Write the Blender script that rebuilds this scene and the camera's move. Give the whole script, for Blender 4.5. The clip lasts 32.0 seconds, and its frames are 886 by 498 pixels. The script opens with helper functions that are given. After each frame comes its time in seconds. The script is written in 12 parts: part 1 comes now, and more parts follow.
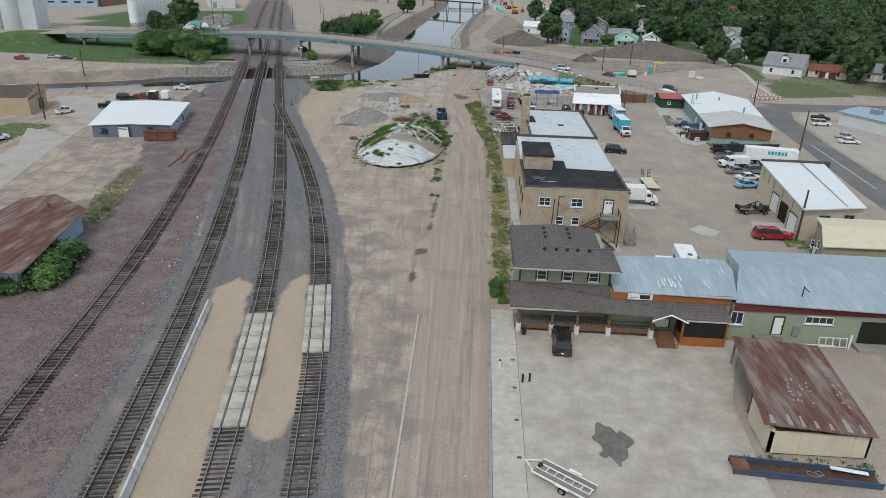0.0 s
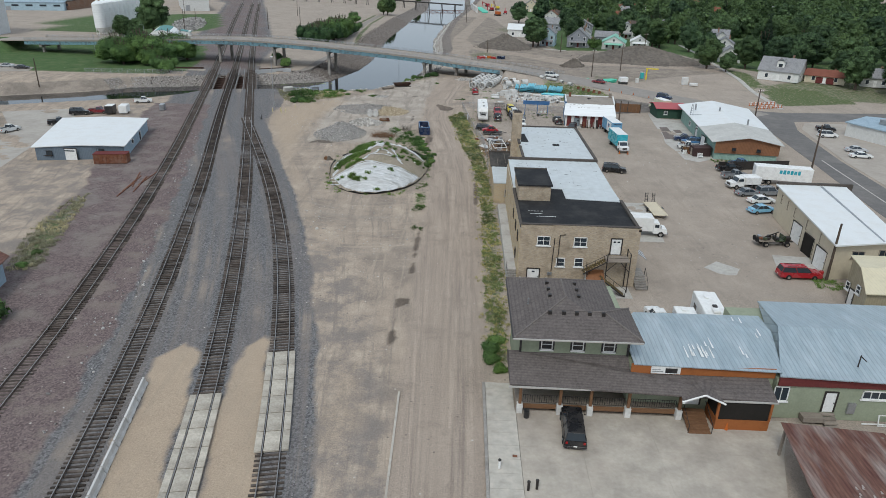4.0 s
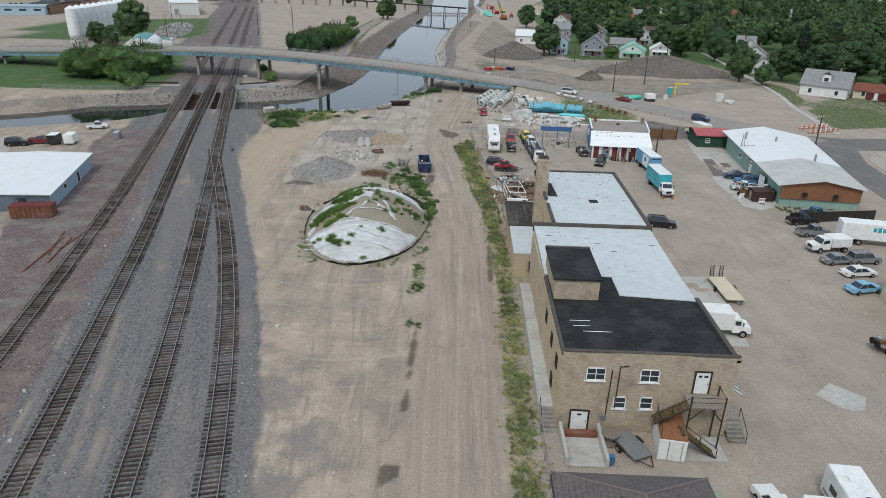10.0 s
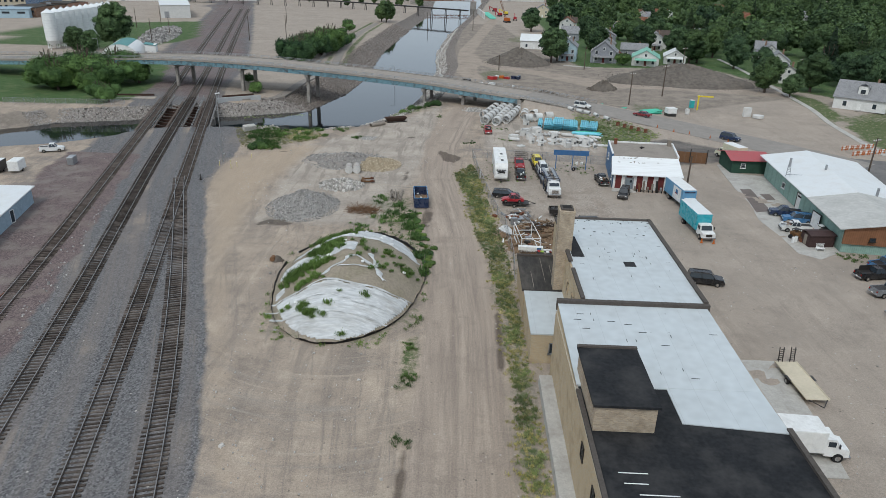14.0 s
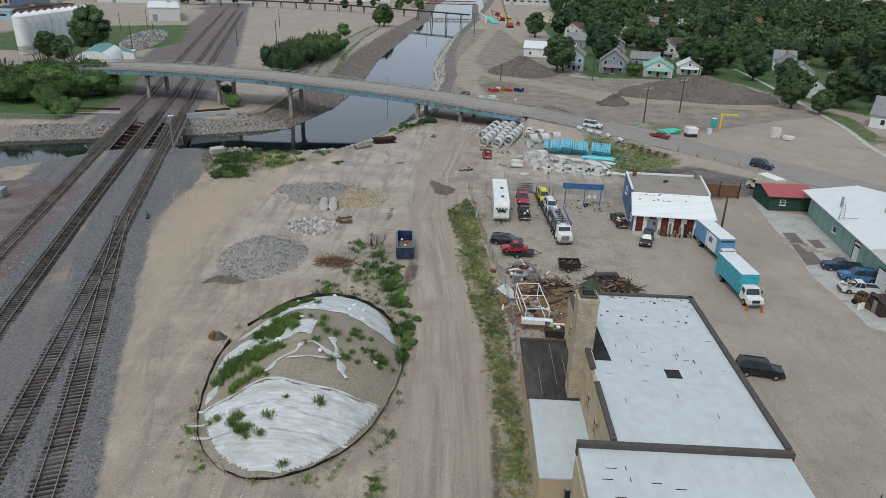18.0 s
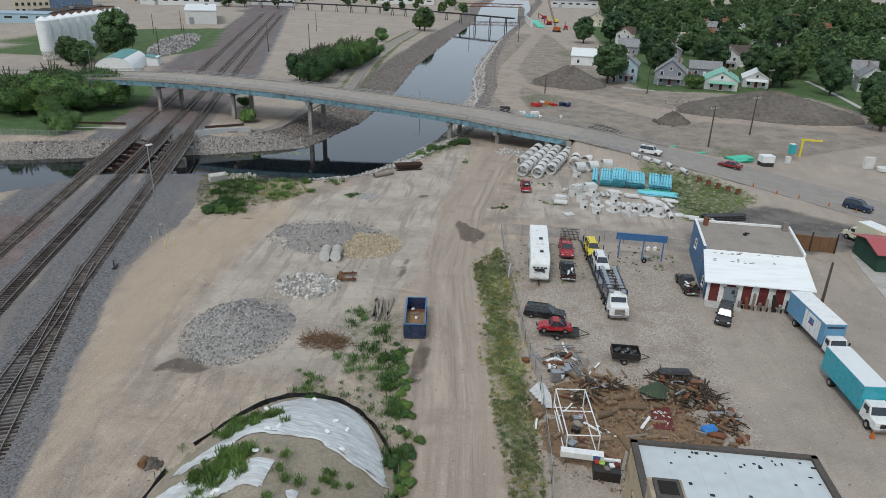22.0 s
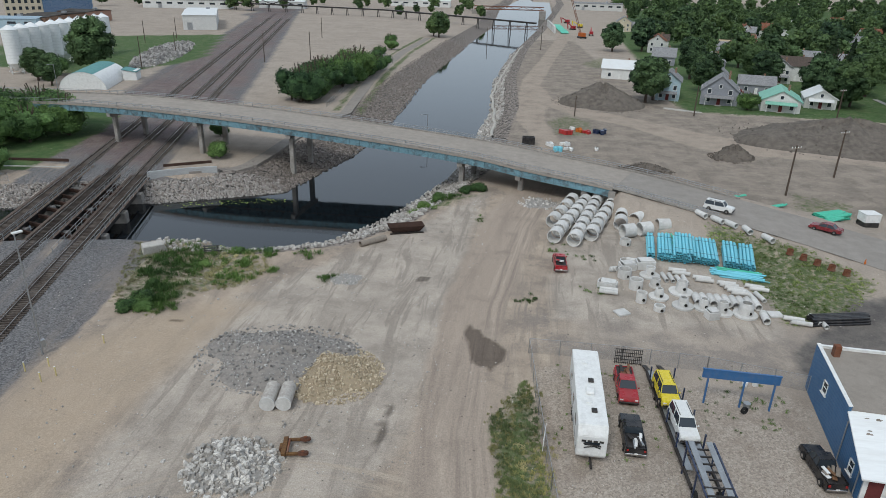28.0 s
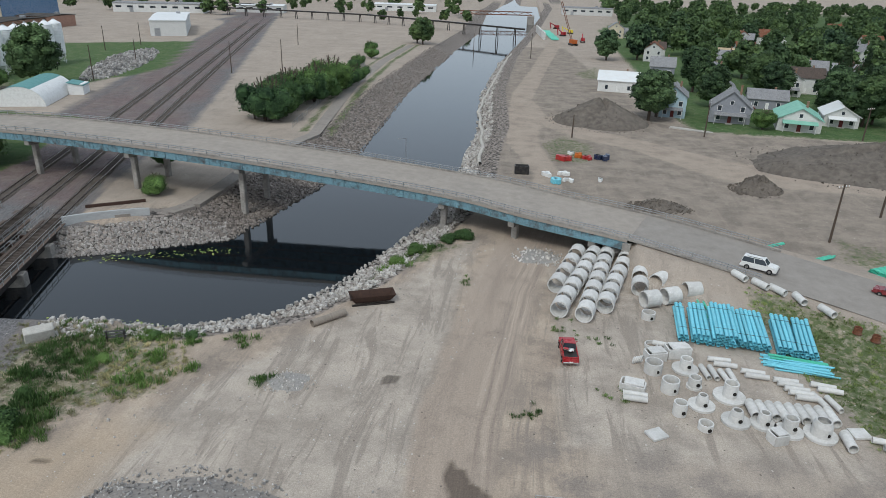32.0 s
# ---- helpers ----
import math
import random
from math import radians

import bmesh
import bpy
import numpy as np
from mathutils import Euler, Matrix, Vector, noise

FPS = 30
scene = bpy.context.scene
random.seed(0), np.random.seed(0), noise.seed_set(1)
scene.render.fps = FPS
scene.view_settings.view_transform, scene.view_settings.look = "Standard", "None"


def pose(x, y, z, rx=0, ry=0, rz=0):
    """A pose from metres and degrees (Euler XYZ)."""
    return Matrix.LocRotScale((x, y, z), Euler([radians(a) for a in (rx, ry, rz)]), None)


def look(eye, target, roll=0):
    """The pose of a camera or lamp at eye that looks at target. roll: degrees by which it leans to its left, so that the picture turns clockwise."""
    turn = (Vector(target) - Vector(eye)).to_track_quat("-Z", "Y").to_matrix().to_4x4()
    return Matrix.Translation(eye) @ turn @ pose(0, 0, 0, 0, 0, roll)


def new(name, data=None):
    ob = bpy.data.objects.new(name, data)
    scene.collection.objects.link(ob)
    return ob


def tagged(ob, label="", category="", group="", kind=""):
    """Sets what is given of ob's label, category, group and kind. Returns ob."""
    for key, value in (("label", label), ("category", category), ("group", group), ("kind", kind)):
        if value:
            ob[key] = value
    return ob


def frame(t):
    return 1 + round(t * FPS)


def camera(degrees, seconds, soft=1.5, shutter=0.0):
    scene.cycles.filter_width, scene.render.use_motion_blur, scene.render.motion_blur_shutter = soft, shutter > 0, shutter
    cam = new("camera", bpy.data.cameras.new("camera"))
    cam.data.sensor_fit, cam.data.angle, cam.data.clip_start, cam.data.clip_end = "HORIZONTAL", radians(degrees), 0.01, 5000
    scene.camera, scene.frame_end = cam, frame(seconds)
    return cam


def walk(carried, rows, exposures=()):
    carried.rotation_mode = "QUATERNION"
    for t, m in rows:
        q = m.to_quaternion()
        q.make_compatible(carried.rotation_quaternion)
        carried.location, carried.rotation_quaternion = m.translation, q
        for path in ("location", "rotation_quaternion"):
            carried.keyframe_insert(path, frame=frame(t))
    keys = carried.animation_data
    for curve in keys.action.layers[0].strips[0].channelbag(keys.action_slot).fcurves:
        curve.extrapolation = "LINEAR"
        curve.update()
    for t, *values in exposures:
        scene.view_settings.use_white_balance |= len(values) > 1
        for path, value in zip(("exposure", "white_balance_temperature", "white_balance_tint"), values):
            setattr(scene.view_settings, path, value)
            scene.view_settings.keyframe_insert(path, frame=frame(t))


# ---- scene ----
cam = camera(67.0, 32.0, 0.6)
PATH = [
    (0, (1.75, -1.765, 38.06), (1.662, 0.07, 37.27), 1.7),
    (0.5, (1.56, -0.018, 37.944), (1.472, 1.82, 37.159), 1.8),
    (1, (1.444, 1.798, 38.048), (1.385, 3.636, 37.263), 1.8),
    (1.5, (1.274, 3.465, 38.145), (1.225, 5.304, 37.359), 1.7),
    (2, (1.22, 5.236, 38.255), (1.175, 7.075, 37.468), 1.6),
    (2.5, (1.168, 6.906, 38.333), (1.124, 8.745, 37.547), 1.6),
    (3, (1.14, 8.682, 38.442), (1.096, 10.52, 37.654), 1.6),
    (3.5, (0.976, 10.631, 38.453), (0.936, 12.469, 37.665), 1.6),
    (5.5, (0.852, 19.205, 38.674), (0.808, 21.042, 37.885), 1.5),
    (6, (0.747, 21.682, 38.633), (0.703, 23.52, 37.844), 1.5),
    (6.5, (0.57, 24.22, 38.603), (0.526, 26.057, 37.815), 1.5),
    (7, (0.447, 26.772, 38.581), (0.401, 28.61, 37.793), 1.5),
    (7.5, (0.365, 29.295, 38.656), (0.317, 31.132, 37.867), 1.5),
    (8, (0.126, 31.816, 38.556), (0.08, 33.654, 37.769), 1.6),
    (8.5, (0.066, 34.393, 38.605), (0.018, 36.231, 37.819), 1.5),
    (9, (-0.023, 36.936, 38.73), (-0.072, 38.774, 37.942), 1.5),
    (9.5, (-0.271, 39.442, 38.829), (-0.318, 41.28, 38.042), 1.5),
    (10, (-0.378, 42.084, 38.845), (-0.426, 43.922, 38.058), 1.5),
    (10.5, (-0.426, 44.709, 38.859), (-0.474, 46.547, 38.073), 1.5),
    (11, (-0.467, 47.302, 38.938), (-0.516, 49.14, 38.151), 1.5),
    (11.5, (-0.508, 49.911, 39.002), (-0.556, 51.749, 38.214), 1.5),
    (12, (-0.498, 52.508, 39.031), (-0.547, 54.346, 38.244), 1.5),
    (12.5, (-0.514, 55.179, 38.966), (-0.564, 57.017, 38.179), 1.5),
    (13, (-0.574, 57.544, 39.052), (-0.625, 59.382, 38.265), 1.6),
    (13.5, (-0.7, 60.166, 39.02), (-0.75, 62.004, 38.233), 1.5),
    (14, (-0.779, 62.621, 39.031), (-0.831, 64.459, 38.245), 1.5),
    (14.5, (-0.847, 65.136, 39.215), (-0.898, 66.973, 38.427), 1.5),
    (16.5, (-0.204, 75.838, 39.007), (-0.256, 77.677, 38.222), 2.1),
    (17, (-0.094, 78.404, 39.246), (-0.148, 80.242, 38.459), 1.9),
    (17.5, (0.113, 80.965, 39.151), (0.057, 82.804, 38.367), 1.9),
    (18, (0.336, 83.656, 39.067), (0.279, 85.497, 38.286), 1.8),
    (18.5, (0.522, 86.343, 38.991), (0.465, 88.185, 38.213), 1.8),
    (19, (0.734, 89.119, 38.885), (0.677, 90.961, 38.108), 1.8),
    (19.5, (1.038, 91.904, 38.828), (0.977, 93.747, 38.053), 1.7),
    (20, (1.181, 94.764, 38.867), (1.105, 96.605, 38.09), 1.7),
    (20.5, (1.409, 97.568, 38.793), (1.277, 99.406, 38.017), 1.9),
    (21, (1.485, 100.439, 38.916), (1.33, 102.274, 38.136), 1.9),
    (21.5, (1.495, 103.211, 39.038), (1.327, 105.044, 38.255), 1.9),
    (22, (1.598, 105.915, 39.115), (1.418, 107.748, 38.334), 1.7),
    (22.5, (1.551, 108.641, 39.303), (1.362, 110.472, 38.52), 1.7),
    (23, (1.359, 111.447, 39.323), (1.165, 113.277, 38.541), 1.7),
    (23.5, (1.396, 114.111, 39.458), (1.192, 115.939, 38.673), 1.7),
    (24, (1.057, 116.903, 39.565), (0.851, 118.73, 38.778), 1.7),
    (24.5, (0.835, 119.686, 39.679), (0.627, 121.511, 38.89), 1.7),
    (25, (0.608, 122.447, 39.91), (0.397, 124.27, 39.115), 1.8),
    (25.5, (0.335, 125.338, 40.053), (0.121, 127.159, 39.255), 1.8),
    (27.5, (-0.74, 137.146, 39.629), (-0.965, 138.972, 38.845), 1.7),
    (28, (-0.821, 140.188, 39.52), (-1.049, 142.015, 38.739), 1.6),
    (28.5, (-1.005, 143.18, 39.506), (-1.236, 145.008, 38.726), 1.6),
    (29, (-1.458, 146.123, 39.318), (-1.685, 147.953, 38.542), 1.7),
    (29.5, (-1.626, 149.131, 39.216), (-1.854, 150.962, 38.444), 1.7),
    (30, (-1.789, 152.16, 39.255), (-2.018, 153.991, 38.482), 1.7),
    (30.5, (-1.798, 155.187, 39.308), (-2.031, 157.017, 38.534), 1.7),
    (31, (-1.837, 158.264, 39.304), (-2.073, 160.094, 38.53), 1.7),
    (31.5, (-2.255, 161.09, 39.099), (-2.473, 162.925, 38.333), 1.8),
    (32, (-2.527, 163.882, 39.359), (-2.719, 165.717, 38.587), 1.8),
]
walk(cam, [(t, look(eye, target, roll)) for t, eye, target, roll in PATH],
     [(0, 0.03), (6, 0.05), (9, 0.08), (12, 0.04), (15, -0.02), (18, -0.09), (21, -0.03), (24, 0.0), (28, -0.03), (32, 0.05)])


# ---- sky and light: high thin overcast ----
SUN_EL, SUN_AZ = 52.0, 200.0
world = bpy.data.worlds.new("overcast_sky")
scene.world = world
world.use_nodes = True
_wn = world.node_tree
_bg = _wn.nodes["Background"]
_sky = _wn.nodes.new("ShaderNodeTexSky")
_sky.sky_type = 'NISHITA'
_sky.sun_disc = False
_sky.sun_elevation = radians(SUN_EL)
_sky.sun_rotation = radians(SUN_AZ)
_sky.dust_density = 4.0
_sky.air_density = 1.0
_grey = _wn.nodes.new("ShaderNodeMix")
_grey.data_type = 'RGBA'
_grey.inputs[0].default_value = 0.72
_grey.inputs[7].default_value = (5.18, 6.06, 7.0, 1)
_wn.links.new(_sky.outputs[0], _grey.inputs[6])
_wn.links.new(_grey.outputs[2], _bg.inputs[0])
_bg.inputs[1].default_value = 0.133
sun_lamp = new("sun", bpy.data.lights.new("sun", 'SUN'))
sun_lamp.data.energy = 1.25
sun_lamp.data.angle = radians(14)
sun_lamp.data.color = (0.955, 0.99, 0.955)
sun_lamp.matrix_world = pose(0, 0, 200, 90 - SUN_EL, 0, 180 - SUN_AZ)


# ---- materials ----
def node_mat(name):
    m = bpy.data.materials.new(name)
    m.use_nodes = True
    return m, m.node_tree, m.node_tree.nodes["Principled BSDF"]


def nd(nt, kind, **kw):
    n = nt.nodes.new(kind)
    for k, v in kw.items():
        n.inputs[k.replace("_", " ")].default_value = v
    return n


def mixc(nt, fac, a, b, mode='MIX'):
    n = nt.nodes.new("ShaderNodeMix")
    n.data_type = 'RGBA'
    n.blend_type = mode
    for sock, val in ((0, fac), (6, a), (7, b)):
        if isinstance(val, bpy.types.NodeSocket):
            nt.links.new(val, n.inputs[sock])
        elif sock == 0:
            n.inputs[0].default_value = val
        else:
            n.inputs[sock].default_value = (*val[:3], 1)
    return n.outputs[2]


def ramp(nt, src, a, b):
    n = nt.nodes.new("ShaderNodeMapRange")
    n.inputs[1].default_value, n.inputs[2].default_value = a, b
    nt.links.new(src, n.inputs[0])
    return n.outputs[0]


def noise_of(nt, vec, scale, detail=5.0, rough=0.55):
    n = nd(nt, "ShaderNodeTexNoise", Scale=scale, Detail=detail, Roughness=rough)
    nt.links.new(vec, n.inputs["Vector"])
    return n.outputs[0]


def mat(name, c1, c2=None, rough=0.8, metal=0.0, grain=18.0, stain=0.8, bump=0.25, dist=0.02, dirt=None, dirt_amt=0.35, spread=0.0, stretch=None, space="Object"):
    """Two tones by grain, stains at a larger scale, fine relief, and some spread from object to object."""
    m, nt, p = node_mat(name)
    c2 = c2 or tuple(v * 0.78 for v in c1)
    if space == "World":
        vec = nt.nodes.new("ShaderNodeNewGeometry").outputs["Position"]
    else:
        vec = nt.nodes.new("ShaderNodeTexCoord").outputs["Object"]
    if stretch:
        mp = nt.nodes.new("ShaderNodeMapping")
        mp.inputs[3].default_value = stretch
        nt.links.new(vec, mp.inputs[0])
        vec = mp.outputs[0]
    g = noise_of(nt, vec, grain, 6)
    s = noise_of(nt, vec, stain, 4, 0.6)
    col = mixc(nt, ramp(nt, g, 0.3, 0.7), c1, c2)
    d = dirt or tuple(v * 0.55 for v in c2)
    f = nt.nodes.new("ShaderNodeMath")
    f.operation = 'MULTIPLY'
    f.inputs[1].default_value = dirt_amt
    nt.links.new(ramp(nt, s, 0.45, 0.75), f.inputs[0])
    col = mixc(nt, f.outputs[0], col, d)
    mot = noise_of(nt, vec, stain * 5, 5, 0.65)
    col = mixc(nt, 1.0, col, mixc(nt, ramp(nt, mot, 0.3, 0.7), (1 - 0.28 * dirt_amt,) * 3, (1 + 0.16 * dirt_amt,) * 3), 'MULTIPLY')
    if spread:
        oi = nt.nodes.new("ShaderNodeObjectInfo")
        hs = nt.nodes.new("ShaderNodeHueSaturation")
        mr = nt.nodes.new("ShaderNodeMapRange")
        mr.inputs[3].default_value, mr.inputs[4].default_value = 1 - spread, 1 + spread
        nt.links.new(oi.outputs["Random"], mr.inputs[0])
        nt.links.new(mr.outputs[0], hs.inputs["Value"])
        nt.links.new(col, hs.inputs["Color"])
        col = hs.outputs[0]
    nt.links.new(col, p.inputs["Base Color"])
    p.inputs["Metallic"].default_value = metal
    if rough >= 0.6:
        p.inputs["Specular IOR Level"].default_value = 0.15
    r = nt.nodes.new("ShaderNodeMapRange")
    r.inputs[3].default_value, r.inputs[4].default_value = max(0.05, rough - 0.12), min(1.0, rough + 0.12)
    nt.links.new(s, r.inputs[0])
    nt.links.new(r.outputs[0], p.inputs["Roughness"])
    if bump:
        b = nd(nt, "ShaderNodeBump", Strength=bump, Distance=dist)
        nt.links.new(g, b.inputs["Height"])
        nt.links.new(b.outputs[0], p.inputs["Normal"])
    return m


def stripes(name, base_kw, period, axis, width=0.12, depth=0.03, dark=0.75):
    """A mat() surface with straight seams or ribs at a fixed period along one object axis."""
    m = mat(name, **base_kw)
    nt = m.node_tree
    p = nt.nodes["Principled BSDF"]
    tc = nt.nodes.new("ShaderNodeTexCoord")
    sx = nt.nodes.new("ShaderNodeSeparateXYZ")
    nt.links.new(tc.outputs["Object"], sx.inputs[0])
    pp = nt.nodes.new("ShaderNodeMath")
    pp.operation = 'PINGPONG'
    pp.inputs[1].default_value = period / 2
    nt.links.new(sx.outputs[axis], pp.inputs[0])
    f = ramp(nt, pp.outputs[0], 0.0, width * period)
    old = p.inputs["Base Color"].links[0].from_socket
    dk = mixc(nt, 1.0, old, (dark, dark, dark), 'MULTIPLY')
    nt.links.new(mixc(nt, f, dk, old), p.inputs["Base Color"])
    b = nd(nt, "ShaderNodeBump", Strength=0.6, Distance=depth)
    nt.links.new(f, b.inputs["Height"])
    if p.inputs["Normal"].links:
        nt.links.new(p.inputs["Normal"].links[0].from_socket, b.inputs["Normal"])
    nt.links.new(b.outputs[0], p.inputs["Normal"])
    return m


def glass(name, col=(0.03, 0.04, 0.05)):
    m, nt, p = node_mat(name)
    p.inputs["Base Color"].default_value = (*col, 1)
    p.inputs["Roughness"].default_value = 0.08
    return m


def paint(name, c, rough=0.35, spread=0.0, dirt=0.25):
    return mat(name, c, tuple(v * 0.92 for v in c), rough=rough, grain=3.0, stain=1.4, bump=0.03, dirt=(0.22, 0.19, 0.16), dirt_amt=dirt, spread=spread)


CONC = mat("concrete", (0.5, 0.48, 0.44), (0.4, 0.38, 0.35), rough=0.85, grain=9, stain=0.35, bump=0.15, dirt=(0.25, 0.22, 0.19), dirt_amt=0.55)
CONC_OLD = mat("old_concrete", (0.36, 0.34, 0.31), (0.26, 0.24, 0.22), rough=0.9, grain=7, stain=0.4, dirt=(0.12, 0.1, 0.09), dirt_amt=0.6)
PRECAST = mat("precast_concrete", (0.64, 0.63, 0.605), (0.54, 0.53, 0.51), rough=0.8, grain=10, stain=1.0, bump=0.12, dirt=(0.3, 0.28, 0.25), dirt_amt=0.45, spread=0.1)
STEEL = mat("rail_steel", (0.23, 0.19, 0.16), (0.14, 0.1, 0.08), rough=0.45, metal=0.6, grain=4, bump=0.1)
RAILTOP = mat("rail_head", (0.42, 0.41, 0.4), (0.3, 0.27, 0.25), rough=0.3, metal=0.9, grain=4, bump=0.05)
TIE = mat("creosote_tie", (0.088, 0.07, 0.06), (0.046, 0.037, 0.032), rough=0.95, grain=8, stain=0.5, spread=0.45, dirt=(0.2, 0.172, 0.15), dirt_amt=0.7, space="World")
TIE_DUSTY = mat("dusty_tie", (0.16, 0.138, 0.122), (0.105, 0.09, 0.08), rough=0.95, grain=8, stain=0.5)
RUST = mat("rust", (0.22, 0.09, 0.05), (0.13, 0.05, 0.03), rough=0.9, grain=6, stain=0.8, dirt=(0.3, 0.22, 0.18), dirt_amt=0.5)
RUSTROOF = stripes("rusted_sheet_roof", dict(c1=(0.115, 0.05, 0.042), c2=(0.2, 0.105, 0.078), rough=0.75, grain=0.9, stain=0.3, dirt=(0.36, 0.31, 0.28), dirt_amt=0.85, metal=0.15, stretch=(2.6, 0.45, 1.0)), 0.35, 0, 0.3, 0.03, 0.82)
GALVDULL = mat("bare_dusty_zinc", (0.42, 0.38, 0.35), (0.3, 0.25, 0.225), rough=0.6, metal=0.2, grain=3)
BLUEROOF = stripes("pale_blue_metal_roof", dict(c1=(0.36, 0.43, 0.465), c2=(0.31, 0.38, 0.415), rough=0.42, grain=1.2, stain=0.35, bump=0.03, dirt=(0.56, 0.6, 0.62), dirt_amt=0.55, metal=0.25, stretch=(1.0, 0.18, 1.0)), 0.42, 0, 0.14, 0.04, 0.78)
WHITEMEM = stripes("white_membrane", dict(c1=(0.54, 0.575, 0.585), c2=(0.485, 0.52, 0.53), rough=0.6, grain=2.5, stain=0.25, bump=0.04, dirt=(0.42, 0.43, 0.425), dirt_amt=0.4), 2.0, 0, 0.012, 0.01, 0.8)
WHITEROOF = mat("white_roof", (0.72, 0.735, 0.73), (0.64, 0.655, 0.65), rough=0.5, grain=2, stain=0.4, bump=0.03, dirt=(0.6, 0.57, 0.52), dirt_amt=0.4)
BLACKROOF = mat("black_bitumen_roof", (0.014, 0.0145, 0.016), (0.024, 0.025, 0.027), rough=0.75, grain=3, stain=0.4, bump=0.1, dirt=(0.075, 0.072, 0.07), dirt_amt=0.6)
TARROOF = mat("worn_tar_roof", (0.036, 0.034, 0.032), (0.062, 0.057, 0.052), rough=0.85, grain=3, stain=0.5, dirt=(0.17, 0.15, 0.13), dirt_amt=0.6, stretch=(1, 0.3, 1))
GRAVELROOF = mat("gravel_roof", (0.33, 0.29, 0.25), (0.25, 0.22, 0.19), rough=0.95, grain=14, stain=0.3)
STUCCO_TAN = mat("tan_stucco", (0.47, 0.37, 0.25), (0.41, 0.32, 0.21), rough=0.9, grain=12, stain=0.5, bump=0.1, dirt_amt=0.3)
SAGE = mat("sage_green_wall", (0.30, 0.33, 0.24), (0.26, 0.29, 0.21), rough=0.8, grain=5, stain=0.6, bump=0.06, dirt_amt=0.25)
ORANGE = mat("orange_brown_board", (0.36, 0.13, 0.045), (0.29, 0.1, 0.035), rough=0.6, grain=4, stain=0.8, bump=0.06)
WOOD = mat("brown_wood", (0.22, 0.12, 0.065), (0.15, 0.08, 0.045), rough=0.7, grain=5, stain=1, stretch=(1, 1, 4))
GREYWOOD = mat("weathered_wood", (0.3, 0.26, 0.22), (0.2, 0.17, 0.14), rough=0.9, grain=6, stain=1.2, stretch=(1, 4, 1), spread=0.2)
WHITEP = paint("white_paint", (0.78, 0.78, 0.76), 0.55)
CREAM = mat("cream_wall", (0.62, 0.55, 0.42), (0.56, 0.49, 0.37), rough=0.85, grain=6, stain=0.5, bump=0.06, dirt_amt=0.25)
BLACKP = paint("black_paint", (0.018, 0.018, 0.02), 0.35)
DARKM = mat("dark_metal", (0.035, 0.033, 0.032), (0.06, 0.05, 0.045), rough=0.5, metal=0.5, grain=6, bump=0.1)
GALV = mat("galvanised_steel", (0.42, 0.43, 0.44), (0.34, 0.35, 0.36), rough=0.45, metal=0.7, grain=6, bump=0.05)
BLUEP = paint("blue_paint", (0.035, 0.13, 0.3), 0.45)
REDP = paint("red_paint", (0.42, 0.03, 0.03), 0.35)
DARKRED = mat("dark_red_board", (0.17, 0.045, 0.04), (0.12, 0.03, 0.03), rough=0.7, grain=4, stain=0.8)
GLASS = glass("window_glass")
RUBBER = mat("tyre_rubber", (0.02, 0.02, 0.02), (0.03, 0.03, 0.03), rough=0.9, grain=20, bump=0.1)
CHROME = mat("bright_metal", (0.6, 0.6, 0.6), (0.5, 0.5, 0.5), rough=0.25, metal=1.0, grain=8, bump=0.02)
TEAL = mat("aqua_pvc_pipe", (0.2, 0.61, 0.72), (0.15, 0.52, 0.63), rough=0.4, grain=4, stain=1, bump=0.02, spread=0.1, dirt_amt=0.15)
SEAGREEN = mat("sea_green_pipe", (0.08, 0.52, 0.36), (0.06, 0.44, 0.3), rough=0.4, grain=4, stain=1, bump=0.02, spread=0.08, dirt_amt=0.15)
BRIDGEBLUE = mat("faded_blue_girder_paint", (0.19, 0.335, 0.39), (0.14, 0.255, 0.305), rough=0.75, grain=3, stain=0.9, bump=0.05, dirt=(0.07, 0.045, 0.035), dirt_amt=0.9)
ASPHALT = mat("worn_asphalt", (0.17, 0.16, 0.155), (0.13, 0.125, 0.12), rough=0.9, grain=12, stain=0.12, bump=0.1, dirt=(0.26, 0.24, 0.22), dirt_amt=0.5, space="World")
STREETROAD = mat("dusty_street", (0.3, 0.272, 0.243), (0.245, 0.222, 0.2), rough=0.9, grain=8, stain=0.12, bump=0.08, dirt=(0.33, 0.3, 0.27), dirt_amt=0.5, space="World")
DECKROAD = mat("bridge_deck_concrete", (0.36, 0.318, 0.276), (0.295, 0.262, 0.229), rough=0.9, grain=6, stain=0.15, bump=0.06, dirt=(0.25, 0.228, 0.205), dirt_amt=0.5, space="World")


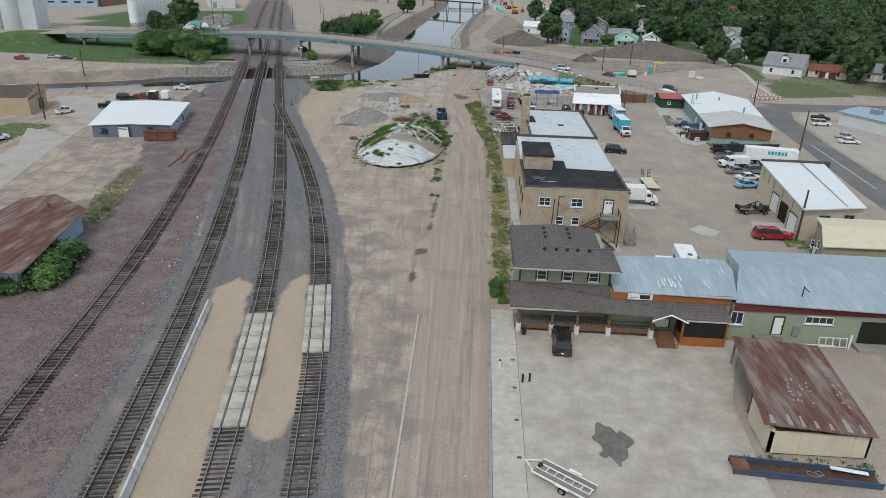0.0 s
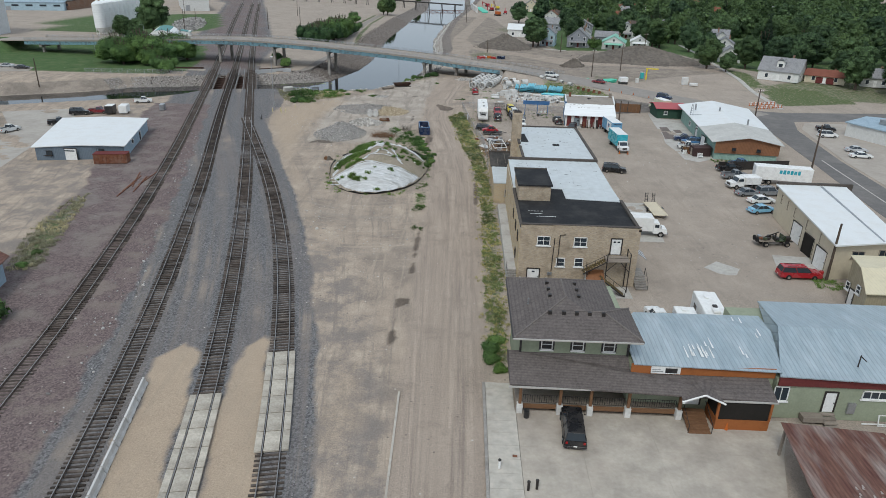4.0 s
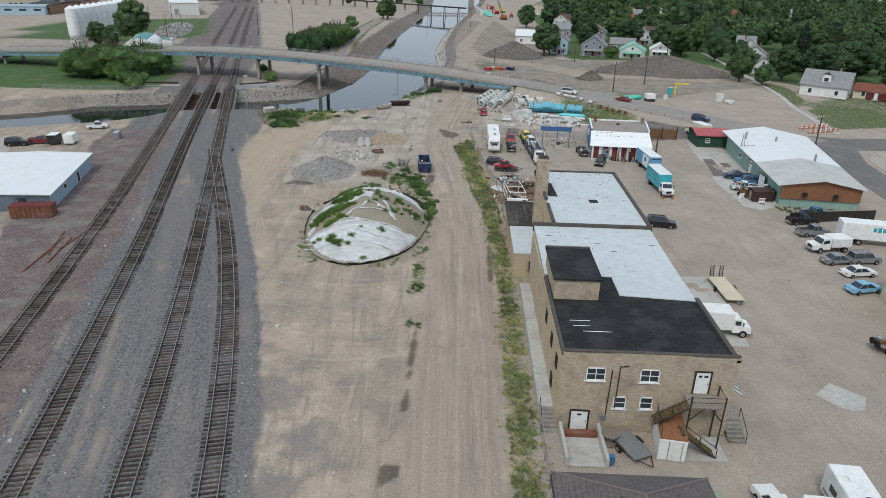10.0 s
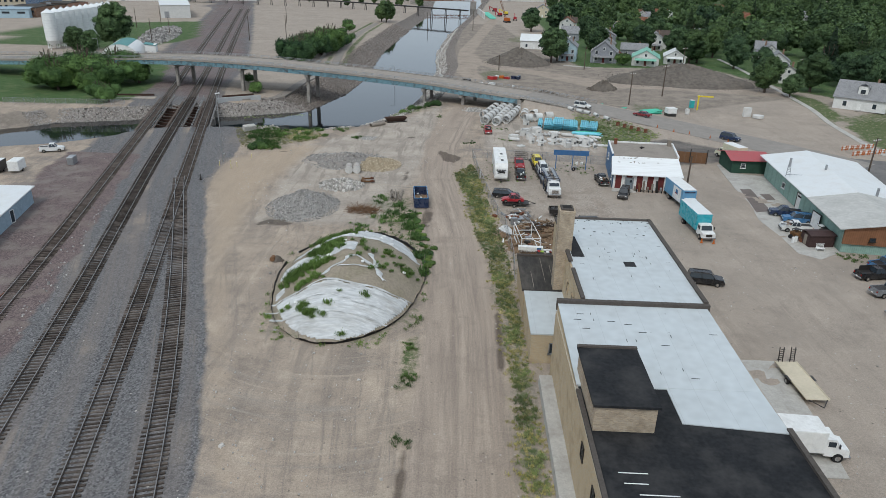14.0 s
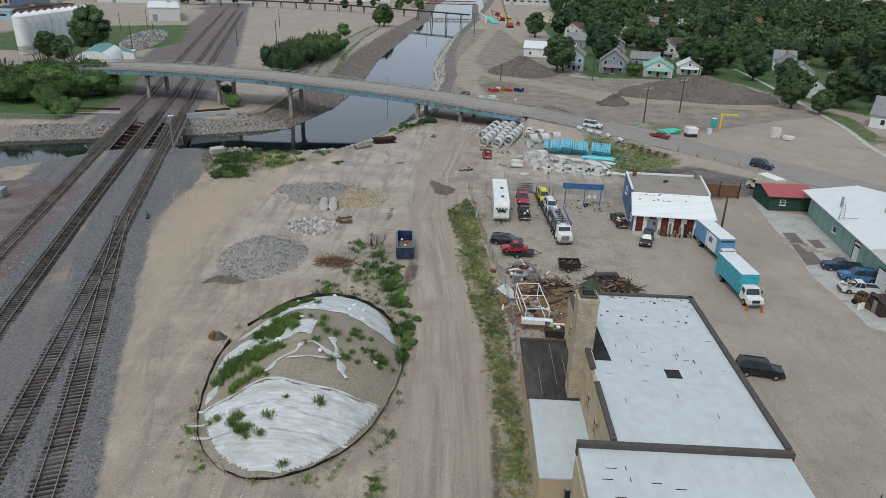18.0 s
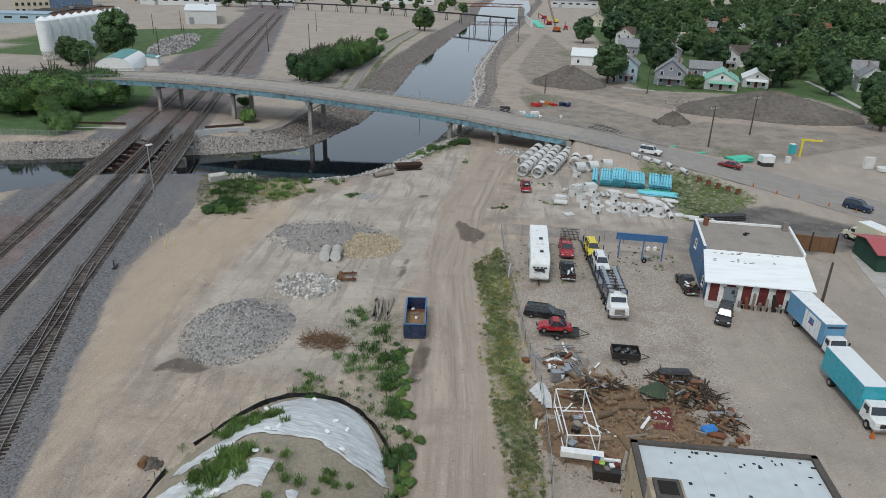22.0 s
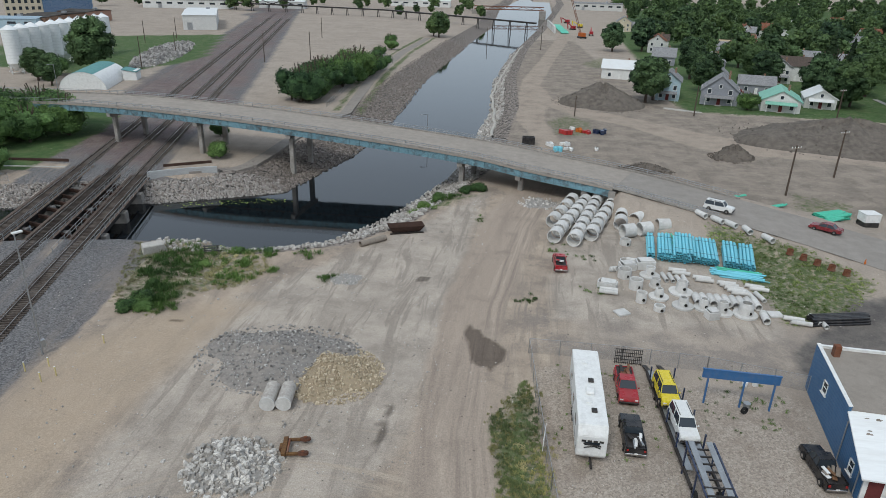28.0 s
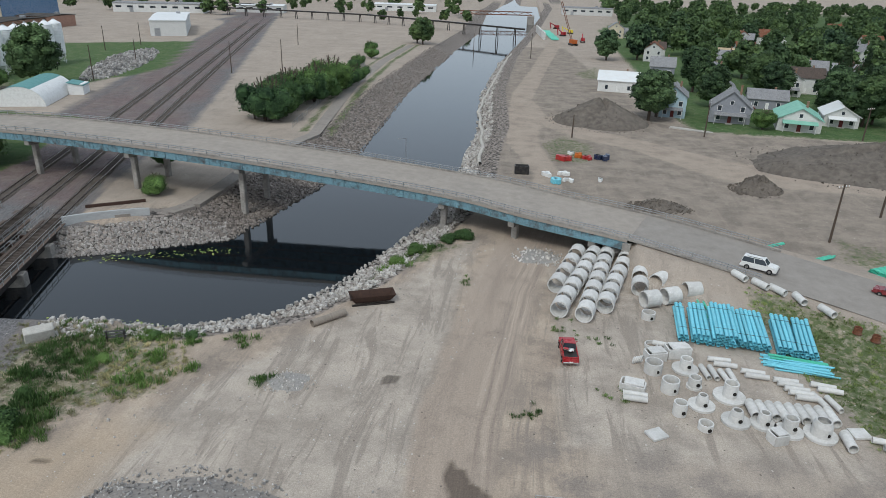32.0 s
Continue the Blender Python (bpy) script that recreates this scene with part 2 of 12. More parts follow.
def brick_mat(name, c1, c2, mortar, sx=0.24, sy=0.08):
    """Fine brick courses on walls that stay far off, with stains."""
    m, nt, p = node_mat(name)
    tc = nt.nodes.new("ShaderNodeTexCoord")
    sep = nt.nodes.new("ShaderNodeSeparateXYZ")
    nt.links.new(tc.outputs["Object"], sep.inputs[0])
    add = nt.nodes.new("ShaderNodeMath")
    nt.links.new(sep.outputs[0], add.inputs[0])
    nt.links.new(sep.outputs[1], add.inputs[1])
    cmb = nt.nodes.new("ShaderNodeCombineXYZ")
    nt.links.new(add.outputs[0], cmb.inputs[0])
    nt.links.new(sep.outputs[2], cmb.inputs[1])
    bt = nd(nt, "ShaderNodeTexBrick", Scale=1.0)
    bt.inputs["Brick Width"].default_value, bt.inputs["Row Height"].default_value = sx, sy
    bt.inputs["Mortar Size"].default_value = 0.008
    bt.inputs["Color1"].default_value, bt.inputs["Color2"].default_value = (*c1, 1), (*c2, 1)
    bt.inputs["Mortar"].default_value = (*mortar, 1)
    nt.links.new(cmb.outputs[0], bt.inputs[0])
    s = noise_of(nt, tc.outputs["Object"], 0.7, 5)
    nt.links.new(mixc(nt, ramp(nt, s, 0.5, 0.85), bt.outputs[0], tuple(v * 0.66 for v in c2)), p.inputs["Base Color"])
    p.inputs["Roughness"].default_value = 0.9
    p.inputs["Specular IOR Level"].default_value = 0.15
    b = nd(nt, "ShaderNodeBump", Strength=0.4, Distance=0.01)
    nt.links.new(bt.outputs[1], b.inputs["Height"])
    b.invert = True
    nt.links.new(b.outputs[0], p.inputs["Normal"])
    return m


BRICK = brick_mat("buff_brick", (0.47, 0.375, 0.265), (0.31, 0.245, 0.178), (0.41, 0.37, 0.315))
BRICKPALE = brick_mat("pale_buff_brick", (0.50, 0.39, 0.25), (0.44, 0.34, 0.22), (0.46, 0.42, 0.34))
BRICKBROWN = brick_mat("brown_brick", (0.26, 0.14, 0.09), (0.2, 0.11, 0.07), (0.3, 0.26, 0.22))


# ---- building blocks ----
def link(name, bm, material, parent=None, label="", smooth=False):
    me = bpy.data.meshes.new(name)
    bm.normal_update()
    bm.to_mesh(me)
    bm.free()
    for f in me.polygons:
        f.use_smooth = smooth
    for mm in (material if isinstance(material, (list, tuple)) else [material]):
        me.materials.append(mm)
    ob = new(name, me)
    if parent:
        ob.parent = parent
    if label:
        ob["label"] = label
    return ob


def part(name, bm, material, parent, label="", smooth=False):
    return link(name, bm, material, parent, label, smooth)


def thing(name, label, category, x=0, y=0, z=0, rz=0, group="", kind=""):
    e = new(name)
    e.empty_display_size = 0.2
    e.matrix_basis = pose(x, y, z, 0, 0, rz)
    return tagged(e, label, category, group, kind)


def add_box(bm, c, s, rz=0, rx=0, ry=0, bev=0.0, mi=0):
    geo = bmesh.ops.create_cube(bm, size=1.0)
    vs = geo["verts"]
    m = pose(c[0], c[1], c[2], rx, ry, rz) @ Matrix.Diagonal((s[0], s[1], s[2], 1))
    bmesh.ops.transform(bm, matrix=m, verts=vs)
    fs = list({f for v in vs for f in v.link_faces})
    for f in fs:
        f.material_index = mi
    if bev:
        es = list({e for v in vs for e in v.link_edges})
        bmesh.ops.bevel(bm, geom=es, offset=bev, segments=1, affect='EDGES', profile=0.5)
    return vs


def add_cyl(bm, c, r, h, axis='z', seg=16, r2=None, rot=(0, 0, 0)):
    geo = bmesh.ops.create_cone(bm, cap_ends=True, segments=seg, radius1=r, radius2=r if r2 is None else r2, depth=h)
    turn = {'z': pose(0, 0, 0), 'x': pose(0, 0, 0, 0, 90, 0), 'y': pose(0, 0, 0, 90, 0, 0)}[axis]
    bmesh.ops.transform(bm, matrix=pose(*c, *rot) @ turn, verts=geo["verts"])
    return geo["verts"]


def add_tube(bm, c, r, wall, length, axis='y', seg=18, rz=0):
    """An open pipe with a real wall."""
    turn = {'z': pose(0, 0, 0), 'x': pose(0, 0, 0, 0, 90, 0), 'y': pose(0, 0, 0, 90, 0, 0)}[axis]
    m = pose(c[0], c[1], c[2], 0, 0, rz) @ turn
    rings = []
    for rad, z in ((r, -length / 2), (r, length / 2), (r - wall, length / 2), (r - wall, -length / 2)):
        rings.append([bm.verts.new(m @ Vector((rad * math.cos(a), rad * math.sin(a), z))) for a in (2 * math.pi * k / seg for k in range(seg))])
    for a, b in zip(rings, rings[1:] + rings[:1]):
        for k in range(seg):
            bm.faces.new((a[k], a[(k + 1) % seg], b[(k + 1) % seg], b[k]))


def add_prism(bm, pts, z0, z1):
    lo = [bm.verts.new((x, y, z0)) for x, y in pts]
    hi = [bm.verts.new((x, y, z1)) for x, y in pts]
    bm.faces.new(lo[::-1])
    bm.faces.new(hi)
    n = len(pts)
    for k in range(n):
        bm.faces.new((lo[k], lo[(k + 1) % n], hi[(k + 1) % n], hi[k]))


def add_solid(bm, top, thick):
    """A slab under a polygon of 3D points."""
    hi = [bm.verts.new(p) for p in top]
    lo = [bm.verts.new((p[0], p[1], p[2] - thick)) for p in top]
    bm.faces.new(hi)
    bm.faces.new(lo[::-1])
    n = len(top)
    for k in range(n):
        bm.faces.new((lo[k], lo[(k + 1) % n], hi[(k + 1) % n], hi[k]))


def box(name, parent, material, c, s, rz=0, rx=0, ry=0, bev=0.0, label=""):
    bm = bmesh.new()
    add_box(bm, c, s, rz, rx, ry, bev)
    return link(name, bm, material, parent, label)


def cyl(name, parent, material, c, r, h, axis='z', seg=16, r2=None, label="", rot=(0, 0, 0)):
    bm = bmesh.new()
    add_cyl(bm, c, r, h, axis, seg, r2, rot)
    return link(name, bm, material, parent, label, False)


def prism(name, parent, material, pts, z0, z1, label=""):
    bm = bmesh.new()
    add_prism(bm, pts, z0, z1)
    return link(name, bm, material, parent, label)


def slab(name, parent, material, top, thick, label=""):
    bm = bmesh.new()
    add_solid(bm, top, thick)
    return link(name, bm, material, parent, label)


def rod(bm, a, b, r, seg=6):
    a, b = Vector(a), Vector(b)
    d = b - a
    geo = bmesh.ops.create_cone(bm, cap_ends=True, segments=seg, radius1=r, radius2=r, depth=d.length)
    bmesh.ops.transform(bm, matrix=Matrix.Translation((a + b) / 2) @ d.to_track_quat('Z', 'Y').to_matrix().to_4x4(), verts=geo["verts"])


def rock_mat(name, c1, c2):
    """Stones that differ one from the next, with a little grain."""
    m, nt, p = node_mat(name)
    geo = nt.nodes.new("ShaderNodeNewGeometry")
    col = mixc(nt, geo.outputs["Random Per Island"], c1, c2)
    g = noise_of(nt, geo.outputs["Position"], 6.0, 4)
    col = mixc(nt, ramp(nt, g, 0.45, 0.75), col, tuple(v * 0.75 for v in c1))
    nt.links.new(col, p.inputs["Base Color"])
    p.inputs["Roughness"].default_value = 0.9
    return m


def stones_mesh(name, pts, material, seed):
    """Uneven blocky stones in one mesh: x, y, z, size."""
    rg = np.random.default_rng(seed)
    P = np.array(pts, float)
    n = len(P)
    cube = np.array([(-1, -1, -1), (1, -1, -1), (1, 1, -1), (-1, 1, -1), (-0.7, -0.7, 1), (0.7, -0.7, 1), (0.7, 0.7, 1), (-0.7, 0.7, 1)]) * 0.6
    v = cube[None] * (1 + 0.3 * rg.normal(size=(n, 8, 3)))
    v *= (P[:, 3:4] * rg.uniform(0.6, 1.15, (n, 3)))[:, None, :]
    a = rg.uniform(0, 6.283, n)
    c, s = np.cos(a)[:, None], np.sin(a)[:, None]
    x, y = v[:, :, 0] * c - v[:, :, 1] * s, v[:, :, 0] * s + v[:, :, 1] * c
    v = (np.stack([x, y, v[:, :, 2]], 2) + P[:, None, :3]).reshape(-1, 3)
    f = np.array([(4, 5, 6, 7), (0, 1, 5, 4), (1, 2, 6, 5), (2, 3, 7, 6), (3, 0, 4, 7)])
    me = bpy.data.meshes.new(name)
    me.from_pydata(v.tolist(), [], (f[None] + 8 * np.arange(n)[:, None, None]).reshape(-1, 4).tolist())
    me.materials.append(material)
    return me


# ---- ground, river, tracks ----
NEAR_BANK = [(-260, 132), (-190, 163), (-145, 184.5), (-123, 196), (-108, 203.4), (-95, 209), (-87.5, 216), (-83, 225), (-76, 228), (-62, 231), (-42, 233.3), (-32.5, 238), (-26, 248.4), (-21.4, 262), (-17, 277), (-14.5, 300), (-14.2, 325), (-13, 347), (-16, 411), (-13, 512), (-1, 661), (14, 900), (40, 1300)]
FAR_BANK = [(-20, 1300), (-41, 900), (-34, 669), (-40, 539), (-43, 409), (-40.5, 322), (-42.3, 291), (-48.4, 262), (-69, 251), (-80, 248.4), (-93, 243.3), (-110.8, 237.2), (-116.5, 230), (-123.5, 225), (-150, 212), (-192, 192), (-262, 165)]
WATER_Z = -3.0
TRK = [
    [(20, -34.6), (43.6, -38.3), (68.6, -41.9), (100, -48.0), (130, -54.9), (160, -62.5), (190, -70.6), (223, -79.5), (348, -115.0), (675, -207)],
    [(20, -23.3), (35.5, -25.8), (59, -30.0), (80, -34.3), (103, -39.8), (138, -48.9), (159, -54.8), (197, -65.4), (253, -80.5), (351, -107.8), (675, -198)],
    [(20, -14.8), (36.3, -17.3), (64.7, -22.3), (88, -27.5), (109.6, -33.0), (131, -38.9), (152, -44.9), (186, -54.8), (222, -65.3), (352, -102.6), (675, -192)],
]


def spline(pts):
    """Second derivatives of a natural cubic spline."""
    y, x = np.array(pts, float).T
    n, h = len(y), np.diff(np.array(pts, float)[:, 0])
    m, r = np.eye(n), np.zeros(n)
    for i in range(1, n - 1):
        m[i, i - 1], m[i, i], m[i, i + 1] = h[i - 1], 2 * (h[i - 1] + h[i]), h[i]
        r[i] = 6 * ((x[i + 1] - x[i]) / h[i] - (x[i] - x[i - 1]) / h[i - 1])
    return y, x, np.linalg.solve(m, r)


def on_spline(sp, q):
    y, x, k = sp
    q = np.asarray(q, float)
    c = np.clip(q, y[0], y[-1])
    i = np.clip(np.searchsorted(y, c) - 1, 0, len(y) - 2)
    h = y[i + 1] - y[i]
    a, b = (y[i + 1] - c) / h, (c - y[i]) / h
    v = a * x[i] + b * x[i + 1] + ((a ** 3 - a) * k[i] + (b ** 3 - b) * k[i + 1]) * h * h / 6
    end = np.where(q < y[0], (x[1] - x[0]) / (y[1] - y[0]), (x[-1] - x[-2]) / (y[-1] - y[-2]))
    return v + (q - c) * end


TRK_FIT = [spline(t) for t in TRK]
T4_PTS = [(10, -6.5), (37, -10.8), (58, -14.1), (84.5, -19.9), (112.3, -28.0), (146.3, -40.0), (170, -49.6), (184, -54.9)]
T4_FIT = np.polyfit([p[0] for p in T4_PTS], [p[1] for p in T4_PTS], 4)


def track_x(n, y):
    return np.polyval(T4_FIT, y) if n == 3 else on_spline(TRK_FIT[n], y)


# centre line of the bridge and of the street that it leads to: x, y, z
DECK = [(-330, 318, 1.2), (-230, 305.9, 3.0), (-150, 295.1, 5.75), (-102, 286.7, 8.4), (-70, 280.2, 8.8), (-41, 276.7, 7.5), (-11, 272.3, 5.6), (3, 267.1, 4.75), (17, 262.3, 3.9), (28, 257, 3.0), (38, 251.5, 2.2), (47.5, 245.5, 1.5), (62, 233.5, 0.7), (76, 219.5, 0.25), (86, 207, 0.06)]


def seg_dist(px, py, line):
    best = np.full(px.shape, 1e9)
    at = np.zeros(px.shape)
    for i, (a, b) in enumerate(zip(line, line[1:])):
        ax, ay, dx, dy = a[0], a[1], b[0] - a[0], b[1] - a[1]
        t = np.clip(((px - ax) * dx + (py - ay) * dy) / (dx * dx + dy * dy), 0, 1)
        d = np.hypot(px - ax - t * dx, py - ay - t * dy)
        at = np.where(d < best, i + t, at)
        best = np.minimum(best, d)
    return best, at


def inside(px, py, poly):
    odd = np.zeros(px.shape, bool)
    for (x1, y1), (x2, y2) in zip(poly, poly[1:] + poly[:1]):
        hit = ((y1 > py) != (y2 > py)) & (px < (x2 - x1) * (py - y1) / (y2 - y1 + 1e-9) + x1)
        odd ^= hit
    return odd


def smooth(v):
    v = np.clip(v, 0, 1)
    return v * v * (3 - 2 * v)


def wob(px, py, s, seed=0.0):
    return (np.sin(px / s + seed) * np.cos(py / s * 1.3 + 2 * seed) + 0.6 * np.sin((px + py) / s * 2.1 + seed * 3) + 0.4 * np.cos((px - 1.7 * py) / s * 3.3 + seed)) / 2


def soft_in(px, py, poly, soft=1.5):
    d, _ = seg_dist(px, py, poly + poly[:1])
    d = np.where(inside(px, py, poly), d, -d) + 0.6 * wob(px, py, 3.0, poly[0][0])
    return smooth(d / soft * 0.5 + 0.5)


def height(px, py):
    px, py = np.asarray(px, float), np.asarray(py, float)
    wet = inside(px, py, NEAR_BANK + FAR_BANK)
    dn, _ = seg_dist(px, py, NEAR_BANK)
    df, _ = seg_dist(px, py, FAR_BANK)
    d = np.minimum(dn, df)
    wide = np.where(dn < df, np.where(px > -48, 8.5, 4.5), np.where(py > 265, 15.0, 9.0))
    h = np.where(wet, WATER_Z - np.minimum(d * 0.35, 1.5), WATER_Z * (1 - smooth(d / wide)) - 0.0)
    # street ramp on the right of the river
    dd, at = seg_dist(px, py, [(x, y) for x, y, z in DECK])
    zs = np.interp(at, range(len(DECK)), [z for x, y, z in DECK]) - 0.12
    ramp_on = smooth((px - 13.5) / 2.5)
    left_on = smooth((-185 - px) / 6)
    on = np.maximum(ramp_on, left_on)
    h = np.where(on > 0, np.maximum(h, (zs * (1 - smooth((dd - 7.2) / 8))) * on), h)
    # the ground on the river's far side rises a little
    h += 1.2 * smooth((px - 42) / 25) * smooth((py - 248) / 25) * smooth((420 - py) / 80)
    return h


def lines(parts):
    out = []
    for a, b, s in parts:
        out += list(np.arange(a, b, s))
    return np.array(out)


gx = lines([(-3200, -500, 300), (-500, -220, 20), (-220, -110, 5), (-110, -80, 2), (-80, 45, 1.0), (45, 130, 3), (130, 300, 10), (300, 600, 30), (600, 3300, 300)])
gy = lines([(-900, 0, 100), (0, 30, 5), (30, 290, 1.0), (290, 360, 3), (360, 700, 8), (700, 1000, 25), (1000, 4600, 300)])
GX, GY = np.meshgrid(gx, gy)
GZ = height(GX, GY)
core = (GX > -110) & (GX < 60) & (GY > 20) & (GY < 300)
GZ = GZ + np.where(core, 0.05 * wob(GX, GY, 2.3) + 0.08 * wob(GX, GY, 9, 3), 0)
GZ = np.where(inside(GX, GY, [(3.8, 15), (3.8, 69.2), (7.2, 69.2), (7.2, 65.2), (33, 65.2), (30, 58), (27.2, 50), (26.8, 15)]), -0.1, GZ)
GRASS_POLYS = [
    [(-300, 258), (-120, 252), (-99, 256), (-104, 290), (-118, 330), (-300, 345)],
    [(-280, 232), (-150, 247), (-118, 248), (-103, 249), (-103, 254), (-150, 264), (-280, 264)],
    [(0.8, 200), (-2.6, 192), (-0.4, 178), (1.0, 163), (3.3, 150), (5.0, 120), (4.6, 95), (4.8, 72), (6.8, 72), (7.2, 95), (7.0, 120), (6.2, 150), (4.2, 172), (2.0, 194)],
    [(-58, 226), (-51, 208), (-44, 205), (-41, 212), (-36, 215), (-35, 222), (-42, 229)],
    [(28, 247), (30, 229), (32.5, 216.5), (39, 218.5), (45, 226), (49, 231), (42, 240)],
    [(-58, 90), (-54, 90.5), (-56.5, 100), (-60, 112), (-63, 121), (-64.5, 118), (-63, 104)],
    [(-12, 160), (-8, 158), (-6.5, 166), (-9, 176), (-13, 182), (-18, 176), (-17, 166)],
    [(-6.4, 118), (-5.4, 118), (-5.2, 128), (-6.2, 128)],
    [(-25, 130), (-22, 126), (-10, 125), (-5.2, 131), (-4.8, 146), (-6, 160), (-17, 161), (-25, 150)],
    [(-7.0, 262), (-14, 258), (-22, 250), (-24, 246), (-20, 246), (-14, 252)],
    [(44, 366), (46, 354), (60, 347), (100, 345), (112, 300), (122, 285), (260, 300), (420, 310), (700, 700), (500, 1100), (150, 1100), (52, 700), (46, 420)],
    [(104, 258), (110, 240), (150, 230), (260, 232), (420, 310), (124, 284), (122, 268)],
    [(-230, 372), (-150, 366), (-140, 420), (-175, 520), (-260, 470)],
    [(3.2, 330), (9.5, 340), (17.5, 330), (14.5, 311), (5.4, 312)],
    [(19, 457), (33, 491), (30, 440), (24, 440)],
    [(47, 262), (56, 256), (60, 266), (50, 274)],
    [(-57.2, 327), (-55.4, 327), (-64.3, 400), (-67.3, 470), (-66, 545), (-68.6, 545), (-69, 470), (-66, 400)],
    [(-50.8, 327), (-49, 327), (-56, 400), (-59.6, 470), (-59, 545), (-61, 545), (-61.6, 470), (-58.6, 400)],
    [(-110, 150), (-98, 150), (-100, 118), (-112, 118)],
    [(99.5, 224), (128, 232), (124, 256), (113, 258), (104, 250)],
    [(101, 250), (109, 262), (113, 285), (108, 300), (104, 285)],
]
grass = np.zeros(GX.shape)
GRASS_WEIGHT = {0: 1.0, 1: 1.0, 10: 0.75, 11: 0.6, 12: 0.7, 13: 0.5, 14: 0.5, 15: 0.5, 2: 0.68, 3: 0.5, 4: 0.62, 5: 0.6, 6: 0.45, 8: 0.42, 9: 0.6}
for k, poly in enumerate(GRASS_POLYS):
    grass = np.maximum(grass, GRASS_WEIGHT.get(k, 0.9) * soft_in(GX, GY, poly, 2.0))
lawn = np.zeros(GX.shape)
for k in (0, 1, 10, 12):
    lawn = np.maximum(lawn, soft_in(GX, GY, GRASS_POLYS[k], 3.0))
xL, xR = track_x(0, GY), np.maximum(track_x(2, GY), np.where(GY < 184, track_x(3, GY), -1e9))
bal = smooth((GX - xL + 11) / 3 + 0.3 * wob(GX, GY, 2.5)) * smooth((xR + np.interp(GY, (60, 150, 185, 205, 225), (4.8, 5.0, 6.5, 11.0, 13.0)) - GX + 0.5 * wob(GX, GY, 4, 2)) / 2.2)
yard_b = soft_in(GX, GY, [(-76, 262), (-86, 327), (-108, 404), (-154, 561), (-215, 760), (-262, 760), (-209, 630), (-160, 452), (-134, 356), (-106, 262)], 5)
bal = np.where((GY > 258), np.maximum(yard_b, smooth((GX - xL + 5) / 3) * smooth((xR + 5 - GX) / 3)), bal) * (GY < 760)
purple = smooth((GX - xL + 15 + 1.5 * wob(GX, GY, 6, 1)) / 4) * smooth((track_x(1, GY) - 2.4 + 0.8 * wob(GX, GY, 3, 4) - GX) / 2.5) * (GY < 200)
purple = np.maximum(purple, 0.72 * yard_b * (GY > 262) * (0.8 + 0.2 * wob(GX, GY, 9, 3)))
sand = np.maximum(soft_in(GX, GY, [(-29.5, 71), (-28, 74), (-25.6, 72), (-24.5, 66), (-20, 45), (-17, 30), (-23.5, 30)], 1.2), soft_in(GX, GY, [(-21.3, 74), (-19.6, 76.5), (-18.6, 73), (-15.2, 57), (-13.2, 52), (-14.4, 43), (-16.8, 44), (-20.8, 64)], 1.2))
sand = np.maximum(sand, 0.45 * soft_in(GX, GY, [(-12.2, 72), (-12.6, 57), (-8, 55), (-5, 62), (-7, 74)], 3))
riprap = np.zeros(GX.shape)
dn, _ = seg_dist(GX, GY, NEAR_BANK)
df, _ = seg_dist(GX, GY, FAR_BANK)
wet = inside(GX, GY, NEAR_BANK + FAR_BANK)
grey_b = np.maximum(soft_in(GX, GY, [(-36, 190), (-34, 162), (-14, 163), (-9, 200), (-8, 262), (-20, 238), (-36, 212)], 6), soft_in(GX, GY, [(4, 214), (30, 213), (38, 232), (24, 246), (4, 256)], 5))
site = 0.9 * soft_in(GX, GY, [(-13, 300), (-13, 420), (-4, 560), (22, 560), (30, 440), (44, 362), (60, 346), (104, 344), (112, 290), (60, 258), (30, 270), (8, 285)], 4)
sand = np.maximum(sand, 0.6 * soft_in(GX, GY, [(-16, 92), (-24, 112), (-33, 136), (-42, 160), (-50, 180), (-52, 198), (-46, 206), (-38, 214), (-31, 212), (-33, 200), (-36, 180), (-33, 150), (-24, 122), (-16, 100)], 5))
riprap = np.where(wet, 0.4, np.maximum(smooth((9.5 - dn) / 2.0) * (GX > -46), np.where(GY > 262, smooth((13 - df) / 3.0), smooth((7.5 - df) / 2.0) * smooth((GX + 112) / 4))))
roadm = soft_in(GX, GY, [(-4.4, 30), (-4.2, 67), (-4.8, 100), (-4.6, 131), (-6, 160), (-9.3, 190), (-10, 215), (-7, 250), (-2, 268), (2, 300), (-5, 330), (-5, 400), (2, 470), (14, 600), (22, 600), (9, 470), (2, 390), (6, 366), (13, 353), (27, 341.5), (42, 327), (54, 315), (67, 311), (110, 300), (110, 286), (66, 296), (47, 302), (38, 309.5), (26, 328), (12, 339), (4, 352), (3, 330), (8, 300), (5.5, 268), (1, 240), (-2, 215), (-3.2, 200), (0, 170), (2, 155), (3.9, 130), (4.2, 30)], 2.0)
asph = soft_in(GX, GY, [(32, 213), (37, 217), (42, 225), (49, 228), (57, 222), (66, 215), (74, 212), (80, 205), (70, 204), (62, 209), (54, 208), (46, 205), (30, 206)], 3.5)
damp = np.maximum(soft_in(GX, GY, [(-6.6, 211), (-4, 208), (-0.9, 205.4), (-2.8, 200.5), (-5.6, 202.2)], 1.0), np.zeros(GX.shape))
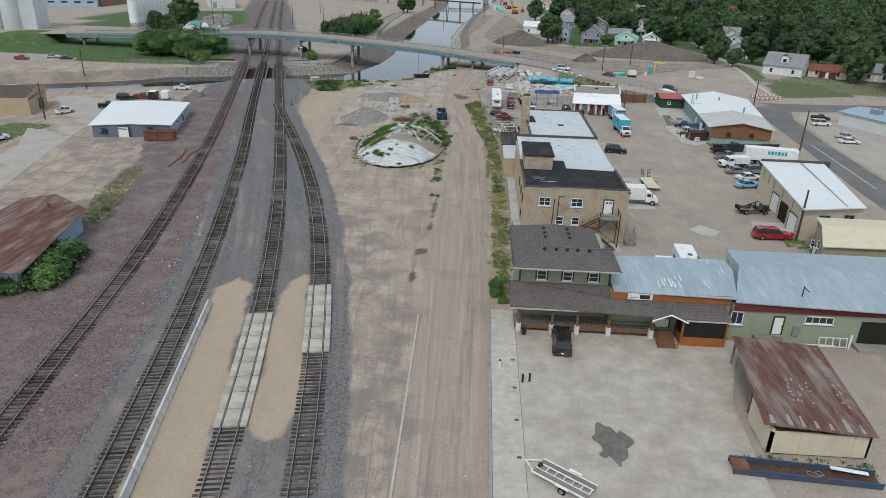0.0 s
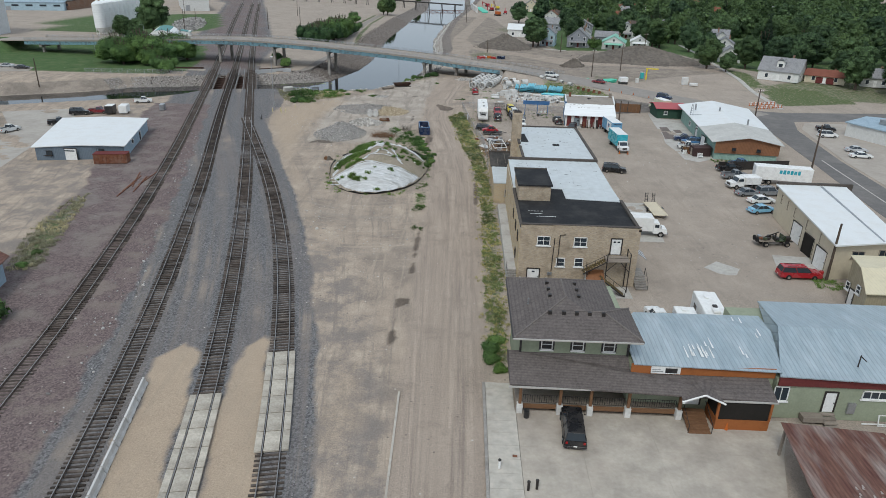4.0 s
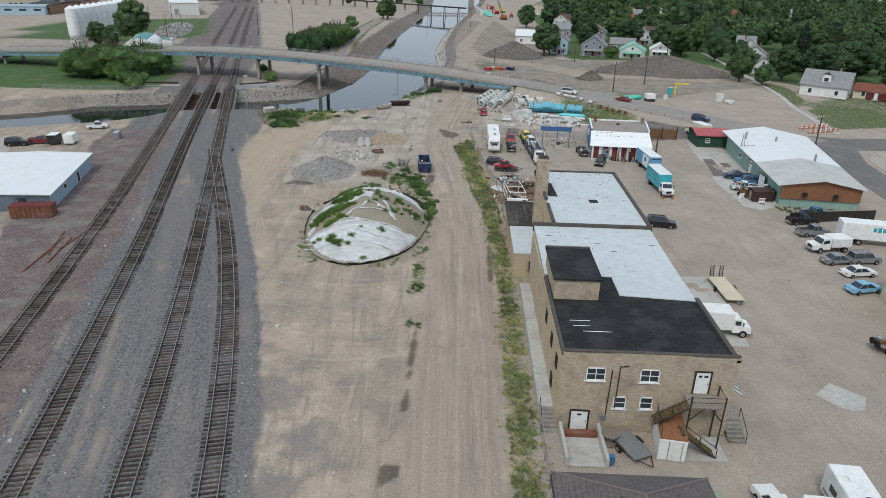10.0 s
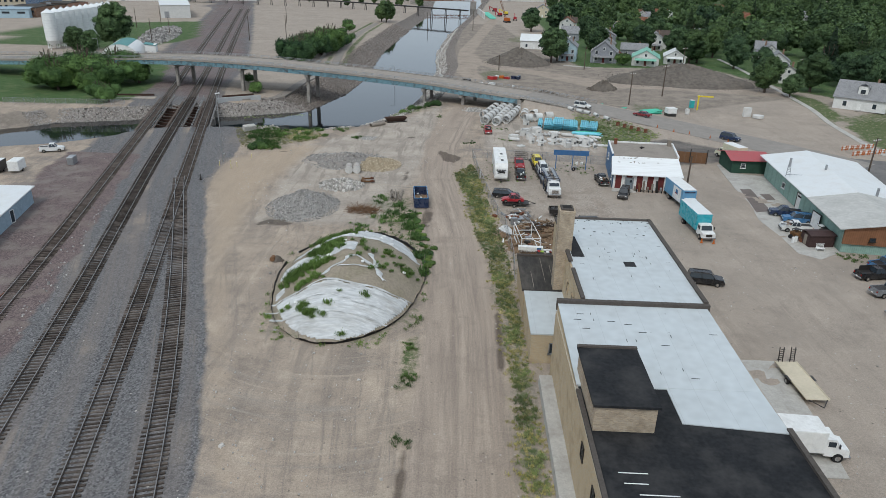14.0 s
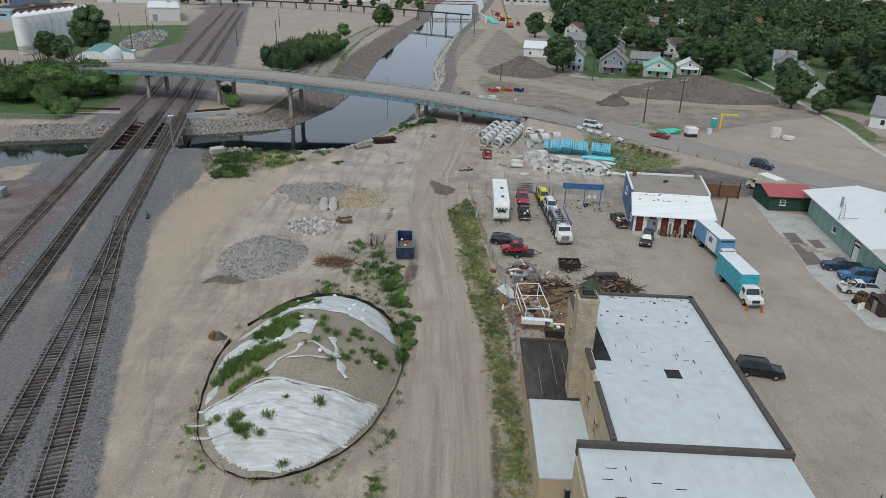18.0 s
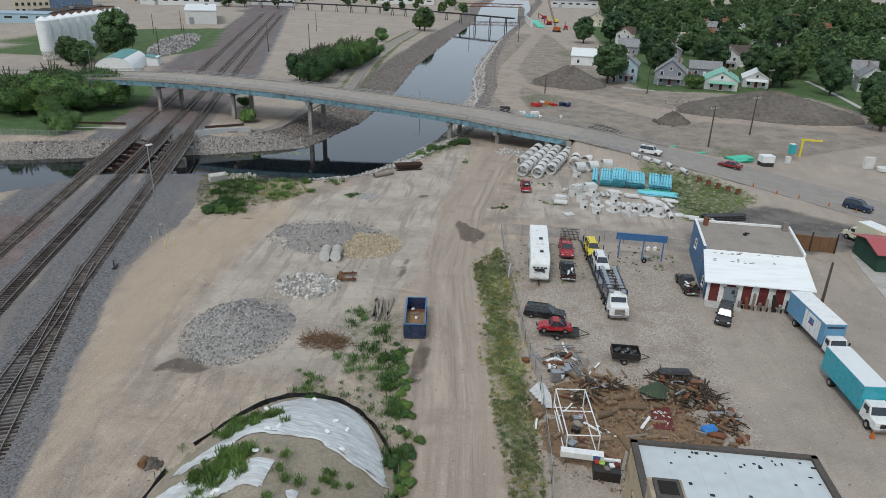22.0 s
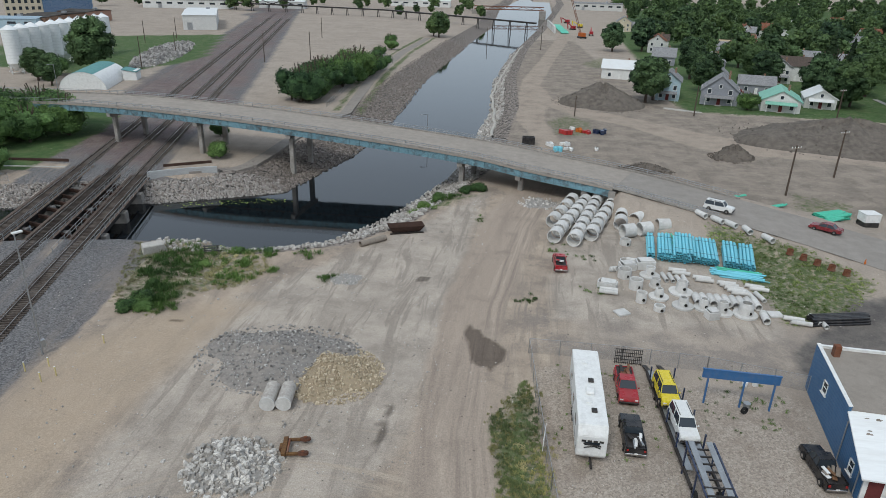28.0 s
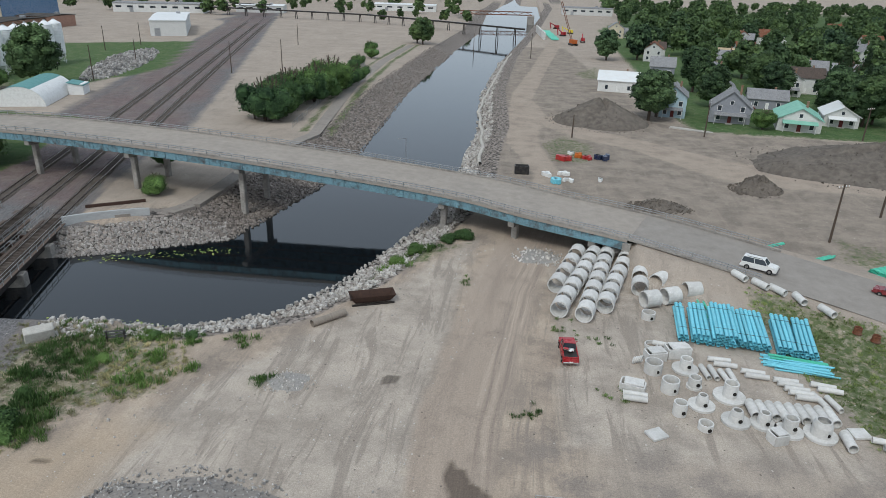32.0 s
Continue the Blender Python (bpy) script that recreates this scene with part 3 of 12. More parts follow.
for cx, cy, rx, ry in ((-5.5, 85, 0.75, 1.5), (-5.7, 78, 0.5, 2.6), (-5.3, 95, 0.4, 3.0), (-5.0, 104, 0.35, 4), (4.2, 128, 0.4, 7), (-30.6, 162.0, 2.6, 1.4), (-6.6, 167, 0.8, 5.0), (-12.4, 190, 0.5, 6), (-40.3, 204.8, 1.0, 0.5), (-13.8, 221.4, 0.9, 0.9)):
    damp = np.maximum(damp, 0.8 * smooth(1.6 - np.hypot((GX - cx) / rx, (GY - cy) / ry) + 0.55 * wob(GX, GY, 1.0, cx)))
rdx = np.interp(GY, (30, 100, 131, 160, 190, 215, 245, 268, 300, 420, 600), (0, -0.2, -0.4, -2, -6, -6, -3, 1.7, 6, 8, 18))
lane = np.where(GX < xR, GX - xR, np.where(GX < rdx, (GX - xR) / np.maximum(rdx - xR, 4) * 20, 20 + GX - rdx))
ring_d = np.hypot(GX + 15, (GY - 143) / 1.25)
ashy = smooth((GX - xR - 2.5) / 2) * smooth((xR + 11.5 - GX) / 3) * smooth((112 - GY) / 20)
ashy = np.maximum(ashy, 0.75 * soft_in(GX, GY, [(0, 215), (14, 213.5), (36, 214), (44, 222), (50, 212), (34, 205), (1, 206)], 3))
ashy = np.maximum(ashy, 0.75 * soft_in(GX, GY, [(-104, 70), (-46, 70), (-54, 120), (-66, 160), (-78, 196), (-92, 196), (-90, 150), (-80, 118)], 6))
plot = smooth(-GX / 4) * smooth((46 - ring_d) / 14) * smooth((262 - GY) / 8)
ways = smooth((9 - GX) / 6) * smooth((275 - GY) / 15)
bankd = np.where(wet, 0, smooth((9 - df) / 3) * smooth((-108 - GX) / 5) * (GY < 262))
gravel = np.maximum(soft_in(GX, GY, [(1.5, 203), (5, 170), (7.5, 150), (26, 150), (26, 186), (29, 201)], 3), 0)
gverts = np.stack([GX.ravel(), GY.ravel(), GZ.ravel()], 1)
nxg, nyg = len(gx), len(gy)
ii = (np.arange(nyg - 1)[:, None] * nxg + np.arange(nxg - 1)[None, :]).ravel()
gfaces = np.stack([ii, ii + 1, ii + 1 + nxg, ii + nxg], 1)
gme = bpy.data.meshes.new("ground")
gme.from_pydata(gverts.tolist(), [], gfaces.tolist())
for nm, val in (("grass", grass), ("ballast", bal), ("purple", purple), ("sand", sand), ("riprap", riprap), ("road", roadm), ("asph", asph), ("damp", damp), ("gravel", gravel), ("lane", lane), ("dull", grey_b), ("site", np.maximum(site, bankd)), ("ring", ring_d), ("plot", plot), ("ways", ways), ("ashy", ashy), ("lawn", lawn)):
    att = gme.attributes.new(nm, 'FLOAT', 'POINT')
    att.data.foreach_set("value", val.ravel().astype(np.float32))
for f in gme.polygons:
    f.use_smooth = True


def ground_mat():
    m, nt, p = node_mat("trodden_earth")
    pos = nt.nodes.new("ShaderNodeNewGeometry").outputs["Position"]
    mp = nt.nodes.new("ShaderNodeMapping")
    mp.inputs[3].default_value = (1.0, 0.07, 1.0)
    nt.links.new(pos, mp.inputs[0])
    big = noise_of(nt, pos, 0.05, 6, 0.6)
    mid = noise_of(nt, pos, 0.45, 6, 0.62)
    fine = noise_of(nt, pos, 5.0, 5, 0.65)
    ruts = noise_of(nt, mp.outputs[0], 1.1, 5, 0.6)

    def att(n):
        a = nt.nodes.new("ShaderNodeAttribute")
        a.attribute_name = n
        return a.outputs["Fac"]

    def edged(n, src, amt):
        """The zone with its edge broken up by noise."""
        a = nt.nodes.new("ShaderNodeMath")
        a.operation = 'MULTIPLY_ADD'
        nt.links.new(src, a.inputs[0])
        a.inputs[1].default_value = amt
        nt.links.new(att(n), a.inputs[2])
        return ramp(nt, a.outputs[0], 0.35 + amt * 0.5, 0.65 + amt * 0.5)

    def times(u, v):
        n = nt.nodes.new("ShaderNodeMath")
        n.operation = 'MULTIPLY'
        nt.links.new(u, n.inputs[0])
        if isinstance(v, float):
            n.inputs[1].default_value = v
        else:
            nt.links.new(v, n.inputs[1])
        return n.outputs[0]

    def swirl(scale, stretch, turn, bend):
        """Long bent streaks, as of wheels that turn on open ground."""
        q = nt.nodes.new("ShaderNodeMapping")
        q.inputs[2].default_value = (0, 0, radians(turn))
        q.inputs[3].default_value = (1.0, stretch, 1.0)
        nt.links.new(pos, q.inputs[0])
        n = nd(nt, "ShaderNodeTexNoise", Scale=scale, Detail=7.0, Roughness=0.66, Distortion=bend)
        nt.links.new(q.outputs[0], n.inputs["Vector"])
        return n.outputs[0]

    lane = nt.nodes.new("ShaderNodeCombineXYZ")
    nt.links.new(att("lane"), lane.inputs[0])
    sy_ = nt.nodes.new("ShaderNodeSeparateXYZ")
    nt.links.new(pos, sy_.inputs[0])
    nt.links.new(sy_.outputs[1], lane.inputs[1])
    lm = nt.nodes.new("ShaderNodeMapping")
    lm.inputs[3].default_value = (1.0, 0.03, 1.0)
    nt.links.new(lane.outputs[0], lm.inputs[0])
    wheel = noise_of(nt, lm.outputs[0], 1.3, 7, 0.72)
    wide = noise_of(nt, lm.outputs[0], 0.35, 6, 0.65)
    patch = noise_of(nt, pos, 0.2, 10, 0.7)
    cloud = noise_of(nt, pos, 0.07, 8, 0.62)
    grit = noise_of(nt, pos, 10.0, 3, 0.7)
    arc_a, arc_b = swirl(0.5, 0.12, 24, 0.9), swirl(0.45, 0.1, -38, 1.3)
    ways, plot = att("ways"), att("plot")
    clod = nd(nt, "ShaderNodeTexVoronoi", Scale=2.4)
    nt.links.new(pos, clod.inputs["Vector"])
    dirt = mixc(nt, ramp(nt, cloud, 0.32, 0.68), (0.412, 0.332, 0.26), (0.322, 0.265, 0.216))
    lot = mixc(nt, ramp(nt, cloud, 0.34, 0.66), (0.385, 0.325, 0.27), (0.318, 0.27, 0.226))
    lot = mixc(nt, times(ramp(nt, patch, 0.52, 0.68), 0.6), lot, (0.245, 0.21, 0.18))
    lot = mixc(nt, times(ramp(nt, patch, 0.46, 0.34), 0.45), lot, (0.45, 0.38, 0.315))
    lot = mixc(nt, times(ramp(nt, arc_a, 0.54, 0.64), 0.28), lot, (0.25, 0.214, 0.182))
    lot = mixc(nt, times(ramp(nt, arc_b, 0.55, 0.66), 0.25), lot, (0.44, 0.372, 0.306))
    dirt = mixc(nt, times(ramp(nt, patch, 0.5, 0.62), 0.8), dirt, (0.238, 0.2, 0.168))
    dirt = mixc(nt, times(ramp(nt, patch, 0.47, 0.36), 0.8), dirt, (0.48, 0.395, 0.31))
    dirt = mixc(nt, times(ramp(nt, arc_a, 0.52, 0.62), 0.6), dirt, (0.25, 0.21, 0.176))
    dirt = mixc(nt, times(ramp(nt, arc_b, 0.54, 0.64), 0.5), dirt, (0.46, 0.38, 0.3))
    dirt = mixc(nt, ways, lot, dirt)
    dirt = mixc(nt, times(ramp(nt, wheel, 0.54, 0.66), ways), dirt, (0.268, 0.224, 0.187))
    road = mixc(nt, ramp(nt, wheel, 0.38, 0.62), (0.43, 0.352, 0.284), (0.268, 0.219, 0.182))
    road = mixc(nt, ramp(nt, wide, 0.45, 0.65), road, (0.357, 0.291, 0.236))
    graded = mixc(nt, ramp(nt, patch, 0.4, 0.62), (0.372, 0.308, 0.25), (0.3, 0.249, 0.205))
    road = mixc(nt, ways, graded, road)
    road = mixc(nt, times(ramp(nt, patch, 0.53, 0.66), 0.7), road, (0.27, 0.222, 0.184))
    dull = mixc(nt, ramp(nt, patch, 0.4, 0.62), (0.45, 0.39, 0.33), (0.315, 0.272, 0.23))
    dull = mixc(nt, times(ramp(nt, arc_a, 0.52, 0.58), 0.75), dull, (0.275, 0.236, 0.2))
    dirt = mixc(nt, edged("dull", mid, 0.5), dirt, dull)
    ring = nt.nodes.new("ShaderNodeCombineXYZ")
    nt.links.new(att("ring"), ring.inputs[0])
    nt.links.new(times(sy_.outputs[0], 0.03), ring.inputs[1])
    sweep = noise_of(nt, ring.outputs[0], 0.9, 7, 0.78)
    dirt = mixc(nt, times(ramp(nt, sweep, 0.53, 0.68), plot), dirt, (0.325, 0.28, 0.236))
    dirt = mixc(nt, times(ramp(nt, sweep, 0.46, 0.34), plot), dirt, (0.415, 0.345, 0.275))
    soilc = mixc(nt, ramp(nt, patch, 0.4, 0.6), (0.305, 0.258, 0.213), (0.205, 0.174, 0.146))
    soilc = mixc(nt, times(ramp(nt, arc_b, 0.5, 0.64), 0.35), soilc, (0.325, 0.272, 0.226))
    dirt = mixc(nt, edged("site", mid, 0.5), dirt, soilc)
    col = mixc(nt, edged("road", mid, 0.4), dirt, road)
    vor = nd(nt, "ShaderNodeTexVoronoi", Scale=6.0)
    nt.links.new(pos, vor.inputs["Vector"])
    stones = mixc(nt, ramp(nt, vor.outputs["Color"], 0.0, 1.0), (0.066, 0.064, 0.066), (0.24, 0.233, 0.232))
    stones = mixc(nt, times(ramp(nt, wide, 0.46, 0.62), 0.75), stones, (0.2, 0.174, 0.16))
    stones = mixc(nt, times(ramp(nt, cloud, 0.5, 0.62), ramp(nt, wide, 0.5, 0.6)), stones, (0.29, 0.244, 0.202))
    stones = mixc(nt, times(ramp(nt, patch, 0.55, 0.68), 0.6), stones, (0.15, 0.135, 0.128))
    pur = mixc(nt, ramp(nt, vor.outputs["Color"], 0, 1), (0.09, 0.068, 0.066), (0.235, 0.182, 0.173))
    pur = mixc(nt, ramp(nt, patch, 0.5, 0.62), pur, (0.215, 0.176, 0.155))
    gl = mixc(nt, ramp(nt, vor.outputs["Color"], 0.1, 0.9), (0.215, 0.178, 0.147), (0.5, 0.435, 0.37))
    gl = mixc(nt, times(ramp(nt, patch, 0.5, 0.6), 0.7), gl, (0.25, 0.2, 0.16))
    col = mixc(nt, times(edged("gravel", mid, 0.6), 0.62), col, gl)
    col = mixc(nt, edged("ballast", mid, 0.35), col, stones)
    col = mixc(nt, edged("purple", mid, 0.5), col, pur)
    col = mixc(nt, times(times(ramp(nt, patch, 0.46, 0.56), att("ashy")), 0.7), col, (0.22, 0.194, 0.178))
    sandc = mixc(nt, ramp(nt, mid, 0.3, 0.75), (0.43, 0.338, 0.25), (0.385, 0.303, 0.226))
    sandc = mixc(nt, times(ramp(nt, arc_a, 0.5, 0.66), 0.5), sandc, (0.36, 0.295, 0.226))
    col = mixc(nt, edged("sand", mid, 0.3), col, sandc)
    vr = nd(nt, "ShaderNodeTexVoronoi", Scale=1.5)
    nt.links.new(pos, vr.inputs["Vector"])
    rip = mixc(nt, ramp(nt, vr.outputs["Color"], 0, 1), (0.16, 0.137, 0.12), (0.36, 0.312, 0.278))
    rip = mixc(nt, ramp(nt, vr.outputs["Distance"], 0.45, 0.75), rip, (0.06, 0.055, 0.05))
    col = mixc(nt, edged("riprap", mid, 0.5), col, rip)
    gr = mixc(nt, ramp(nt, mid, 0.3, 0.7), (0.082, 0.118, 0.048), (0.158, 0.172, 0.085))
    gr = mixc(nt, ramp(nt, fine, 0.42, 0.7), gr, (0.058, 0.092, 0.036))
    gr = mixc(nt, ramp(nt, noise_of(nt, pos, 1.3, 4), 0.56, 0.64), gr, (0.27, 0.235, 0.16))
    turf = mixc(nt, ramp(nt, mid, 0.3, 0.7), (0.05, 0.094, 0.034), (0.09, 0.142, 0.056))
    turf = mixc(nt, times(ramp(nt, patch, 0.5, 0.62), 0.7), turf, (0.125, 0.15, 0.07))
    gr = mixc(nt, att("lawn"), gr, turf)
    col = mixc(nt, edged("grass", noise_of(nt, pos, 1.0, 6, 0.75), 1.3), col, gr)
    col = mixc(nt, edged("asph", mid, 0.6), col, mixc(nt, ramp(nt, patch, 0.42, 0.6), (0.185, 0.165, 0.148), (0.11, 0.1, 0.094)))
    wetc = mixc(nt, 1.0, col, (0.43, 0.42, 0.42), 'MULTIPLY')
    col = mixc(nt, edged("damp", mid, 0.4), col, wetc)
    # loose pebbles and clods, and grit over all of it
    peb = nt.nodes.new("ShaderNodeSeparateColor")
    nt.links.new(clod.outputs["Color"], peb.inputs[0])
    bare = nt.nodes.new("ShaderNodeMath")
    bare.operation = 'SUBTRACT'
    bare.inputs[0].default_value = 1.0
    bare.use_clamp = True
    nt.links.new(att("sand"), bare.inputs[1])
    near_c = times(ramp(nt, clod.outputs["Distance"], 0.3, 0.16), bare.outputs[0])
    for out_, lo, colr in ((0, 0.972, (0.5, 0.46, 0.41)), (1, 0.965, (0.16, 0.135, 0.115))):
        pf = nt.nodes.new("ShaderNodeMath")
        pf.operation = 'MULTIPLY'
        nt.links.new(near_c, pf.inputs[0])
        nt.links.new(ramp(nt, peb.outputs[out_], lo, lo + 0.02), pf.inputs[1])
        col = mixc(nt, pf.outputs[0], col, colr)
    tone = mixc(nt, ramp(nt, grit, 0.28, 0.72), (0.83, 0.83, 0.83), (1.14, 1.14, 1.14))
    col = mixc(nt, 1.0, col, tone, 'MULTIPLY')
    tone = mixc(nt, ramp(nt, fine, 0.3, 0.7), (0.86, 0.86, 0.86), (1.11, 1.11, 1.11))
    col = mixc(nt, 1.0, col, tone, 'MULTIPLY')
    nt.links.new(col, p.inputs["Base Color"])
    p.inputs["Roughness"].default_value = 0.95
    p.inputs["Specular IOR Level"].default_value = 0.1
    hsum = nt.nodes.new("ShaderNodeMath")
    nt.links.new(fine, hsum.inputs[0])
    nt.links.new(ruts, hsum.inputs[1])
    b = nd(nt, "ShaderNodeBump", Strength=0.6, Distance=0.14)
    nt.links.new(hsum.outputs[0], b.inputs["Height"])
    nt.links.new(b.outputs[0], p.inputs["Normal"])
    return m


gme.materials.append(ground_mat())
ground = tagged(new("ground", gme), "tan packed-dirt ground with grey track ballast and weeds", "ground", kind="structure")

# water
wm, wnt, wp = node_mat("still_dark_water")
wp.inputs["Base Color"].default_value = (0.006, 0.008, 0.01, 1)
wp.inputs["Roughness"].default_value = 0.04
wp.inputs["IOR"].default_value = 1.5
wpos = wnt.nodes.new("ShaderNodeNewGeometry").outputs["Position"]
wb = nd(wnt, "ShaderNodeBump", Strength=0.06, Distance=0.05)
wnt.links.new(noise_of(wnt, wpos, 1.5, 4), wb.inputs["Height"])
wnt.links.new(wb.outputs[0], wp.inputs["Normal"])
wbm = bmesh.new()
add_prism(wbm, [(-330, 80), (-150, 170), (-20, 215), (5, 280), (10, 500), (40, 900), (60, 1300), (-60, 1300), (-60, 600), (-60, 300), (-90, 262), (-200, 236), (-330, 206)], WATER_Z - 0.6, WATER_Z)
tagged(link("water", wbm, wm), "calm dark river water reflecting bridge and sky", "river", kind="structure")


# ---- railway ----
def rail_strip(name, n, y0, y1, off, parent, step=2.0, z=0.14):
    bm = bmesh.new()
    prev = None
    for y in np.arange(y0, y1 + 0.01, step):
        x = float(track_x(n, y))
        dx = float(track_x(n, y + 0.5) - track_x(n, y - 0.5))
        nx, ny = 1 / math.hypot(1, dx), -dx / math.hypot(1, dx)
        ring = []
        for o, zz in ((-0.07, 0), (0.07, 0), (0.037, 0.16), (-0.037, 0.16)):
            ring.append(bm.verts.new((x + nx * (off + o), y + ny * (off + o), z + zz)))
        if prev:
            for k in range(4):
                f = bm.faces.new((prev[k], prev[(k + 1) % 4], ring[(k + 1) % 4], ring[k]))
                f.material_index = 1 if k == 2 else 0
        prev = ring
    return link(name, bm, [STEEL, RAILTOP], parent)


tie_bm = bmesh.new()
add_box(tie_bm, (0, 0, 0.05), (2.6, 0.23, 0.17), bev=0.015)
tie_me = bpy.data.meshes.new("tie")
tie_bm.to_mesh(tie_me)
tie_bm.free()
tie_me.materials.append(TIE)
tracks = []
for n, (y0, y1, p0, p1) in enumerate(((20, 690, 44, 190), (20, 690, 36, 190), (20, 690, 36, 190), (10, 184, 36, 178))):
    tr = thing("railway_track", "steel rails on dark timber ties in grey ballast", "railway track", group="railway tracks", kind="structure")
    for off in (-0.755, 0.755):
        rail_strip("rail", n, y0, y1, off, tr)
    rest = []
    rnd = random.Random(n)
    for y in np.arange(y0, min(y1, 640), 0.56):
        x = float(track_x(n, y))
        rz = math.degrees(math.atan2(float(track_x(n, y + 0.5) - track_x(n, y - 0.5)), 1.0))
        if 36 < y < 182 and not (n == 2 and 44.6 < y < 65) and not (n == 3 and 57.2 < y < 72.8) and not (n < 2 and y > 150):
            t = new("tie", tie_me)
            t.parent = tr
            t.matrix_basis = pose(x + rnd.uniform(-0.05, 0.05), y, rnd.uniform(-0.06, -0.01), 0, 0, -rz + rnd.uniform(-1.2, 1.2))
        else:
            rest.append((x, y, rz))
    for nm, lo, hi, tm in (("near_ties", 0, 263, TIE), ("far_ties", 263, 900, TIE_DUSTY)):
        some = [v for v in rest if lo <= v[1] < hi]
        if not some:
            continue
        bm = bmesh.new()
        for x, y, rz in some:
            m = pose(x, y, 0.05, 0, 0, -rz)
            vs = [bm.verts.new(m @ Vector((sx * 1.3, sy * 0.115, sz * 0.085))) for sz in (-1, 1) for sx, sy in ((-1, -1), (1, -1), (1, 1), (-1, 1))]
            bm.faces.new(vs[4:])
            for k in range(4):
                bm.faces.new((vs[k], vs[(k + 1) % 4], vs[4 + (k + 1) % 4], vs[4 + k]))
        tagged(link(nm, bm, tm, tr), kind="stuff")
    tracks.append(tr)

# concrete crossing panels between the rails
PANELM = mat("beige_crossing_panel", (0.5, 0.455, 0.385), (0.42, 0.38, 0.32), rough=0.9, grain=4, stain=0.6, bump=0.15, dirt=(0.22, 0.19, 0.155), dirt_amt=0.75, spread=0.12)
for n, ys in ((2, (44.6, 64.9)), (3, (57.3, 72.8))):
    cr = thing("track_crossing", "pale concrete panels laid across a sand-filled track", "rail crossing", group="track crossings", kind="structure")
    count = 8 if n == 2 else 6
    step = (ys[1] - ys[0]) / count
    for k in range(count):
        y = ys[0] + (k + 0.5) * step
        x = float(track_x(n, y))
        rz = -math.degrees(math.atan2(float(track_x(n, y + 0.5) - track_x(n, y - 0.5)), 1.0))
        for o, w in ((0, 1.3), (-1.14, 0.6), (1.14, 0.6)):
            bm = bmesh.new()
            add_box(bm, (0, 0, 0.2), (w, step - 0.06, 0.2), bev=0.02)
            q = link("panel", bm, PANELM, cr)
            q.matrix_basis = pose(x, y, 0, 0, 0, rz) @ pose(o, 0, 0)
# jersey barriers beside the sand
for k in range(12):
    y = 30.5 + k * 3.13
    x = np.interp(y, (30, 67.3), (-22.6, -29.1))
    bar = thing("concrete_barrier", "white-grey precast concrete traffic barrier on sand", "barrier", x, y, 0, 9.9 + random.uniform(-1, 1), group="row of concrete barriers")
    bm = bmesh.new()
    prof = [(-0.3, 0), (0.3, 0), (0.3, 0.1), (0.15, 0.32), (0.09, 0.82), (-0.09, 0.82), (-0.15, 0.32), (-0.3, 0.1)]
    a = [bm.verts.new((px, -1.52, pz)) for px, pz in prof]
    b = [bm.verts.new((px, 1.52, pz)) for px, pz in prof]
    bm.faces.new(a)
    bm.faces.new(b[::-1])
    for q in range(8):
        bm.faces.new((a[q], b[q], b[(q + 1) % 8], a[(q + 1) % 8]))
    bmesh.ops.recalc_face_normals(bm, faces=bm.faces)
    part("body", bm, PRECAST, bar)
    # lifting slots aren't cut; dark blocks stand in for their shade
    for s in (-1, 1):
        box("slot_shade", bar, DARKM, (0, s * 0.8, 0.03), (0.64, 0.3, 0.07))


# ---- road bridge ----
def deck_at(s):
    i = min(int(s), len(DECK) - 2)
    t = s - i
    a, b = Vector(DECK[i]), Vector(DECK[i + 1])
    # Catmull-Rom
    p0 = Vector(DECK[max(i - 1, 0)])
    p3 = Vector(DECK[min(i + 2, len(DECK) - 1)])
    p = 0.5 * ((2 * a) + (b - p0) * t + (2 * p0 - 5 * a + 4 * b - p3) * t * t + (3 * a - p0 - 3 * b + p3) * t ** 3)
    return p


def deck_frame(s):
    p = deck_at(s)
    d = deck_at(min(s + 0.05, len(DECK) - 1.001)) - deck_at(max(s - 0.05, 0))
    d.z = 0
    d.normalize()
    return p, d, Vector((-d.y, d.x, 0))   # place, along, to the far side


def deck_sweep(name, s0, s1, prof, material, parent, steps=60, label=""):
    bm = bmesh.new()
    prev = None
    for k in range(steps + 1):
        p, d, n = deck_frame(s0 + (s1 - s0) * k / steps)
        ring = [bm.verts.new(p + n * o + Vector((0, 0, z))) for o, z in prof]
        if prev:
            m = len(prof)
            for q in range(m):
                bm.faces.new((prev[q], prev[(q + 1) % m], ring[(q + 1) % m], ring[q]))
        else:
            bm.faces.new(ring)
        prev = ring
    bm.faces.new(prev[::-1])
    bmesh.ops.recalc_face_normals(bm, faces=bm.faces)
    return link(name, bm, material, parent, label)


HALF = 6.6
S_L, S_R = 1.6, 8.0          # where the bridge leaves the ground
rb = thing("road_bridge", "low concrete road bridge on faded blue steel girders over river", "bridge", kind="structure")
deck_sweep("deck", S_L, S_R, [(-HALF, -0.35), (-HALF, 0.0), (HALF, 0.0), (HALF, -0.35)], DECKROAD, rb, 70, "worn grey-tan concrete roadway")
for o in (-HALF + 0.35, -2.2, 2.2, HALF - 0.35):
    deck_sweep("girder", S_L, S_R, [(o - 0.17, -1.65), (o - 0.17, -0.36), (o + 0.17, -0.36), (o + 0.17, -1.65)], BRIDGEBLUE, rb, 60, "faded blue-green steel girder with rust stains")
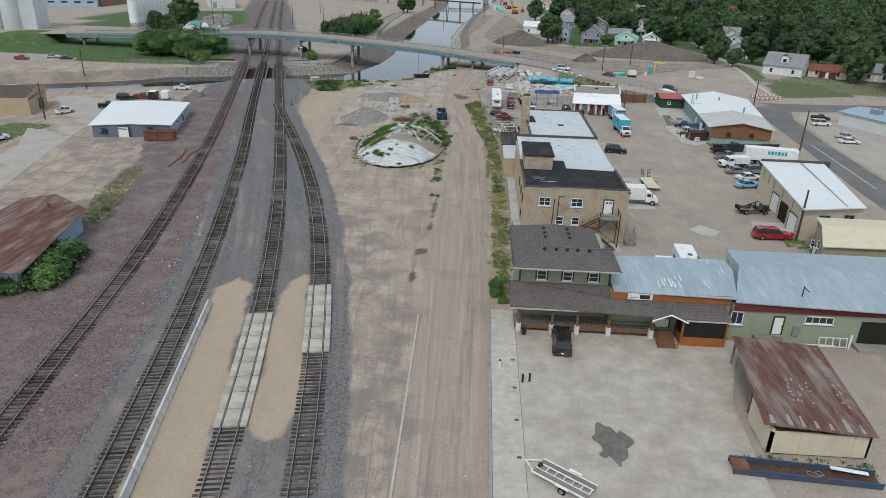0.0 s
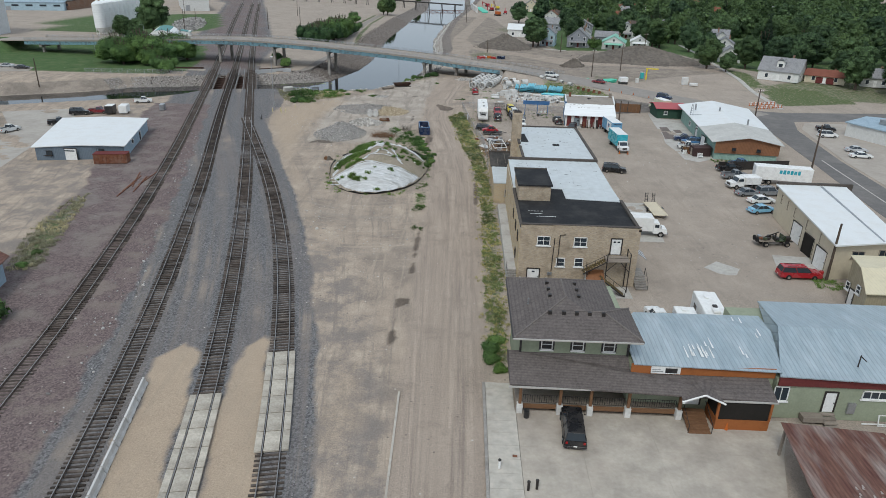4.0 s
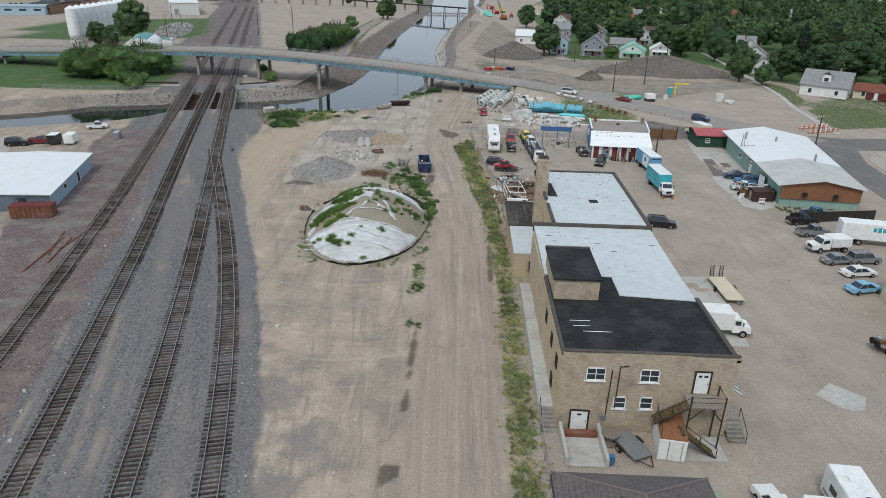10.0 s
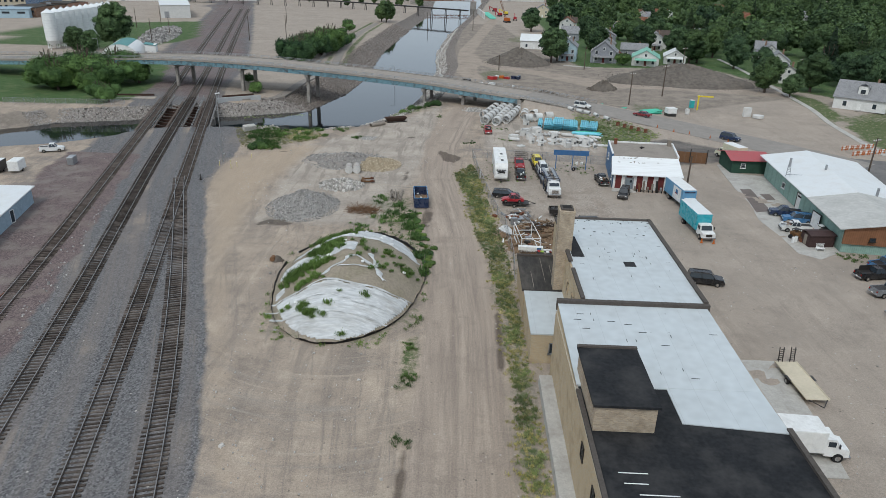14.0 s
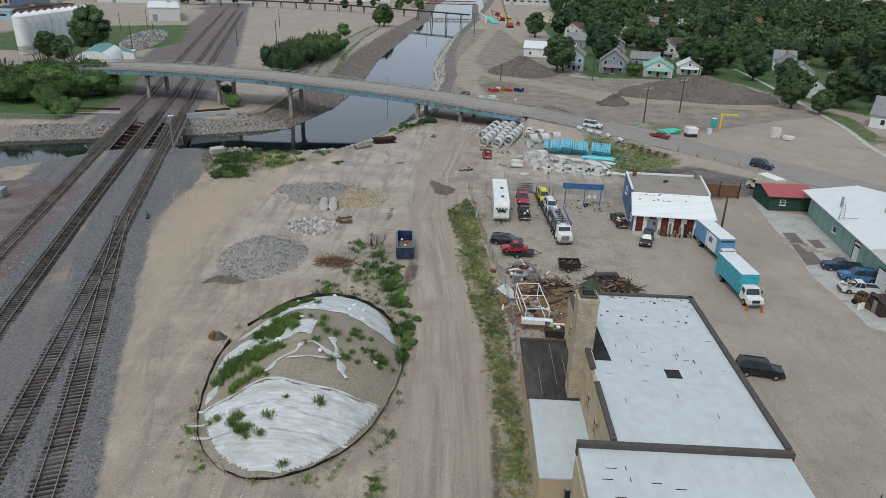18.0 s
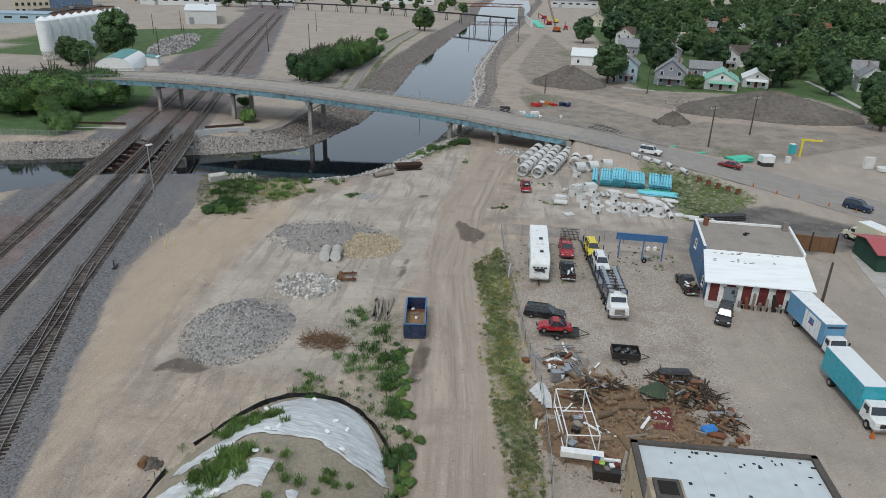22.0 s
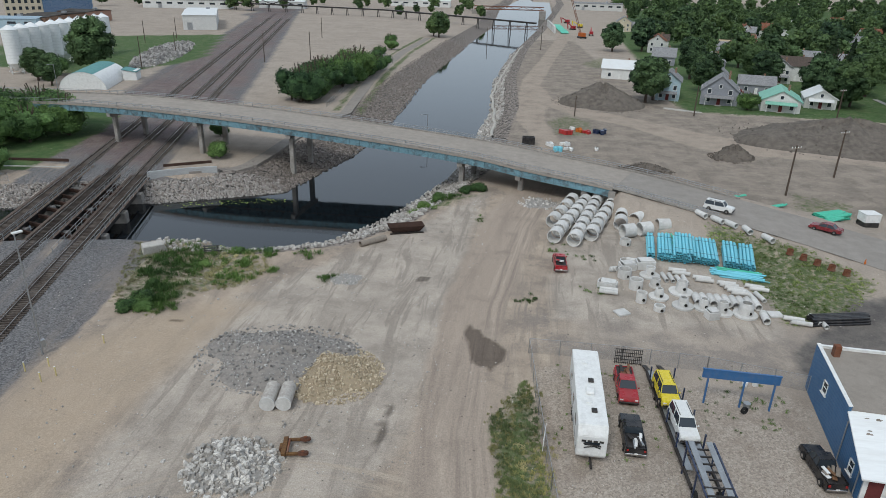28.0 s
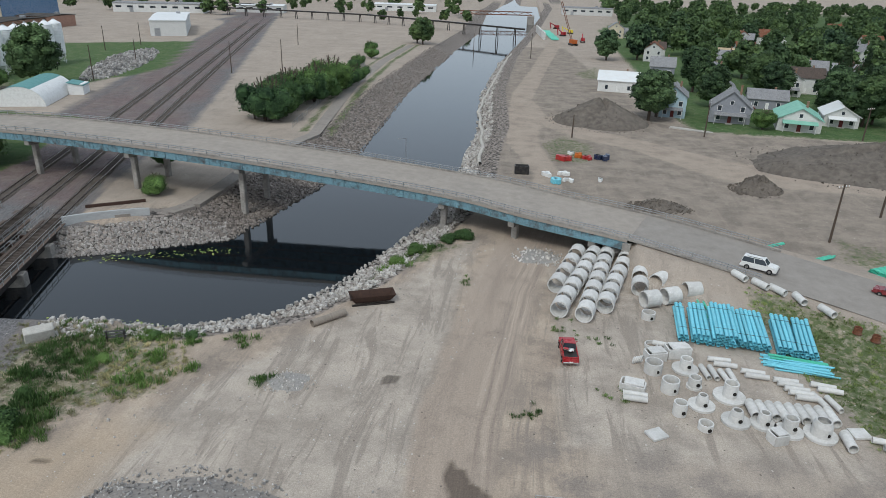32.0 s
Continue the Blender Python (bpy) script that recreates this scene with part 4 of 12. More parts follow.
for o in (-HALF + 0.13, HALF - 0.13):
    deck_sweep("kerb", S_L, 9.6, [(o - 0.13, 0.002), (o - 0.13, 0.3), (o + 0.13, 0.3), (o + 0.13, 0.002)], CONC_OLD, rb, 60)
    for z in (0.62, 0.95):
        deck_sweep("hand_rail", S_L, 9.6, [(o - 0.045, z), (o - 0.045, z + 0.09), (o + 0.045, z + 0.09), (o + 0.045, z)], GALV, rb, 60)
bm0 = bmesh.new()
add_box(bm0, (0, 0, 0.66), (0.1, 0.12, 0.75))
post_me = bpy.data.meshes.new("rail_post")
bm0.to_mesh(post_me)
bm0.free()
post_me.materials.append(GALV)
arc = [deck_at(S_L + (9.6 - S_L) * k / 800) for k in range(801)]
cum = np.cumsum([0] + [(b - a).length for a, b in zip(arc, arc[1:])])
for dist in np.arange(1, cum[-1], 2.4):
    s = S_L + (9.6 - S_L) * float(np.interp(dist, cum, range(801))) / 800
    p, d, n = deck_frame(s)
    for o in (-HALF + 0.13, HALF - 0.13):
        q = new("rail_post", post_me)
        q.parent = rb
        q.matrix_basis = pose(*(p + n * o), 0, 0, math.degrees(math.atan2(d.y, d.x)))
# girder stiffeners on the near face
bm0 = bmesh.new()
add_box(bm0, (0, 0, -1.0), (0.05, 0.1, 1.2))
stiff_me = bpy.data.meshes.new("stiffener")
bm0.to_mesh(stiff_me)
bm0.free()
stiff_me.materials.append(BRIDGEBLUE)
for dist in np.arange(40, cum[-1] - 30, 2.1):
    s = S_L + (9.6 - S_L) * float(np.interp(dist, cum, range(801))) / 800
    if s > S_R:
        break
    p, d, n = deck_frame(s)
    q = new("stiffener", stiff_me)
    q.parent = rb
    q.matrix_basis = pose(*(p + n * (-HALF + 0.13)), 0, 0, math.degrees(math.atan2(d.y, d.x)))
# piers: two columns and a cap
for x in (-172, -136, -93.5, -71.0, -49.6, -12.6, 0.2, 11.8):
    s = min(np.arange(S_L, S_R, 0.01), key=lambda v: abs(deck_at(v).x - x))
    p, d, n = deck_frame(s)
    top = p.z - 1.66
    rz = math.degrees(math.atan2(d.y, d.x))
    pier = part("pier", bmesh.new(), CONC_OLD, rb)
    pier.matrix_basis = pose(p.x, p.y, 0, 0, 0, rz)
    bm = bmesh.new()
    add_box(bm, (0, 0, top - 0.45), (1.1, 12.4, 0.9), bev=0.06)
    part("pier_cap", bm, CONC_OLD, pier)
    for o in (-4.4, 4.4):
        c = p + n * o
        g = float(height(c.x, c.y)) - 0.5
        bm = bmesh.new()
        add_box(bm, (0, o, (top - 0.9 + g) / 2), (1.0, 1.0, top - 0.9 - g), bev=0.12)
        part("column", bm, CONC_OLD, pier)
# abutment where the ramp begins
p, d, n = deck_frame(S_R)
box("abutment", rb, CONC_OLD, (p.x, p.y, 1.3), (1.2, 13.4, 4.2), rz=math.degrees(math.atan2(d.y, d.x)))
# the street on the ramp and beyond
street = thing("street", "worn grey asphalt street with dirt-covered edges", "street", kind="structure")
deck_sweep("roadway", 7.9, len(DECK) - 1.001, [(-HALF + 0.2, -0.06), (-HALF + 0.2, -0.02), (HALF - 0.2, -0.02), (HALF - 0.2, -0.06)], STREETROAD, street, 60)
deck_sweep("roadway_west", 0.0, S_L, [(-HALF, -0.3), (-HALF, -0.0), (HALF, -0.0), (HALF, -0.3)], DECKROAD, street, 20)


# ---- railway bridge ----
railb = thing("railway_bridge", "three dark steel deck-girder railway spans over water", "bridge", kind="structure")
GRATING = mat("grey_steel_grating", (0.12, 0.115, 0.11), (0.06, 0.057, 0.055), rough=0.8, grain=9, stain=1.0, bump=0.3)
PALERAIL = mat("dull_galvanised_rail", (0.36, 0.37, 0.375), (0.24, 0.24, 0.24), rough=0.6, metal=0.3, grain=6)
DARKRUST = mat("dark_rusted_steel", (0.085, 0.05, 0.038), (0.05, 0.033, 0.028), rough=0.9, grain=4, stain=0.8)
DECKPLANK = mat("brown_deck_plank", (0.15, 0.115, 0.095), (0.085, 0.066, 0.056), rough=0.9, grain=5, stain=0.8, stretch=(4, 1, 1))
for n in range(2):
    for y in np.arange(222, 260, 3.4):
        xa, xb = float(track_x(n, y)) + 1.3, float(track_x(n + 1, y)) - 1.3
        box("cross_beam", railb, DARKRUST, ((xa + xb) / 2, y, -1.1), (xb - xa, 0.4, 0.6), rz=-15)
for n in range(3):
    for y0, y1 in ((220.3, 240.4), (240.4, 261.6)):
        ym = (y0 + y1) / 2
        xm = float(track_x(n, ym))
        rz = -math.degrees(math.atan2(float(track_x(n, ym + 2) - track_x(n, ym - 2)), 4.0))
        span = part("span", bmesh.new(), DARKM, railb)
        span.matrix_basis = pose(xm, ym, 0, 0, 0, rz)
        ln = (y1 - y0) / math.cos(radians(rz))
        for o in (-1.1, 1.1):
            box("girder", span, DARKM, (o, 0, -0.85), (0.3, ln, 1.5))
        for o, w in ((-1.85, 0.5), (1.85, 0.5)):
            box("walkway", span, DECKPLANK, (o, 0, -0.06), (w, ln, 0.1))

        for o in ((2.12, -2.12) if n == 2 else (2.12,)):
            gr_ = part("guard_rail", bmesh.new(), PALERAIL, span)
            for z in (0.55, 1.05):
                box("rail", gr_, PALERAIL, (o, 0, z), (0.06, ln, 0.06))
            for q in np.arange(-ln / 2 + 0.1, ln / 2, 2.4):
                box("rail_post", gr_, PALERAIL, (o, q, 0.5), (0.08, 0.08, 1.1))
    for y in (219.0, 230.1, 240.4, 250.2, 262.8):
        x = float(track_x(n, y))
        box("pier", railb, CONC_OLD, (x, y, -2.9), (4.2, 1.5, 3.6), rz=15, bev=0.08)
# wing walls of the far abutment
WINGM = mat("silvery_wing_wall", (0.47, 0.48, 0.48), (0.36, 0.365, 0.365), rough=0.6, grain=3, stain=0.6, stretch=(1, 1, 3))
wing_ = [(-73.6, 256.6), (-72.4, 257.5), (-70.8, 258.8), (-69.0, 260.0), (-66.8, 261.3), (-64.2, 262.6), (-62.4, 263.2)]
prism("wing_wall", railb, WINGM, wing_ + [(x - 0.2, y + 0.4) for x, y in wing_[::-1]], -3.2, 1.1)
box("sheet_pile", railb, DARKRUST, (-70.4, 266.6, -0.2), (9.5, 0.3, 1.5), rz=32)
box("wing_wall", railb, CONC, (-101, 258.5, -1.2), (16, 0.5, 2.6), rz=10)
box("sheet_pile", railb, DARKRUST, (-104, 262.5, 0.0), (18, 0.3, 1.0), rz=8)


# ---- buildings ----
SHINGLE = stripes("grey_brown_shingle", dict(c1=(0.152, 0.131, 0.123), c2=(0.092, 0.08, 0.076), rough=0.92, grain=4.5, stain=0.6, bump=0.3, dist=0.03, dirt=(0.185, 0.16, 0.148), dirt_amt=0.45), 0.13, 2, 0.25, 0.02, 0.8)
RIDGECAP = mat("ridge_cap_shingle", (0.185, 0.163, 0.152), (0.14, 0.122, 0.114), rough=0.9, grain=5)
EAVE = mat("weathered_gutter", (0.46, 0.44, 0.41), (0.38, 0.36, 0.335), rough=0.6, grain=5, stain=1)
BROWNROOF = brick_mat("brown_shingle", (0.12, 0.09, 0.075), (0.09, 0.07, 0.06), (0.05, 0.045, 0.04), 0.3, 0.09)
GREYROOF = brick_mat("pale_grey_shingle", (0.3, 0.3, 0.3), (0.24, 0.24, 0.25), (0.15, 0.15, 0.15), 0.3, 0.09)
MINTROOF = stripes("mint_and_white_roof", dict(c1=(0.25, 0.5, 0.4), c2=(0.2, 0.44, 0.34), rough=0.6, grain=3, bump=0.05), 1.6, 0, 0.5, 0.02, 1.0)
SIDING = stripes("pale_siding", dict(c1=(0.66, 0.66, 0.64), c2=(0.6, 0.6, 0.58), rough=0.7, grain=2, stain=0.5, bump=0.03, dirt_amt=0.2, spread=0.12), 0.22, 2, 0.12, 0.02, 0.75)
BLUESIDE = stripes("light_blue_siding", dict(c1=(0.42, 0.55, 0.62), c2=(0.38, 0.5, 0.57), rough=0.7, grain=2, bump=0.03), 0.22, 2, 0.12, 0.02, 0.75)
GREYSIDE = stripes("grey_siding", dict(c1=(0.3, 0.31, 0.34), c2=(0.26, 0.27, 0.3), rough=0.7, grain=2, bump=0.03), 0.22, 2, 0.12, 0.02, 0.75)
GREENWALL = stripes("pale_green_metal_wall", dict(c1=(0.3, 0.44, 0.38), c2=(0.25, 0.38, 0.33), rough=0.6, grain=3, stain=0.5, bump=0.05), 0.3, 0, 0.2, 0.02, 0.85)
BROWNWALL = stripes("brown_ribbed_metal", dict(c1=(0.27, 0.13, 0.07), c2=(0.23, 0.11, 0.06), rough=0.6, grain=2, bump=0.03), 0.3, 0, 0.2, 0.02, 0.8)
TANMETAL = stripes("tan_ribbed_metal", dict(c1=(0.42, 0.36, 0.25), c2=(0.38, 0.33, 0.23), rough=0.6, grain=2, bump=0.03), 0.3, 0, 0.2, 0.02, 0.85)
CREAMROOF = stripes("cream_metal_roof", dict(c1=(0.66, 0.58, 0.4), c2=(0.6, 0.53, 0.37), rough=0.5, grain=2, bump=0.03, dirt_amt=0.2), 0.4, 0, 0.1, 0.03, 0.85)
BLUEGREY = stripes("slate_blue_ribbed_metal", dict(c1=(0.16, 0.2, 0.24), c2=(0.14, 0.175, 0.21), rough=0.6, grain=2, bump=0.03), 0.3, 0, 0.2, 0.02, 0.8)
PALEBLUE = stripes("pale_blue_ribbed_metal", dict(c1=(0.33, 0.43, 0.5), c2=(0.3, 0.39, 0.46), rough=0.6, grain=2, bump=0.03), 0.3, 1, 0.2, 0.02, 0.8)
BLUEMETAL = stripes("blue_ribbed_metal", dict(c1=(0.045, 0.15, 0.3), c2=(0.04, 0.13, 0.27), rough=0.5, grain=2, bump=0.03, dirt_amt=0.15), 0.3, 1, 0.2, 0.02, 0.75)
# near-black colour that paints the shade inside openings onto solid faces
SHADEDARK = mat("painted_interior_shade", (0.02, 0.018, 0.016), (0.03, 0.027, 0.024), rough=0.9)
PARAPET = mat("parapet_coping", (0.11, 0.095, 0.085), (0.08, 0.07, 0.062), rough=0.85, grain=5)


def walls(name, b, material, x0, x1, y0, y1, z0, z1, label=""):
    return prism(name, b, material, [(x0, y0), (x1, y0), (x1, y1), (x0, y1)], z0, z1, label)


def window(b, x, y, z, w, h, face='S', nx=2, nz=2, frame_m=None, pane_m=None, sill=True, name="window"):
    """A framed window on a wall; x, y is the wall's surface at the window's middle, z its middle height."""
    rz = {'S': 0, 'E': 90, 'N': 180, 'W': -90}[face]
    fm = frame_m or WHITEP
    bm = bmesh.new()
    t = 0.09
    for cx, cz, sx, sz in ((0, h / 2, w + t, t), (0, -h / 2, w + t, t), (-w / 2, 0, t, h + t), (w / 2, 0, t, h + t)):
        add_box(bm, (cx, -0.05, cz), (sx, 0.1, sz))
    for k in range(1, nx):
        add_box(bm, (-w / 2 + w * k / nx, -0.05, 0), (0.06, 0.08, h))
    for k in range(1, nz):
        add_box(bm, (0, -0.05, -h / 2 + h * k / nz), (w, 0.07, 0.05))
    if sill:
        add_box(bm, (0, -0.09, -h / 2 - 0.1), (w + 0.3, 0.2, 0.1))
    f = part(name, bm, fm, b)
    m = pose(x, y, z, 0, 0, rz)
    f.matrix_basis = m if not b or b.type != 'EMPTY' else b.matrix_basis.inverted() @ m
    bm = bmesh.new()
    add_box(bm, (0, -0.02, 0), (w, 0.03, h))
    part("pane", bm, pane_m or GLASS, f)
    return f


def door(b, x, y, z0, w, h, face='S', material=None, frame_m=None, lights=0):
    rz = {'S': 0, 'E': 90, 'N': 180, 'W': -90}[face]
    bm = bmesh.new()
    add_box(bm, (0, -0.03, h / 2), (w, 0.06, h), bev=0.01)
    d = part("door", bm, material or WHITEP, b)
    m = pose(x, y, z0, 0, 0, rz)
    d.matrix_basis = m if not b or b.type != 'EMPTY' else b.matrix_basis.inverted() @ m
    bm = bmesh.new()
    for cx, cz, sx, sz in ((0, h + 0.07, w + 0.28, 0.14), (-w / 2 - 0.07, h / 2, 0.14, h), (w / 2 + 0.07, h / 2, 0.14, h)):
        add_box(bm, (cx, -0.05, cz), (sx, 0.1, sz))
    part("door_frame", bm, frame_m or DARKM, d)
    for k in range(lights):
        bm = bmesh.new()
        add_box(bm, ((k - (lights - 1) / 2) * w / max(lights, 1) * 0.8, -0.065, h * 0.82), (w * 0.26, 0.02, h * 0.1))
        part("pane", bm, GLASS, d)
    bm = bmesh.new()
    add_box(bm, (w * 0.4, -0.1, h * 0.48), (0.05, 0.1, 0.14))
    part("handle", bm, DARKM, d)
    return d


def local(b, *p):
    """World place to the thing's own space (things stand unturned)."""
    return (p[0] - b.location.x, p[1] - b.location.y, p[2] - b.location.z)


class At:
    """Makes parts of a thing from world places."""
    def __init__(self, b):
        self.b = b
        self.o = b.matrix_basis.translation

    def box(self, name, m, x0, x1, y0, y1, z0, z1, label="", bev=0.0, parent=None):
        o = self.o
        return box(name, parent or self.b, m, ((x0 + x1) / 2 - o.x, (y0 + y1) / 2 - o.y, (z0 + z1) / 2 - o.z), (x1 - x0, y1 - y0, z1 - z0), bev=bev, label=label)

    def slab(self, name, m, pts, thick, label=""):
        o = self.o
        return slab(name, self.b, m, [(x - o.x, y - o.y, z - o.z) for x, y, z in pts], thick, label)

    def prism(self, name, m, pts, z0, z1, label=""):
        o = self.o
        return prism(name, self.b, m, [(x - o.x, y - o.y) for x, y in pts], z0 - o.z, z1 - o.z, label)

    def mesh(self, name, m, faces, label="", thick=0.0):
        """Faces as lists of world points."""
        o = self.o
        bm = bmesh.new()
        for f in faces:
            if thick:
                add_solid(bm, [(x - o.x, y - o.y, z - o.z) for x, y, z in f], thick)
            else:
                bm.faces.new([bm.verts.new((x - o.x, y - o.y, z - o.z)) for x, y, z in f])
        return part(name, bm, m, self.b, label)

    def rods(self, name, m, segs, r, label="", seg=6, parent=None):
        o = self.o
        bm = bmesh.new()
        for a, b in segs:
            rod(bm, Vector(a) - o, Vector(b) - o, r, seg)
        return part(name, bm, m, parent or self.b, label)


def steps(at, name, m, x0, x1, y_top, z_top, y_bot, z_bot, n):
    """A straight flight along y."""
    for k in range(n):
        z = z_bot + (z_top - z_bot) * (k + 1) / n
        ya, yb = y_bot + (y_top - y_bot) * k / n, y_bot + (y_top - y_bot) * (k + 1) / n
        at.box(name, m, x0, x1, min(ya, yb), max(ya, yb), z - 0.16, z)


# == restaurant with a shingled house front ==
r = thing("roadside_restaurant", "sage green two-storey house with grey-brown shingle roofs and porch", "building", 12, 71, 0)
A = At(r)
A.box("wall", SAGE, 7.2, 17.4, 67.1, 77.0, 0, 7.3, "sage green boarded wall")
ez, rzz = 7.35, 9.6
E0, E1 = (6.4, 65.4), (18.0, 72.8)
pk = 9.2
A.mesh("rear_roof", SHINGLE, [
    [(6.4, 65.5, ez), (16.9, 65.5, ez), (11.6, 70.4, pk)],
    [(16.9, 65.5, ez), (16.9, 78.1, ez), (11.6, 74.3, pk), (11.6, 70.4, pk)],
    [(16.9, 78.1, ez), (6.4, 78.1, ez), (11.6, 74.3, pk)],
    [(6.4, 78.1, ez), (6.4, 65.5, ez), (11.6, 70.4, pk), (11.6, 74.3, pk)]], "grey-brown hipped shingle roof", 0.14)
A.mesh("front_roof", SHINGLE, [
    [(9.0, 65.45, ez - 0.02), (18.2, 65.45, ez - 0.02), (15.0, 68.75, 8.57), (11.0, 68.75, 8.57)],
    [(18.2, 65.45, ez - 0.02), (18.2, 72.05, ez - 0.02), (15.0, 68.75, 8.57)],
    [(18.2, 72.05, ez - 0.02), (9.0, 72.05, ez - 0.02), (11.0, 68.75, 8.57), (15.0, 68.75, 8.57)]], "", 0.14)
A.box("gutter", EAVE, 6.3, 18.1, 65.28, 65.4, ez - 0.12, ez + 0.01)
A.box("gutter", DARKM, 6.28, 6.4, 65.4, 77.8, ez - 0.12, ez + 0.01)
for a_, b_ in (((6.4, 65.5, ez), (11.6, 70.4, pk)), ((11.6, 70.4, pk), (11.6, 74.3, pk)), ((11.6, 74.3, pk), (6.4, 78.1, ez)), ((11.6, 74.3, pk), (16.9, 78.1, ez)), ((15.0, 68.75, 8.57), (18.2, 65.45, ez)), ((15.0, 68.75, 8.57), (18.2, 72.05, ez)), ((12.2, 68.75, 8.57), (15.0, 68.75, 8.57))):
    A.rods("ridge_cap", RIDGECAP, [(a_, b_)], 0.09, seg=6)
for x in (9.9, 11.2, 12.4, 13.6, 14.9):
    A.box("roof_vent", DARKM, x - 0.16, x + 0.16, 68.2, 68.5, 8.35, 8.72)
for y in (71.2, 72.6, 74.0):
    for x in (10.2, 13.0):
        A.box("roof_vent", DARKM, x - 0.16, x + 0.16, y, y + 0.3, 8.6, 8.95)
A.rods("vent_pipe", GALV, [((8.1, 71.0, 7.8), (8.1, 71.0, 8.6))], 0.07)
for x in (9.7, 12.6, 15.5):
    window(r, x, 67.1, 5.85, 1.0, 1.05, frame_m=WHITEP, nx=1, nz=2)
    A.box("trim", BLACKP, x - 0.72, x + 0.72, 67.06, 67.09, 5.15, 6.55)
A.box("trim", BLACKP, 7.15, 7.35, 67.02, 67.1, 4.9, 7.2)
A.box("trim", BLACKP, 17.2, 17.42, 67.02, 67.1, 4.2, 7.2)
# porch
A.mesh("porch_roof", SHINGLE, [[(6.2, 64.1, 3.3), (30.0, 63.0, 3.25), (30.0, 65.55, 4.0), (17.4, 66.0, 4.15), (17.4, 67.2, 5.0), (6.2, 67.2, 5.0)]], "shingled porch roof", 0.16)
A.mesh("porch_roof_end", SHINGLE, [[(6.2, 64.1, 3.28), (6.2, 67.2, 4.98), (6.2, 69.0, 4.0), (6.2, 69.0, 3.28)]])
A.box("gutter", EAVE, 6.1, 21.6, 63.76, 63.9, 3.1, 3.24)
A.box("gutter", EAVE, 25.2, 30.1, 62.92, 63.06, 3.05, 3.18)
A.mesh("entry_gable", SHINGLE, [[(21.6, 62.9, 3.1), (23.4, 62.8, 3.9), (23.4, 65.6, 4.05), (21.6, 65.4, 3.7)], [(23.4, 62.8, 3.9), (25.2, 62.7, 3.1), (25.2, 65.4, 3.7), (23.4, 65.6, 4.05)]], "", 0.12)
A.box("gable_trim", WHITEP, 21.5, 21.75, 62.66, 62.8, 2.9, 3.15)
A.rods("gable_rake", WHITEP, [((21.5, 62.7, 3.05), (23.4, 62.66, 3.88)), ((23.4, 62.66, 3.88), (25.3, 62.6, 3.05))], 0.09)
A.box("porch_floor", GREYWOOD, 7.0, 22.0, 64.7, 67.1, 0.62, 0.8)
A.box("porch_skirt", WOOD, 7.0, 22.0, 64.66, 64.72, 0.3, 0.8)
for x in (7.3, 11.0, 13.8, 17.3, 22.0):
    A.box("porch_post", WOOD, x - 0.13, x + 0.13, 64.25, 64.5, 1.0, 3.2, "orange-brown timber post")
    A.box("post_base", PRECAST, x - 0.27, x + 0.27, 64.1, 64.66, 0, 1.05, "pale stone post base", bev=0.03)
for x0, x1 in ((7.6, 10.8), (11.3, 13.6), (14.1, 17.0), (17.6, 21.8)):
    segs = [((x0, 64.72, 1.75), (x1, 64.72, 1.75)), ((x0, 64.72, 0.95), (x1, 64.72, 0.95))]
    segs += [((x, 64.72, 0.95), (x, 64.72, 1.75)) for x in np.arange(x0, x1, 0.22)]
    A.rods("railing", DARKM, segs, 0.025)
for x in (9.2, 12.6, 15.4, 19.6):
    window(r, x, 67.1, 2.6, 1.9, 1.3, frame_m=WHITEP, nx=1, nz=1)
A.box("fascia", ORANGE, 17.4, 30.6, 65.55, 65.7, 4.05, 5.0, "orange-brown timber fascia")
A.box("sign_board", WHITEP, 19.2, 21.9, 65.46, 65.54, 4.15, 4.9, "white sign board with dark picture")
A.box("sign_picture", BLACKP, 20.5, 21.6, 65.44, 65.46, 4.25, 4.75)
A.box("sign_bar", GALV, 19.3, 20.3, 65.44, 65.46, 4.35, 4.42)
A.box("sign_bar", GALV, 19.3, 20.1, 65.44, 65.46, 4.55, 4.6)
steps(A, "step", WOOD, 22.4, 24.4, 64.9, 0.85, 62.2, 0.0, 6)
for x in (22.35, 24.45):
    A.rods("stair_rail", DARKM, [((x, 62.3, 0.9), (x, 64.8, 1.8)), ((x, 62.3, 0), (x, 62.3, 0.9))], 0.035)
door(r, 23.4, 65.6, 0.85, 1.5, 2.1, lights=2)
A.box("bay", ORANGE, 24.9, 29.7, 63.0, 65.6, 0, 1.1, "orange-brown boarded bay with screened windows")
# solid block; the dimness behind the screens is painted in its colour
A.box("bay_screen", SHADEDARK, 25.0, 29.6, 63.1, 65.6, 1.1, 3.0)
for x in (24.95, 29.65):
    A.box("bay_post", ORANGE, x - 0.1, x + 0.1, 63.0, 63.2, 1.1, 3.1)
A.box("wall", SAGE, 17.4, 30.6, 65.7, 75.6, 0, 4.7)
A.mesh("metal_roof", BLUEROOF, [[(17.6, 65.5, 5.05), (31.0, 65.2, 4.95), (32.6, 72.0, 5.55), (33.0, 75.9, 5.0), (19.8, 75.6, 5.05), (17.6, 72.0, 5.55)]], "pale blue standing-seam metal roof with worn streaks", 0.1)
rs_ = random.Random(41)
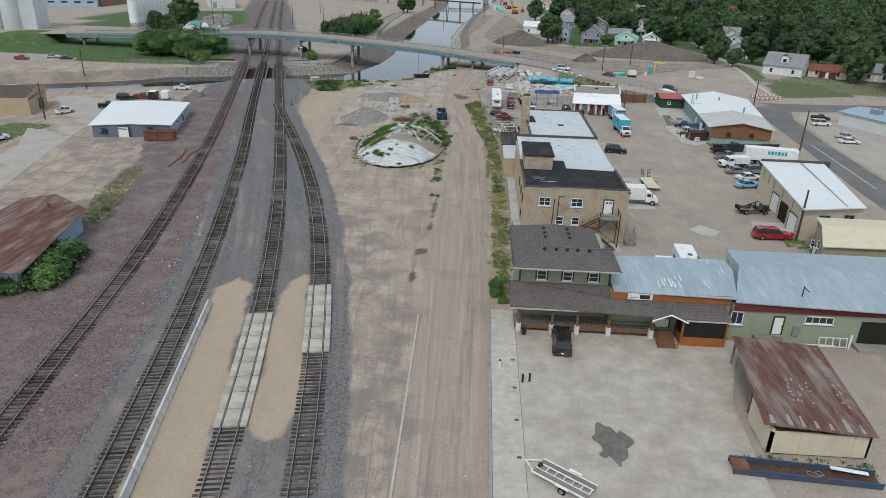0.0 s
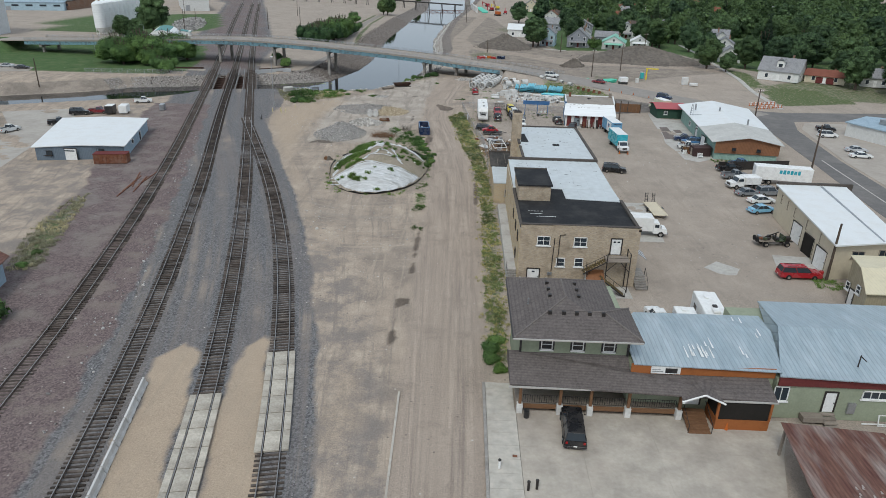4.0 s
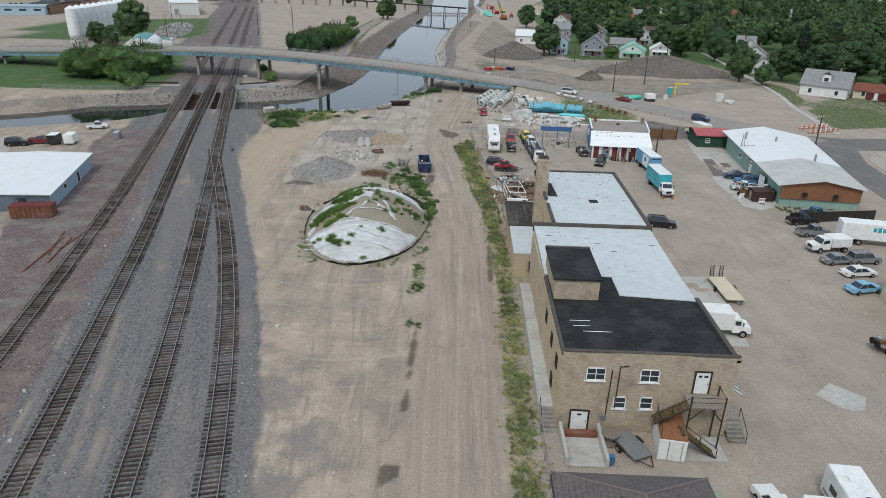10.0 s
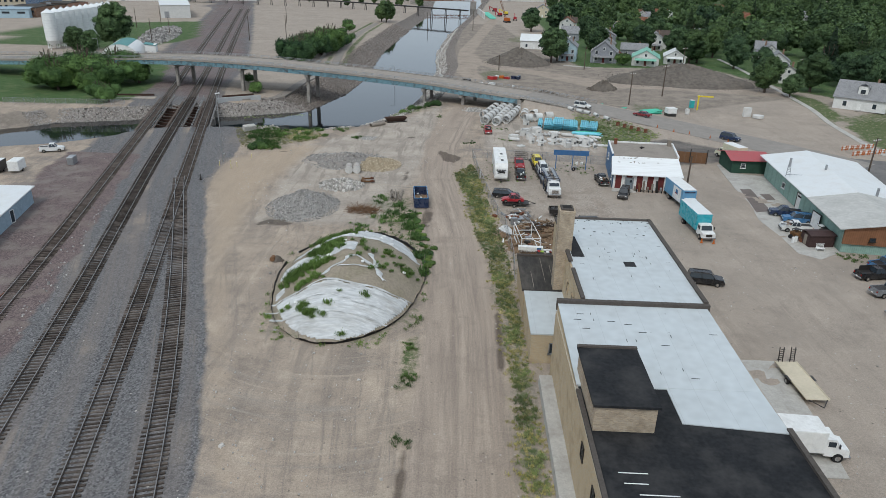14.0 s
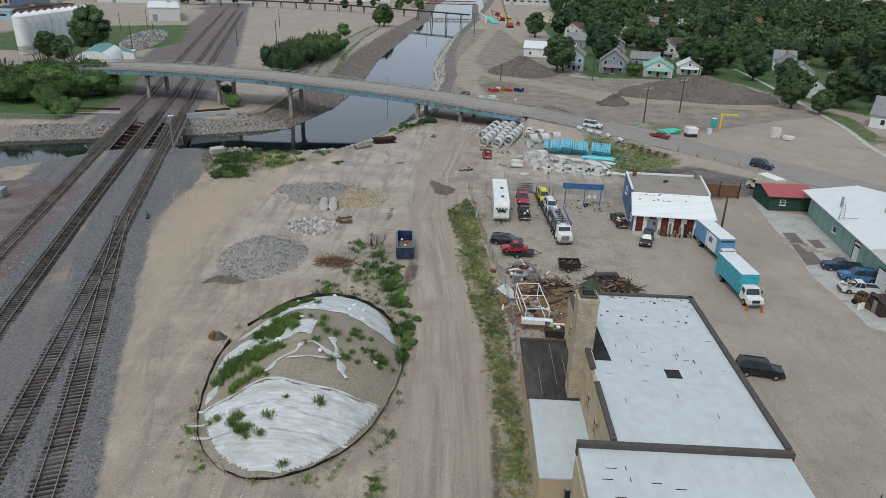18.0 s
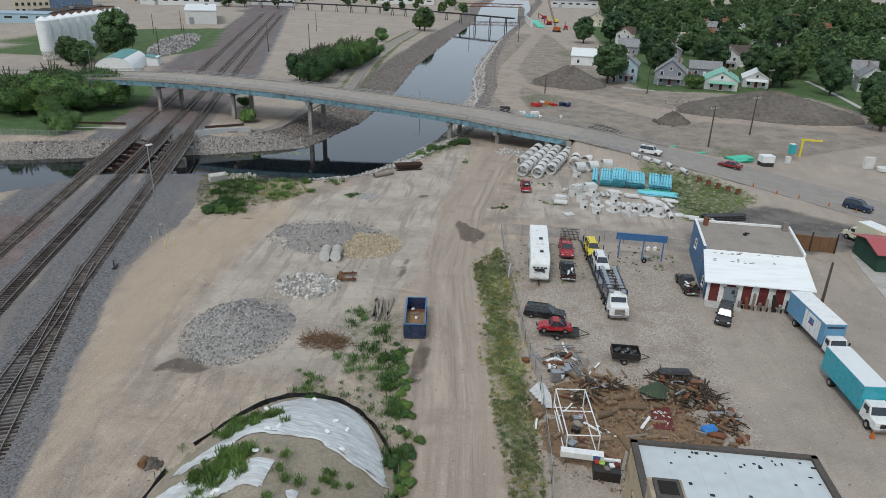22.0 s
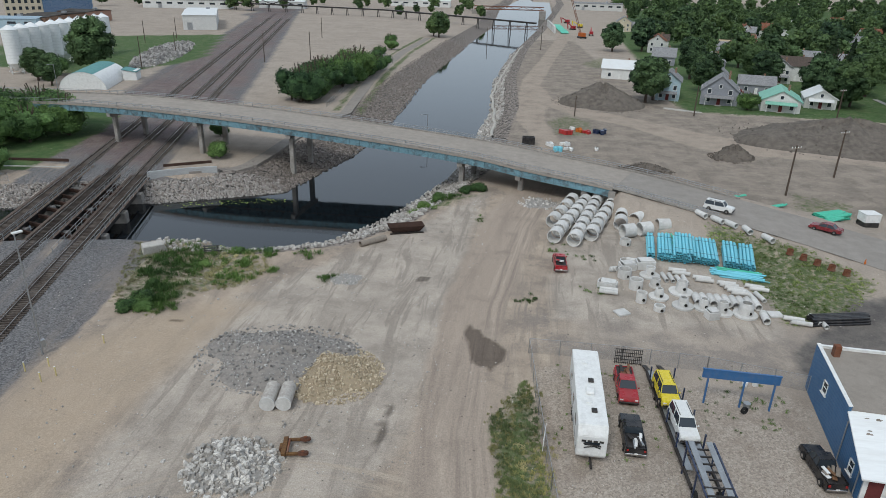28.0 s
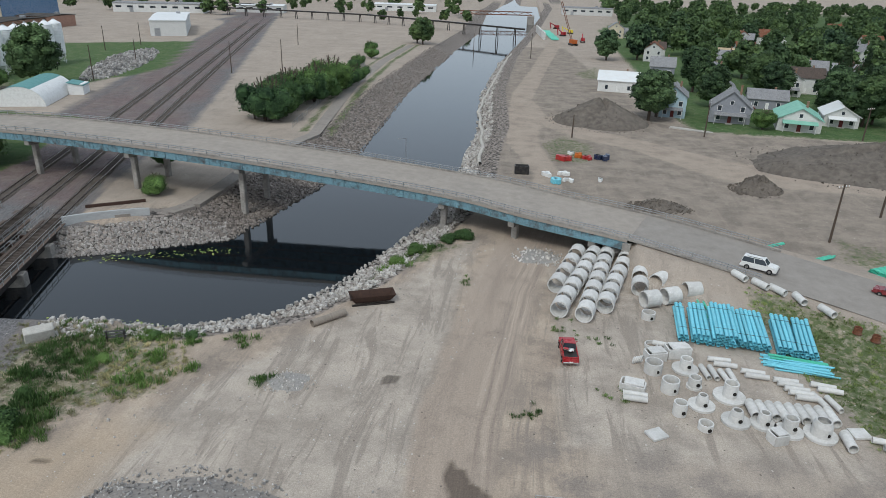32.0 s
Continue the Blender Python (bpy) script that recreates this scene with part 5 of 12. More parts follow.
for x, y, ln in [(24.2 + rs_.gauss(0, 0.9), 68.2 + rs_.gauss(0, 0.7), rs_.uniform(0.5, 2.4)) for _ in range(13)] + [(28.2, 68.2, 1.3), (28.4, 67.4, 0.6), (31.0, 71.4, 1.2), (30.6, 70.8, 0.7), (29.9, 73.4, 1.0), (29.2, 73.6, 0.6)]:
    A.slab("worn_streak", WHITEP, [(x, y - ln / 2, 5.0 + (y - ln / 2 - 65.3) * 0.083 + 0.075), (x + 0.16, y - ln / 2, 5.0 + (y - ln / 2 - 65.3) * 0.083 + 0.075), (x + 0.13, y + ln / 2, 5.0 + (y + ln / 2 - 65.3) * 0.083 + 0.075), (x + 0.08, y + ln / 2, 5.0 + (y + ln / 2 - 65.3) * 0.083 + 0.075)], 0.01)

w = thing("long_metal_roofed_hall", "sage green single-storey hall with pale blue metal roof", "building", 46, 70, 0)
A = At(w)
A.box("wall", SAGE, 30.7, 62.0, 65.2, 79.0, 0, 4.3, "sage green rendered wall")
A.mesh("metal_roof", BLUEROOF, [[(30.7, 64.9, 4.75), (62.5, 63.5, 4.6), (62.5, 71.5, 6.0), (33.2, 72.0, 6.0)], [(33.2, 72.0, 6.0), (62.5, 71.5, 6.0), (62.5, 80.0, 4.7), (34.6, 80.0, 4.7)]], "pale blue ribbed metal roof", 0.12)
A.mesh("roof_end", BLUEROOF, [[(31.2, 66.0, 4.6), (33.3, 72.0, 5.9), (34.5, 79.5, 4.6)]])
A.box("fascia", DARKRED, 30.8, 62.0, 65.0, 65.16, 3.65, 4.6, "dark red fascia board")
window(w, 31.3, 65.2, 2.7, 1.3, 1.5, nx=2, nz=1)
door(w, 35.9, 65.2, 0.9, 1.0, 2.1)
window(w, 40.2, 65.2, 2.9, 3.0, 0.8, nx=4, nz=1)
A.box("leaning_frame", WHITEP, 39.0, 42.2, 64.5, 64.6, 0.1, 0.2)
bm = bmesh.new()
for k in range(5):
    add_box(bm, (-5.6 + k * 0.75, -5.5, 0.6), (0.08, 0.07, 1.1), rx=-14)
for z in (0.1, 1.1):
    add_box(bm, (-4.1, -5.5 + (z - 0.6) * 0.25, z), (3.1, 0.07, 0.08))
part("leaning_window_frame", bm, WHITEP, w, "white window frame leaning on the wall")
A.box("meter_box", GALV, 37.6, 38.3, 64.95, 65.18, 0.9, 2.0)
# no hole in the wall: a thin panel carries the bay's shade as colour
A.box("opening", SHADEDARK, 44.8, 48.6, 65.12, 65.19, 0.3, 3.0, "flat dark panel painted as the shade in a loading bay")
A.box("loading_slab", CONC_OLD, 44.4, 49.6, 63.6, 65.18, 0, 0.3)
steps(A, "step", GREYWOOD, 35.3, 36.5, 65.1, 0.85, 63.6, 0.0, 4)
A.box("stair_landing", GREYWOOD, 33.4, 35.3, 64.2, 65.1, 0.3, 0.8)
A.rods("white_post", WHITEP, [((43.6, 64.3, 0), (43.7, 64.4, 1.7))], 0.11, seg=10)
A.rods("service_mast", DARKM, [((38.4, 66.5, 4.9), (38.4, 66.5, 6.3)), ((38.4, 66.5, 6.2), (39.1, 66.6, 5.6))], 0.06)

# == rusty open shed in front ==
s = thing("rusty_roofed_bin", "cream plank-walled open bin under a rusted sheet metal roof", "shed", 32, 51, 0)
A = At(s)
A.mesh("wall", CREAM, [[(27.7, 46.3, 0), (27.7, 46.3, 2.4), (28.0, 50.2, 2.9), (28.0, 50.2, 0)]], "", 0.0)
A.box("end_wall", CREAM, 27.7, 36.0, 45.6, 45.85, 0.2, 2.35, "cream boarded wall")
A.box("side_wall", CREAM, 27.7, 27.95, 45.6, 50.2, 0.1, 2.6)
A.box("side_wall", CREAM, 35.8, 36.05, 45.6, 52.0, 0.1, 2.6)
for k in range(3):
    A.box("batten", CREAM, 30.2 + 2.2 * k, 30.28 + 2.2 * k, 45.55, 45.6, 0.2, 2.3)
def bin_roof(u, v):
    """A place on the sagging roof: u across from the near left edge, v from front to back."""
    return (26.9 + 2.3 * v + (9.2 - 0.7 * v) * u, 45.6 + 14.8 * v - 0.5 * u, 3.1 - 0.34 * u - 0.06 * v)


rb_ = random.Random(61)
for vi in range(5):
    for ui in range(4):
        lift = 0.012 * (4 - vi) + 0.006 * (ui % 2) + rb_.uniform(0, 0.006)
        c_ = [bin_roof(ui / 4 - 0.004, vi / 5 - 0.006), bin_roof((ui + 1) / 4 + 0.004, vi / 5 - 0.006), bin_roof((ui + 1) / 4 + 0.004, (vi + 1) / 5), bin_roof(ui / 4 - 0.004, (vi + 1) / 5)]
        A.slab("roof_sheet", RUSTROOF, [(x, y, z + lift) for x, y, z in c_], 0.03, "rusted corrugated sheet")
for u, v, du, dv in [(0.07 + 0.135 * k_ + rb_.uniform(-0.02, 0.02), 0.015, rb_.uniform(0.03, 0.055), rb_.uniform(0.06, 0.12)) for k_ in range(7)] + [(rb_.uniform(0.35, 0.6), rb_.uniform(0.2, 0.52), 0.022, 0.02) for _ in range(26)] + [(rb_.uniform(0.84, 0.93), rb_.uniform(0.22, 0.8), 0.02, 0.02) for _ in range(18)]:
    c_ = [bin_roof(u, v), bin_roof(u + du, v), bin_roof(u + du * 0.7, v + dv), bin_roof(u + du * 0.2, v + dv)]
    A.slab("bare_patch", GALVDULL, [(x, y, z + 0.075) for x, y, z in c_], 0.008)
for x, y in ((28.2, 51.5), (36.2, 51.0), (29.4, 59.8), (37.2, 59.2)):
    A.box("post", GREYWOOD, x - 0.1, x + 0.1, y - 0.1, y + 0.1, 0, 2.75)
t = thing("long_steel_trough", "long blue-edged rusty steel trough lying on ground", "trough", 29.8, 43.2, 0, -4)
OLDBLUE = mat("scraped_blue_steel", (0.05, 0.105, 0.19), (0.035, 0.07, 0.12), rough=0.6, grain=3, stain=0.9, dirt=(0.13, 0.075, 0.055), dirt_amt=0.8)
for y in (-0.8, 0.8):
    box("side", t, OLDBLUE, (0, y, 0.33), (11.6, 0.07, 0.5), label="scraped blue side plate")
    box("rim", t, OLDBLUE, (0, y, 0.6), (11.6, 0.16, 0.05))
box("bottom", t, mat("dark_rust_floor", (0.075, 0.04, 0.03), (0.13, 0.075, 0.055), rough=0.9, grain=1.5, stain=0.6), (0.7, 0, 0.1), (10.2, 1.52, 0.12))
box("end_plate", t, RUST, (-5.1, 0, 0.5), (1.4, 1.52, 0.08), ry=4)
box("white_sack", t, WHITEP, (3.6, 0.45, 0.62), (2.9, 0.4, 0.16), rz=-7, bev=0.06)
bm = bmesh.new()
for k_ in range(22):
    a0, a1 = k_ * 0.5, (k_ + 1) * 0.5
    rod(bm, (0.4 + 0.45 * math.cos(a0) + 0.05 * k_, 0.3 * math.sin(a0), 0.2 + 0.01 * k_), (0.4 + 0.45 * math.cos(a1) + 0.05 * (k_ + 1), 0.3 * math.sin(a1), 0.2 + 0.01 * (k_ + 1)), 0.03, 5)
part("hose", bm, GALVDULL, t, "pale coiled hose")

# == buff brick building with outside stair ==
k = thing("brick_warehouse", "two-storey buff brick warehouse with black and white flat roofs", "building", 16.5, 107, 0)
A = At(k)
A.box("wall", BRICK, 9.0, 24.2, 92.2, 121.6, 0, 7.6, "buff brick wall")
A.box("side_wall", BRICKPALE, 8.9, 8.998, 92.3, 121.6, 0, 7.6, "pale painted brick side wall")
A.prism("black_roof", BLACKROOF, [(9.2, 92.5), (24.0, 92.5), (24.05, 103.5), (16.3, 104.2), (16.3, 108.6), (9.2, 108.6)], 7.5, 7.72, "black bitumen flat roof")
A.prism("white_roof", WHITEMEM, [(16.3, 104.2), (24.05, 103.5), (23.6, 121.6), (9.0, 121.6), (9.2, 108.6), (16.3, 108.6)], 7.5, 7.8, "white membrane flat roof")
A.mesh("rising_roof", WHITEMEM, [[(9.05, 108.7, 7.82), (23.9, 108.7, 7.82), (23.55, 121.38, 8.55), (9.0, 121.38, 8.55)]], "white membrane rising to the parapet", 0.05)
A.mesh("side_upstand", BRICKPALE, [[(9.0, 108.7, 7.6), (9.0, 121.38, 7.6), (9.0, 121.38, 8.5), (9.0, 108.7, 7.78)], [(23.85, 108.7, 7.6), (23.5, 121.38, 7.6), (23.5, 121.38, 8.5), (23.85, 108.7, 7.78)]])
rk = random.Random(12)
for q in range(34):
    x, y = rk.uniform(9.8, 22.6), rk.uniform(109.5, 120.5)
    z = 7.83 + (y - 108.7) * 0.0576
    A.box("seam_mark", BLACKROOF, x, x + (0.05, 0.7)[q % 3 == 0], y, y + (0.05, 0.4)[q % 3 == 1], z, z + 0.025)
A.box("parapet", BRICK, 9.0, 24.2, 92.2, 92.5, 7.6, 8.1)
A.box("parapet", BRICK, 13.0, 20.0, 92.2, 92.5, 8.1, 8.25)
A.box("coping", PARAPET, 8.95, 24.25, 92.15, 92.55, 8.25, 8.3)
A.box("coping", PARAPET, 23.9, 24.3, 92.2, 104, 7.7, 7.95)
A.box("coping", PARAPET, 8.9, 9.25, 92.4, 108, 7.7, 7.9)
A.box("penthouse", BRICK, 9.4, 13.9, 103.0, 110.8, 7.7, 9.9, "brick roof hut")
A.box("penthouse_roof", BLACKROOF, 9.2, 14.1, 102.8, 111.0, 9.9, 10.1)
A.box("penthouse_coping", PARAPET, 9.2, 14.1, 110.7, 111.0, 10.1, 10.25)
for x, z, wd, hh in ((12.0, 6.05, 1.6, 1.2), (16.7, 6.05, 1.6, 1.2)):
    window(k, x, 92.2, z, wd, hh, nx=2, nz=2)
for x, z in ((14.4, 3.15), (16.75, 3.2)):
    window(k, x, 92.2, z, 1.05, 1.15, nx=1, nz=2)
door(k, 21.3, 92.2, 4.45, 1.25, 2.15, lights=2)
door(k, 11.0, 92.2, 0.05, 1.5, 2.0, lights=1)
A.rods("conduit", DARKM, [((14.0, 92.1, 2.4), (14.05, 92.1, 6.9)), ((14.0, 92.1, 6.9), (14.8, 92.1, 7.0)), ((13.3, 92.12, 1.8), (13.4, 92.12, 6.5))], 0.05)
A.box("meter", GALV, 12.8, 13.4, 92.0, 92.2, 1.3, 1.7)
for y, z in ((94.6, 5.7), (98.4, 5.7), (103.0, 5.7), (96.4, 2.5)):
    window(k, 8.9, y, z, 0.9, 1.2, face='W', nx=1, nz=2, frame_m=DARKM, sill=False)
A.box("dock_walkway", CONC, 7.6, 8.9, 94.0, 120, 0, 1.1, "raised concrete walkway")
steps(A, "step", CONC_OLD, 7.7, 8.9, 94.0, 1.1, 91.6, 0, 6)
A.rods("walk_rail", DARKM, [((7.65, 91.6, 0), (7.65, 91.6, 1.0)), ((7.65, 94, 1.1), (7.65, 94, 2.1)), ((7.65, 91.6, 1.0), (7.65, 94, 2.1))], 0.03)
# patch lines on the black roof
for x, y, ln in ((10.4, 98.6, 2.0), (10.6, 97.6, 1.6), (11.4, 96.6, 2.6)):
    A.box("roof_patch", WHITEP, x, x + ln, y, y + 0.09, 7.725, 7.735)
# outside stair and landing
A.box("landing", GREYWOOD, 19.9, 22.9, 90.2, 92.1, 4.2, 4.35, "timber landing on steel posts")
A.rods("landing_post", DARKM, [((x, y, 0), (x, y, 5.4)) for x, y in ((19.95, 90.25), (22.85, 90.25), (22.85, 92.0))], 0.07)
A.rods("landing_rail", DARKM, [((19.95, 90.25, 5.3), (22.85, 90.25, 5.3)), ((22.85, 90.25, 5.3), (22.85, 92.0, 5.3)), ((19.95, 90.25, 4.8), (22.85, 90.25, 4.8))], 0.03)
A.rods("brace", DARKM, [((19.95, 90.25, 2.9), (21.2, 90.25, 4.2)), ((22.85, 90.25, 2.9), (21.7, 90.25, 4.2))], 0.05)
for q in range(9):
    z, x = 4.2 - q * 0.19, 19.8 - q * 0.3
    A.box("stair_tread", mat("yellow_edge", (0.16, 0.115, 0.045), (0.07, 0.055, 0.03), grain=3) if q == 0 else bpy.data.materials["yellow_edge"], x - 0.3, x, 90.3, 91.3, z - 0.05, z)
for q in range(11):
    z, x = 2.4 - q * 0.22, 19.2 + q * 0.28
    A.box("stair_tread", bpy.data.materials["yellow_edge"], x, x + 0.3, 89.0, 90.0, z - 0.05, z)
A.rods("stair_stringer", DARKM, [((19.9, 90.3, 4.15), (17.1, 90.3, 2.4)), ((19.9, 91.3, 4.15), (17.1, 91.3, 2.4)), ((19.2, 89.0, 2.4), (22.4, 89.0, 0)), ((19.2, 90.0, 2.4), (22.4, 90.0, 0))], 0.09)
A.rods("stair_rail", DARKM, [((19.9, 90.3, 5.2), (17.1, 90.3, 3.5)), ((19.2, 89.0, 3.4), (22.4, 89.0, 1.0)), ((17.1, 90.3, 2.4), (17.1, 90.3, 3.5)), ((18.5, 90.3, 3.3), (18.5, 90.3, 4.35)), ((22.4, 89, 0), (22.4, 89, 1.0)), ((20.8, 89, 1.2), (20.8, 89, 2.2))], 0.035)
A.mesh("striped_awning", stripes("striped_cloth", dict(c1=(0.75, 0.75, 0.75), c2=(0.7, 0.7, 0.7), rough=0.8), 0.9, 1, 0.5, 0.01, 0.1), [[(24.25, 93.6, 4.4), (24.25, 96.2, 4.4), (25.9, 96.2, 3.3), (25.9, 93.6, 3.3)]], "black and white striped awning", 0.05)
steps(A, "side_step", CONC_OLD, 24.3, 25.8, 93.4, 1.2, 91.2, 0.0, 6)
A.rods("side_rail", DARKM, [((25.8, 91.2, 1.0), (25.8, 93.4, 2.2)), ((25.8, 91.2, 0), (25.8, 91.2, 1.0)), ((25.8, 93.4, 1.2), (25.8, 93.4, 2.2))], 0.035)
A.box("side_landing", CONC_OLD, 24.3, 25.8, 93.4, 95.6, 0, 1.2)
# loading pit walls
A.box("ramp_wall", CONC, 9.2, 9.5, 87.2, 92.1, 0, 0.9)
A.box("ramp_wall", CONC, 12.6, 12.9, 87.2, 92.1, 0, 0.9)
A.box("ramp_slab", CONC, 9.5, 12.6, 87.2, 91.0, 0, 0.12)
A.box("dock_mat", RUST, 9.6, 12.5, 90.9, 91.6, 0.1, 0.5)

g = thing("flat_roofed_garage_hall", "pale brick hall with white membrane roof and tall chimney", "building", 17.5, 133, 0)
A = At(g)
A.box("wall", BRICKPALE, 11.4, 23.6, 121.7, 145.0, 0, 8.7, "pale buff brick wall")
A.box("front_parapet", PARAPET, 8.9, 23.8, 121.4, 121.85, 7.8, 8.92, "dark stone coping wall")
A.box("white_roof", WHITEMEM, 11.6, 23.4, 121.95, 144.8, 8.6, 8.85, "white membrane flat roof with dark stains")
for x0, x1, y0, y1 in ((23.3, 23.75, 121.9, 145.0), (11.3, 11.75, 131, 145.0), (11.3, 23.7, 144.7, 145.1), (11.3, 11.7, 121.9, 129)):
    A.box("coping", PARAPET, x0, x1, y0, y1, 8.8, 9.05)
A.box("chimney", BRICK, 10.3, 12.0, 134.0, 135.8, 0, 13.3, "tall square brick chimney")
A.box("chimney_cap", BRICK, 10.24, 12.06, 133.94, 135.86, 13.3, 13.7, bev=0.03)
A.box("flue_rim", PARAPET, 10.45, 11.85, 134.15, 135.65, 13.7, 13.9, bev=0.03)
# flat plate, coloured as the shade down the chimney shaft
A.box("flue", SHADEDARK, 10.65, 11.65, 134.4, 135.4, 13.9, 13.92)
A.slab("roof_patch", BLACKROOF, [(11.9, 132.4, 8.87), (13.3, 132.4, 8.87), (13.0, 138.6, 8.87), (11.9, 138.6, 8.87)], 0.01)
A.box("hatch", BLACKROOF, 17.4, 18.6, 130.2, 131.4, 8.85, 8.9)
rr = random.Random(5)
for q in range(34):
    x, y = rr.uniform(13.6, 23), 137.5 + 7 * rr.random() ** 0.6
    A.box("roof_spot", BLACKROOF, x, x + rr.uniform(0.1, 0.3), y, y + rr.uniform(0.1, 0.25), 8.86, 8.87)
for q in range(30):
    x, y = rr.uniform(12.4, 22.6), rr.uniform(122.6, 137)
    A.box("seam_mark", BLACKROOF, x, x + (0.05, 0.45)[q % 4 == 0], y, y + (0.05, 0.55)[q % 4 in (1, 2)], 8.851, 8.862)
for y in (127, 130.5, 138.5, 142):
    window(g, 11.4, y, 6.0, 1.1, 1.4, face='W', nx=1, nz=2, frame_m=STUCCO_TAN, sill=False)
A.box("annex_wall", BRICKPALE, 7.0, 11.4, 123.9, 133.8, 0, 3.5, "tan brick lean-to")
A.box("annex_roof", WHITEMEM, 6.9, 11.4, 123.8, 133.8, 3.5, 3.66)
A.box("rear_annex_wall", STUCCO_TAN, 6.9, 11.4, 133.85, 143.6, 0, 3.6)
A.box("rear_annex_roof", TARROOF, 6.7, 11.4, 133.8, 143.8, 3.6, 3.8, "worn black tar roof")
A.box("annex_coping", PARAPET, 6.7, 11.4, 143.6, 143.9, 3.8, 4.05)
window(g, 9.6, 123.9, 1.9, 1.3, 1.2, nx=1, nz=1, frame_m=GALV)
for x, y0, y1 in ((8.1, 134.4, 139.0), (9.6, 136.0, 143.2), (10.6, 134.6, 141.0)):
    A.box("roof_seam", GREYWOOD, x, x + 0.05, y0, y1, 3.8, 3.81)

# == blue workshop with a white lean-to ==
b = thing("blue_workshop", "blue metal workshop with white lean-to roof and red stripes", "building", 34.5, 192, 0)
A = At(b)
A.prism("wall", BLUEMETAL, [(28.75, 192.6), (41.3, 191.8), (43.1, 202.9), (30.0, 203.5)], 0, 4.75, "blue ribbed metal wall")
A.prism("side_wall", BLUEMETAL, [(28.45, 192.6), (28.73, 192.6), (29.98, 203.5), (29.7, 203.5)], 0, 5.25, "blue ribbed metal gable wall")
A.mesh("side_wall", BLUEMETAL, [[(27.85, 186.65, 0), (27.85, 186.65, 2.95), (28.44, 192.6, 4.55), (28.44, 192.6, 0)]])
A.prism("flat_roof", GRAVELROOF, [(28.75, 192.7), (41.1, 191.9), (42.8, 202.6), (30.0, 203.2)], 4.75, 4.92, "tan gravel roof")
A.prism("parapet", WHITEP, [(30.0, 203.2), (42.8, 202.6), (43.1, 202.9), (30.0, 203.5)], 4.75, 5.2)
A.prism("parapet", WHITEP, [(41.1, 191.9), (41.4, 191.9), (43.1, 202.59), (42.8, 202.59)], 4.75, 5.25)
A.mesh("wall_cap", WHITEP, [[(28.42, 192.6, 5.3), (28.78, 192.6, 5.3), (30.03, 203.55, 5.3), (29.67, 203.55, 5.3)]], "", 0.05)
WORNROOF = mat("worn_white_roof", (0.82, 0.83, 0.82), (0.76, 0.77, 0.76), rough=0.5, grain=2, stain=0.4, bump=0.03, dirt=(0.5, 0.48, 0.45), dirt_amt=0.35, stretch=(0.4, 3, 1))
A.mesh("lean_to_roof", WORNROOF, [[(27.3, 185.9, 3.05), (40.6, 185.0, 3.05), (41.3, 192.1, 4.85), (28.5, 192.9, 4.85)]], "white lean-to roof with worn grey marks", 0.14)
for q in range(22):
    u, v = rr.uniform(0.06, 0.72), rr.gauss(0.86, 0.05) if q % 2 else rr.gauss(0.66, 0.04)
    x, y = 27.6 + 13.0 * u + 1.0 * v, 185.9 - 0.9 * u + 7.0 * v
    z = 3.052 + 1.8 * v
    w_, d_ = rr.uniform(0.15, 0.6), rr.uniform(0.08, 0.3)
    A.mesh("worn_mark", GREYWOOD, [[(x, y, z + 0.004), (x + w_, y - 0.06 * w_, z + 0.004), (x + w_ * 0.9, y + d_, z + 0.004 + d_ * 0.257), (x + 0.1, y + d_ * 0.8, z + 0.004 + d_ * 0.206)]])
A.prism("lean_to_wall", WHITEP, [(27.9, 186.6), (40.3, 185.7), (41.2, 191.7), (28.46, 192.5)], 0, 2.93, "white boarded front wall")
for q in range(6):
    x = 28.3 + q * 1.98
    y = 186.58 - (x - 27.9) * 0.0726
    zb = 2.35 if q == 1 else 0.1
    A.slab("red_panel", DARKRED, [(x, y - 0.06, 2.9), (x + 1.1, y - 0.14, 2.9), (x + 1.1, y + 0.04, 2.9), (x, y + 0.12, 2.9)], 2.9 - zb)
dd_ = door(b, 30.85, 186.3, 0.14, 1.4, 2.05, material=paint("blue_grey_door", (0.19, 0.225, 0.25), 0.5), frame_m=GALV)
box("door_pane", dd_, GLASS, (0.3, -0.07, 1.5), (0.4, 0.03, 0.5))
A.prism("step_slab", CONC, [(27.4, 184.6), (31.8, 184.0), (32.2, 186.2), (27.8, 186.55)], 0, 0.14)
for x, y, z_, w_, h_ in ((29.1, 198.4, 3.3, 0.9, 1.2), (28.08, 189.0, 1.7, 0.8, 1.2)):
    window(b, x, y, z_, w_, h_, face='W', nx=1, nz=2)
A.rods("conduit", GALV, [((28.3, 191.8, 0.2), (28.3, 191.8, 4.3)), ((27.82, 187.4, 0.2), (27.82, 187.4, 3.0))], 0.06)
A.box("chimney", GREYWOOD, 41.6, 42.3, 201.2, 201.9, 4.9, 6.2)
A.box("chimney", RUST, 30.6, 31.2, 201.6, 202.2, 4.9, 6.1)
A.rods("whirly_vent", DARKM, [((35.6, 198.5, 4.9), (35.6, 198.5, 5.4)), ((35.2, 198.3, 5.2), (36.1, 198.7, 5.2))], 0.14, seg=8)
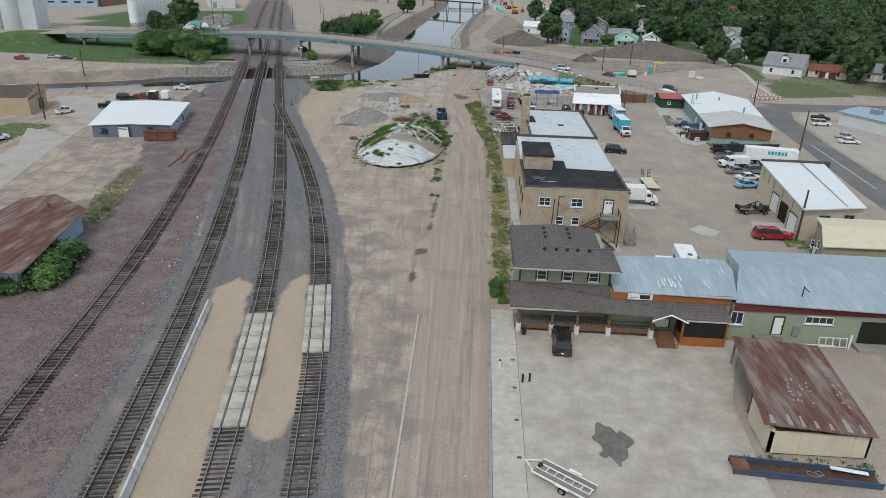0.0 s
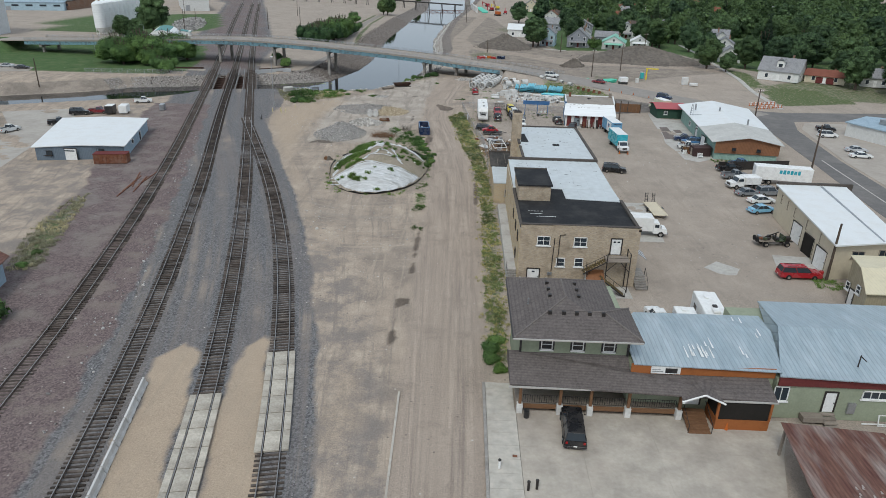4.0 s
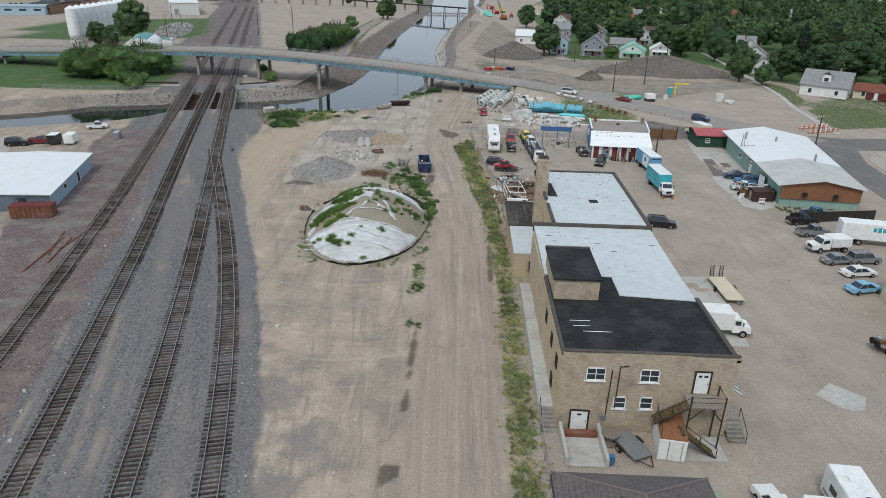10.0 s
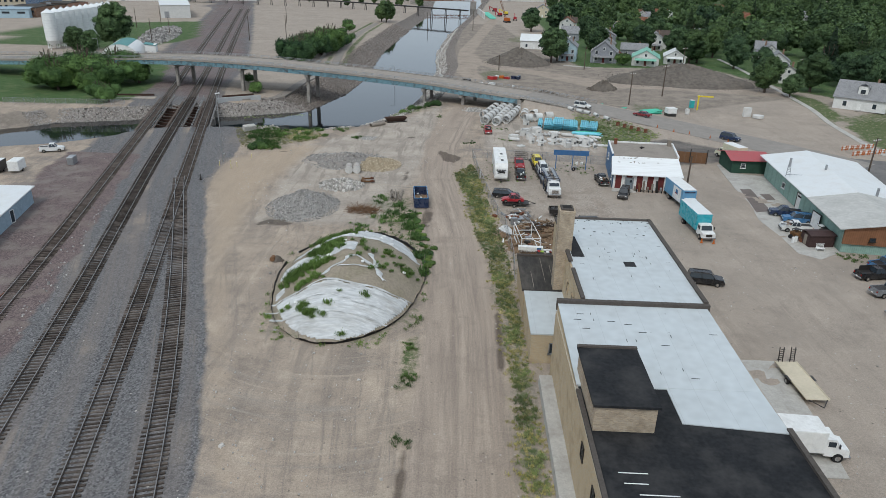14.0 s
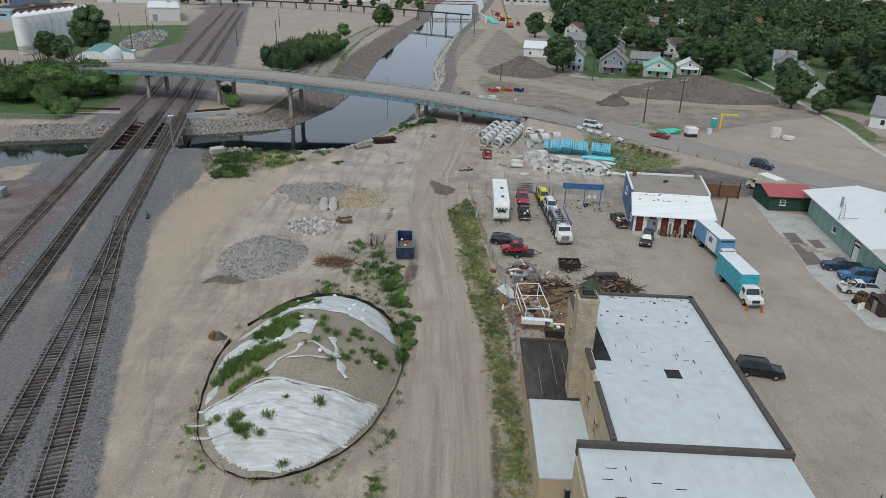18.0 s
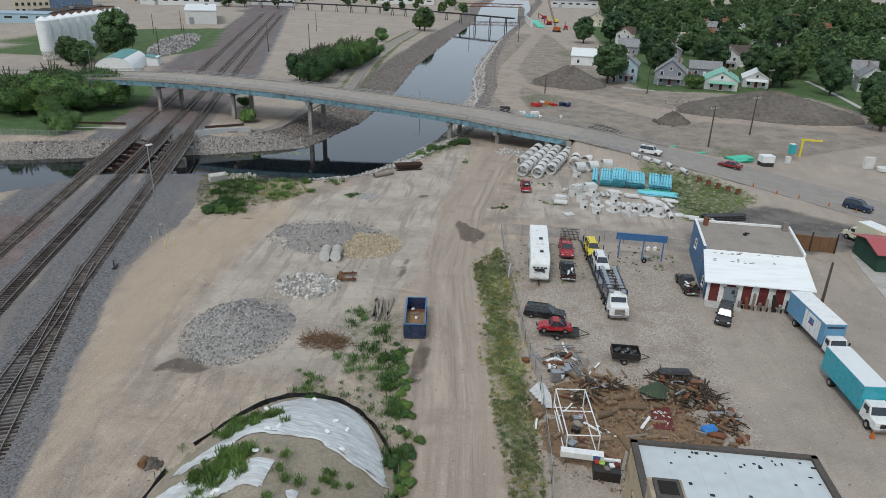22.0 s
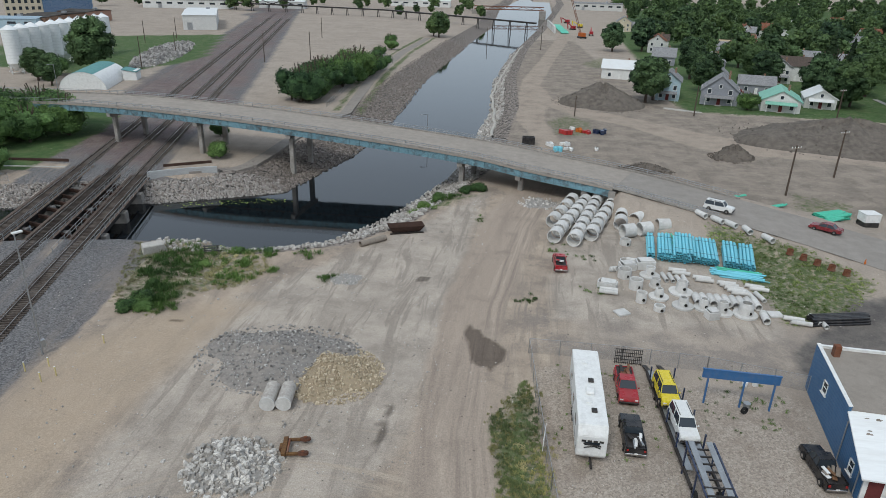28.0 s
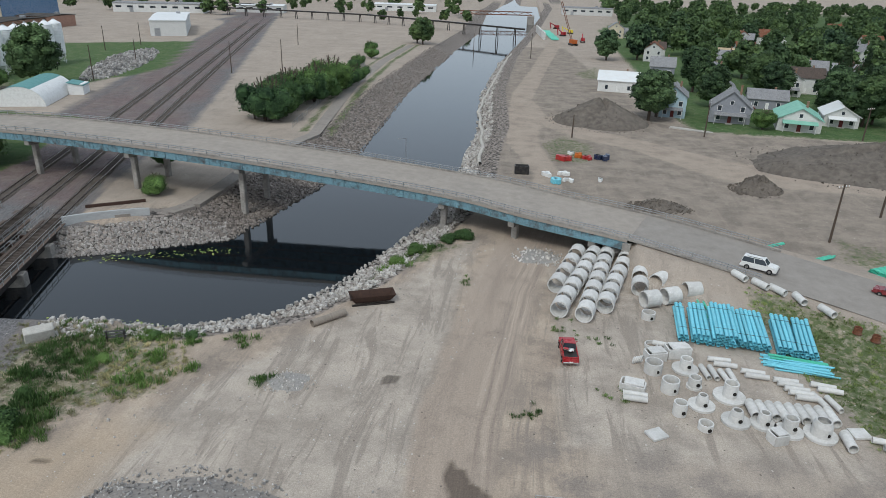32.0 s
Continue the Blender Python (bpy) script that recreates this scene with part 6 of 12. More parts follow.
# clutter along its front
for q in range(9):
    x = 31.8 + q * 0.8
    c = thing("scrap_item", "scrap tools and parts leaning on a white wall", "scrap", x, 185.3 - (x - 30) * 0.075, 0, rr.uniform(-30, 30), group="scrap along the workshop")
    box("body", c, rr.choice([RUST, DARKM, GREYWOOD, GALV]), (0, 0, 0.5 + 0.3 * (q % 3)), (0.35, 0.3, 1.0 + 0.6 * (q % 3)), rx=rr.uniform(-10, 10), bev=0.03)
    cyl("wheel", c, RUBBER, (0.2, -0.25, 0.25), 0.25, 0.12, 'x')

# == brown and pale green hall ==
h = thing("gabled_metal_hall", "pale green metal hall with white gabled roof and brown end", "building", 66, 175, 0)
A = At(h)
A.prism("wall", GREENWALL, [(56.9, 158.4), (69.8, 156.8), (77.6, 195.0), (61.4, 198.5)], 0, 3.9, "pale green wall")
A.prism("end_wall", BROWNWALL, [(56.7, 158.1), (70.0, 156.5), (70.1, 156.9), (56.8, 158.5)], 1.5, 4.0, "brown ribbed metal end wall")
A.mesh("gable", BROWNWALL, [[(56.7, 158.1, 4.0), (70.0, 156.5, 4.0), (63.3, 157.3, 5.2)]])
A.mesh("roof", WHITEROOF, [[(57.6, 172.8, 4.0), (65.5, 172.1, 5.35), (69.6, 200, 5.35), (60.6, 200.5, 4.0)], [(65.5, 172.1, 5.35), (73.6, 171.4, 4.0), (78.6, 197.0, 4.0), (69.6, 200, 5.35)]], "white low-pitched metal roof", 0.12)
A.mesh("near_roof", mat("dull_grey_roof", (0.52, 0.51, 0.48), (0.45, 0.44, 0.41), rough=0.6, grain=2, stain=0.3, bump=0.04), [[(55.8, 157.8, 3.97), (63.2, 156.6, 5.32), (65.5, 172.1, 5.32), (57.6, 172.8, 3.97)], [(63.2, 156.6, 5.32), (70.6, 155.8, 3.97), (73.6, 171.4, 3.97), (65.5, 172.1, 5.32)]], "dull grey low-pitched roof", 0.12)
for x, y in ((66.8, 186), (68.6, 172), (62.0, 190)):
    A.rods("roof_flue", GALV, [((x, y, 4.6), (x, y, 6.2))], 0.22, seg=10)
for x in (60.5, 65.6):
    window(h, x, 157.7 - (x - 56.7) * 0.12, 2.6, 0.8, 0.5, nx=1, nz=1, frame_m=DARKM)
door(h, 57.4, 168.0, 0, 2.6, 2.8, face='W', material=WHITEP)
door(h, 57.0 + (177.2 - 158.4) * 0.1122 - 0.02, 177.2, 0, 3.2, 2.9, face='W', material=WHITEP, lights=5)
for y in (186.5,):
    window(h, 58.0 + (y - 168) * 0.11, y, 1.8, 1.2, 1.0, face='W', nx=1, nz=1)
A.rods("mast", GALV, [((59.3 + dx, 184.7 + dy, 4.2), (59.3 + dx * 0.4, 184.7 + dy * 0.4, 7.0)) for dx, dy in ((-0.4, -0.3), (0.4, -0.3), (0, 0.4))] + [((58.9 + 0.08 * q, 184.4, 4.4 + 0.5 * q), (59.7 - 0.08 * q, 184.4, 4.7 + 0.5 * q)) for q in range(5)] + [((59.0, 184.5, 4.5), (61.8, 184.2, 4.6))], 0.045)
sh = thing("green_shed", "dark green shed with a red metal roof", "shed", 59, 205, 0)
A = At(sh)
A.box("wall", mat("dark_green_board", (0.04, 0.085, 0.06), (0.03, 0.07, 0.05), rough=0.7), 55.2, 62.6, 200.2, 207.6, 0, 2.8, "dark green boarded wall")
A.mesh("roof", paint("red_metal_roof", (0.4, 0.07, 0.075), 0.5), [[(54.6, 199.6, 2.8), (63.2, 199.6, 2.8), (63.2, 203.9, 3.8), (54.6, 203.9, 3.8)], [(54.6, 203.9, 3.8), (63.2, 203.9, 3.8), (63.2, 208.2, 2.8), (54.6, 208.2, 2.8)]], "red metal roof", 0.1)
A.mesh("gable", bpy.data.materials["dark_green_board"], [[(55.2, 200.2, 2.7), (55.2, 207.6, 2.7), (55.2, 203.9, 3.7)]])
window(sh, 57.5, 200.2, 1.6, 0.9, 0.9, nx=1)
wf = thing("timber_screen_fence", "brown timber panel fence between steel posts", "fence", 47, 207, 0, -8)
for q in range(9):
    box("board", wf, WOOD, (-5 + q * 1.2, 0, 1.3), (1.16, 0.1, 2.4))
for q in range(4):
    box("post", wf, DARKM, (-5.5 + q * 3.5, -0.12, 1.6), (0.16, 0.16, 3.2))

# == cream block garages ==
y = thing("cream_block_garage", "cream block garage with white roof and parked cars beside", "building", 57, 109, 0)
A = At(y)
A.prism("wall", CREAM, [(51.6, 96.6), (61.2, 98.4), (65.6, 121.6), (54.7, 122.0)], 0, 5.3, "cream-painted block wall")
A.mesh("roof", WHITEROOF, [[(50.9, 95.6, 5.45), (61.2, 97.8, 5.45), (65.8, 122.0, 5.55), (54.4, 122.6, 5.55)]], "white membrane roof", 0.2)
A.mesh("roof_seam", GALV, [[(58.2, 97.6, 5.47), (58.5, 97.65, 5.47), (61.8, 121.8, 5.57), (61.3, 121.8, 5.57)]], "", 0.01)
A.box("parapet", PARAPET, 54.6, 67.0, 122.2, 122.7, 4.6, 5.9)
for q, (yy, zz) in enumerate(((119, 3.9), (115.8, 3.9), (112.5, 3.9), (107, 3.9), (101.5, 3.9))):
    window(y, 51.75 + (yy - 97) * 0.122, yy, zz, 1.0, 1.4, face='W', nx=1, nz=2, frame_m=GREYWOOD, sill=False)
# the middle panel is near-black, painted as a shaded garage inside
for yy, m_ in ((110.2, WHITEP), (105.0, SHADEDARK), (100.2, WHITEP)):
    d = door(y, 51.55 + (yy - 97) * 0.122, yy, 0, 3.0, 3.0, face='W', material=m_)
window(y, 55, 97.1, 3.6, 1.6, 1.0, nx=2, nz=1, frame_m=GREYWOOD)
window(y, 59, 97.9, 3.6, 1.6, 1.0, nx=2, nz=1, frame_m=GREYWOOD)
y2 = thing("tan_metal_shed", "tan ribbed metal shed with cream roof", "shed", 56, 88, 0)
A = At(y2)
A.prism("wall", TANMETAL, [(48.6, 83.4), (62.5, 83.6), (66.5, 94.0), (52.6, 94.0)], 0, 4.6, "tan ribbed metal wall")
A.mesh("roof", CREAMROOF, [[(48.2, 83.0, 4.6), (63, 83.2, 4.6), (65, 88.6, 5.5), (50.4, 88.6, 5.5)], [(50.4, 88.6, 5.5), (65, 88.6, 5.5), (67.2, 94.4, 4.7), (52.4, 94.4, 4.7)]], "cream metal roof", 0.12)
A.mesh("gable", TANMETAL, [[(48.6, 83.4, 4.5), (50.6, 88.6, 5.4), (52.6, 94, 4.5)]])
window(y2, 49.6, 86.6, 3.4, 0.8, 1.0, face='W', nx=1)
window(y2, 51.4, 91.6, 1.6, 0.8, 1.0, face='W', nx=1)
door(y2, 50.6, 89.2, 0, 1.0, 2.1, face='W')
window(y2, 54, 83.4, 2.4, 1.2, 0.8, nx=2, nz=1, frame_m=DARKM)

# == left side: white-roofed shop, rusty shed, tan corner building ==
l = thing("white_roofed_workshop", "slate blue metal workshop with a white roof", "building", -78, 152, 0)
A = At(l)
A.prism("wall", BLUEGREY, [(-83.4, 139.8), (-67.2, 143.0), (-73.4, 167.4), (-91.4, 165.0)], 0, 2.75, "slate blue ribbed metal wall")
A.mesh("side_wall", PALEBLUE, [[(-67.1, 142.9, 0), (-67.1, 142.9, 2.8), (-73.2, 167.2, 2.8), (-73.2, 167.2, 0)]])
A.mesh("roof", WHITEROOF, [[(-84.0, 139.4, 2.8), (-75.4, 141.1, 3.1), (-82.7, 166.8, 3.1), (-92.2, 165.4, 2.8)], [(-75.4, 141.1, 3.1), (-66.7, 142.7, 2.8), (-73.0, 168.0, 2.8), (-82.7, 166.8, 3.1)]], "white sheet roof with dirt stains", 0.15)
for fx, fy, wd in ((-81.2, 140.2, 1.6),):
    window(l, fx, fy, 1.5, wd, 0.9, nx=2, nz=1, frame_m=DARKM)
d = door(l, -77.4, 140.9, 0, 3.2, 2.3, material=WHITEP, lights=3)
window(l, -71.5, 142.1, 1.9, 1.5, 0.6, nx=1, nz=1, frame_m=DARKM)
for yy, w_, h_, z_ in ((150.5, 1.0, 0.9, 1.7), (158.0, 1.0, 2.0, 1.05)):
    window(l, -67.1 - (yy - 143) * 0.252 + 0.02, yy, z_, w_, h_, face='E', nx=1, nz=1, frame_m=WHITEP, sill=False)
bx = thing("brown_steel_box", "rusty brown steel dumpster box on gravel", "container", -68.4, 140.2, 0, 9)
box("body", bx, RUST, (0, 0, 1.0), (6.3, 2.2, 1.9), bev=0.04)
for q in range(9):
    box("rib", bx, RUST, (-2.9 + q * 0.72, -1.14, 1.0), (0.1, 0.08, 1.8))
box("rim", bx, DARKRED, (0, 0, 1.98), (6.4, 2.3, 0.08))
rs = thing("rusty_roofed_shed", "weathered shed with a rusted low gable roof", "shed", -58, 78, 0)
A = At(rs)
A.prism("wall", PALEBLUE, [(-52.2, 67.0), (-55.8, 87.0), (-66.0, 89.0), (-66, 63)], 0, 3.1, "pale blue-grey sheet wall")
A.mesh("roof", RUSTROOF, [[(-50.8, 65.9, 3.2), (-55.2, 87.8, 3.2), (-60.6, 89.6, 4.6), (-58, 63, 4.6)], [(-58, 63, 4.6), (-60.6, 89.6, 4.6), (-67, 91, 3.2), (-66, 61, 3.2)]], "rusted corrugated roof", 0.1)
A.mesh("gable", PALEBLUE, [[(-55.8, 87, 3.0), (-60.9, 88, 4.5), (-66, 89, 3.0)]])
A.rods("stove_pipe", RUST, [((-58.6, 84.5, 4.2), (-58.6, 84.5, 5.0))], 0.25, seg=10)
tb = thing("tan_corner_building", "tan stucco building with dark flat roof and parapet", "building", -121, 164, 0)
A = At(tb)
A.prism("wall", STUCCO_TAN, [(-138, 153), (-109.5, 158.2), (-114.2, 172.6), (-140, 168)], 0, 4.2, "tan stucco wall")
A.prism("roof", BROWNROOF, [(-138, 153.4), (-110.5, 158.6), (-115, 171.8), (-140, 167.6)], 4.2, 4.35, "dark brown shingle roof")
A.mesh("stepped_parapet", STUCCO_TAN, [[(-109.5, 158.2, 3.5), (-109.5, 158.2, 5.0), (-111, 162.8, 5.0), (-111, 162.8, 5.6), (-112.8, 168.4, 5.6), (-112.8, 168.4, 5.0), (-114.2, 172.6, 5.0), (-114.2, 172.6, 3.5)]])
door(tb, -111.9, 166.5, 0, 1.6, 2.6, face='E', material=WOOD)


# ---- vehicles (forward is +y in their own space) ----
PAINTS = {n: paint("car_" + n, c, 0.28, 0.0, 0.18) for n, c in dict(black=(0.012, 0.012, 0.014), white=(0.72, 0.72, 0.7), red=(0.36, 0.018, 0.026), darkred=(0.2, 0.02, 0.025), blue=(0.05, 0.16, 0.32), sky=(0.2, 0.45, 0.62), navy=(0.02, 0.035, 0.08), grey=(0.2, 0.21, 0.22), silver=(0.45, 0.46, 0.47), yellow=(0.7, 0.55, 0.03), green=(0.05, 0.07, 0.04), teal=(0.03, 0.36, 0.44), cream=(0.62, 0.6, 0.45), tan=(0.35, 0.3, 0.2)).items()}
LAMPW = paint("lamp_clear", (0.7, 0.7, 0.68), 0.15)
LAMPR = paint("lamp_red", (0.35, 0.01, 0.01), 0.2)


def wheels(c, r, w, ys, xs, dual=False):
    for y in ys:
        for x in xs:
            wh = cyl("wheel", c, RUBBER, (x, y, r), r, w * (1.8 if dual and y == ys[0] else 1), 'x', 18)
            cyl("rim", wh, CHROME, (x + (0.02 if x > 0 else -0.02), y, r), r * 0.55, w * (1.8 if dual and y == ys[0] else 1) + 0.03, 'x', 12)


def extrude_profile(bm, prof, w0, w1=None):
    """A side profile (y, z) made into a body w0 wide, w1 at its top."""
    zs = [z for _, z in prof]
    lo, hi = min(zs), max(zs)
    w1 = w0 if w1 is None else w1
    rows = []
    for s in (-1, 1):
        rows.append([bm.verts.new((s * (w0 + (w1 - w0) * (z - lo) / max(hi - lo, 1e-6)) / 2, y, z)) for y, z in prof])
    n = len(prof)
    bm.faces.new(rows[0])
    bm.faces.new(rows[1][::-1])
    for k in range(n):
        bm.faces.new((rows[0][k], rows[1][k], rows[1][(k + 1) % n], rows[0][(k + 1) % n]))
    bmesh.ops.recalc_face_normals(bm, faces=bm.faces)


def car(style, colour, x, y, rz, label, z=0, L=4.7, W=1.8, group="parked cars"):
    names = dict(sedan="car", wagon="car", suv="car", pickup="pickup_truck", bug="car", van="van")
    c = thing(names[style], label, "pickup truck" if style == "pickup" else "car", x, y, z, rz, group=group)
    p = PAINTS[colour]
    h = L / 2
    belt = {'sedan': 0.92, 'wagon': 0.95, 'suv': 1.1, 'pickup': 1.1, 'bug': 0.85, 'van': 1.15}[style]
    top = {'sedan': 1.42, 'wagon': 1.5, 'suv': 1.78, 'pickup': 1.75, 'bug': 1.48, 'van': 2.0}[style]
    nose = belt - 0.14
    g0, g1, f0, f1 = {'sedan': (-0.33, -0.2, 0.08, 0.24), 'wagon': (-0.48, -0.44, 0.08, 0.24), 'suv': (-0.485, -0.45, 0.12, 0.24), 'pickup': (-0.1, -0.07, 0.12, 0.23), 'bug': (-0.36, -0.12, 0.06, 0.17), 'van': (-0.49, -0.47, 0.2, 0.36)}[style]
    bm = bmesh.new()
    if style == 'bug':
        prof = [(-h, 0.3), (-h, 0.5), (-h * 0.85, 0.78), (-h * 0.6, belt), (h * 0.4, belt), (h * 0.75, 0.78), (h * 0.97, 0.55), (h, 0.3)]
    else:
        prof = [(-h, 0.32), (-h - 0.02, 0.62), (-h + 0.08, belt - 0.02), (L * f1, belt), (h - 0.12, nose), (h, nose - 0.22), (h, 0.32)]
    extrude_profile(bm, prof, W, W * 0.93)
    bmesh.ops.bevel(bm, geom=list(bm.edges), offset=0.05, segments=2, affect='EDGES')
    part("body", bm, p, c, smooth=False)
    bm = bmesh.new()
    extrude_profile(bm, [(L * g0, belt - 0.03), (L * g1, top - 0.06), (L * f0, top - 0.06), (L * f1, belt - 0.03)], W * 0.9, W * 0.72)
    part("window_band", bm, GLASS, c, "dark tinted windows")
    bm = bmesh.new()
    add_box(bm, (0, L * (g1 + f0) / 2, top - 0.03), (W * 0.74, L * (f0 - g1) + 0.06, 0.07), bev=0.03)
    part("roof", bm, p, c)
    for sx in (-1, 1):
        for ya, yb in ((g0, g1), (f1, f0), ((g0 + f1) / 2, (g1 + f0) / 2)):
            bm = bmesh.new()
            rod(bm, (sx * W * 0.45, L * ya, belt - 0.03), (sx * W * 0.365, L * yb, top - 0.05), 0.035, 5)
            part("pillar", bm, p, c)
    if style == 'pickup':
        box("bed_liner", c, DARKM, (0, L * -0.3, belt + 0.005), (W * 0.78, L * 0.36, 0.02))
        for sx in (-1, 1):
            box("bed_side", c, p, (sx * W * 0.43, L * -0.3, belt + 0.05), (0.09, L * 0.39, 0.12), bev=0.02)
        box("tailgate", c, p, (0, -h + 0.06, belt + 0.03), (W * 0.82, 0.07, 0.14), bev=0.02)
    if style in ('suv', 'wagon'):
        for sx in (-1, 1):
            box("roof_rack", c, DARKM, (sx * W * 0.3, L * -0.15, top + 0.04), (0.05, L * 0.42, 0.05))
    for sx in (-1, 1):
        box("headlight", c, LAMPW, (sx * W * 0.36, h - 0.02, nose - 0.2), (0.32, 0.08, 0.15), bev=0.02)
        box("tail_light", c, LAMPR, (sx * W * 0.38, -h, belt - 0.22), (0.2, 0.06, 0.22), bev=0.02)
        box("mirror", c, p, (sx * (W * 0.5 + 0.08), L * f1 - 0.15, belt + 0.08), (0.16, 0.1, 0.13), bev=0.02)
    box("bumper", c, DARKM if style != 'sedan' else p, (0, h + 0.02, 0.48), (W * 0.95, 0.12, 0.2), bev=0.03)
    box("bumper", c, CHROME if style == 'pickup' else p, (0, -h - 0.02, 0.48), (W * 0.95, 0.12, 0.2), bev=0.03)
    box("number_plate", c, WHITEP, (0, -h - 0.085, 0.6), (0.32, 0.01, 0.16))
    r = 0.36 if style in ('suv', 'pickup', 'van') else 0.31
    wheels(c, r, 0.24, (-L * 0.31, L * 0.31), (-W * 0.46, W * 0.46))
    return c


def box_truck(box_paint, cab_paint, x, y, rz, label, L=8.5, H=3.6, roof_m=None, boxlen=6.2, name="box_truck"):
    c = thing(name, label, "truck", x, y, 0, rz, group="parked trucks")
    yb = -L / 2 + boxlen / 2
    bm = bmesh.new()
    add_box(bm, (0, yb, (H + 0.95) / 2), (2.45, boxlen, H - 0.95), bev=0.05)
    part("cargo_box", bm, box_paint, c)
    box("box_roof", c, roof_m or WHITEP, (0, yb, H + 0.01), (2.4, boxlen - 0.06, 0.04))
    for q in np.arange(-boxlen / 2 + 0.5, boxlen / 2, 1.0):
        for sx in (-1, 1):
            box("box_rib", c, box_paint, (sx * 1.235, yb + q, (H + 0.95) / 2), (0.02, 0.05, H - 1.05))
    y0 = -L / 2 + boxlen + 0.1
    cl = L / 2 - y0
    bm = bmesh.new()
    extrude_profile(bm, [(y0, 0.6), (y0, 2.25), (y0 + cl * 0.42, 2.25), (y0 + cl * 0.55, 1.45), (L / 2 - 0.05, 1.3), (L / 2, 0.9), (L / 2, 0.6)], 2.1, 1.85)
    part("cab", bm, cab_paint, c)
    bm = bmesh.new()
    extrude_profile(bm, [(y0 + cl * 0.43, 2.15), (y0 + cl * 0.56, 1.5), (y0 + cl * 0.58, 1.5), (y0 + cl * 0.45, 2.17)], 1.75, 1.6)
    part("windscreen", bm, GLASS, c)
    for sx in (-1, 1):
        box("side_window", c, GLASS, (sx * 0.97, y0 + cl * 0.25, 1.8), (0.06, cl * 0.3, 0.5))
        box("headlight", c, LAMPW, (sx * 0.75, L / 2, 1.0), (0.28, 0.06, 0.2))
        box("mirror", c, BLACKP, (sx * 1.2, y0 + cl * 0.5, 1.8), (0.18, 0.08, 0.4))
    box("grille", c, DARKM, (0, L / 2 + 0.01, 1.0), (1.0, 0.05, 0.4))
    box("bumper", c, CHROME, (0, L / 2 + 0.1, 0.6), (2.2, 0.15, 0.25), bev=0.03)
    box("chassis", c, DARKM, (0, 0, 0.75), (0.9, L - 0.4, 0.25))
    wheels(c, 0.46, 0.28, (-L / 2 + boxlen * 0.28, L / 2 - cl * 0.42), (-0.95, 0.95), True)
    return c


def caravan(x, y, rz, L, W, H, label, front_slope=0.6):
    c = thing("travel_trailer", label, "trailer", x, y, 0, rz, group="parked trailers")
    bm = bmesh.new()
    h = L / 2
    extrude_profile(bm, [(-h, 0.6), (-h, H - 0.1), (-h + 0.15, H), (h - front_slope, H), (h - 0.1, H - front_slope * 1.4), (h, 1.0), (h - 0.3, 0.6)], W, W)
    bmesh.ops.bevel(bm, geom=list(bm.edges), offset=0.06, segments=2, affect='EDGES')
    part("body", bm, WHITEP, c)
    for k_, q in enumerate((-0.3, -0.06, 0.2, 0.3)):
        box("roof_vent", c, DARKM if k_ % 2 else WHITEP, (0.2 * (-1) ** k_, q * L, H + 0.08), (0.5, 0.55, 0.18), bev=0.03)
    box("air_conditioner", c, WHITEP, (0, 0.08 * L, H + 0.16), (0.8, 1.0, 0.32), bev=0.08)
    for sx in (-1, 1):
        for q in (-0.3, 0.0, 0.25):
            box("side_window", c, GLASS, (sx * W / 2, q * L, H * 0.6), (0.04, 1.1, 0.6))
        box("stripe", c, PAINTS["grey"], (sx * (W / 2 + 0.005), 0, H * 0.32), (0.02, L * 0.9, 0.22))
    box("front_window", c, GLASS, (0, h - 0.05, H * 0.58), (W * 0.5, 0.08, 0.3))
    wheels(c, 0.38, 0.24, (-0.5, 0.45), (-W * 0.46, W * 0.46))
    box("hitch", c, DARKM, (0, h + 0.5, 0.55), (0.2, 1.3, 0.14))
    box("jack", c, DARKM, (0, h - 0.4, 0.3), (0.12, 0.12, 0.6))
    box("step", c, DARKM, (-W * 0.5 - 0.15, -0.2 * L, 0.4), (0.3, 0.7, 0.06))
    return c


def utility_trailer(x, y, rz, L, W, label, side=0.0, deck_m=None, ramps=False):
    c = thing("flat_trailer", label, "trailer", x, y, 0, rz, group="parked trailers")
    box("deck", c, deck_m or GREYWOOD, (0, 0, 0.62), (W, L, 0.08))
    for sx in (-1, 1):
        box("side_rail", c, deck_m or DARKM, (sx * W / 2, 0, 0.66 + side / 2), (0.08, L, 0.12 + side))
        box("fender", c, DARKM, (sx * (W / 2 + 0.16), -0.2, 0.72), (0.28, 1.0, 0.06), bev=0.02)
    if side:
        for sy in (-1, 1):
            box("end_board", c, DARKM, (0, sy * L / 2, 0.66 + side / 2), (W, 0.06, 0.1 + side))
    bm = bmesh.new()
    rod(bm, (-W * 0.4, L / 2, 0.6), (0, L / 2 + 1.2, 0.55), 0.05)
    rod(bm, (W * 0.4, L / 2, 0.6), (0, L / 2 + 1.2, 0.55), 0.05)
    part("drawbar", bm, DARKM, c)
    wheels(c, 0.34, 0.22, (-0.2,), (-W / 2 - 0.14, W / 2 + 0.14))
    if ramps:
        for sx in (-1, 1):
            rp_ = part("ramp", bmesh.new(), DARKM, c)
            for o_ in (-0.22, 0.22):
                box("ramp_rail", rp_, DARKM, (sx * 0.62 + o_, -L / 2 - 0.1, 1.45), (0.07, 0.08, 1.7), rx=10)
            for q in range(6):
                box("ramp_rung", rp_, DARKM, (sx * 0.62, -L / 2 - 0.1 - 0.17 * (0.75 - q * 0.3), 0.75 + q * 0.28), (0.44, 0.07, 0.06))
    return c


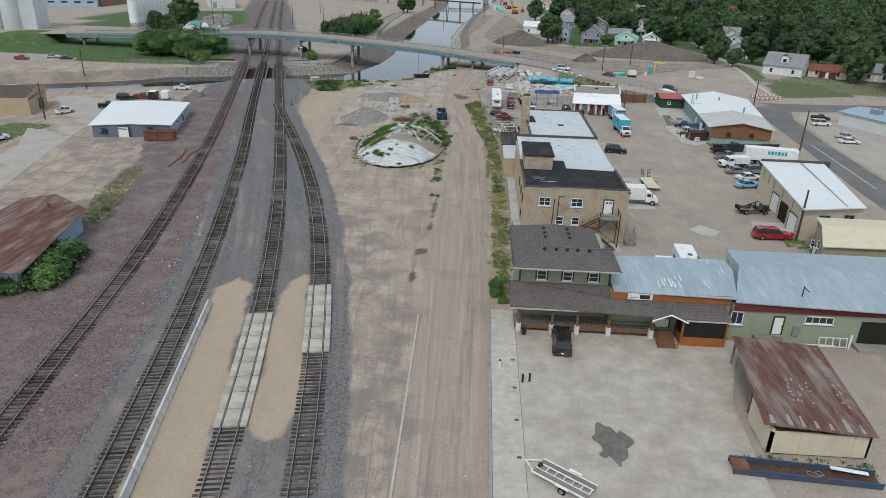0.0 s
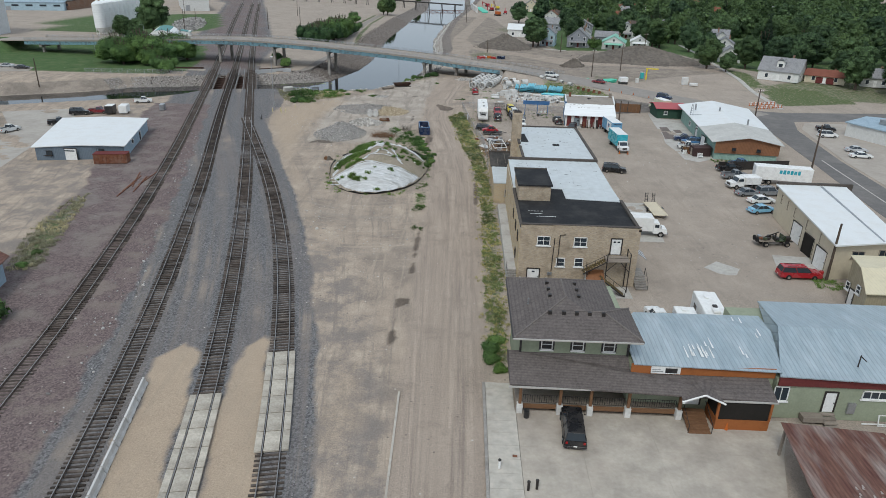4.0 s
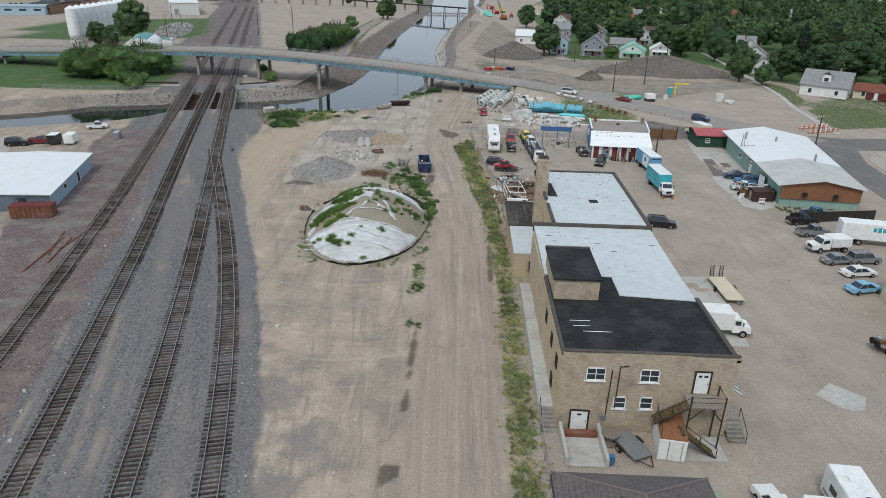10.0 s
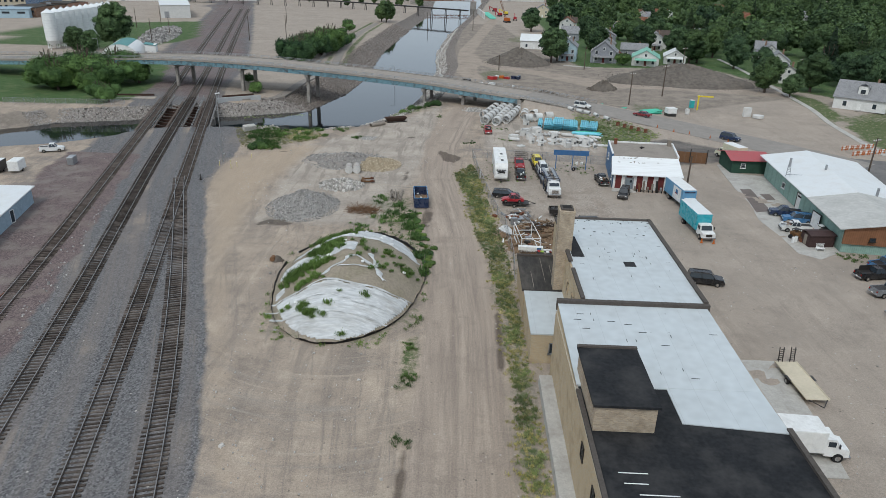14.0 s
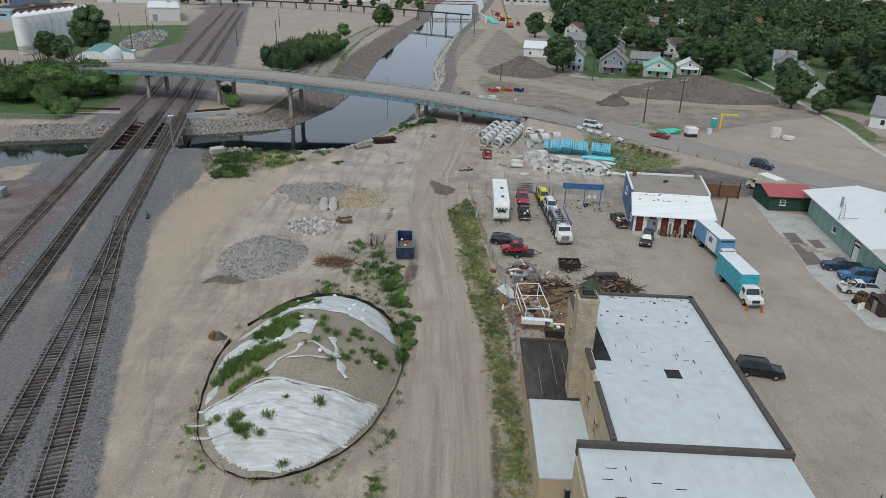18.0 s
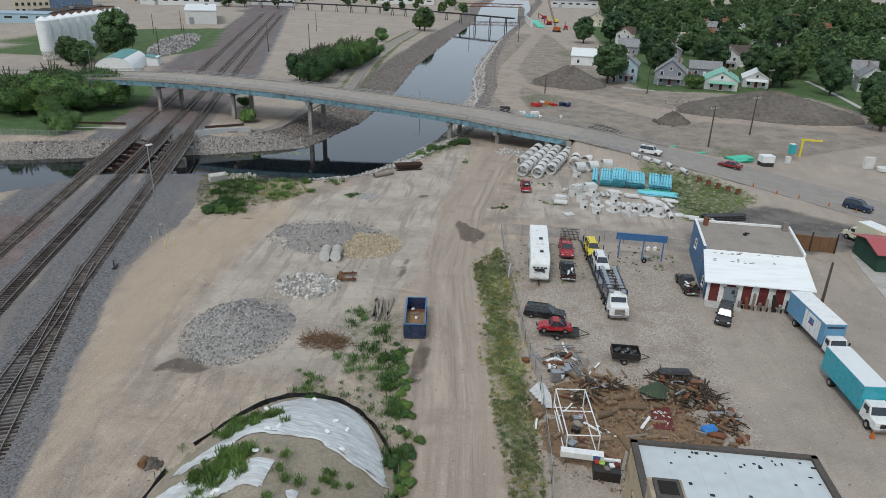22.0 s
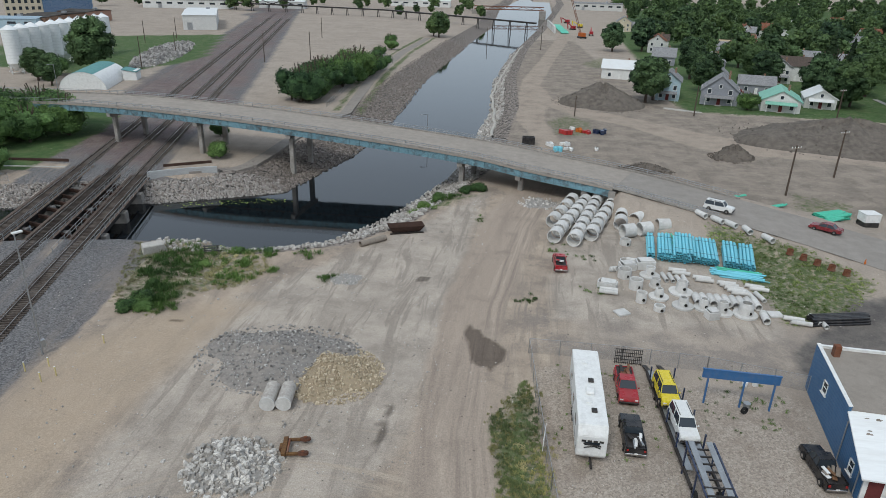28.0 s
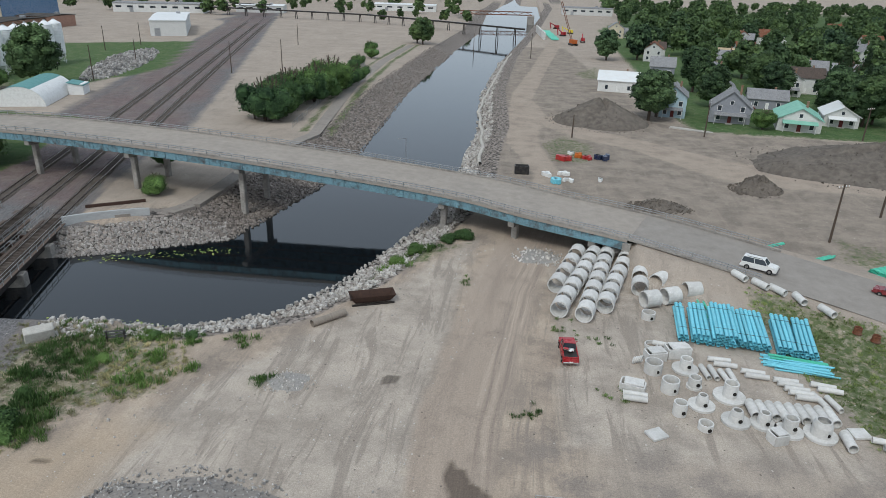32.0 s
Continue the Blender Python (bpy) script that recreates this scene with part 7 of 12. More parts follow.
car('suv', 'black', 11.9, 61.8, -4, "glossy black large SUV parked on a concrete apron", L=5.3, W=2.0)
ot = thing("open_car_trailer", "open white-framed car trailer on pale concrete", "trailer", 9.9, 40.4, 0, 55)
for sx in (-1, 1):
    box("track_plank", ot, GREYWOOD, (sx * 0.62, 0, 0.6), (0.5, 4.8, 0.06))
    box("side_rail", ot, WHITEP, (sx * 0.95, 0, 0.6), (0.1, 4.9, 0.14))
    box("inner_rail", ot, WHITEP, (sx * 0.34, 0, 0.6), (0.07, 4.8, 0.12))
    box("fender", ot, WHITEP, (sx * 1.12, -0.4, 0.72), (0.26, 1.1, 0.06), bev=0.02)
for q in range(7):
    box("cross_member", ot, WHITEP, (0, -2.3 + q * 0.77, 0.54), (1.9, 0.08, 0.08))
box("winch_box", ot, DARKM, (0, 2.2, 0.75), (0.4, 0.3, 0.25), bev=0.03)
bm = bmesh.new()
rod(bm, (-0.8, 2.4, 0.55), (0, 3.6, 0.5), 0.06)
rod(bm, (0.8, 2.4, 0.55), (0, 3.6, 0.5), 0.06)
part("drawbar", bm, WHITEP, ot)
wheels(ot, 0.33, 0.2, (-0.4,), (-1.1, 1.1))
car('pickup', 'red', 5.0, 229.6, 3, "small red pickup with junk in its bed", L=4.9, W=1.8)
cj = thing("junk_load", "scrap pieces heaped in a red pickup bed", "scrap", 4.95, 228.2, 1.12)
for q in range(7):
    box("piece", cj, [GREYWOOD, WHITEP, PAINTS['red'], GALV][q % 4], (rr.uniform(-0.5, 0.5), rr.uniform(-0.6, 0.6), 0.08 + 0.05 * q), (0.5, 0.3, 0.14), rz=rr.uniform(0, 180), bev=0.03)
caravan(6.55, 194.2, 180, 13.0, 2.55, 3.75, "long white fifth-wheel trailer with roof vents and dark emblem")
sw = thing("trailer_emblem", "dark swoosh emblem on a white trailer front", "sign", 6.55, 187.6, 2.2)
box("stroke", sw, BLACKP, (0, 0, 0), (1.5, 0.03, 0.14), ry=8)
box("stroke", sw, BLACKP, (-0.3, 0, -0.25), (0.8, 0.03, 0.1), ry=-14)
box("stroke", sw, BLACKP, (0.4, 0, -0.22), (0.7, 0.03, 0.1), ry=18)
for q, ch in enumerate("word"):
    box("letter_bar", sw, BLACKP, (-0.75 + q * 0.5, 0, 0.35), (0.36, 0.03, 0.2))
car('pickup', 'red', 10.9, 199.6, 180, "red pickup with raised bed parked by a trailer", L=5.6, W=2.0)
car('pickup', 'black', 10.6, 191.8, 0, "black pickup with white clutter in the bed", L=5.4, W=1.95)
for x, y, zb, mats_ in ((10.6, 190.3, 1.12, (WHITEP, GALV, WHITEP, DARKM)), (26.35, 188.5, 1.12, (GREYWOOD, WOOD, WHITEP, GREYWOOD)), (10.9, 201.2, 1.14, (RUST, DARKM, WOOD, RUST))):
    cl = thing("bed_load", "loose boards and clutter piled in a pickup bed", "scrap", x, y, zb, rr.uniform(-8, 8), group="pickup loads")
    for q in range(8):
        box("piece", cl, mats_[q % 4], (rr.uniform(-0.55, 0.55), rr.uniform(-0.7, 0.7), 0.06 + 0.05 * q), (rr.uniform(0.15, 0.4), rr.uniform(0.5, 1.5), 0.1), rz=rr.uniform(-25, 25), bev=0.02)
car('wagon', 'black', 7.1, 178.9, -98, "dark burgundy-black station wagon on gravel", L=4.9)
utility_trailer(8.6, 174.6, -92, 4.6, 2.0, "black flatbed trailer carrying a small red car", deck_m=DARKM)
car('bug', 'red', 8.0, 174.6, 92, "small round red car on a flatbed trailer", z=0.66, L=3.9, W=1.55)
utility_trailer(15.5, 170.4, -90, 2.9, 1.9, "black box trailer loaded with bags", side=0.6)
for q in range(7):
    o = thing("rubbish_bag", "full black plastic rubbish bag in a trailer", "bag", 14.5 + 0.33 * q, 170.4 + 0.4 * math.sin(q * 2.1), 0.66, 40 * q, group="rubbish bags")
    box("bag", o, BLACKP, (0, 0, 0.35), (0.62, 0.55, 0.66), bev=0.2)
    cyl("tied_neck", o, BLACKP, (0, 0, 0.72), 0.06, 0.14, seg=7)
car('pickup', 'black', 26.4, 190.0, 4, "black pickup with pale flat bed beside a blue wall", L=5.4)
car('suv', 'black', 29.0, 181.6, 160, "dark green-black SUV with open doors", L=4.4, W=1.8)
# truck that hauls cars
hl = thing("car_carrier", "empty-fronted car carrier trailer with ramps and white cab", "truck", 15.2, 191.2, 0, 184)
for sx in (-1, 1):
    box("lower_rail", hl, DARKM, (sx * 1.15, -2.5, 0.85), (0.18, 17, 0.3))
    box("upper_rail", hl, PAINTS['navy'], (sx * 1.15, 6.4, 2.9), (0.14, 7.0, 0.18), rx=-3)
    box("track_plate", hl, GALV, (sx * 0.8, -3.5, 1.05), (0.55, 15, 0.06))
    box("upper_track", hl, GALV, (sx * 0.75, 6.4, 3.0), (0.5, 7.0, 0.06), rx=-3)
    for q in (-9.5, -6, -2.5, 1.0, 3.4, 6.5, 9.6):
        box("post", hl, PAINTS['navy'], (sx * 1.18, q, 1.6), (0.12, 0.14, 1.8 if q < 2 else 2.9))
for q in np.arange(3.6, 9.8, 0.9):
    box("cross_bar", hl, DARKM, (0, q, 2.92), (2.2, 0.14, 0.1))
for q in np.arange(-10, 3, 1.5):
    box("cross_bar", hl, DARKM, (0, q, 0.95), (2.2, 0.14, 0.1))
bm = bmesh.new()
extrude_profile(bm, [(9.0, 0.7), (9.0, 2.6), (10.4, 2.6), (10.8, 1.9), (11.9, 1.75), (12.0, 0.7)], 2.3, 2.0)
part("cab", bm, WHITEP, hl, "white tractor cab")
box("windscreen", hl, GLASS, (0, 10.68, 2.2), (1.8, 0.1, 0.6), rx=30)
box("grille", hl, CHROME, (0, 12.02, 1.2), (1.2, 0.08, 0.7))
box("bumper", hl, CHROME, (0, 12.1, 0.65), (2.3, 0.2, 0.35), bev=0.04)
for sx in (-1, 1):
    box("headlight", hl, LAMPW, (sx * 0.85, 12.02, 1.1), (0.35, 0.06, 0.25))
    box("ramp", hl, DARKM, (sx * 0.8, -12.2, 0.5), (0.5, 3.2, 0.1), rx=18)
wheels(hl, 0.5, 0.3, (-7.4, -6.2, 6.5, 7.7, 11.2), (-1.0, 1.0))
hc1 = car('suv', 'yellow', 14.4, 197.6, 184, "yellow SUV loaded on a car carrier", z=1.07, L=4.5, W=1.8)
hc2 = car('suv', 'white', 15.1, 192.6, 184, "white SUV with roof rack on a car carrier", z=1.07, L=4.6, W=1.8)
# delivery trucks by the workshop
SKYBOX = paint("faded_sky_blue_paint", (0.12, 0.3, 0.47), 0.45)
na = box_truck(SKYBOX, WHITEP, 38.6, 178.4, 186, "blue and white box truck with worn paint", L=10.5, boxlen=8.2, roof_m=WHITEP)
box("white_panel", na, WHITEP, (1.235, 0.4, 2.2), (0.02, 3.4, 2.3))
box("emblem", na, PAINTS['blue'], (1.25, 0.3, 2.5), (0.02, 1.0, 0.8))
box("emblem_stripe", na, PAINTS['red'], (1.262, 0.1, 2.2), (0.01, 0.8, 0.16))
box("name_bar", na, PAINTS['navy'], (0, 2.97, 3.2), (1.9, 0.02, 0.22))
box_truck(PAINTS['teal'], WHITEP, 37.4, 165.6, 184, "teal box truck with white cab and grey roof", L=10.0, boxlen=7.4, roof_m=WHITEROOF)
box_truck(PAINTS['cream'], PAINTS['cream'], 58.6, 211.0, 20, "cream box truck parked by a shed", L=7.5, boxlen=5.0)
box_truck(WHITEP, WHITEP, 29.9, 111.2, -93, "white box van backed to a loading dock", L=7.0, H=3.1, boxlen=4.8)
utility_trailer(34.6, 121.8, 182, 6.8, 2.3, "cream flatbed trailer with upright loading ramps", deck_m=CREAM, ramps=True)
caravan(30.3, 80.6, 176, 9.2, 2.5, 3.2, "white travel trailer behind a metal-roofed hall", 0.2)
caravan(27.3, 79.6, 176, 5.6, 2.3, 2.5, "weathered white camper with dirty roof", 0.3)
car('pickup', 'white', 24.9, 82.4, 5, "white pickup with a black topper", L=5.6)
utility_trailer(34.6, 80.6, 175, 4.2, 2.0, "black open trailer with spare tyres")
car('suv', 'red', 47.8, 97.0, -90, "red pickup with matching canopy parked at a garage", L=5.6, W=1.9)
tf = thing("stripped_truck", "stripped dark truck frame with machinery and spare tyres", "truck", 49.2, 108.6, 0, -85)
for sx in (-0.45, 0.45):
    box("frame_rail", tf, DARKM, (sx, 0, 0.75), (0.16, 5.4, 0.2))
for q in range(6):
    box("cross_member", tf, DARKRUST, (0, -2.4 + q * 0.95, 0.74), (0.8, 0.12, 0.14))
box("engine", tf, DARKM, (0, 1.9, 1.05), (0.8, 1.1, 0.7), bev=0.1)
box("cab_floor", tf, PAINTS['green'], (0, 0.6, 0.95), (1.7, 1.3, 0.12))
box("firewall", tf, PAINTS['green'], (0, 1.25, 1.3), (1.7, 0.1, 0.8))
box("seat_bench", tf, BLACKP, (0, 0.2, 1.2), (1.4, 0.5, 0.5), bev=0.08)
box("flat_bed", tf, GREYWOOD, (0, -1.5, 0.95), (2.0, 2.4, 0.1))
for q in range(5):
    box("load", tf, [RUST, DARKM, PAINTS['green'], GALV, DARKM][q], (rr.uniform(-0.7, 0.7), -1.5 + rr.uniform(-0.9, 0.9), 1.2 + 0.06 * q), (0.6, 0.5, 0.35), rz=rr.uniform(0, 90), bev=0.05)
box("crane_arm", tf, DARKM, (0.5, -0.9, 1.9), (0.12, 2.4, 0.14), rx=22)
box("crane_post", tf, DARKM, (0.5, -0.2, 1.5), (0.16, 0.16, 1.2))
for sx in (-0.4, 0.4):
    cyl("spare_tyre", tf, RUBBER, (sx, -2.9, 1.1), 0.38, 0.22, 'y', 16)
wheels(tf, 0.42, 0.26, (1.7, -1.6), (-0.85, 0.85))
car('sedan', 'sky', 53.4, 123.6, -75, "pale blue old sedan", L=4.8)
car('sedan', 'white', 55.4, 128.7, -80, "white sedan parked in a row", L=4.8)
car('sedan', 'grey', 54.6, 132.9, -80, "grey hatchback in a row of parked cars", L=4.6)
car('suv', 'grey', 58.6, 133.4, -80, "dark grey SUV in a row of parked cars", L=4.6)
bx2 = box_truck(WHITEP, WHITEP, 55.4, 137.6, 100, "white utility truck in a row of parked cars", L=6.0, H=2.3, boxlen=3.2)
car('pickup', 'grey', 56.2, 144.0, -80, "old grey pickup parked beside a wall", L=5.2)
car('pickup', 'black', 56.9, 149.2, -80, "black pickup with a pipe rack", L=5.2)
car('pickup', 'blue', 60.5, 152.8, -70, "blue pickup parked in weeds", L=5.2)
car('suv', 'blue', 56.0, 171.0, 78, "blue SUV parked by a green hall", L=4.9)
car('pickup', 'navy', 55.3, 174.3, 78, "navy pickup parked by a green hall", L=5.2)
tr_ = thing("semi_trailer", "white box trailer with faded green lettering bars", "trailer", 64.0, 140.9, 0, -100)
bm = bmesh.new()
add_box(bm, (0, 0, 2.3), (2.5, 10.4, 2.6), bev=0.04)
part("cargo_box", bm, WHITEP, tr_)
for q in range(6):
    box("letter_bar", tr_, PAINTS['teal'], (1.26, -0.6 + q * 0.66, 2.75), (0.02, 0.5, 0.8 if q % 2 else 0.66))
wheels(tr_, 0.5, 0.3, (-3.6, -2.4), (-1.0, 1.0))
for sx in (-1, 1):
    box("landing_leg", tr_, DARKM, (sx * 0.7, 3.4, 0.5), (0.14, 0.14, 1.0))
for st, co, x, y, rz, lb in (('pickup', 'black', 97, 190.6, -100, "black pickup at a street corner lot"), ('suv', 'white', 94, 183.4, -95, "white SUV in a gravel lot"), ('sedan', 'silver', 93.6, 169.0, -95, "silver sedan in a gravel lot"), ('sedan', 'white', 91.8, 163.6, -95, "white sedan in a gravel lot"),
                             ('pickup', 'white', -103, 161.8, -20, "white pickup beside a tan building"), ('pickup', 'darkred', -93.5, 184.0, -80, "dark red pickup behind a workshop"), ('suv', 'black', -97.2, 181.6, -70, "black car behind a workshop"), ('pickup', 'black', -96.4, 170.4, -60, "dark pickup beside a workshop"),
                             ('pickup', 'white', -88.6, 199.0, -66, "white pickup on gravel near a river"), ('pickup', 'red', -169.5, 246, -80, "red pickup in a far lot"), ('sedan', 'silver', -162, 253, -80, "silver car in a far lot"), ('sedan', 'black', -155, 250.5, -80, "black car in a far lot"), ('pickup', 'white', -101.5, 134.0, -30, "white pickup at a street edge")):
    car(st, co, x, y, rz, lb)
for q, (x, y) in enumerate(((-90.2, 183.8), (-87.0, 184.6))):
    ct = thing("enclosed_cargo_trailer", "small enclosed cargo trailer behind a workshop", "trailer", x, y, 0, 10, group="cargo trailers")
    box("body", ct, [BLACKP, WHITEP][q], (0, 0, 1.3), (2.0, 3.2, 1.9), bev=0.05)
    box("top", ct, WHITEP, (0, 0, 2.27), (1.9, 3.1, 0.04))
    wheels(ct, 0.3, 0.2, (0,), (-0.95, 0.95))
# vehicles on the bridge and the street at rest
for st, co, s_, o, rz_, lb in (('suv', 'white', 9.5, -2.6, 0, "white SUV on the bridge ramp"), ('sedan', 'darkred', 10.9, 2.4, 180, "dark red sedan on the street"), ('suv', 'navy', 12.3, -2.6, 0, "dark SUV on the street")):
    p_, d_, n_ = deck_frame(s_)
    q_ = p_ + n_ * o
    car(st, co, q_.x, q_.y, math.degrees(math.atan2(d_.y, d_.x)) - 90 + rz_, lb, z=p_.z - 0.02, group="street traffic")


# ---- materials yard ----
def tube_mesh(name, r, wall, length, material, seg=18, bell=0.0):
    bm = bmesh.new()
    add_tube(bm, (0, 0, 0), r, wall, length, 'y', seg)
    if bell:
        add_tube(bm, (0, length / 2 - bell / 2, 0), r * 1.12, wall, bell, 'y', seg)
    me = bpy.data.meshes.new(name)
    bm.normal_update()
    bm.to_mesh(me)
    bm.free()
    me.materials.append(material)
    return me


BIGPIPE = tube_mesh("concrete_pipe", 1.12, 0.13, 2.05, PRECAST, 24)
MIDPIPE = tube_mesh("concrete_pipe_small", 0.46, 0.08, 2.3, PRECAST, 18)
SMLPIPE = tube_mesh("concrete_pipe_thin", 0.3, 0.06, 2.4, PRECAST, 14)
rp = random.Random(11)


def solo(name, me, label, category, m, group):
    o = new(name, me)
    o.matrix_basis = m
    return tagged(o, label, category, group)


# rows of large pipes under the bridge's edge, a row runs away from the road
for (xa, ya), (xb, yb), n in (((4.4, 246.1), (7.7, 256.9), 4), ((4.5, 239.2), (10.0, 256.7), 7), ((7.5, 238.4), (12.0, 256.9), 7), ((10.2, 241.2), (14.7, 256.4), 6), ((15.3, 247.1), (17.4, 257.6), 4)):
    for q in range(n):
        u = q / (n - 1)
        solo("concrete_pipe", BIGPIPE, "large grey concrete sewer pipe lying on dirt", "pipe", pose(xa + (xb - xa) * u + rp.uniform(-0.06, 0.06), ya + (yb - ya) * u, 1.12, 0, 0, -math.degrees(math.atan2(xb - xa, yb - ya)) + rp.uniform(-3, 3)), "large concrete pipes")
for x, y, rz in ((16.1, 243.3, -66), (18.9, 244.7, -64), (22.1, 246.9, -78), (18.3, 249.3, -40), (22.0, 250.8, -72), (20.1, 254.2, -50), (13.0, 259.6, -80)):
    solo("concrete_pipe", BIGPIPE, "large grey concrete sewer pipe lying askew", "pipe", pose(x, y, 1.12, 0, 0, rz), "large concrete pipes")
# aqua plastic pipes, bundled
TEALPIPE = tube_mesh("plastic_pipe", 0.215, 0.02, 8.4, TEAL, 12, 0.4)
THINPIPE = tube_mesh("plastic_pipe_thin", 0.11, 0.012, 6.6, TEAL, 8)
SEAPIPE = tube_mesh("plastic_pipe_green", 0.15, 0.015, 6.0, SEAGREEN, 8)
for bi, (x0, y0, cols, rows_, rz) in enumerate(((18.6, 238.4, 2, 3, -7), (20.2, 238.3, 4, 3, -8), (22.4, 238.1, 5, 4, -9), (25.2, 237.8, 7, 3, -9), (29.5, 237.0, 4, 3, -11), (31.6, 236.4, 4, 3, -13))):
    st = thing("pipe_bundle", "stacked aqua blue plastic pipes bundled on timber", "pipe stack", x0, y0, 0, rz, group="aqua pipe bundles")
    for j in range(rows_):
        for i in range(cols):
            p = new("pipe", TEALPIPE)
            p.parent = st
            p.matrix_basis = pose(i * 0.5 + 0.25 * (j % 2) + rp.uniform(-0.03, 0.03), rp.uniform(-0.35, 0.35) + (0.3 if j == 0 else 0), 0.36 + j * 0.42, 0, 0, rp.uniform(-0.4, 0.4))
    for yy in (-2.6, 2.6):
        box("timber", st, GREYWOOD, (cols * 0.25 - 0.2, yy, 0.07), (cols * 0.5 + 0.3, 0.12, 0.12))
        box("strap", st, BLACKP, (cols * 0.25 - 0.12, yy, rows_ * 0.42 + 0.18), (cols * 0.5, 0.06, 0.02))
st = thing("green_pipe_bundle", "sea-green plastic pipes laid behind aqua bundles", "pipe stack", 22.2, 243.4, 0, 2)
for i in range(9):
    p = new("pipe", SEAPIPE)
    p.parent = st
    p.matrix_basis = pose(i * 0.34, rp.uniform(-0.4, 0.4), 0.2 + 0.25 * (i % 2))
st = thing("loose_pipe_stack", "loose thin aqua pipes lying crosswise on grass", "pipe stack", 30.2, 231.2, 0, 80)
for i in range(20):
    p = new("pipe", SEAPIPE if i > 17 else THINPIPE)
    p.parent = st
    p.matrix_basis = pose((i % 11) * 0.3 - 1.4 + rp.uniform(-0.1, 0.1), rp.uniform(-0.7, 0.7), 0.13 + 0.22 * (i // 11), 0, 0, rp.uniform(-5, 5))
# sea-green pipes along the far kerb and in a pile
for x0, y0, z0, rz, n, rows_ in ((52.0, 259.6, 1.3, -62, 9, 4), (44.0, 262.4, 2.2, -57, 3, 1), (37.6, 265.6, 2.6, -58, 2, 1), (51.2, 255.8, 1.6, -52, 4, 1)):
    z0 = float(height(x0, y0))
    st = thing("green_pipe_bundle", "sea-green plastic pipes stacked beside the street", "pipe stack", x0, y0, z0, rz, group="sea-green pipes")
    for j in range(rows_):
        for i in range(n):
            p = new("pipe", SEAPIPE)
            p.parent = st
            p.matrix_basis = pose(i * 0.32 + 0.15 * (j % 2), rp.uniform(-0.5, 0.5), 0.17 + j * 0.28)
# manhole parts: risers, cones, base slabs


def ring(name, x, y, r, h, base=0.0, cone=0.0, label="grey precast manhole ring standing on dirt", rz=0):
    z = 0.0
    t = thing("manhole_section", label, "manhole section", x, y, z, rz, group="manhole sections")
    if base:
        cyl("base_slab", t, PRECAST, (0, 0, 0.12), base, 0.24, seg=28)
    b0 = 0.24 if base else 0.0
    bm = bmesh.new()
    add_tube(bm, (0, 0, b0 + h / 2), r, 0.13, h, 'z', 24)
    part("ring", bm, PRECAST, t)
    if cone:
        bm = bmesh.new()
        rings = []
        for rad, zz in ((r, b0 + h), (cone, b0 + h + 0.5), (cone - 0.12, b0 + h + 0.5), (r - 0.13, b0 + h)):
            rings.append([bm.verts.new((rad * math.cos(a), rad * math.sin(a), zz)) for a in (2 * math.pi * k_ / 24 for k_ in range(24))])
        for a, b_ in zip(rings, rings[1:]):
            for k_ in range(24):
                bm.faces.new((a[k_], a[(k_ + 1) % 24], b_[(k_ + 1) % 24], b_[k_]))
        part("cone", bm, PRECAST, t)
    # solid dark plug whose colour gives the shade of a pipe hole
    bm = bmesh.new()
    add_cyl(bm, (r * 0.86 * math.cos(-1.2), r * 0.86 * math.sin(-1.2), b0 + h * 0.4), 0.2, 0.3, 'y', 12)
    part("pipe_hole_shade", bm, SHADEDARK, t)
    return t


for x, y, r_, h_, bs, cn in ((13.9, 227.6, 0.95, 1.3, 0, 0), (15.0, 224.2, 0.9, 1.4, 0, 0), (15.2, 220.3, 0.68, 1.4, 0, 0), (17.5, 228.6, 0.65, 1.2, 1.4, 0), (20.9, 224.0, 0.72, 1.5, 1.6, 0), (17.7, 222.0, 0.6, 0.6, 1.3, 0.45), (20.4, 219.9, 0.65, 0.6, 1.35, 0.5), (22.9, 219.8, 0.6, 0.7, 1.2, 0.5), (25.0, 219.0, 0.65, 1.4, 1.3, 0), (27.8, 218.9, 0.9, 1.0, 1.5, 0.7), (17.2, 218.3, 0.7, 0.7, 0, 0), (17.7, 225.3, 0.65, 1.0, 0.8, 0), (14.6, 233.0, 0.75, 0.4, 0, 0), (14.2, 231.0, 0.6, 0.4, 0, 0), (15.4, 240.0, 0.85, 0.9, 0, 0)):
    ring("r", x, y, r_, h_, bs, cn)
for x, y, rz, dims in ((14.6, 230.4, 15, (2.2, 1.3, 1.0)), (17.2, 231.4, 10, (2.6, 1.4, 1.2)), (11.2, 223.8, -18, (2.4, 1.3, 0.9)), (23.4, 217.4, 20, (1.4, 1.2, 1.0))):
    t = thing("catch_basin", "grey precast concrete catch basin box", "concrete box", x, y, 0, rz, group="concrete boxes")
    for cx, cy, sx, sy in ((0, -dims[1] / 2, dims[0], 0.15), (0, dims[1] / 2, dims[0], 0.15), (-dims[0] / 2, 0, 0.15, dims[1] - 0.16), (dims[0] / 2, 0, 0.15, dims[1] - 0.16)):
        box("side_wall", t, PRECAST, (cx, cy, dims[2] / 2), (sx, sy, dims[2]))
    box("lid", t, PRECAST, (0.1, 0.1, dims[2] + 0.07), (dims[0] * 0.8, dims[1], 0.13), rz=4)
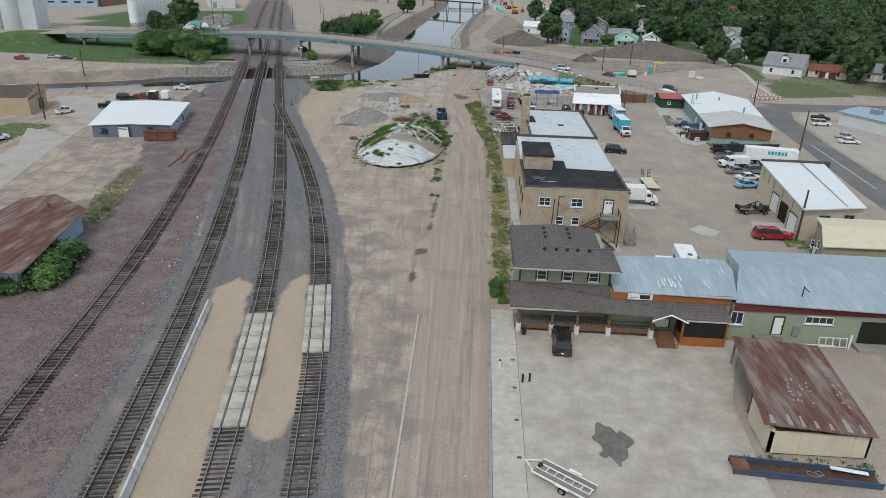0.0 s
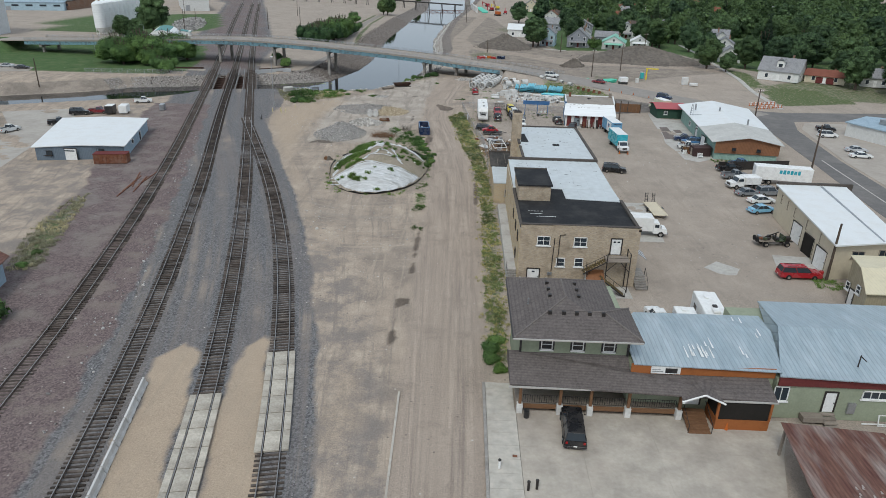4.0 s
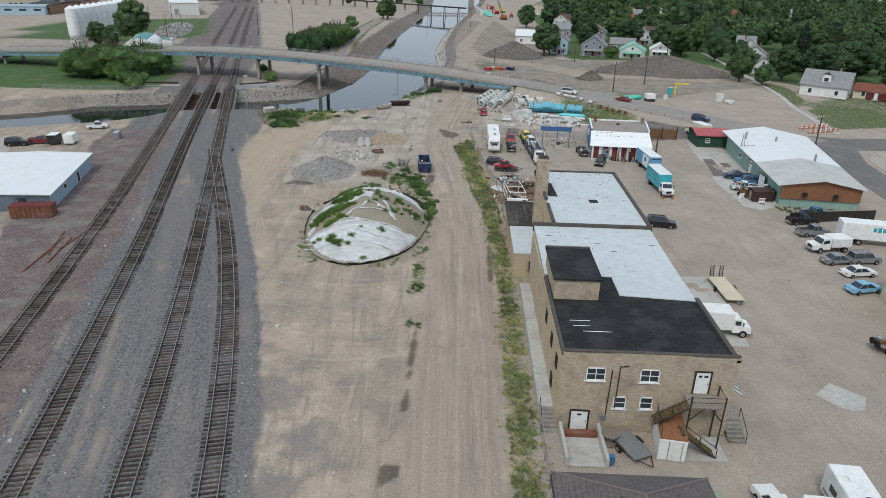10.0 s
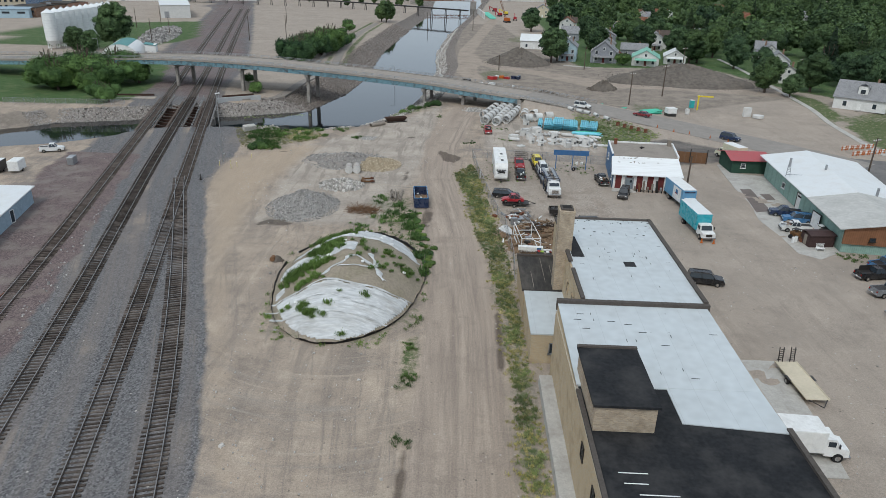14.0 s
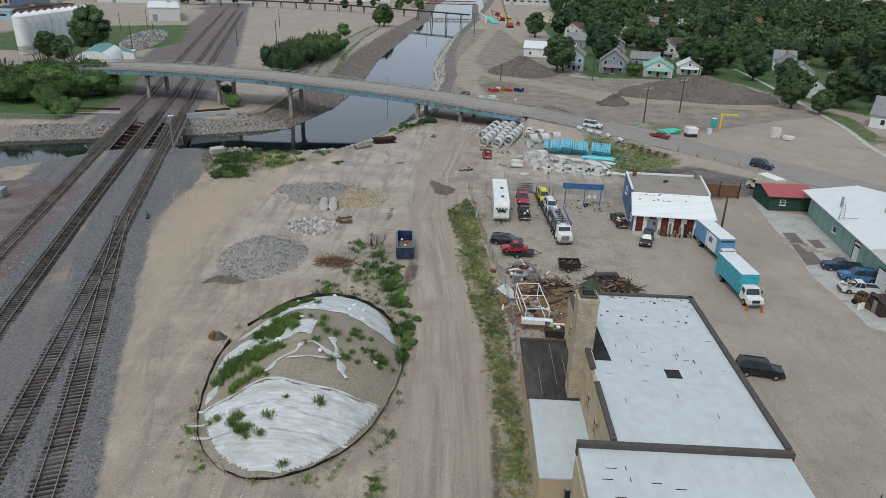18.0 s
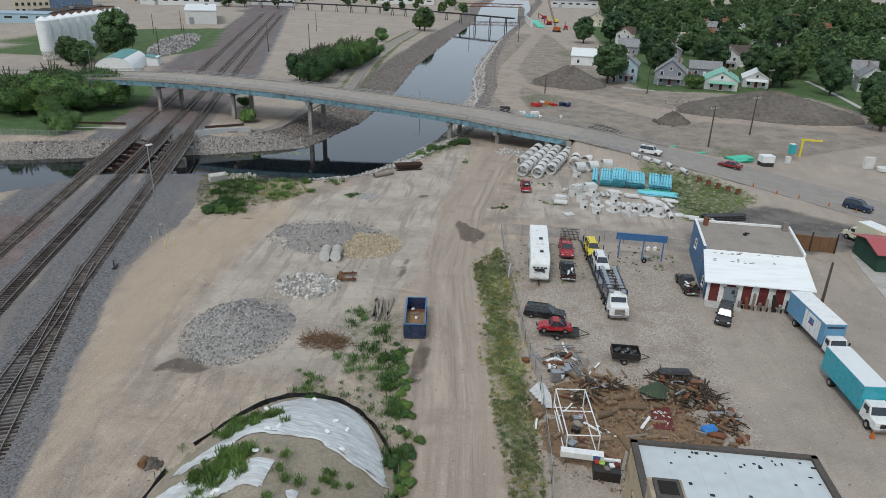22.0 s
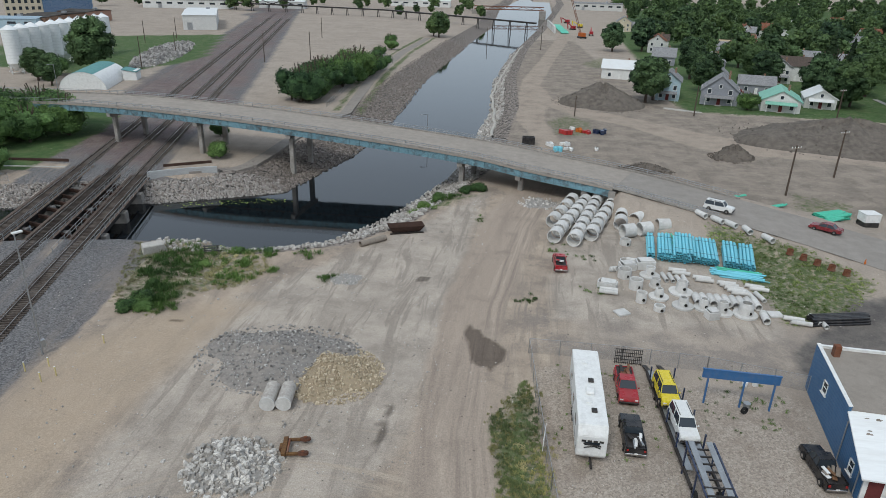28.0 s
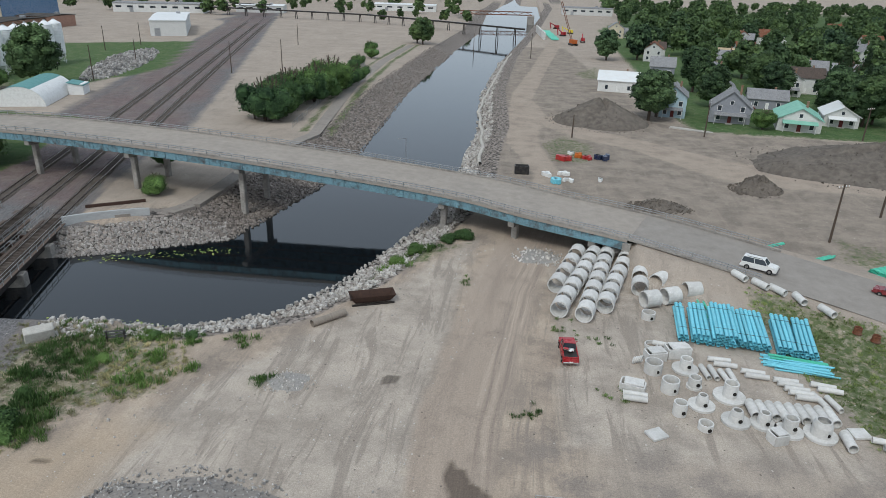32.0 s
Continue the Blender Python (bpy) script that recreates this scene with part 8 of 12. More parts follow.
for q in range(5):
    o = thing("rubber_ring", "grey sealing ring leaning in a pile", "ring", 12.1 + q * 0.22, 229.0 + q * 0.1, 0.0, 60, group="sealing rings")
    bm = bmesh.new()
    add_tube(bm, (0, 0, 0.4), 0.42, 0.09, 0.14, 'y', 18)
    part("ring", bm, PRECAST, o)
for x, y, rz in [(22.4 + q * 0.92, 221.6 - q * 0.02, 3 + rp.uniform(-3, 3)) for q in range(9)]:
    solo("concrete_pipe", MIDPIPE, "short grey concrete pipe in a row", "pipe", pose(x, y, 0.47, 0, 0, rz), "short concrete pipes")
solo("concrete_pipe", MIDPIPE, "grey concrete pipe lying apart on dirt", "pipe", pose(29.8, 217.8, 0.47, 0, 0, -4), "short concrete pipes")
for x, y, rz in ((19.4, 228.0, 8), (20.3, 228.0, 6), (21.3, 227.4, 10), (22.1, 227.6, 4), (21.6, 230.8, 86), (22.0, 229.8, 84), (24.6, 228.8, 82), (24.8, 228.0, 84), (27.6, 227.6, 84), (27.8, 226.9, 82), (28.2, 226.1, 84), (28.4, 225.4, 82), (28.8, 224.6, 84), (31.2, 227.2, 78), (31.6, 226.4, 80), (29.8, 224.4, 14), (31.0, 224.0, 12), (16.0, 233.2, 75), (11.2, 221.8, 85), (11.3, 222.6, 84), (33.4, 218.4, 80), (34.0, 217.4, 82), (36.0, 218.6, 10), (36.6, 218.0, 6)):
    solo("concrete_pipe", SMLPIPE, "thin grey concrete pipe laid on dirt", "pipe", pose(x, y, 0.31, 0, 0, rz), "thin concrete pipes")
for q, (x, y) in enumerate(((28.2, 249.6), (30.4, 247.9), (32.2, 246.8), (34.4, 245.2), (36.9, 242.9))):
    zg = float(height(x, y - 1.2))
    solo("concrete_pipe", MIDPIPE, "concrete pipe end by the street wall", "pipe", pose(x, y - 1.2, zg + 0.47, 0, 0, 20 + rp.uniform(-15, 15)), "pipes beside the street")
for q in range(5):
    x, y = 39.2 + q * 1.5, 239.4 - q * 1.35
    zg = float(height(x, y - 1))
    o = thing("rusty_drum", "rusty cast iron fitting on grass", "drum", x, y - 1, zg, group="rusty fittings")
    bm = bmesh.new()
    add_tube(bm, (0, 0, 0.4), 0.45, 0.06, 0.8, 'z', 16)
    part("shell", bm, RUST, o)
    cyl("flange", o, RUST, (0, 0, 0.05), 0.55, 0.1, seg=16)
bp = thing("black_pipe_bundle", "long black plastic pipes bundled on grass", "pipe stack", 39.0, 219.2, 0, -76)
BLKPIPE = tube_mesh("black_pipe", 0.16, 0.02, 7.5, BLACKP, 10)
for j in range(3):
    for i in range(7 - j):
        p = new("pipe", BLKPIPE)
        p.parent = bp
        p.matrix_basis = pose(i * 0.33 + 0.16 * j - 1, rp.uniform(-0.3, 0.3), 0.17 + j * 0.28)
for x, y, rz in ((31.6, 219.6, 8), (12.4, 216.6, 30)):
    o = thing("concrete_slab", "loose pale concrete slab on the ground", "slab", x, y, 0, rz, group="loose slabs")
    box("slab", o, PRECAST, (0, 0, 0.12), (1.7, 1.5, 0.24), bev=0.02)
# steel trough and pipe on the river bank
o = thing("rusty_hopper", "rusty open steel hopper on the bank", "hopper", -19.2, 238.6, 0, 22)
bm = bmesh.new()
lo_ = [bm.verts.new(v) for v in ((-2.2, -0.6, 0.2), (2.2, -0.6, 0.2), (2.2, 0.6, 0.2), (-2.2, 0.6, 0.2))]
hi_ = [bm.verts.new(v) for v in ((-2.9, -1.1, 1.2), (2.9, -1.1, 1.2), (2.9, 1.1, 1.2), (-2.9, 1.1, 1.2))]
for k_ in range(4):
    bm.faces.new((lo_[k_], lo_[(k_ + 1) % 4], hi_[(k_ + 1) % 4], hi_[k_]))
bm.faces.new(lo_)
part("shell", bm, DARKRUST, o)
box("skid", o, DARKM, (0, -0.9, 0.1), (5.4, 0.25, 0.2))
box("skid", o, DARKM, (0, 0.9, 0.1), (5.4, 0.25, 0.2))
o = new("bank_pipe", tube_mesh("bank_pipe", 0.45, 0.05, 4.6, GREYWOOD, 16))
o.matrix_basis = pose(-23.2, 232.7, 0.45, 0, 0, -42)
tagged(o, "weathered grey steel pipe lying on the bank", "pipe")
o = thing("concrete_block", "broken pale concrete block on ballast", "block", -53.6, 223.4, 0, 40)
box("block", o, CONC, (0, 0, 0.7), (3.0, 1.4, 1.4), rx=10, bev=0.12)
o = thing("road_barricade", "red and white striped board barricade", "barricade", -45.2, 224.4, 0, 20)
for z in (0.5, 0.85, 1.2):
    box("board", o, bpy.data.materials["striped_cloth"], (0, 0, z), (2.2, 0.05, 0.2))
for sx in (-1, 1):
    box("leg", o, DARKM, (sx * 0.9, 0, 0.65), (0.06, 0.5, 1.3))


# ---- heaps ----
def smooth_step(v):
    v = min(max(v, 0.0), 1.0)
    return v * v * (3 - 2 * v)


def heap(name, label, category, cx, cy, rx, ry, h, material, rocks=0, rock_m=None, rsize=(0.1, 0.4), seed=0, rz=0, power=1.0, ground_z=None):
    gz = float(height(cx, cy)) if ground_z is None else ground_z
    t = thing(name, label, category, cx, cy, gz, rz, group="heaps")
    bm = bmesh.new()
    n, rings_ = 40, 14
    rows = []
    rr_ = random.Random(seed)
    ph = [rr_.uniform(0, 6.28) for _ in range(6)]

    def hz(u, a):
        edge = 1 + 0.12 * math.sin(3 * a + ph[0]) + 0.08 * math.sin(5 * a + ph[1])
        v = min(u / edge, 1.0)
        return h * (1 - v ** 1.3) ** power * (1 + 0.12 * math.sin(4 * a + ph[2] + 3 * u)) + 0.06 * h * math.sin(9 * a + 11 * u + ph[3]) * (1 - v) - 0.06
    if h > 3:      # the foot of a large heap goes into uneven ground
        base_hz = hz
        hz = lambda u, a: base_hz(u, a) - 2.0 * smooth_step((u - 0.9) / 0.2) + 0.05 * h * math.sin(13 * a + 17 * u + ph[4])
    for q in range(rings_ + 1):
        u = q / rings_
        rows.append([bm.verts.new((rx * u * 1.1 * math.cos(a), ry * u * 1.1 * math.sin(a), hz(u * 1.1, a))) for a in (2 * math.pi * k_ / n for k_ in range(n))] if q else [bm.verts.new((0, 0, hz(0, 0)))])
    for k_ in range(n):
        bm.faces.new((rows[0][0], rows[1][k_], rows[1][(k_ + 1) % n]))
    for a_, b_ in zip(rows[1:], rows[2:]):
        for k_ in range(n):
            bm.faces.new((a_[k_], b_[k_], b_[(k_ + 1) % n], a_[(k_ + 1) % n]))
    part("core", bm, material, t, smooth=True)
    if not rocks:      # clods of the same earth
        rocks, rsize = 500, (0.08, 0.4)
    if rocks:
        pts = []
        for _ in range(rocks):
            a, u = rr_.uniform(0, 6.283), rr_.random() ** 0.5 * 1.16
            s = rr_.uniform(*rsize) * rr_.uniform(0.4, 1)
            pts.append((rx * u * math.cos(a), ry * u * math.sin(a), max(hz(u, a), -0.03) + s * 0.2, s))
        o = new("loose_stone", stones_mesh("loose_stone", pts, rock_m or material, seed))
        o.parent = t
        tagged(o, kind="stuff")
    return t


ROCKGREY = rock_mat("grey_rubble_stone", (0.15, 0.14, 0.132), (0.54, 0.515, 0.485))
GRAVELGREY = mat("grey_gravel", (0.36, 0.345, 0.325), (0.225, 0.214, 0.2), rough=0.95, grain=7, stain=0.8, bump=0.7, dist=0.08, dirt=(0.34, 0.3, 0.26))
GRAVELTAN = mat("tan_gravel", (0.36, 0.29, 0.2), (0.27, 0.215, 0.148), rough=0.95, grain=8, stain=0.8, bump=0.7, dist=0.08, dirt=(0.42, 0.35, 0.25))
SOIL = mat("dark_soil", (0.172, 0.149, 0.127), (0.1, 0.086, 0.074), rough=0.95, grain=0.8, stain=0.12, bump=0.9, dist=0.5, dirt=(0.25, 0.215, 0.185))
ROCKPALE = rock_mat("pale_broken_concrete", (0.27, 0.25, 0.225), (0.7, 0.665, 0.615))
ROCKTAN = rock_mat("tan_stone", (0.33, 0.265, 0.175), (0.6, 0.51, 0.38))
PALECONC = mat("pale_cast_concrete", (0.48, 0.45, 0.41), (0.36, 0.33, 0.3), rough=0.9, grain=3, stain=1.5, bump=0.3, dist=0.05)
DUSTGRAVEL = mat("dusty_gravel", (0.3, 0.272, 0.245), (0.21, 0.19, 0.172), rough=0.95, grain=3, stain=0.4, bump=0.7, dist=0.1, dirt=(0.22, 0.21, 0.2), dirt_amt=0.6)
heap("gravel_heap", "low heap of grey crushed gravel on dirt", "gravel heap", -28.0, 170.4, 5.4, 6.8, 2.65, GRAVELGREY, 5200, ROCKGREY, (0.05, 0.24), 1)
heap("rubble_heap", "grey rubble heap with broken stones", "rubble heap", -25.6, 199.5, 8.0, 6.2, 1.5, DUSTGRAVEL, 1700, ROCKGREY, (0.06, 0.32), 2)
heap("gravel_heap", "tan gravel heap beside grey rubble", "gravel heap", -19.0, 197.4, 4.6, 4.6, 1.3, GRAVELTAN, 1800, ROCKTAN, (0.1, 0.34), 3)
heap("concrete_rubble_heap", "heap of pale broken concrete chunks", "rubble heap", -23.6, 182.3, 3.6, 3.4, 1.2, GRAVELGREY, 620, ROCKPALE, (0.2, 0.62), 4)
heap("gravel_patch", "scattered small stones with weeds", "gravel heap", -24.0, 219.8, 2.6, 2.0, 0.25, GRAVELGREY, 160, ROCKPALE, (0.08, 0.25), 6)
heap("gravel_patch", "sparse rubble under the bridge end", "rubble heap", 2.0, 257.0, 3.4, 3.0, 0.5, GRAVELGREY, 260, ROCKPALE, (0.1, 0.4), 7)
o = thing("asphalt_patch", "dark ragged patch of spilled asphalt on concrete", "patch", 14.6, 45.7, 0)
prism("patch", o, mat("spilled_asphalt", (0.12, 0.105, 0.095), (0.2, 0.175, 0.155), rough=0.95, grain=1.5, stain=0.6, bump=0.4), [((1.5 + 0.35 * math.sin(3 * a + 1) + 0.25 * math.sin(7 * a)) * math.cos(a), (2.4 + 0.5 * math.sin(4 * a) + 0.3 * math.sin(9 * a + 2)) * math.sin(a)) for a in (2 * math.pi * k_ / 44 for k_ in range(44))], 0.05, 0.09)
heap("soil_heap", "long brown soil mound across the valley", "soil heap", 77, 316, 26, 18, 5.8, SOIL, 0, None, (1, 1), 9, -14)
heap("soil_heap", "pointed brown soil heap", "soil heap", 21.5, 362, 14, 15, 6.0, SOIL, 0, None, (1, 1), 10)
heap("soil_heap", "small brown soil heap", "soil heap", 46.5, 299, 5.0, 4.4, 3.1, SOIL, 0, None, (1, 1), 12)
heap("soil_heap", "small brown soil heap by the bridge ramp", "soil heap", 24.5, 284, 5.5, 3.0, 1.6, SOIL, 0, None, (1, 1), 13)

# ---- covered soil mound inside a silt fence ----
mo = thing("covered_soil_mound", "soil mound partly covered with torn white fabric and weeds", "soil mound", -15.2, 142.5, 0)
MA, MB, MH = 9.2, 16.0, 4.2


def mound_z(x, y):
    u = math.hypot(x / MA, y / MB)
    z = MH * max(0.0, 1 - u ** 1.7) ** 0.85
    z += 0.35 * math.sin(x * 0.7 + 1) * math.cos(y * 0.45) * max(0, 1 - u)
    z += 0.5 * max(0, 1 - abs(x + 0.5) / 3.0) * max(0, 1 - u)
    return z


def mound_patch(name, x0, x1, y0, y1, material, lift, label="", inside_=None, step=0.35, umax=1.0):
    bm = bmesh.new()
    vs = {}
    nx_, ny_ = int((x1 - x0) / step) + 1, int((y1 - y0) / step) + 1
    for i in range(nx_):
        for j in range(ny_):
            x, y_ = x0 + i * step, y0 + j * step
            if math.hypot(x / MA, y_ / MB) < umax and (inside_ is None or inside_(x, y_)):
                vs[i, j] = bm.verts.new((x, y_, mound_z(x, y_) + lift + (0.05 * math.sin(x * 3.1 + y_) * math.cos(y_ * 2.3) if lift > 0.03 else 0)))
    for (i, j) in vs:
        q = [(i, j), (i + 1, j), (i + 1, j + 1), (i, j + 1)]
        if all(k_ in vs for k_ in q):
            bm.faces.new([vs[k_] for k_ in q])
    return part(name, bm, material, mo, label, smooth=True)


MSOIL = mat("mound_soil", (0.34, 0.29, 0.225), (0.26, 0.22, 0.17), rough=0.95, grain=4, stain=0.5, bump=0.5, dist=0.1, dirt=(0.17, 0.165, 0.09), dirt_amt=0.5)
FABRIC = mat("white_geotextile", (0.66, 0.67, 0.665), (0.5, 0.51, 0.51), rough=0.8, grain=1.6, stain=0.45, bump=0.9, dist=0.2, dirt=(0.32, 0.3, 0.27), dirt_amt=0.7, stretch=(0.35, 1.8, 1))
mound_patch("soil", -10.5, 10.5, -18.5, 18.5, MSOIL, 0.0, "bare tan soil", None, 0.5, 1.08)
SHEET_1 = [(-10, -8.8), (-8.2, -8.4), (-5, -8.3), (-2.0, -7.1), (2.4, -7.4), (6.2, -7.2), (10, -6.1), (10, -18), (-10, -18)]
SHEET_2 = [(-3.0, 6.4), (-0.5, 6.0), (2.6, 6.6), (5.6, 5.3), (10, 4.8), (10, 17), (-4.5, 17), (-4.0, 13), (-1.6, 10)]
SHEET_3 = [(-9.4, 0.6), (-7.4, 1.3), (-4, 1.0), (-1.4, 1.9), (0.9, 2.2), (2.2, 0.4), (0.7, -1.0), (-3, -1.7), (-6.4, -2.2), (-8.8, -3.2)]
SHEET_4 = [(-9.2, 3.4), (-6.6, 2.6), (-4.0, 4.2), (-2.0, 7.0), (-1.3, 9.7), (-3.4, 9.4), (-5.0, 6.6), (-7.2, 4.8), (-9, 5)]
SHEET_5 = [(-9.4, -6.2), (-7.4, -5.2), (-6.8, -6.6), (-8.8, -8.2)]


def sheet(poly):
    return lambda x, y_: bool(inside(np.array(x + 0.12 * math.sin(y_ * 2.7)), np.array(y_ + 0.15 * math.sin(x * 2.3)), poly))


mound_patch("fabric", -10, 10, -17, -5.8, FABRIC, 0.07, "white geotextile sheet", sheet(SHEET_1), 0.2)
mound_patch("fabric", -4.6, 10, 4.6, 16.4, FABRIC, 0.07, "white geotextile sheet", sheet(SHEET_2), 0.2)
for poly_ in (SHEET_3, SHEET_4, SHEET_5):
    mound_patch("fabric", -9.6, 1.0, -9, 11, FABRIC, 0.07, "torn white geotextile sheet", sheet(poly_), 0.18)
for pts_ in ([(-2.5, -6.3), (-1.9, -5.2), (-0.7, -4.2), (0.4, -2.6), (1.3, -2.0), (2.6, -2.5), (3.8, -3.1), (4.4, -4.6), (5.3, -5.4)], [(3.8, -3.1), (3.4, -1.4), (2.8, -0.2)], [(-0.6, -4.6), (1.6, -3.9), (3.9, -3.3)], [(2.4, -7.4), (3.4, -8.6), (3.0, -10.4)], [(-8.2, -8.4), (-5, -8.3), (-2.0, -7.1), (2.4, -7.4), (6.2, -7.2), (8.6, -6.4)], [(-3.0, 6.4), (-0.5, 6.0), (2.6, 6.6), (5.6, 5.3), (8.6, 4.9)], [(-8.4, -10.5), (-2, -9.6), (3.0, -10.4), (7.2, -10.0)], [(-7.4, -12.0), (0, -12.4), (6.4, -12.2)]):
    bm = bmesh.new()
    prev = None
    dense = []
    for (xa, ya), (xb, yb) in zip(pts_, pts_[1:]):
        nn = max(2, int(math.hypot(xb - xa, yb - ya) / 0.3))
        dense += [(xa + (xb - xa) * k_ / nn, ya + (yb - ya) * k_ / nn) for k_ in range(nn)]
    dense.append(pts_[-1])
    for k_, (x, y_) in enumerate(dense):
        wv = 0.27 + 0.14 * math.sin(k_ * 0.9)
        x += 0.15 * math.sin(k_ * 0.7)
        ring_ = [bm.verts.new((x - wv, y_ - wv * 0.5, mound_z(x - wv, y_) + 0.1)), bm.verts.new((x, y_, mound_z(x, y_) + 0.24)), bm.verts.new((x + wv, y_ + wv * 0.5, mound_z(x + wv, y_) + 0.1))]
        if prev:
            for q in range(2):
                bm.faces.new((prev[q], prev[q + 1], ring_[q + 1], ring_[q]))
        prev = ring_
    part("fabric_fold", bm, FABRIC, mo, "gathered torn fabric strip", True)
for k_ in range(16):
    sx_, sy_ = rp.uniform(-8, 8), rp.uniform(-15, 15)
    if math.hypot(sx_ / MA, sy_ / MB) < 0.95:
        box("sandbag", mo, WHITEP, (sx_, sy_, mound_z(sx_, sy_) + 0.15), (0.55, 0.35, 0.22), rz=rp.uniform(0, 180), bev=0.08)
sf = thing("silt_fence", "low black fabric silt fence round a soil mound", "fence", -15.2, 142.5, 0)
bm = bmesh.new()
ring0, ring1 = [], []
SFP = [(math.cos(a) * (MA + 0.45 + 0.25 * math.sin(5 * a)), math.sin(a) * (MB + 0.4 + 0.4 * math.sin(3 * a + 1))) for a in (2 * math.pi * k_ / 90 for k_ in range(90))]
for k_, (x, y_) in enumerate(SFP):
    ring0.append(bm.verts.new((x, y_, -0.05)))
    ring1.append(bm.verts.new((x * 1.02 + 0.06 * math.sin(k_ * 2.1), y_ * 1.012, (0.42 if k_ < 34 or k_ > 62 else 0.24) + 0.08 * math.sin(k_ * 1.7))))
for k_ in range(90):
    if not 37 < k_ < 41:
        bm.faces.new((ring0[k_], ring0[(k_ + 1) % 90], ring1[(k_ + 1) % 90], ring1[k_]))
geo_ = bmesh.ops.solidify(bm, geom=list(bm.faces), thickness=0.02)
part("fabric", bm, BLACKP, sf)
for k_ in range(0, 90, 3):
    x, y_ = SFP[k_]
    box("stake", sf, GREYWOOD, (x * 1.04, y_ * 1.02, 0.45), (0.05, 0.05, 1.0))

# ---- dumpster, logs, brush, blocks ----
du = thing("roll_off_dumpster", "dark blue open dumpster holding brown dirt and debris", "dumpster", -8.1, 174.4, 0, 6)
bm = bmesh.new()
for cx, cy, sx, sy in ((-1.15, 0, 0.1, 6.6), (1.15, 0, 0.1, 6.6), (0, -3.3, 2.4, 0.1), (0, 3.3, 2.4, 0.1)):
    add_box(bm, (cx, cy, 1.05), (sx, sy, 1.7))
part("wall", bm, PAINTS['navy'], du, "dark blue steel wall")
for sx in (-1, 1):
    for q in range(9):
        box("rib", du, PAINTS['navy'], (sx * 1.23, -2.9 + q * 0.72, 1.05), (0.08, 0.1, 1.6))
    box("rim", du, PAINTS['blue'], (sx * 1.15, 0, 1.93), (0.16, 6.7, 0.1))
for sy in (-1, 1):
    box("rim", du, PAINTS['blue'], (0, sy * 3.3, 1.93), (2.4, 0.16, 0.1))
box("floor", du, RUST, (0, 0, 0.3), (2.2, 6.5, 0.15))
box("load", du, mat("rusty_dirt_load", (0.3, 0.19, 0.1), (0.22, 0.14, 0.08), grain=3, bump=0.5, dist=0.1), (0, -0.6, 0.6), (2.2, 4.6, 0.5))
for q in range(5):
    box("debris", du, WHITEP if q % 2 else GREYWOOD, (rp.uniform(-0.8, 0.8), rp.uniform(-1.5, 2.4), 0.95), (0.4, 0.3, 0.2), rz=rp.uniform(0, 90), bev=0.04)
for sx in (-1, 1):
    cyl("roller", du, DARKM, (sx * 0.9, -3.0, 0.16), 0.16, 0.2, 'x', 12)
for q in range(9):
    o = thing("squared_timber", "weathered grey timber in a loose stack", "timber", -13.6 + (q % 6) * 0.36 + rp.uniform(-0.1, 0.1), 177.4 + rp.uniform(-0.5, 0.5), 0.0 + 0.3 * (q // 6), 8 + rp.uniform(-8, 8), group="stacked timbers")
    box("beam", o, GREYWOOD, (0, 0, 0.15), (0.26, rp.uniform(4, 5.6), 0.26), bev=0.02)
br_ = thing("brush_pile", "tangled brown dead brush pile", "brush pile", -17.4, 168.8, 0)
bm = bmesh.new()
for q in range(420):
    a, u = rp.uniform(0, 6.283), rp.random() ** 0.5
    x, y_, z_ = 2.9 * u * math.cos(a), 1.5 * u * math.sin(a), rp.uniform(0, 1.2) * (1 - u * 0.8)
    dv = Vector((rp.uniform(-1, 1), rp.uniform(-1, 1), rp.uniform(-0.3, 0.6))).normalized() * rp.uniform(0.5, 1.3)
    rod(bm, (x, y_, max(z_, 0.02)), (x + dv.x, y_ + dv.y, max(z_ + dv.z, 0.02)), 0.025, 3)
tagged(part("twig_tangle", bm, mat("dead_brush", (0.2, 0.11, 0.06), (0.13, 0.075, 0.045), spread=0.0), br_), kind="stuff")
for q, (x, y_) in enumerate(((-23.7, 191.7), (-22.2, 192.0))):
    o = thing("concrete_cylinder", "pale concrete cylinder lying on gravel", "concrete block", x, y_, 0, 8, group="concrete cylinders")
    cyl("drum", o, PALECONC, (0, 0, 0.72), 0.72, 2.9, 'y', 20)
    cyl("end_ring", o, PRECAST, (0, -1.4, 0.72), 0.76, 0.12, 'y', 20)
o = thing("rusty_compactor_wheels", "rusty yellow-brown machine axle with steel wheels", "machine part", -18.9, 185.4, 0, -78)
o.scale = (0.75, 0.75, 0.8)
RUSTYEL = mat("rusty_yellow", (0.2, 0.11, 0.045), (0.11, 0.056, 0.03), grain=4, stain=1.5, dirt=(0.1, 0.05, 0.03), dirt_amt=0.8)
for sx in (-1, 1):
    w_ = cyl("wheel", o, mat("dark_rust_disc", (0.09, 0.04, 0.025), (0.14, 0.065, 0.04), grain=8) if sx < 0 else bpy.data.materials["dark_rust_disc"], (sx * 1.25, 0.9, 0.5), 0.62, 0.3, 'x', 20, rot=(0, 68, 0))
    cyl("hub", w_, RUST, (sx * 1.25, 0.9, 0.72), 0.18, 0.2, 'z', 12)
    box("arm", o, RUSTYEL, (sx * 1.25, -0.3, 0.45), (0.34, 2.2, 0.34), bev=0.05)
box("frame", o, RUSTYEL, (0, -1.35, 0.5), (3.1, 0.55, 0.5), bev=0.06)
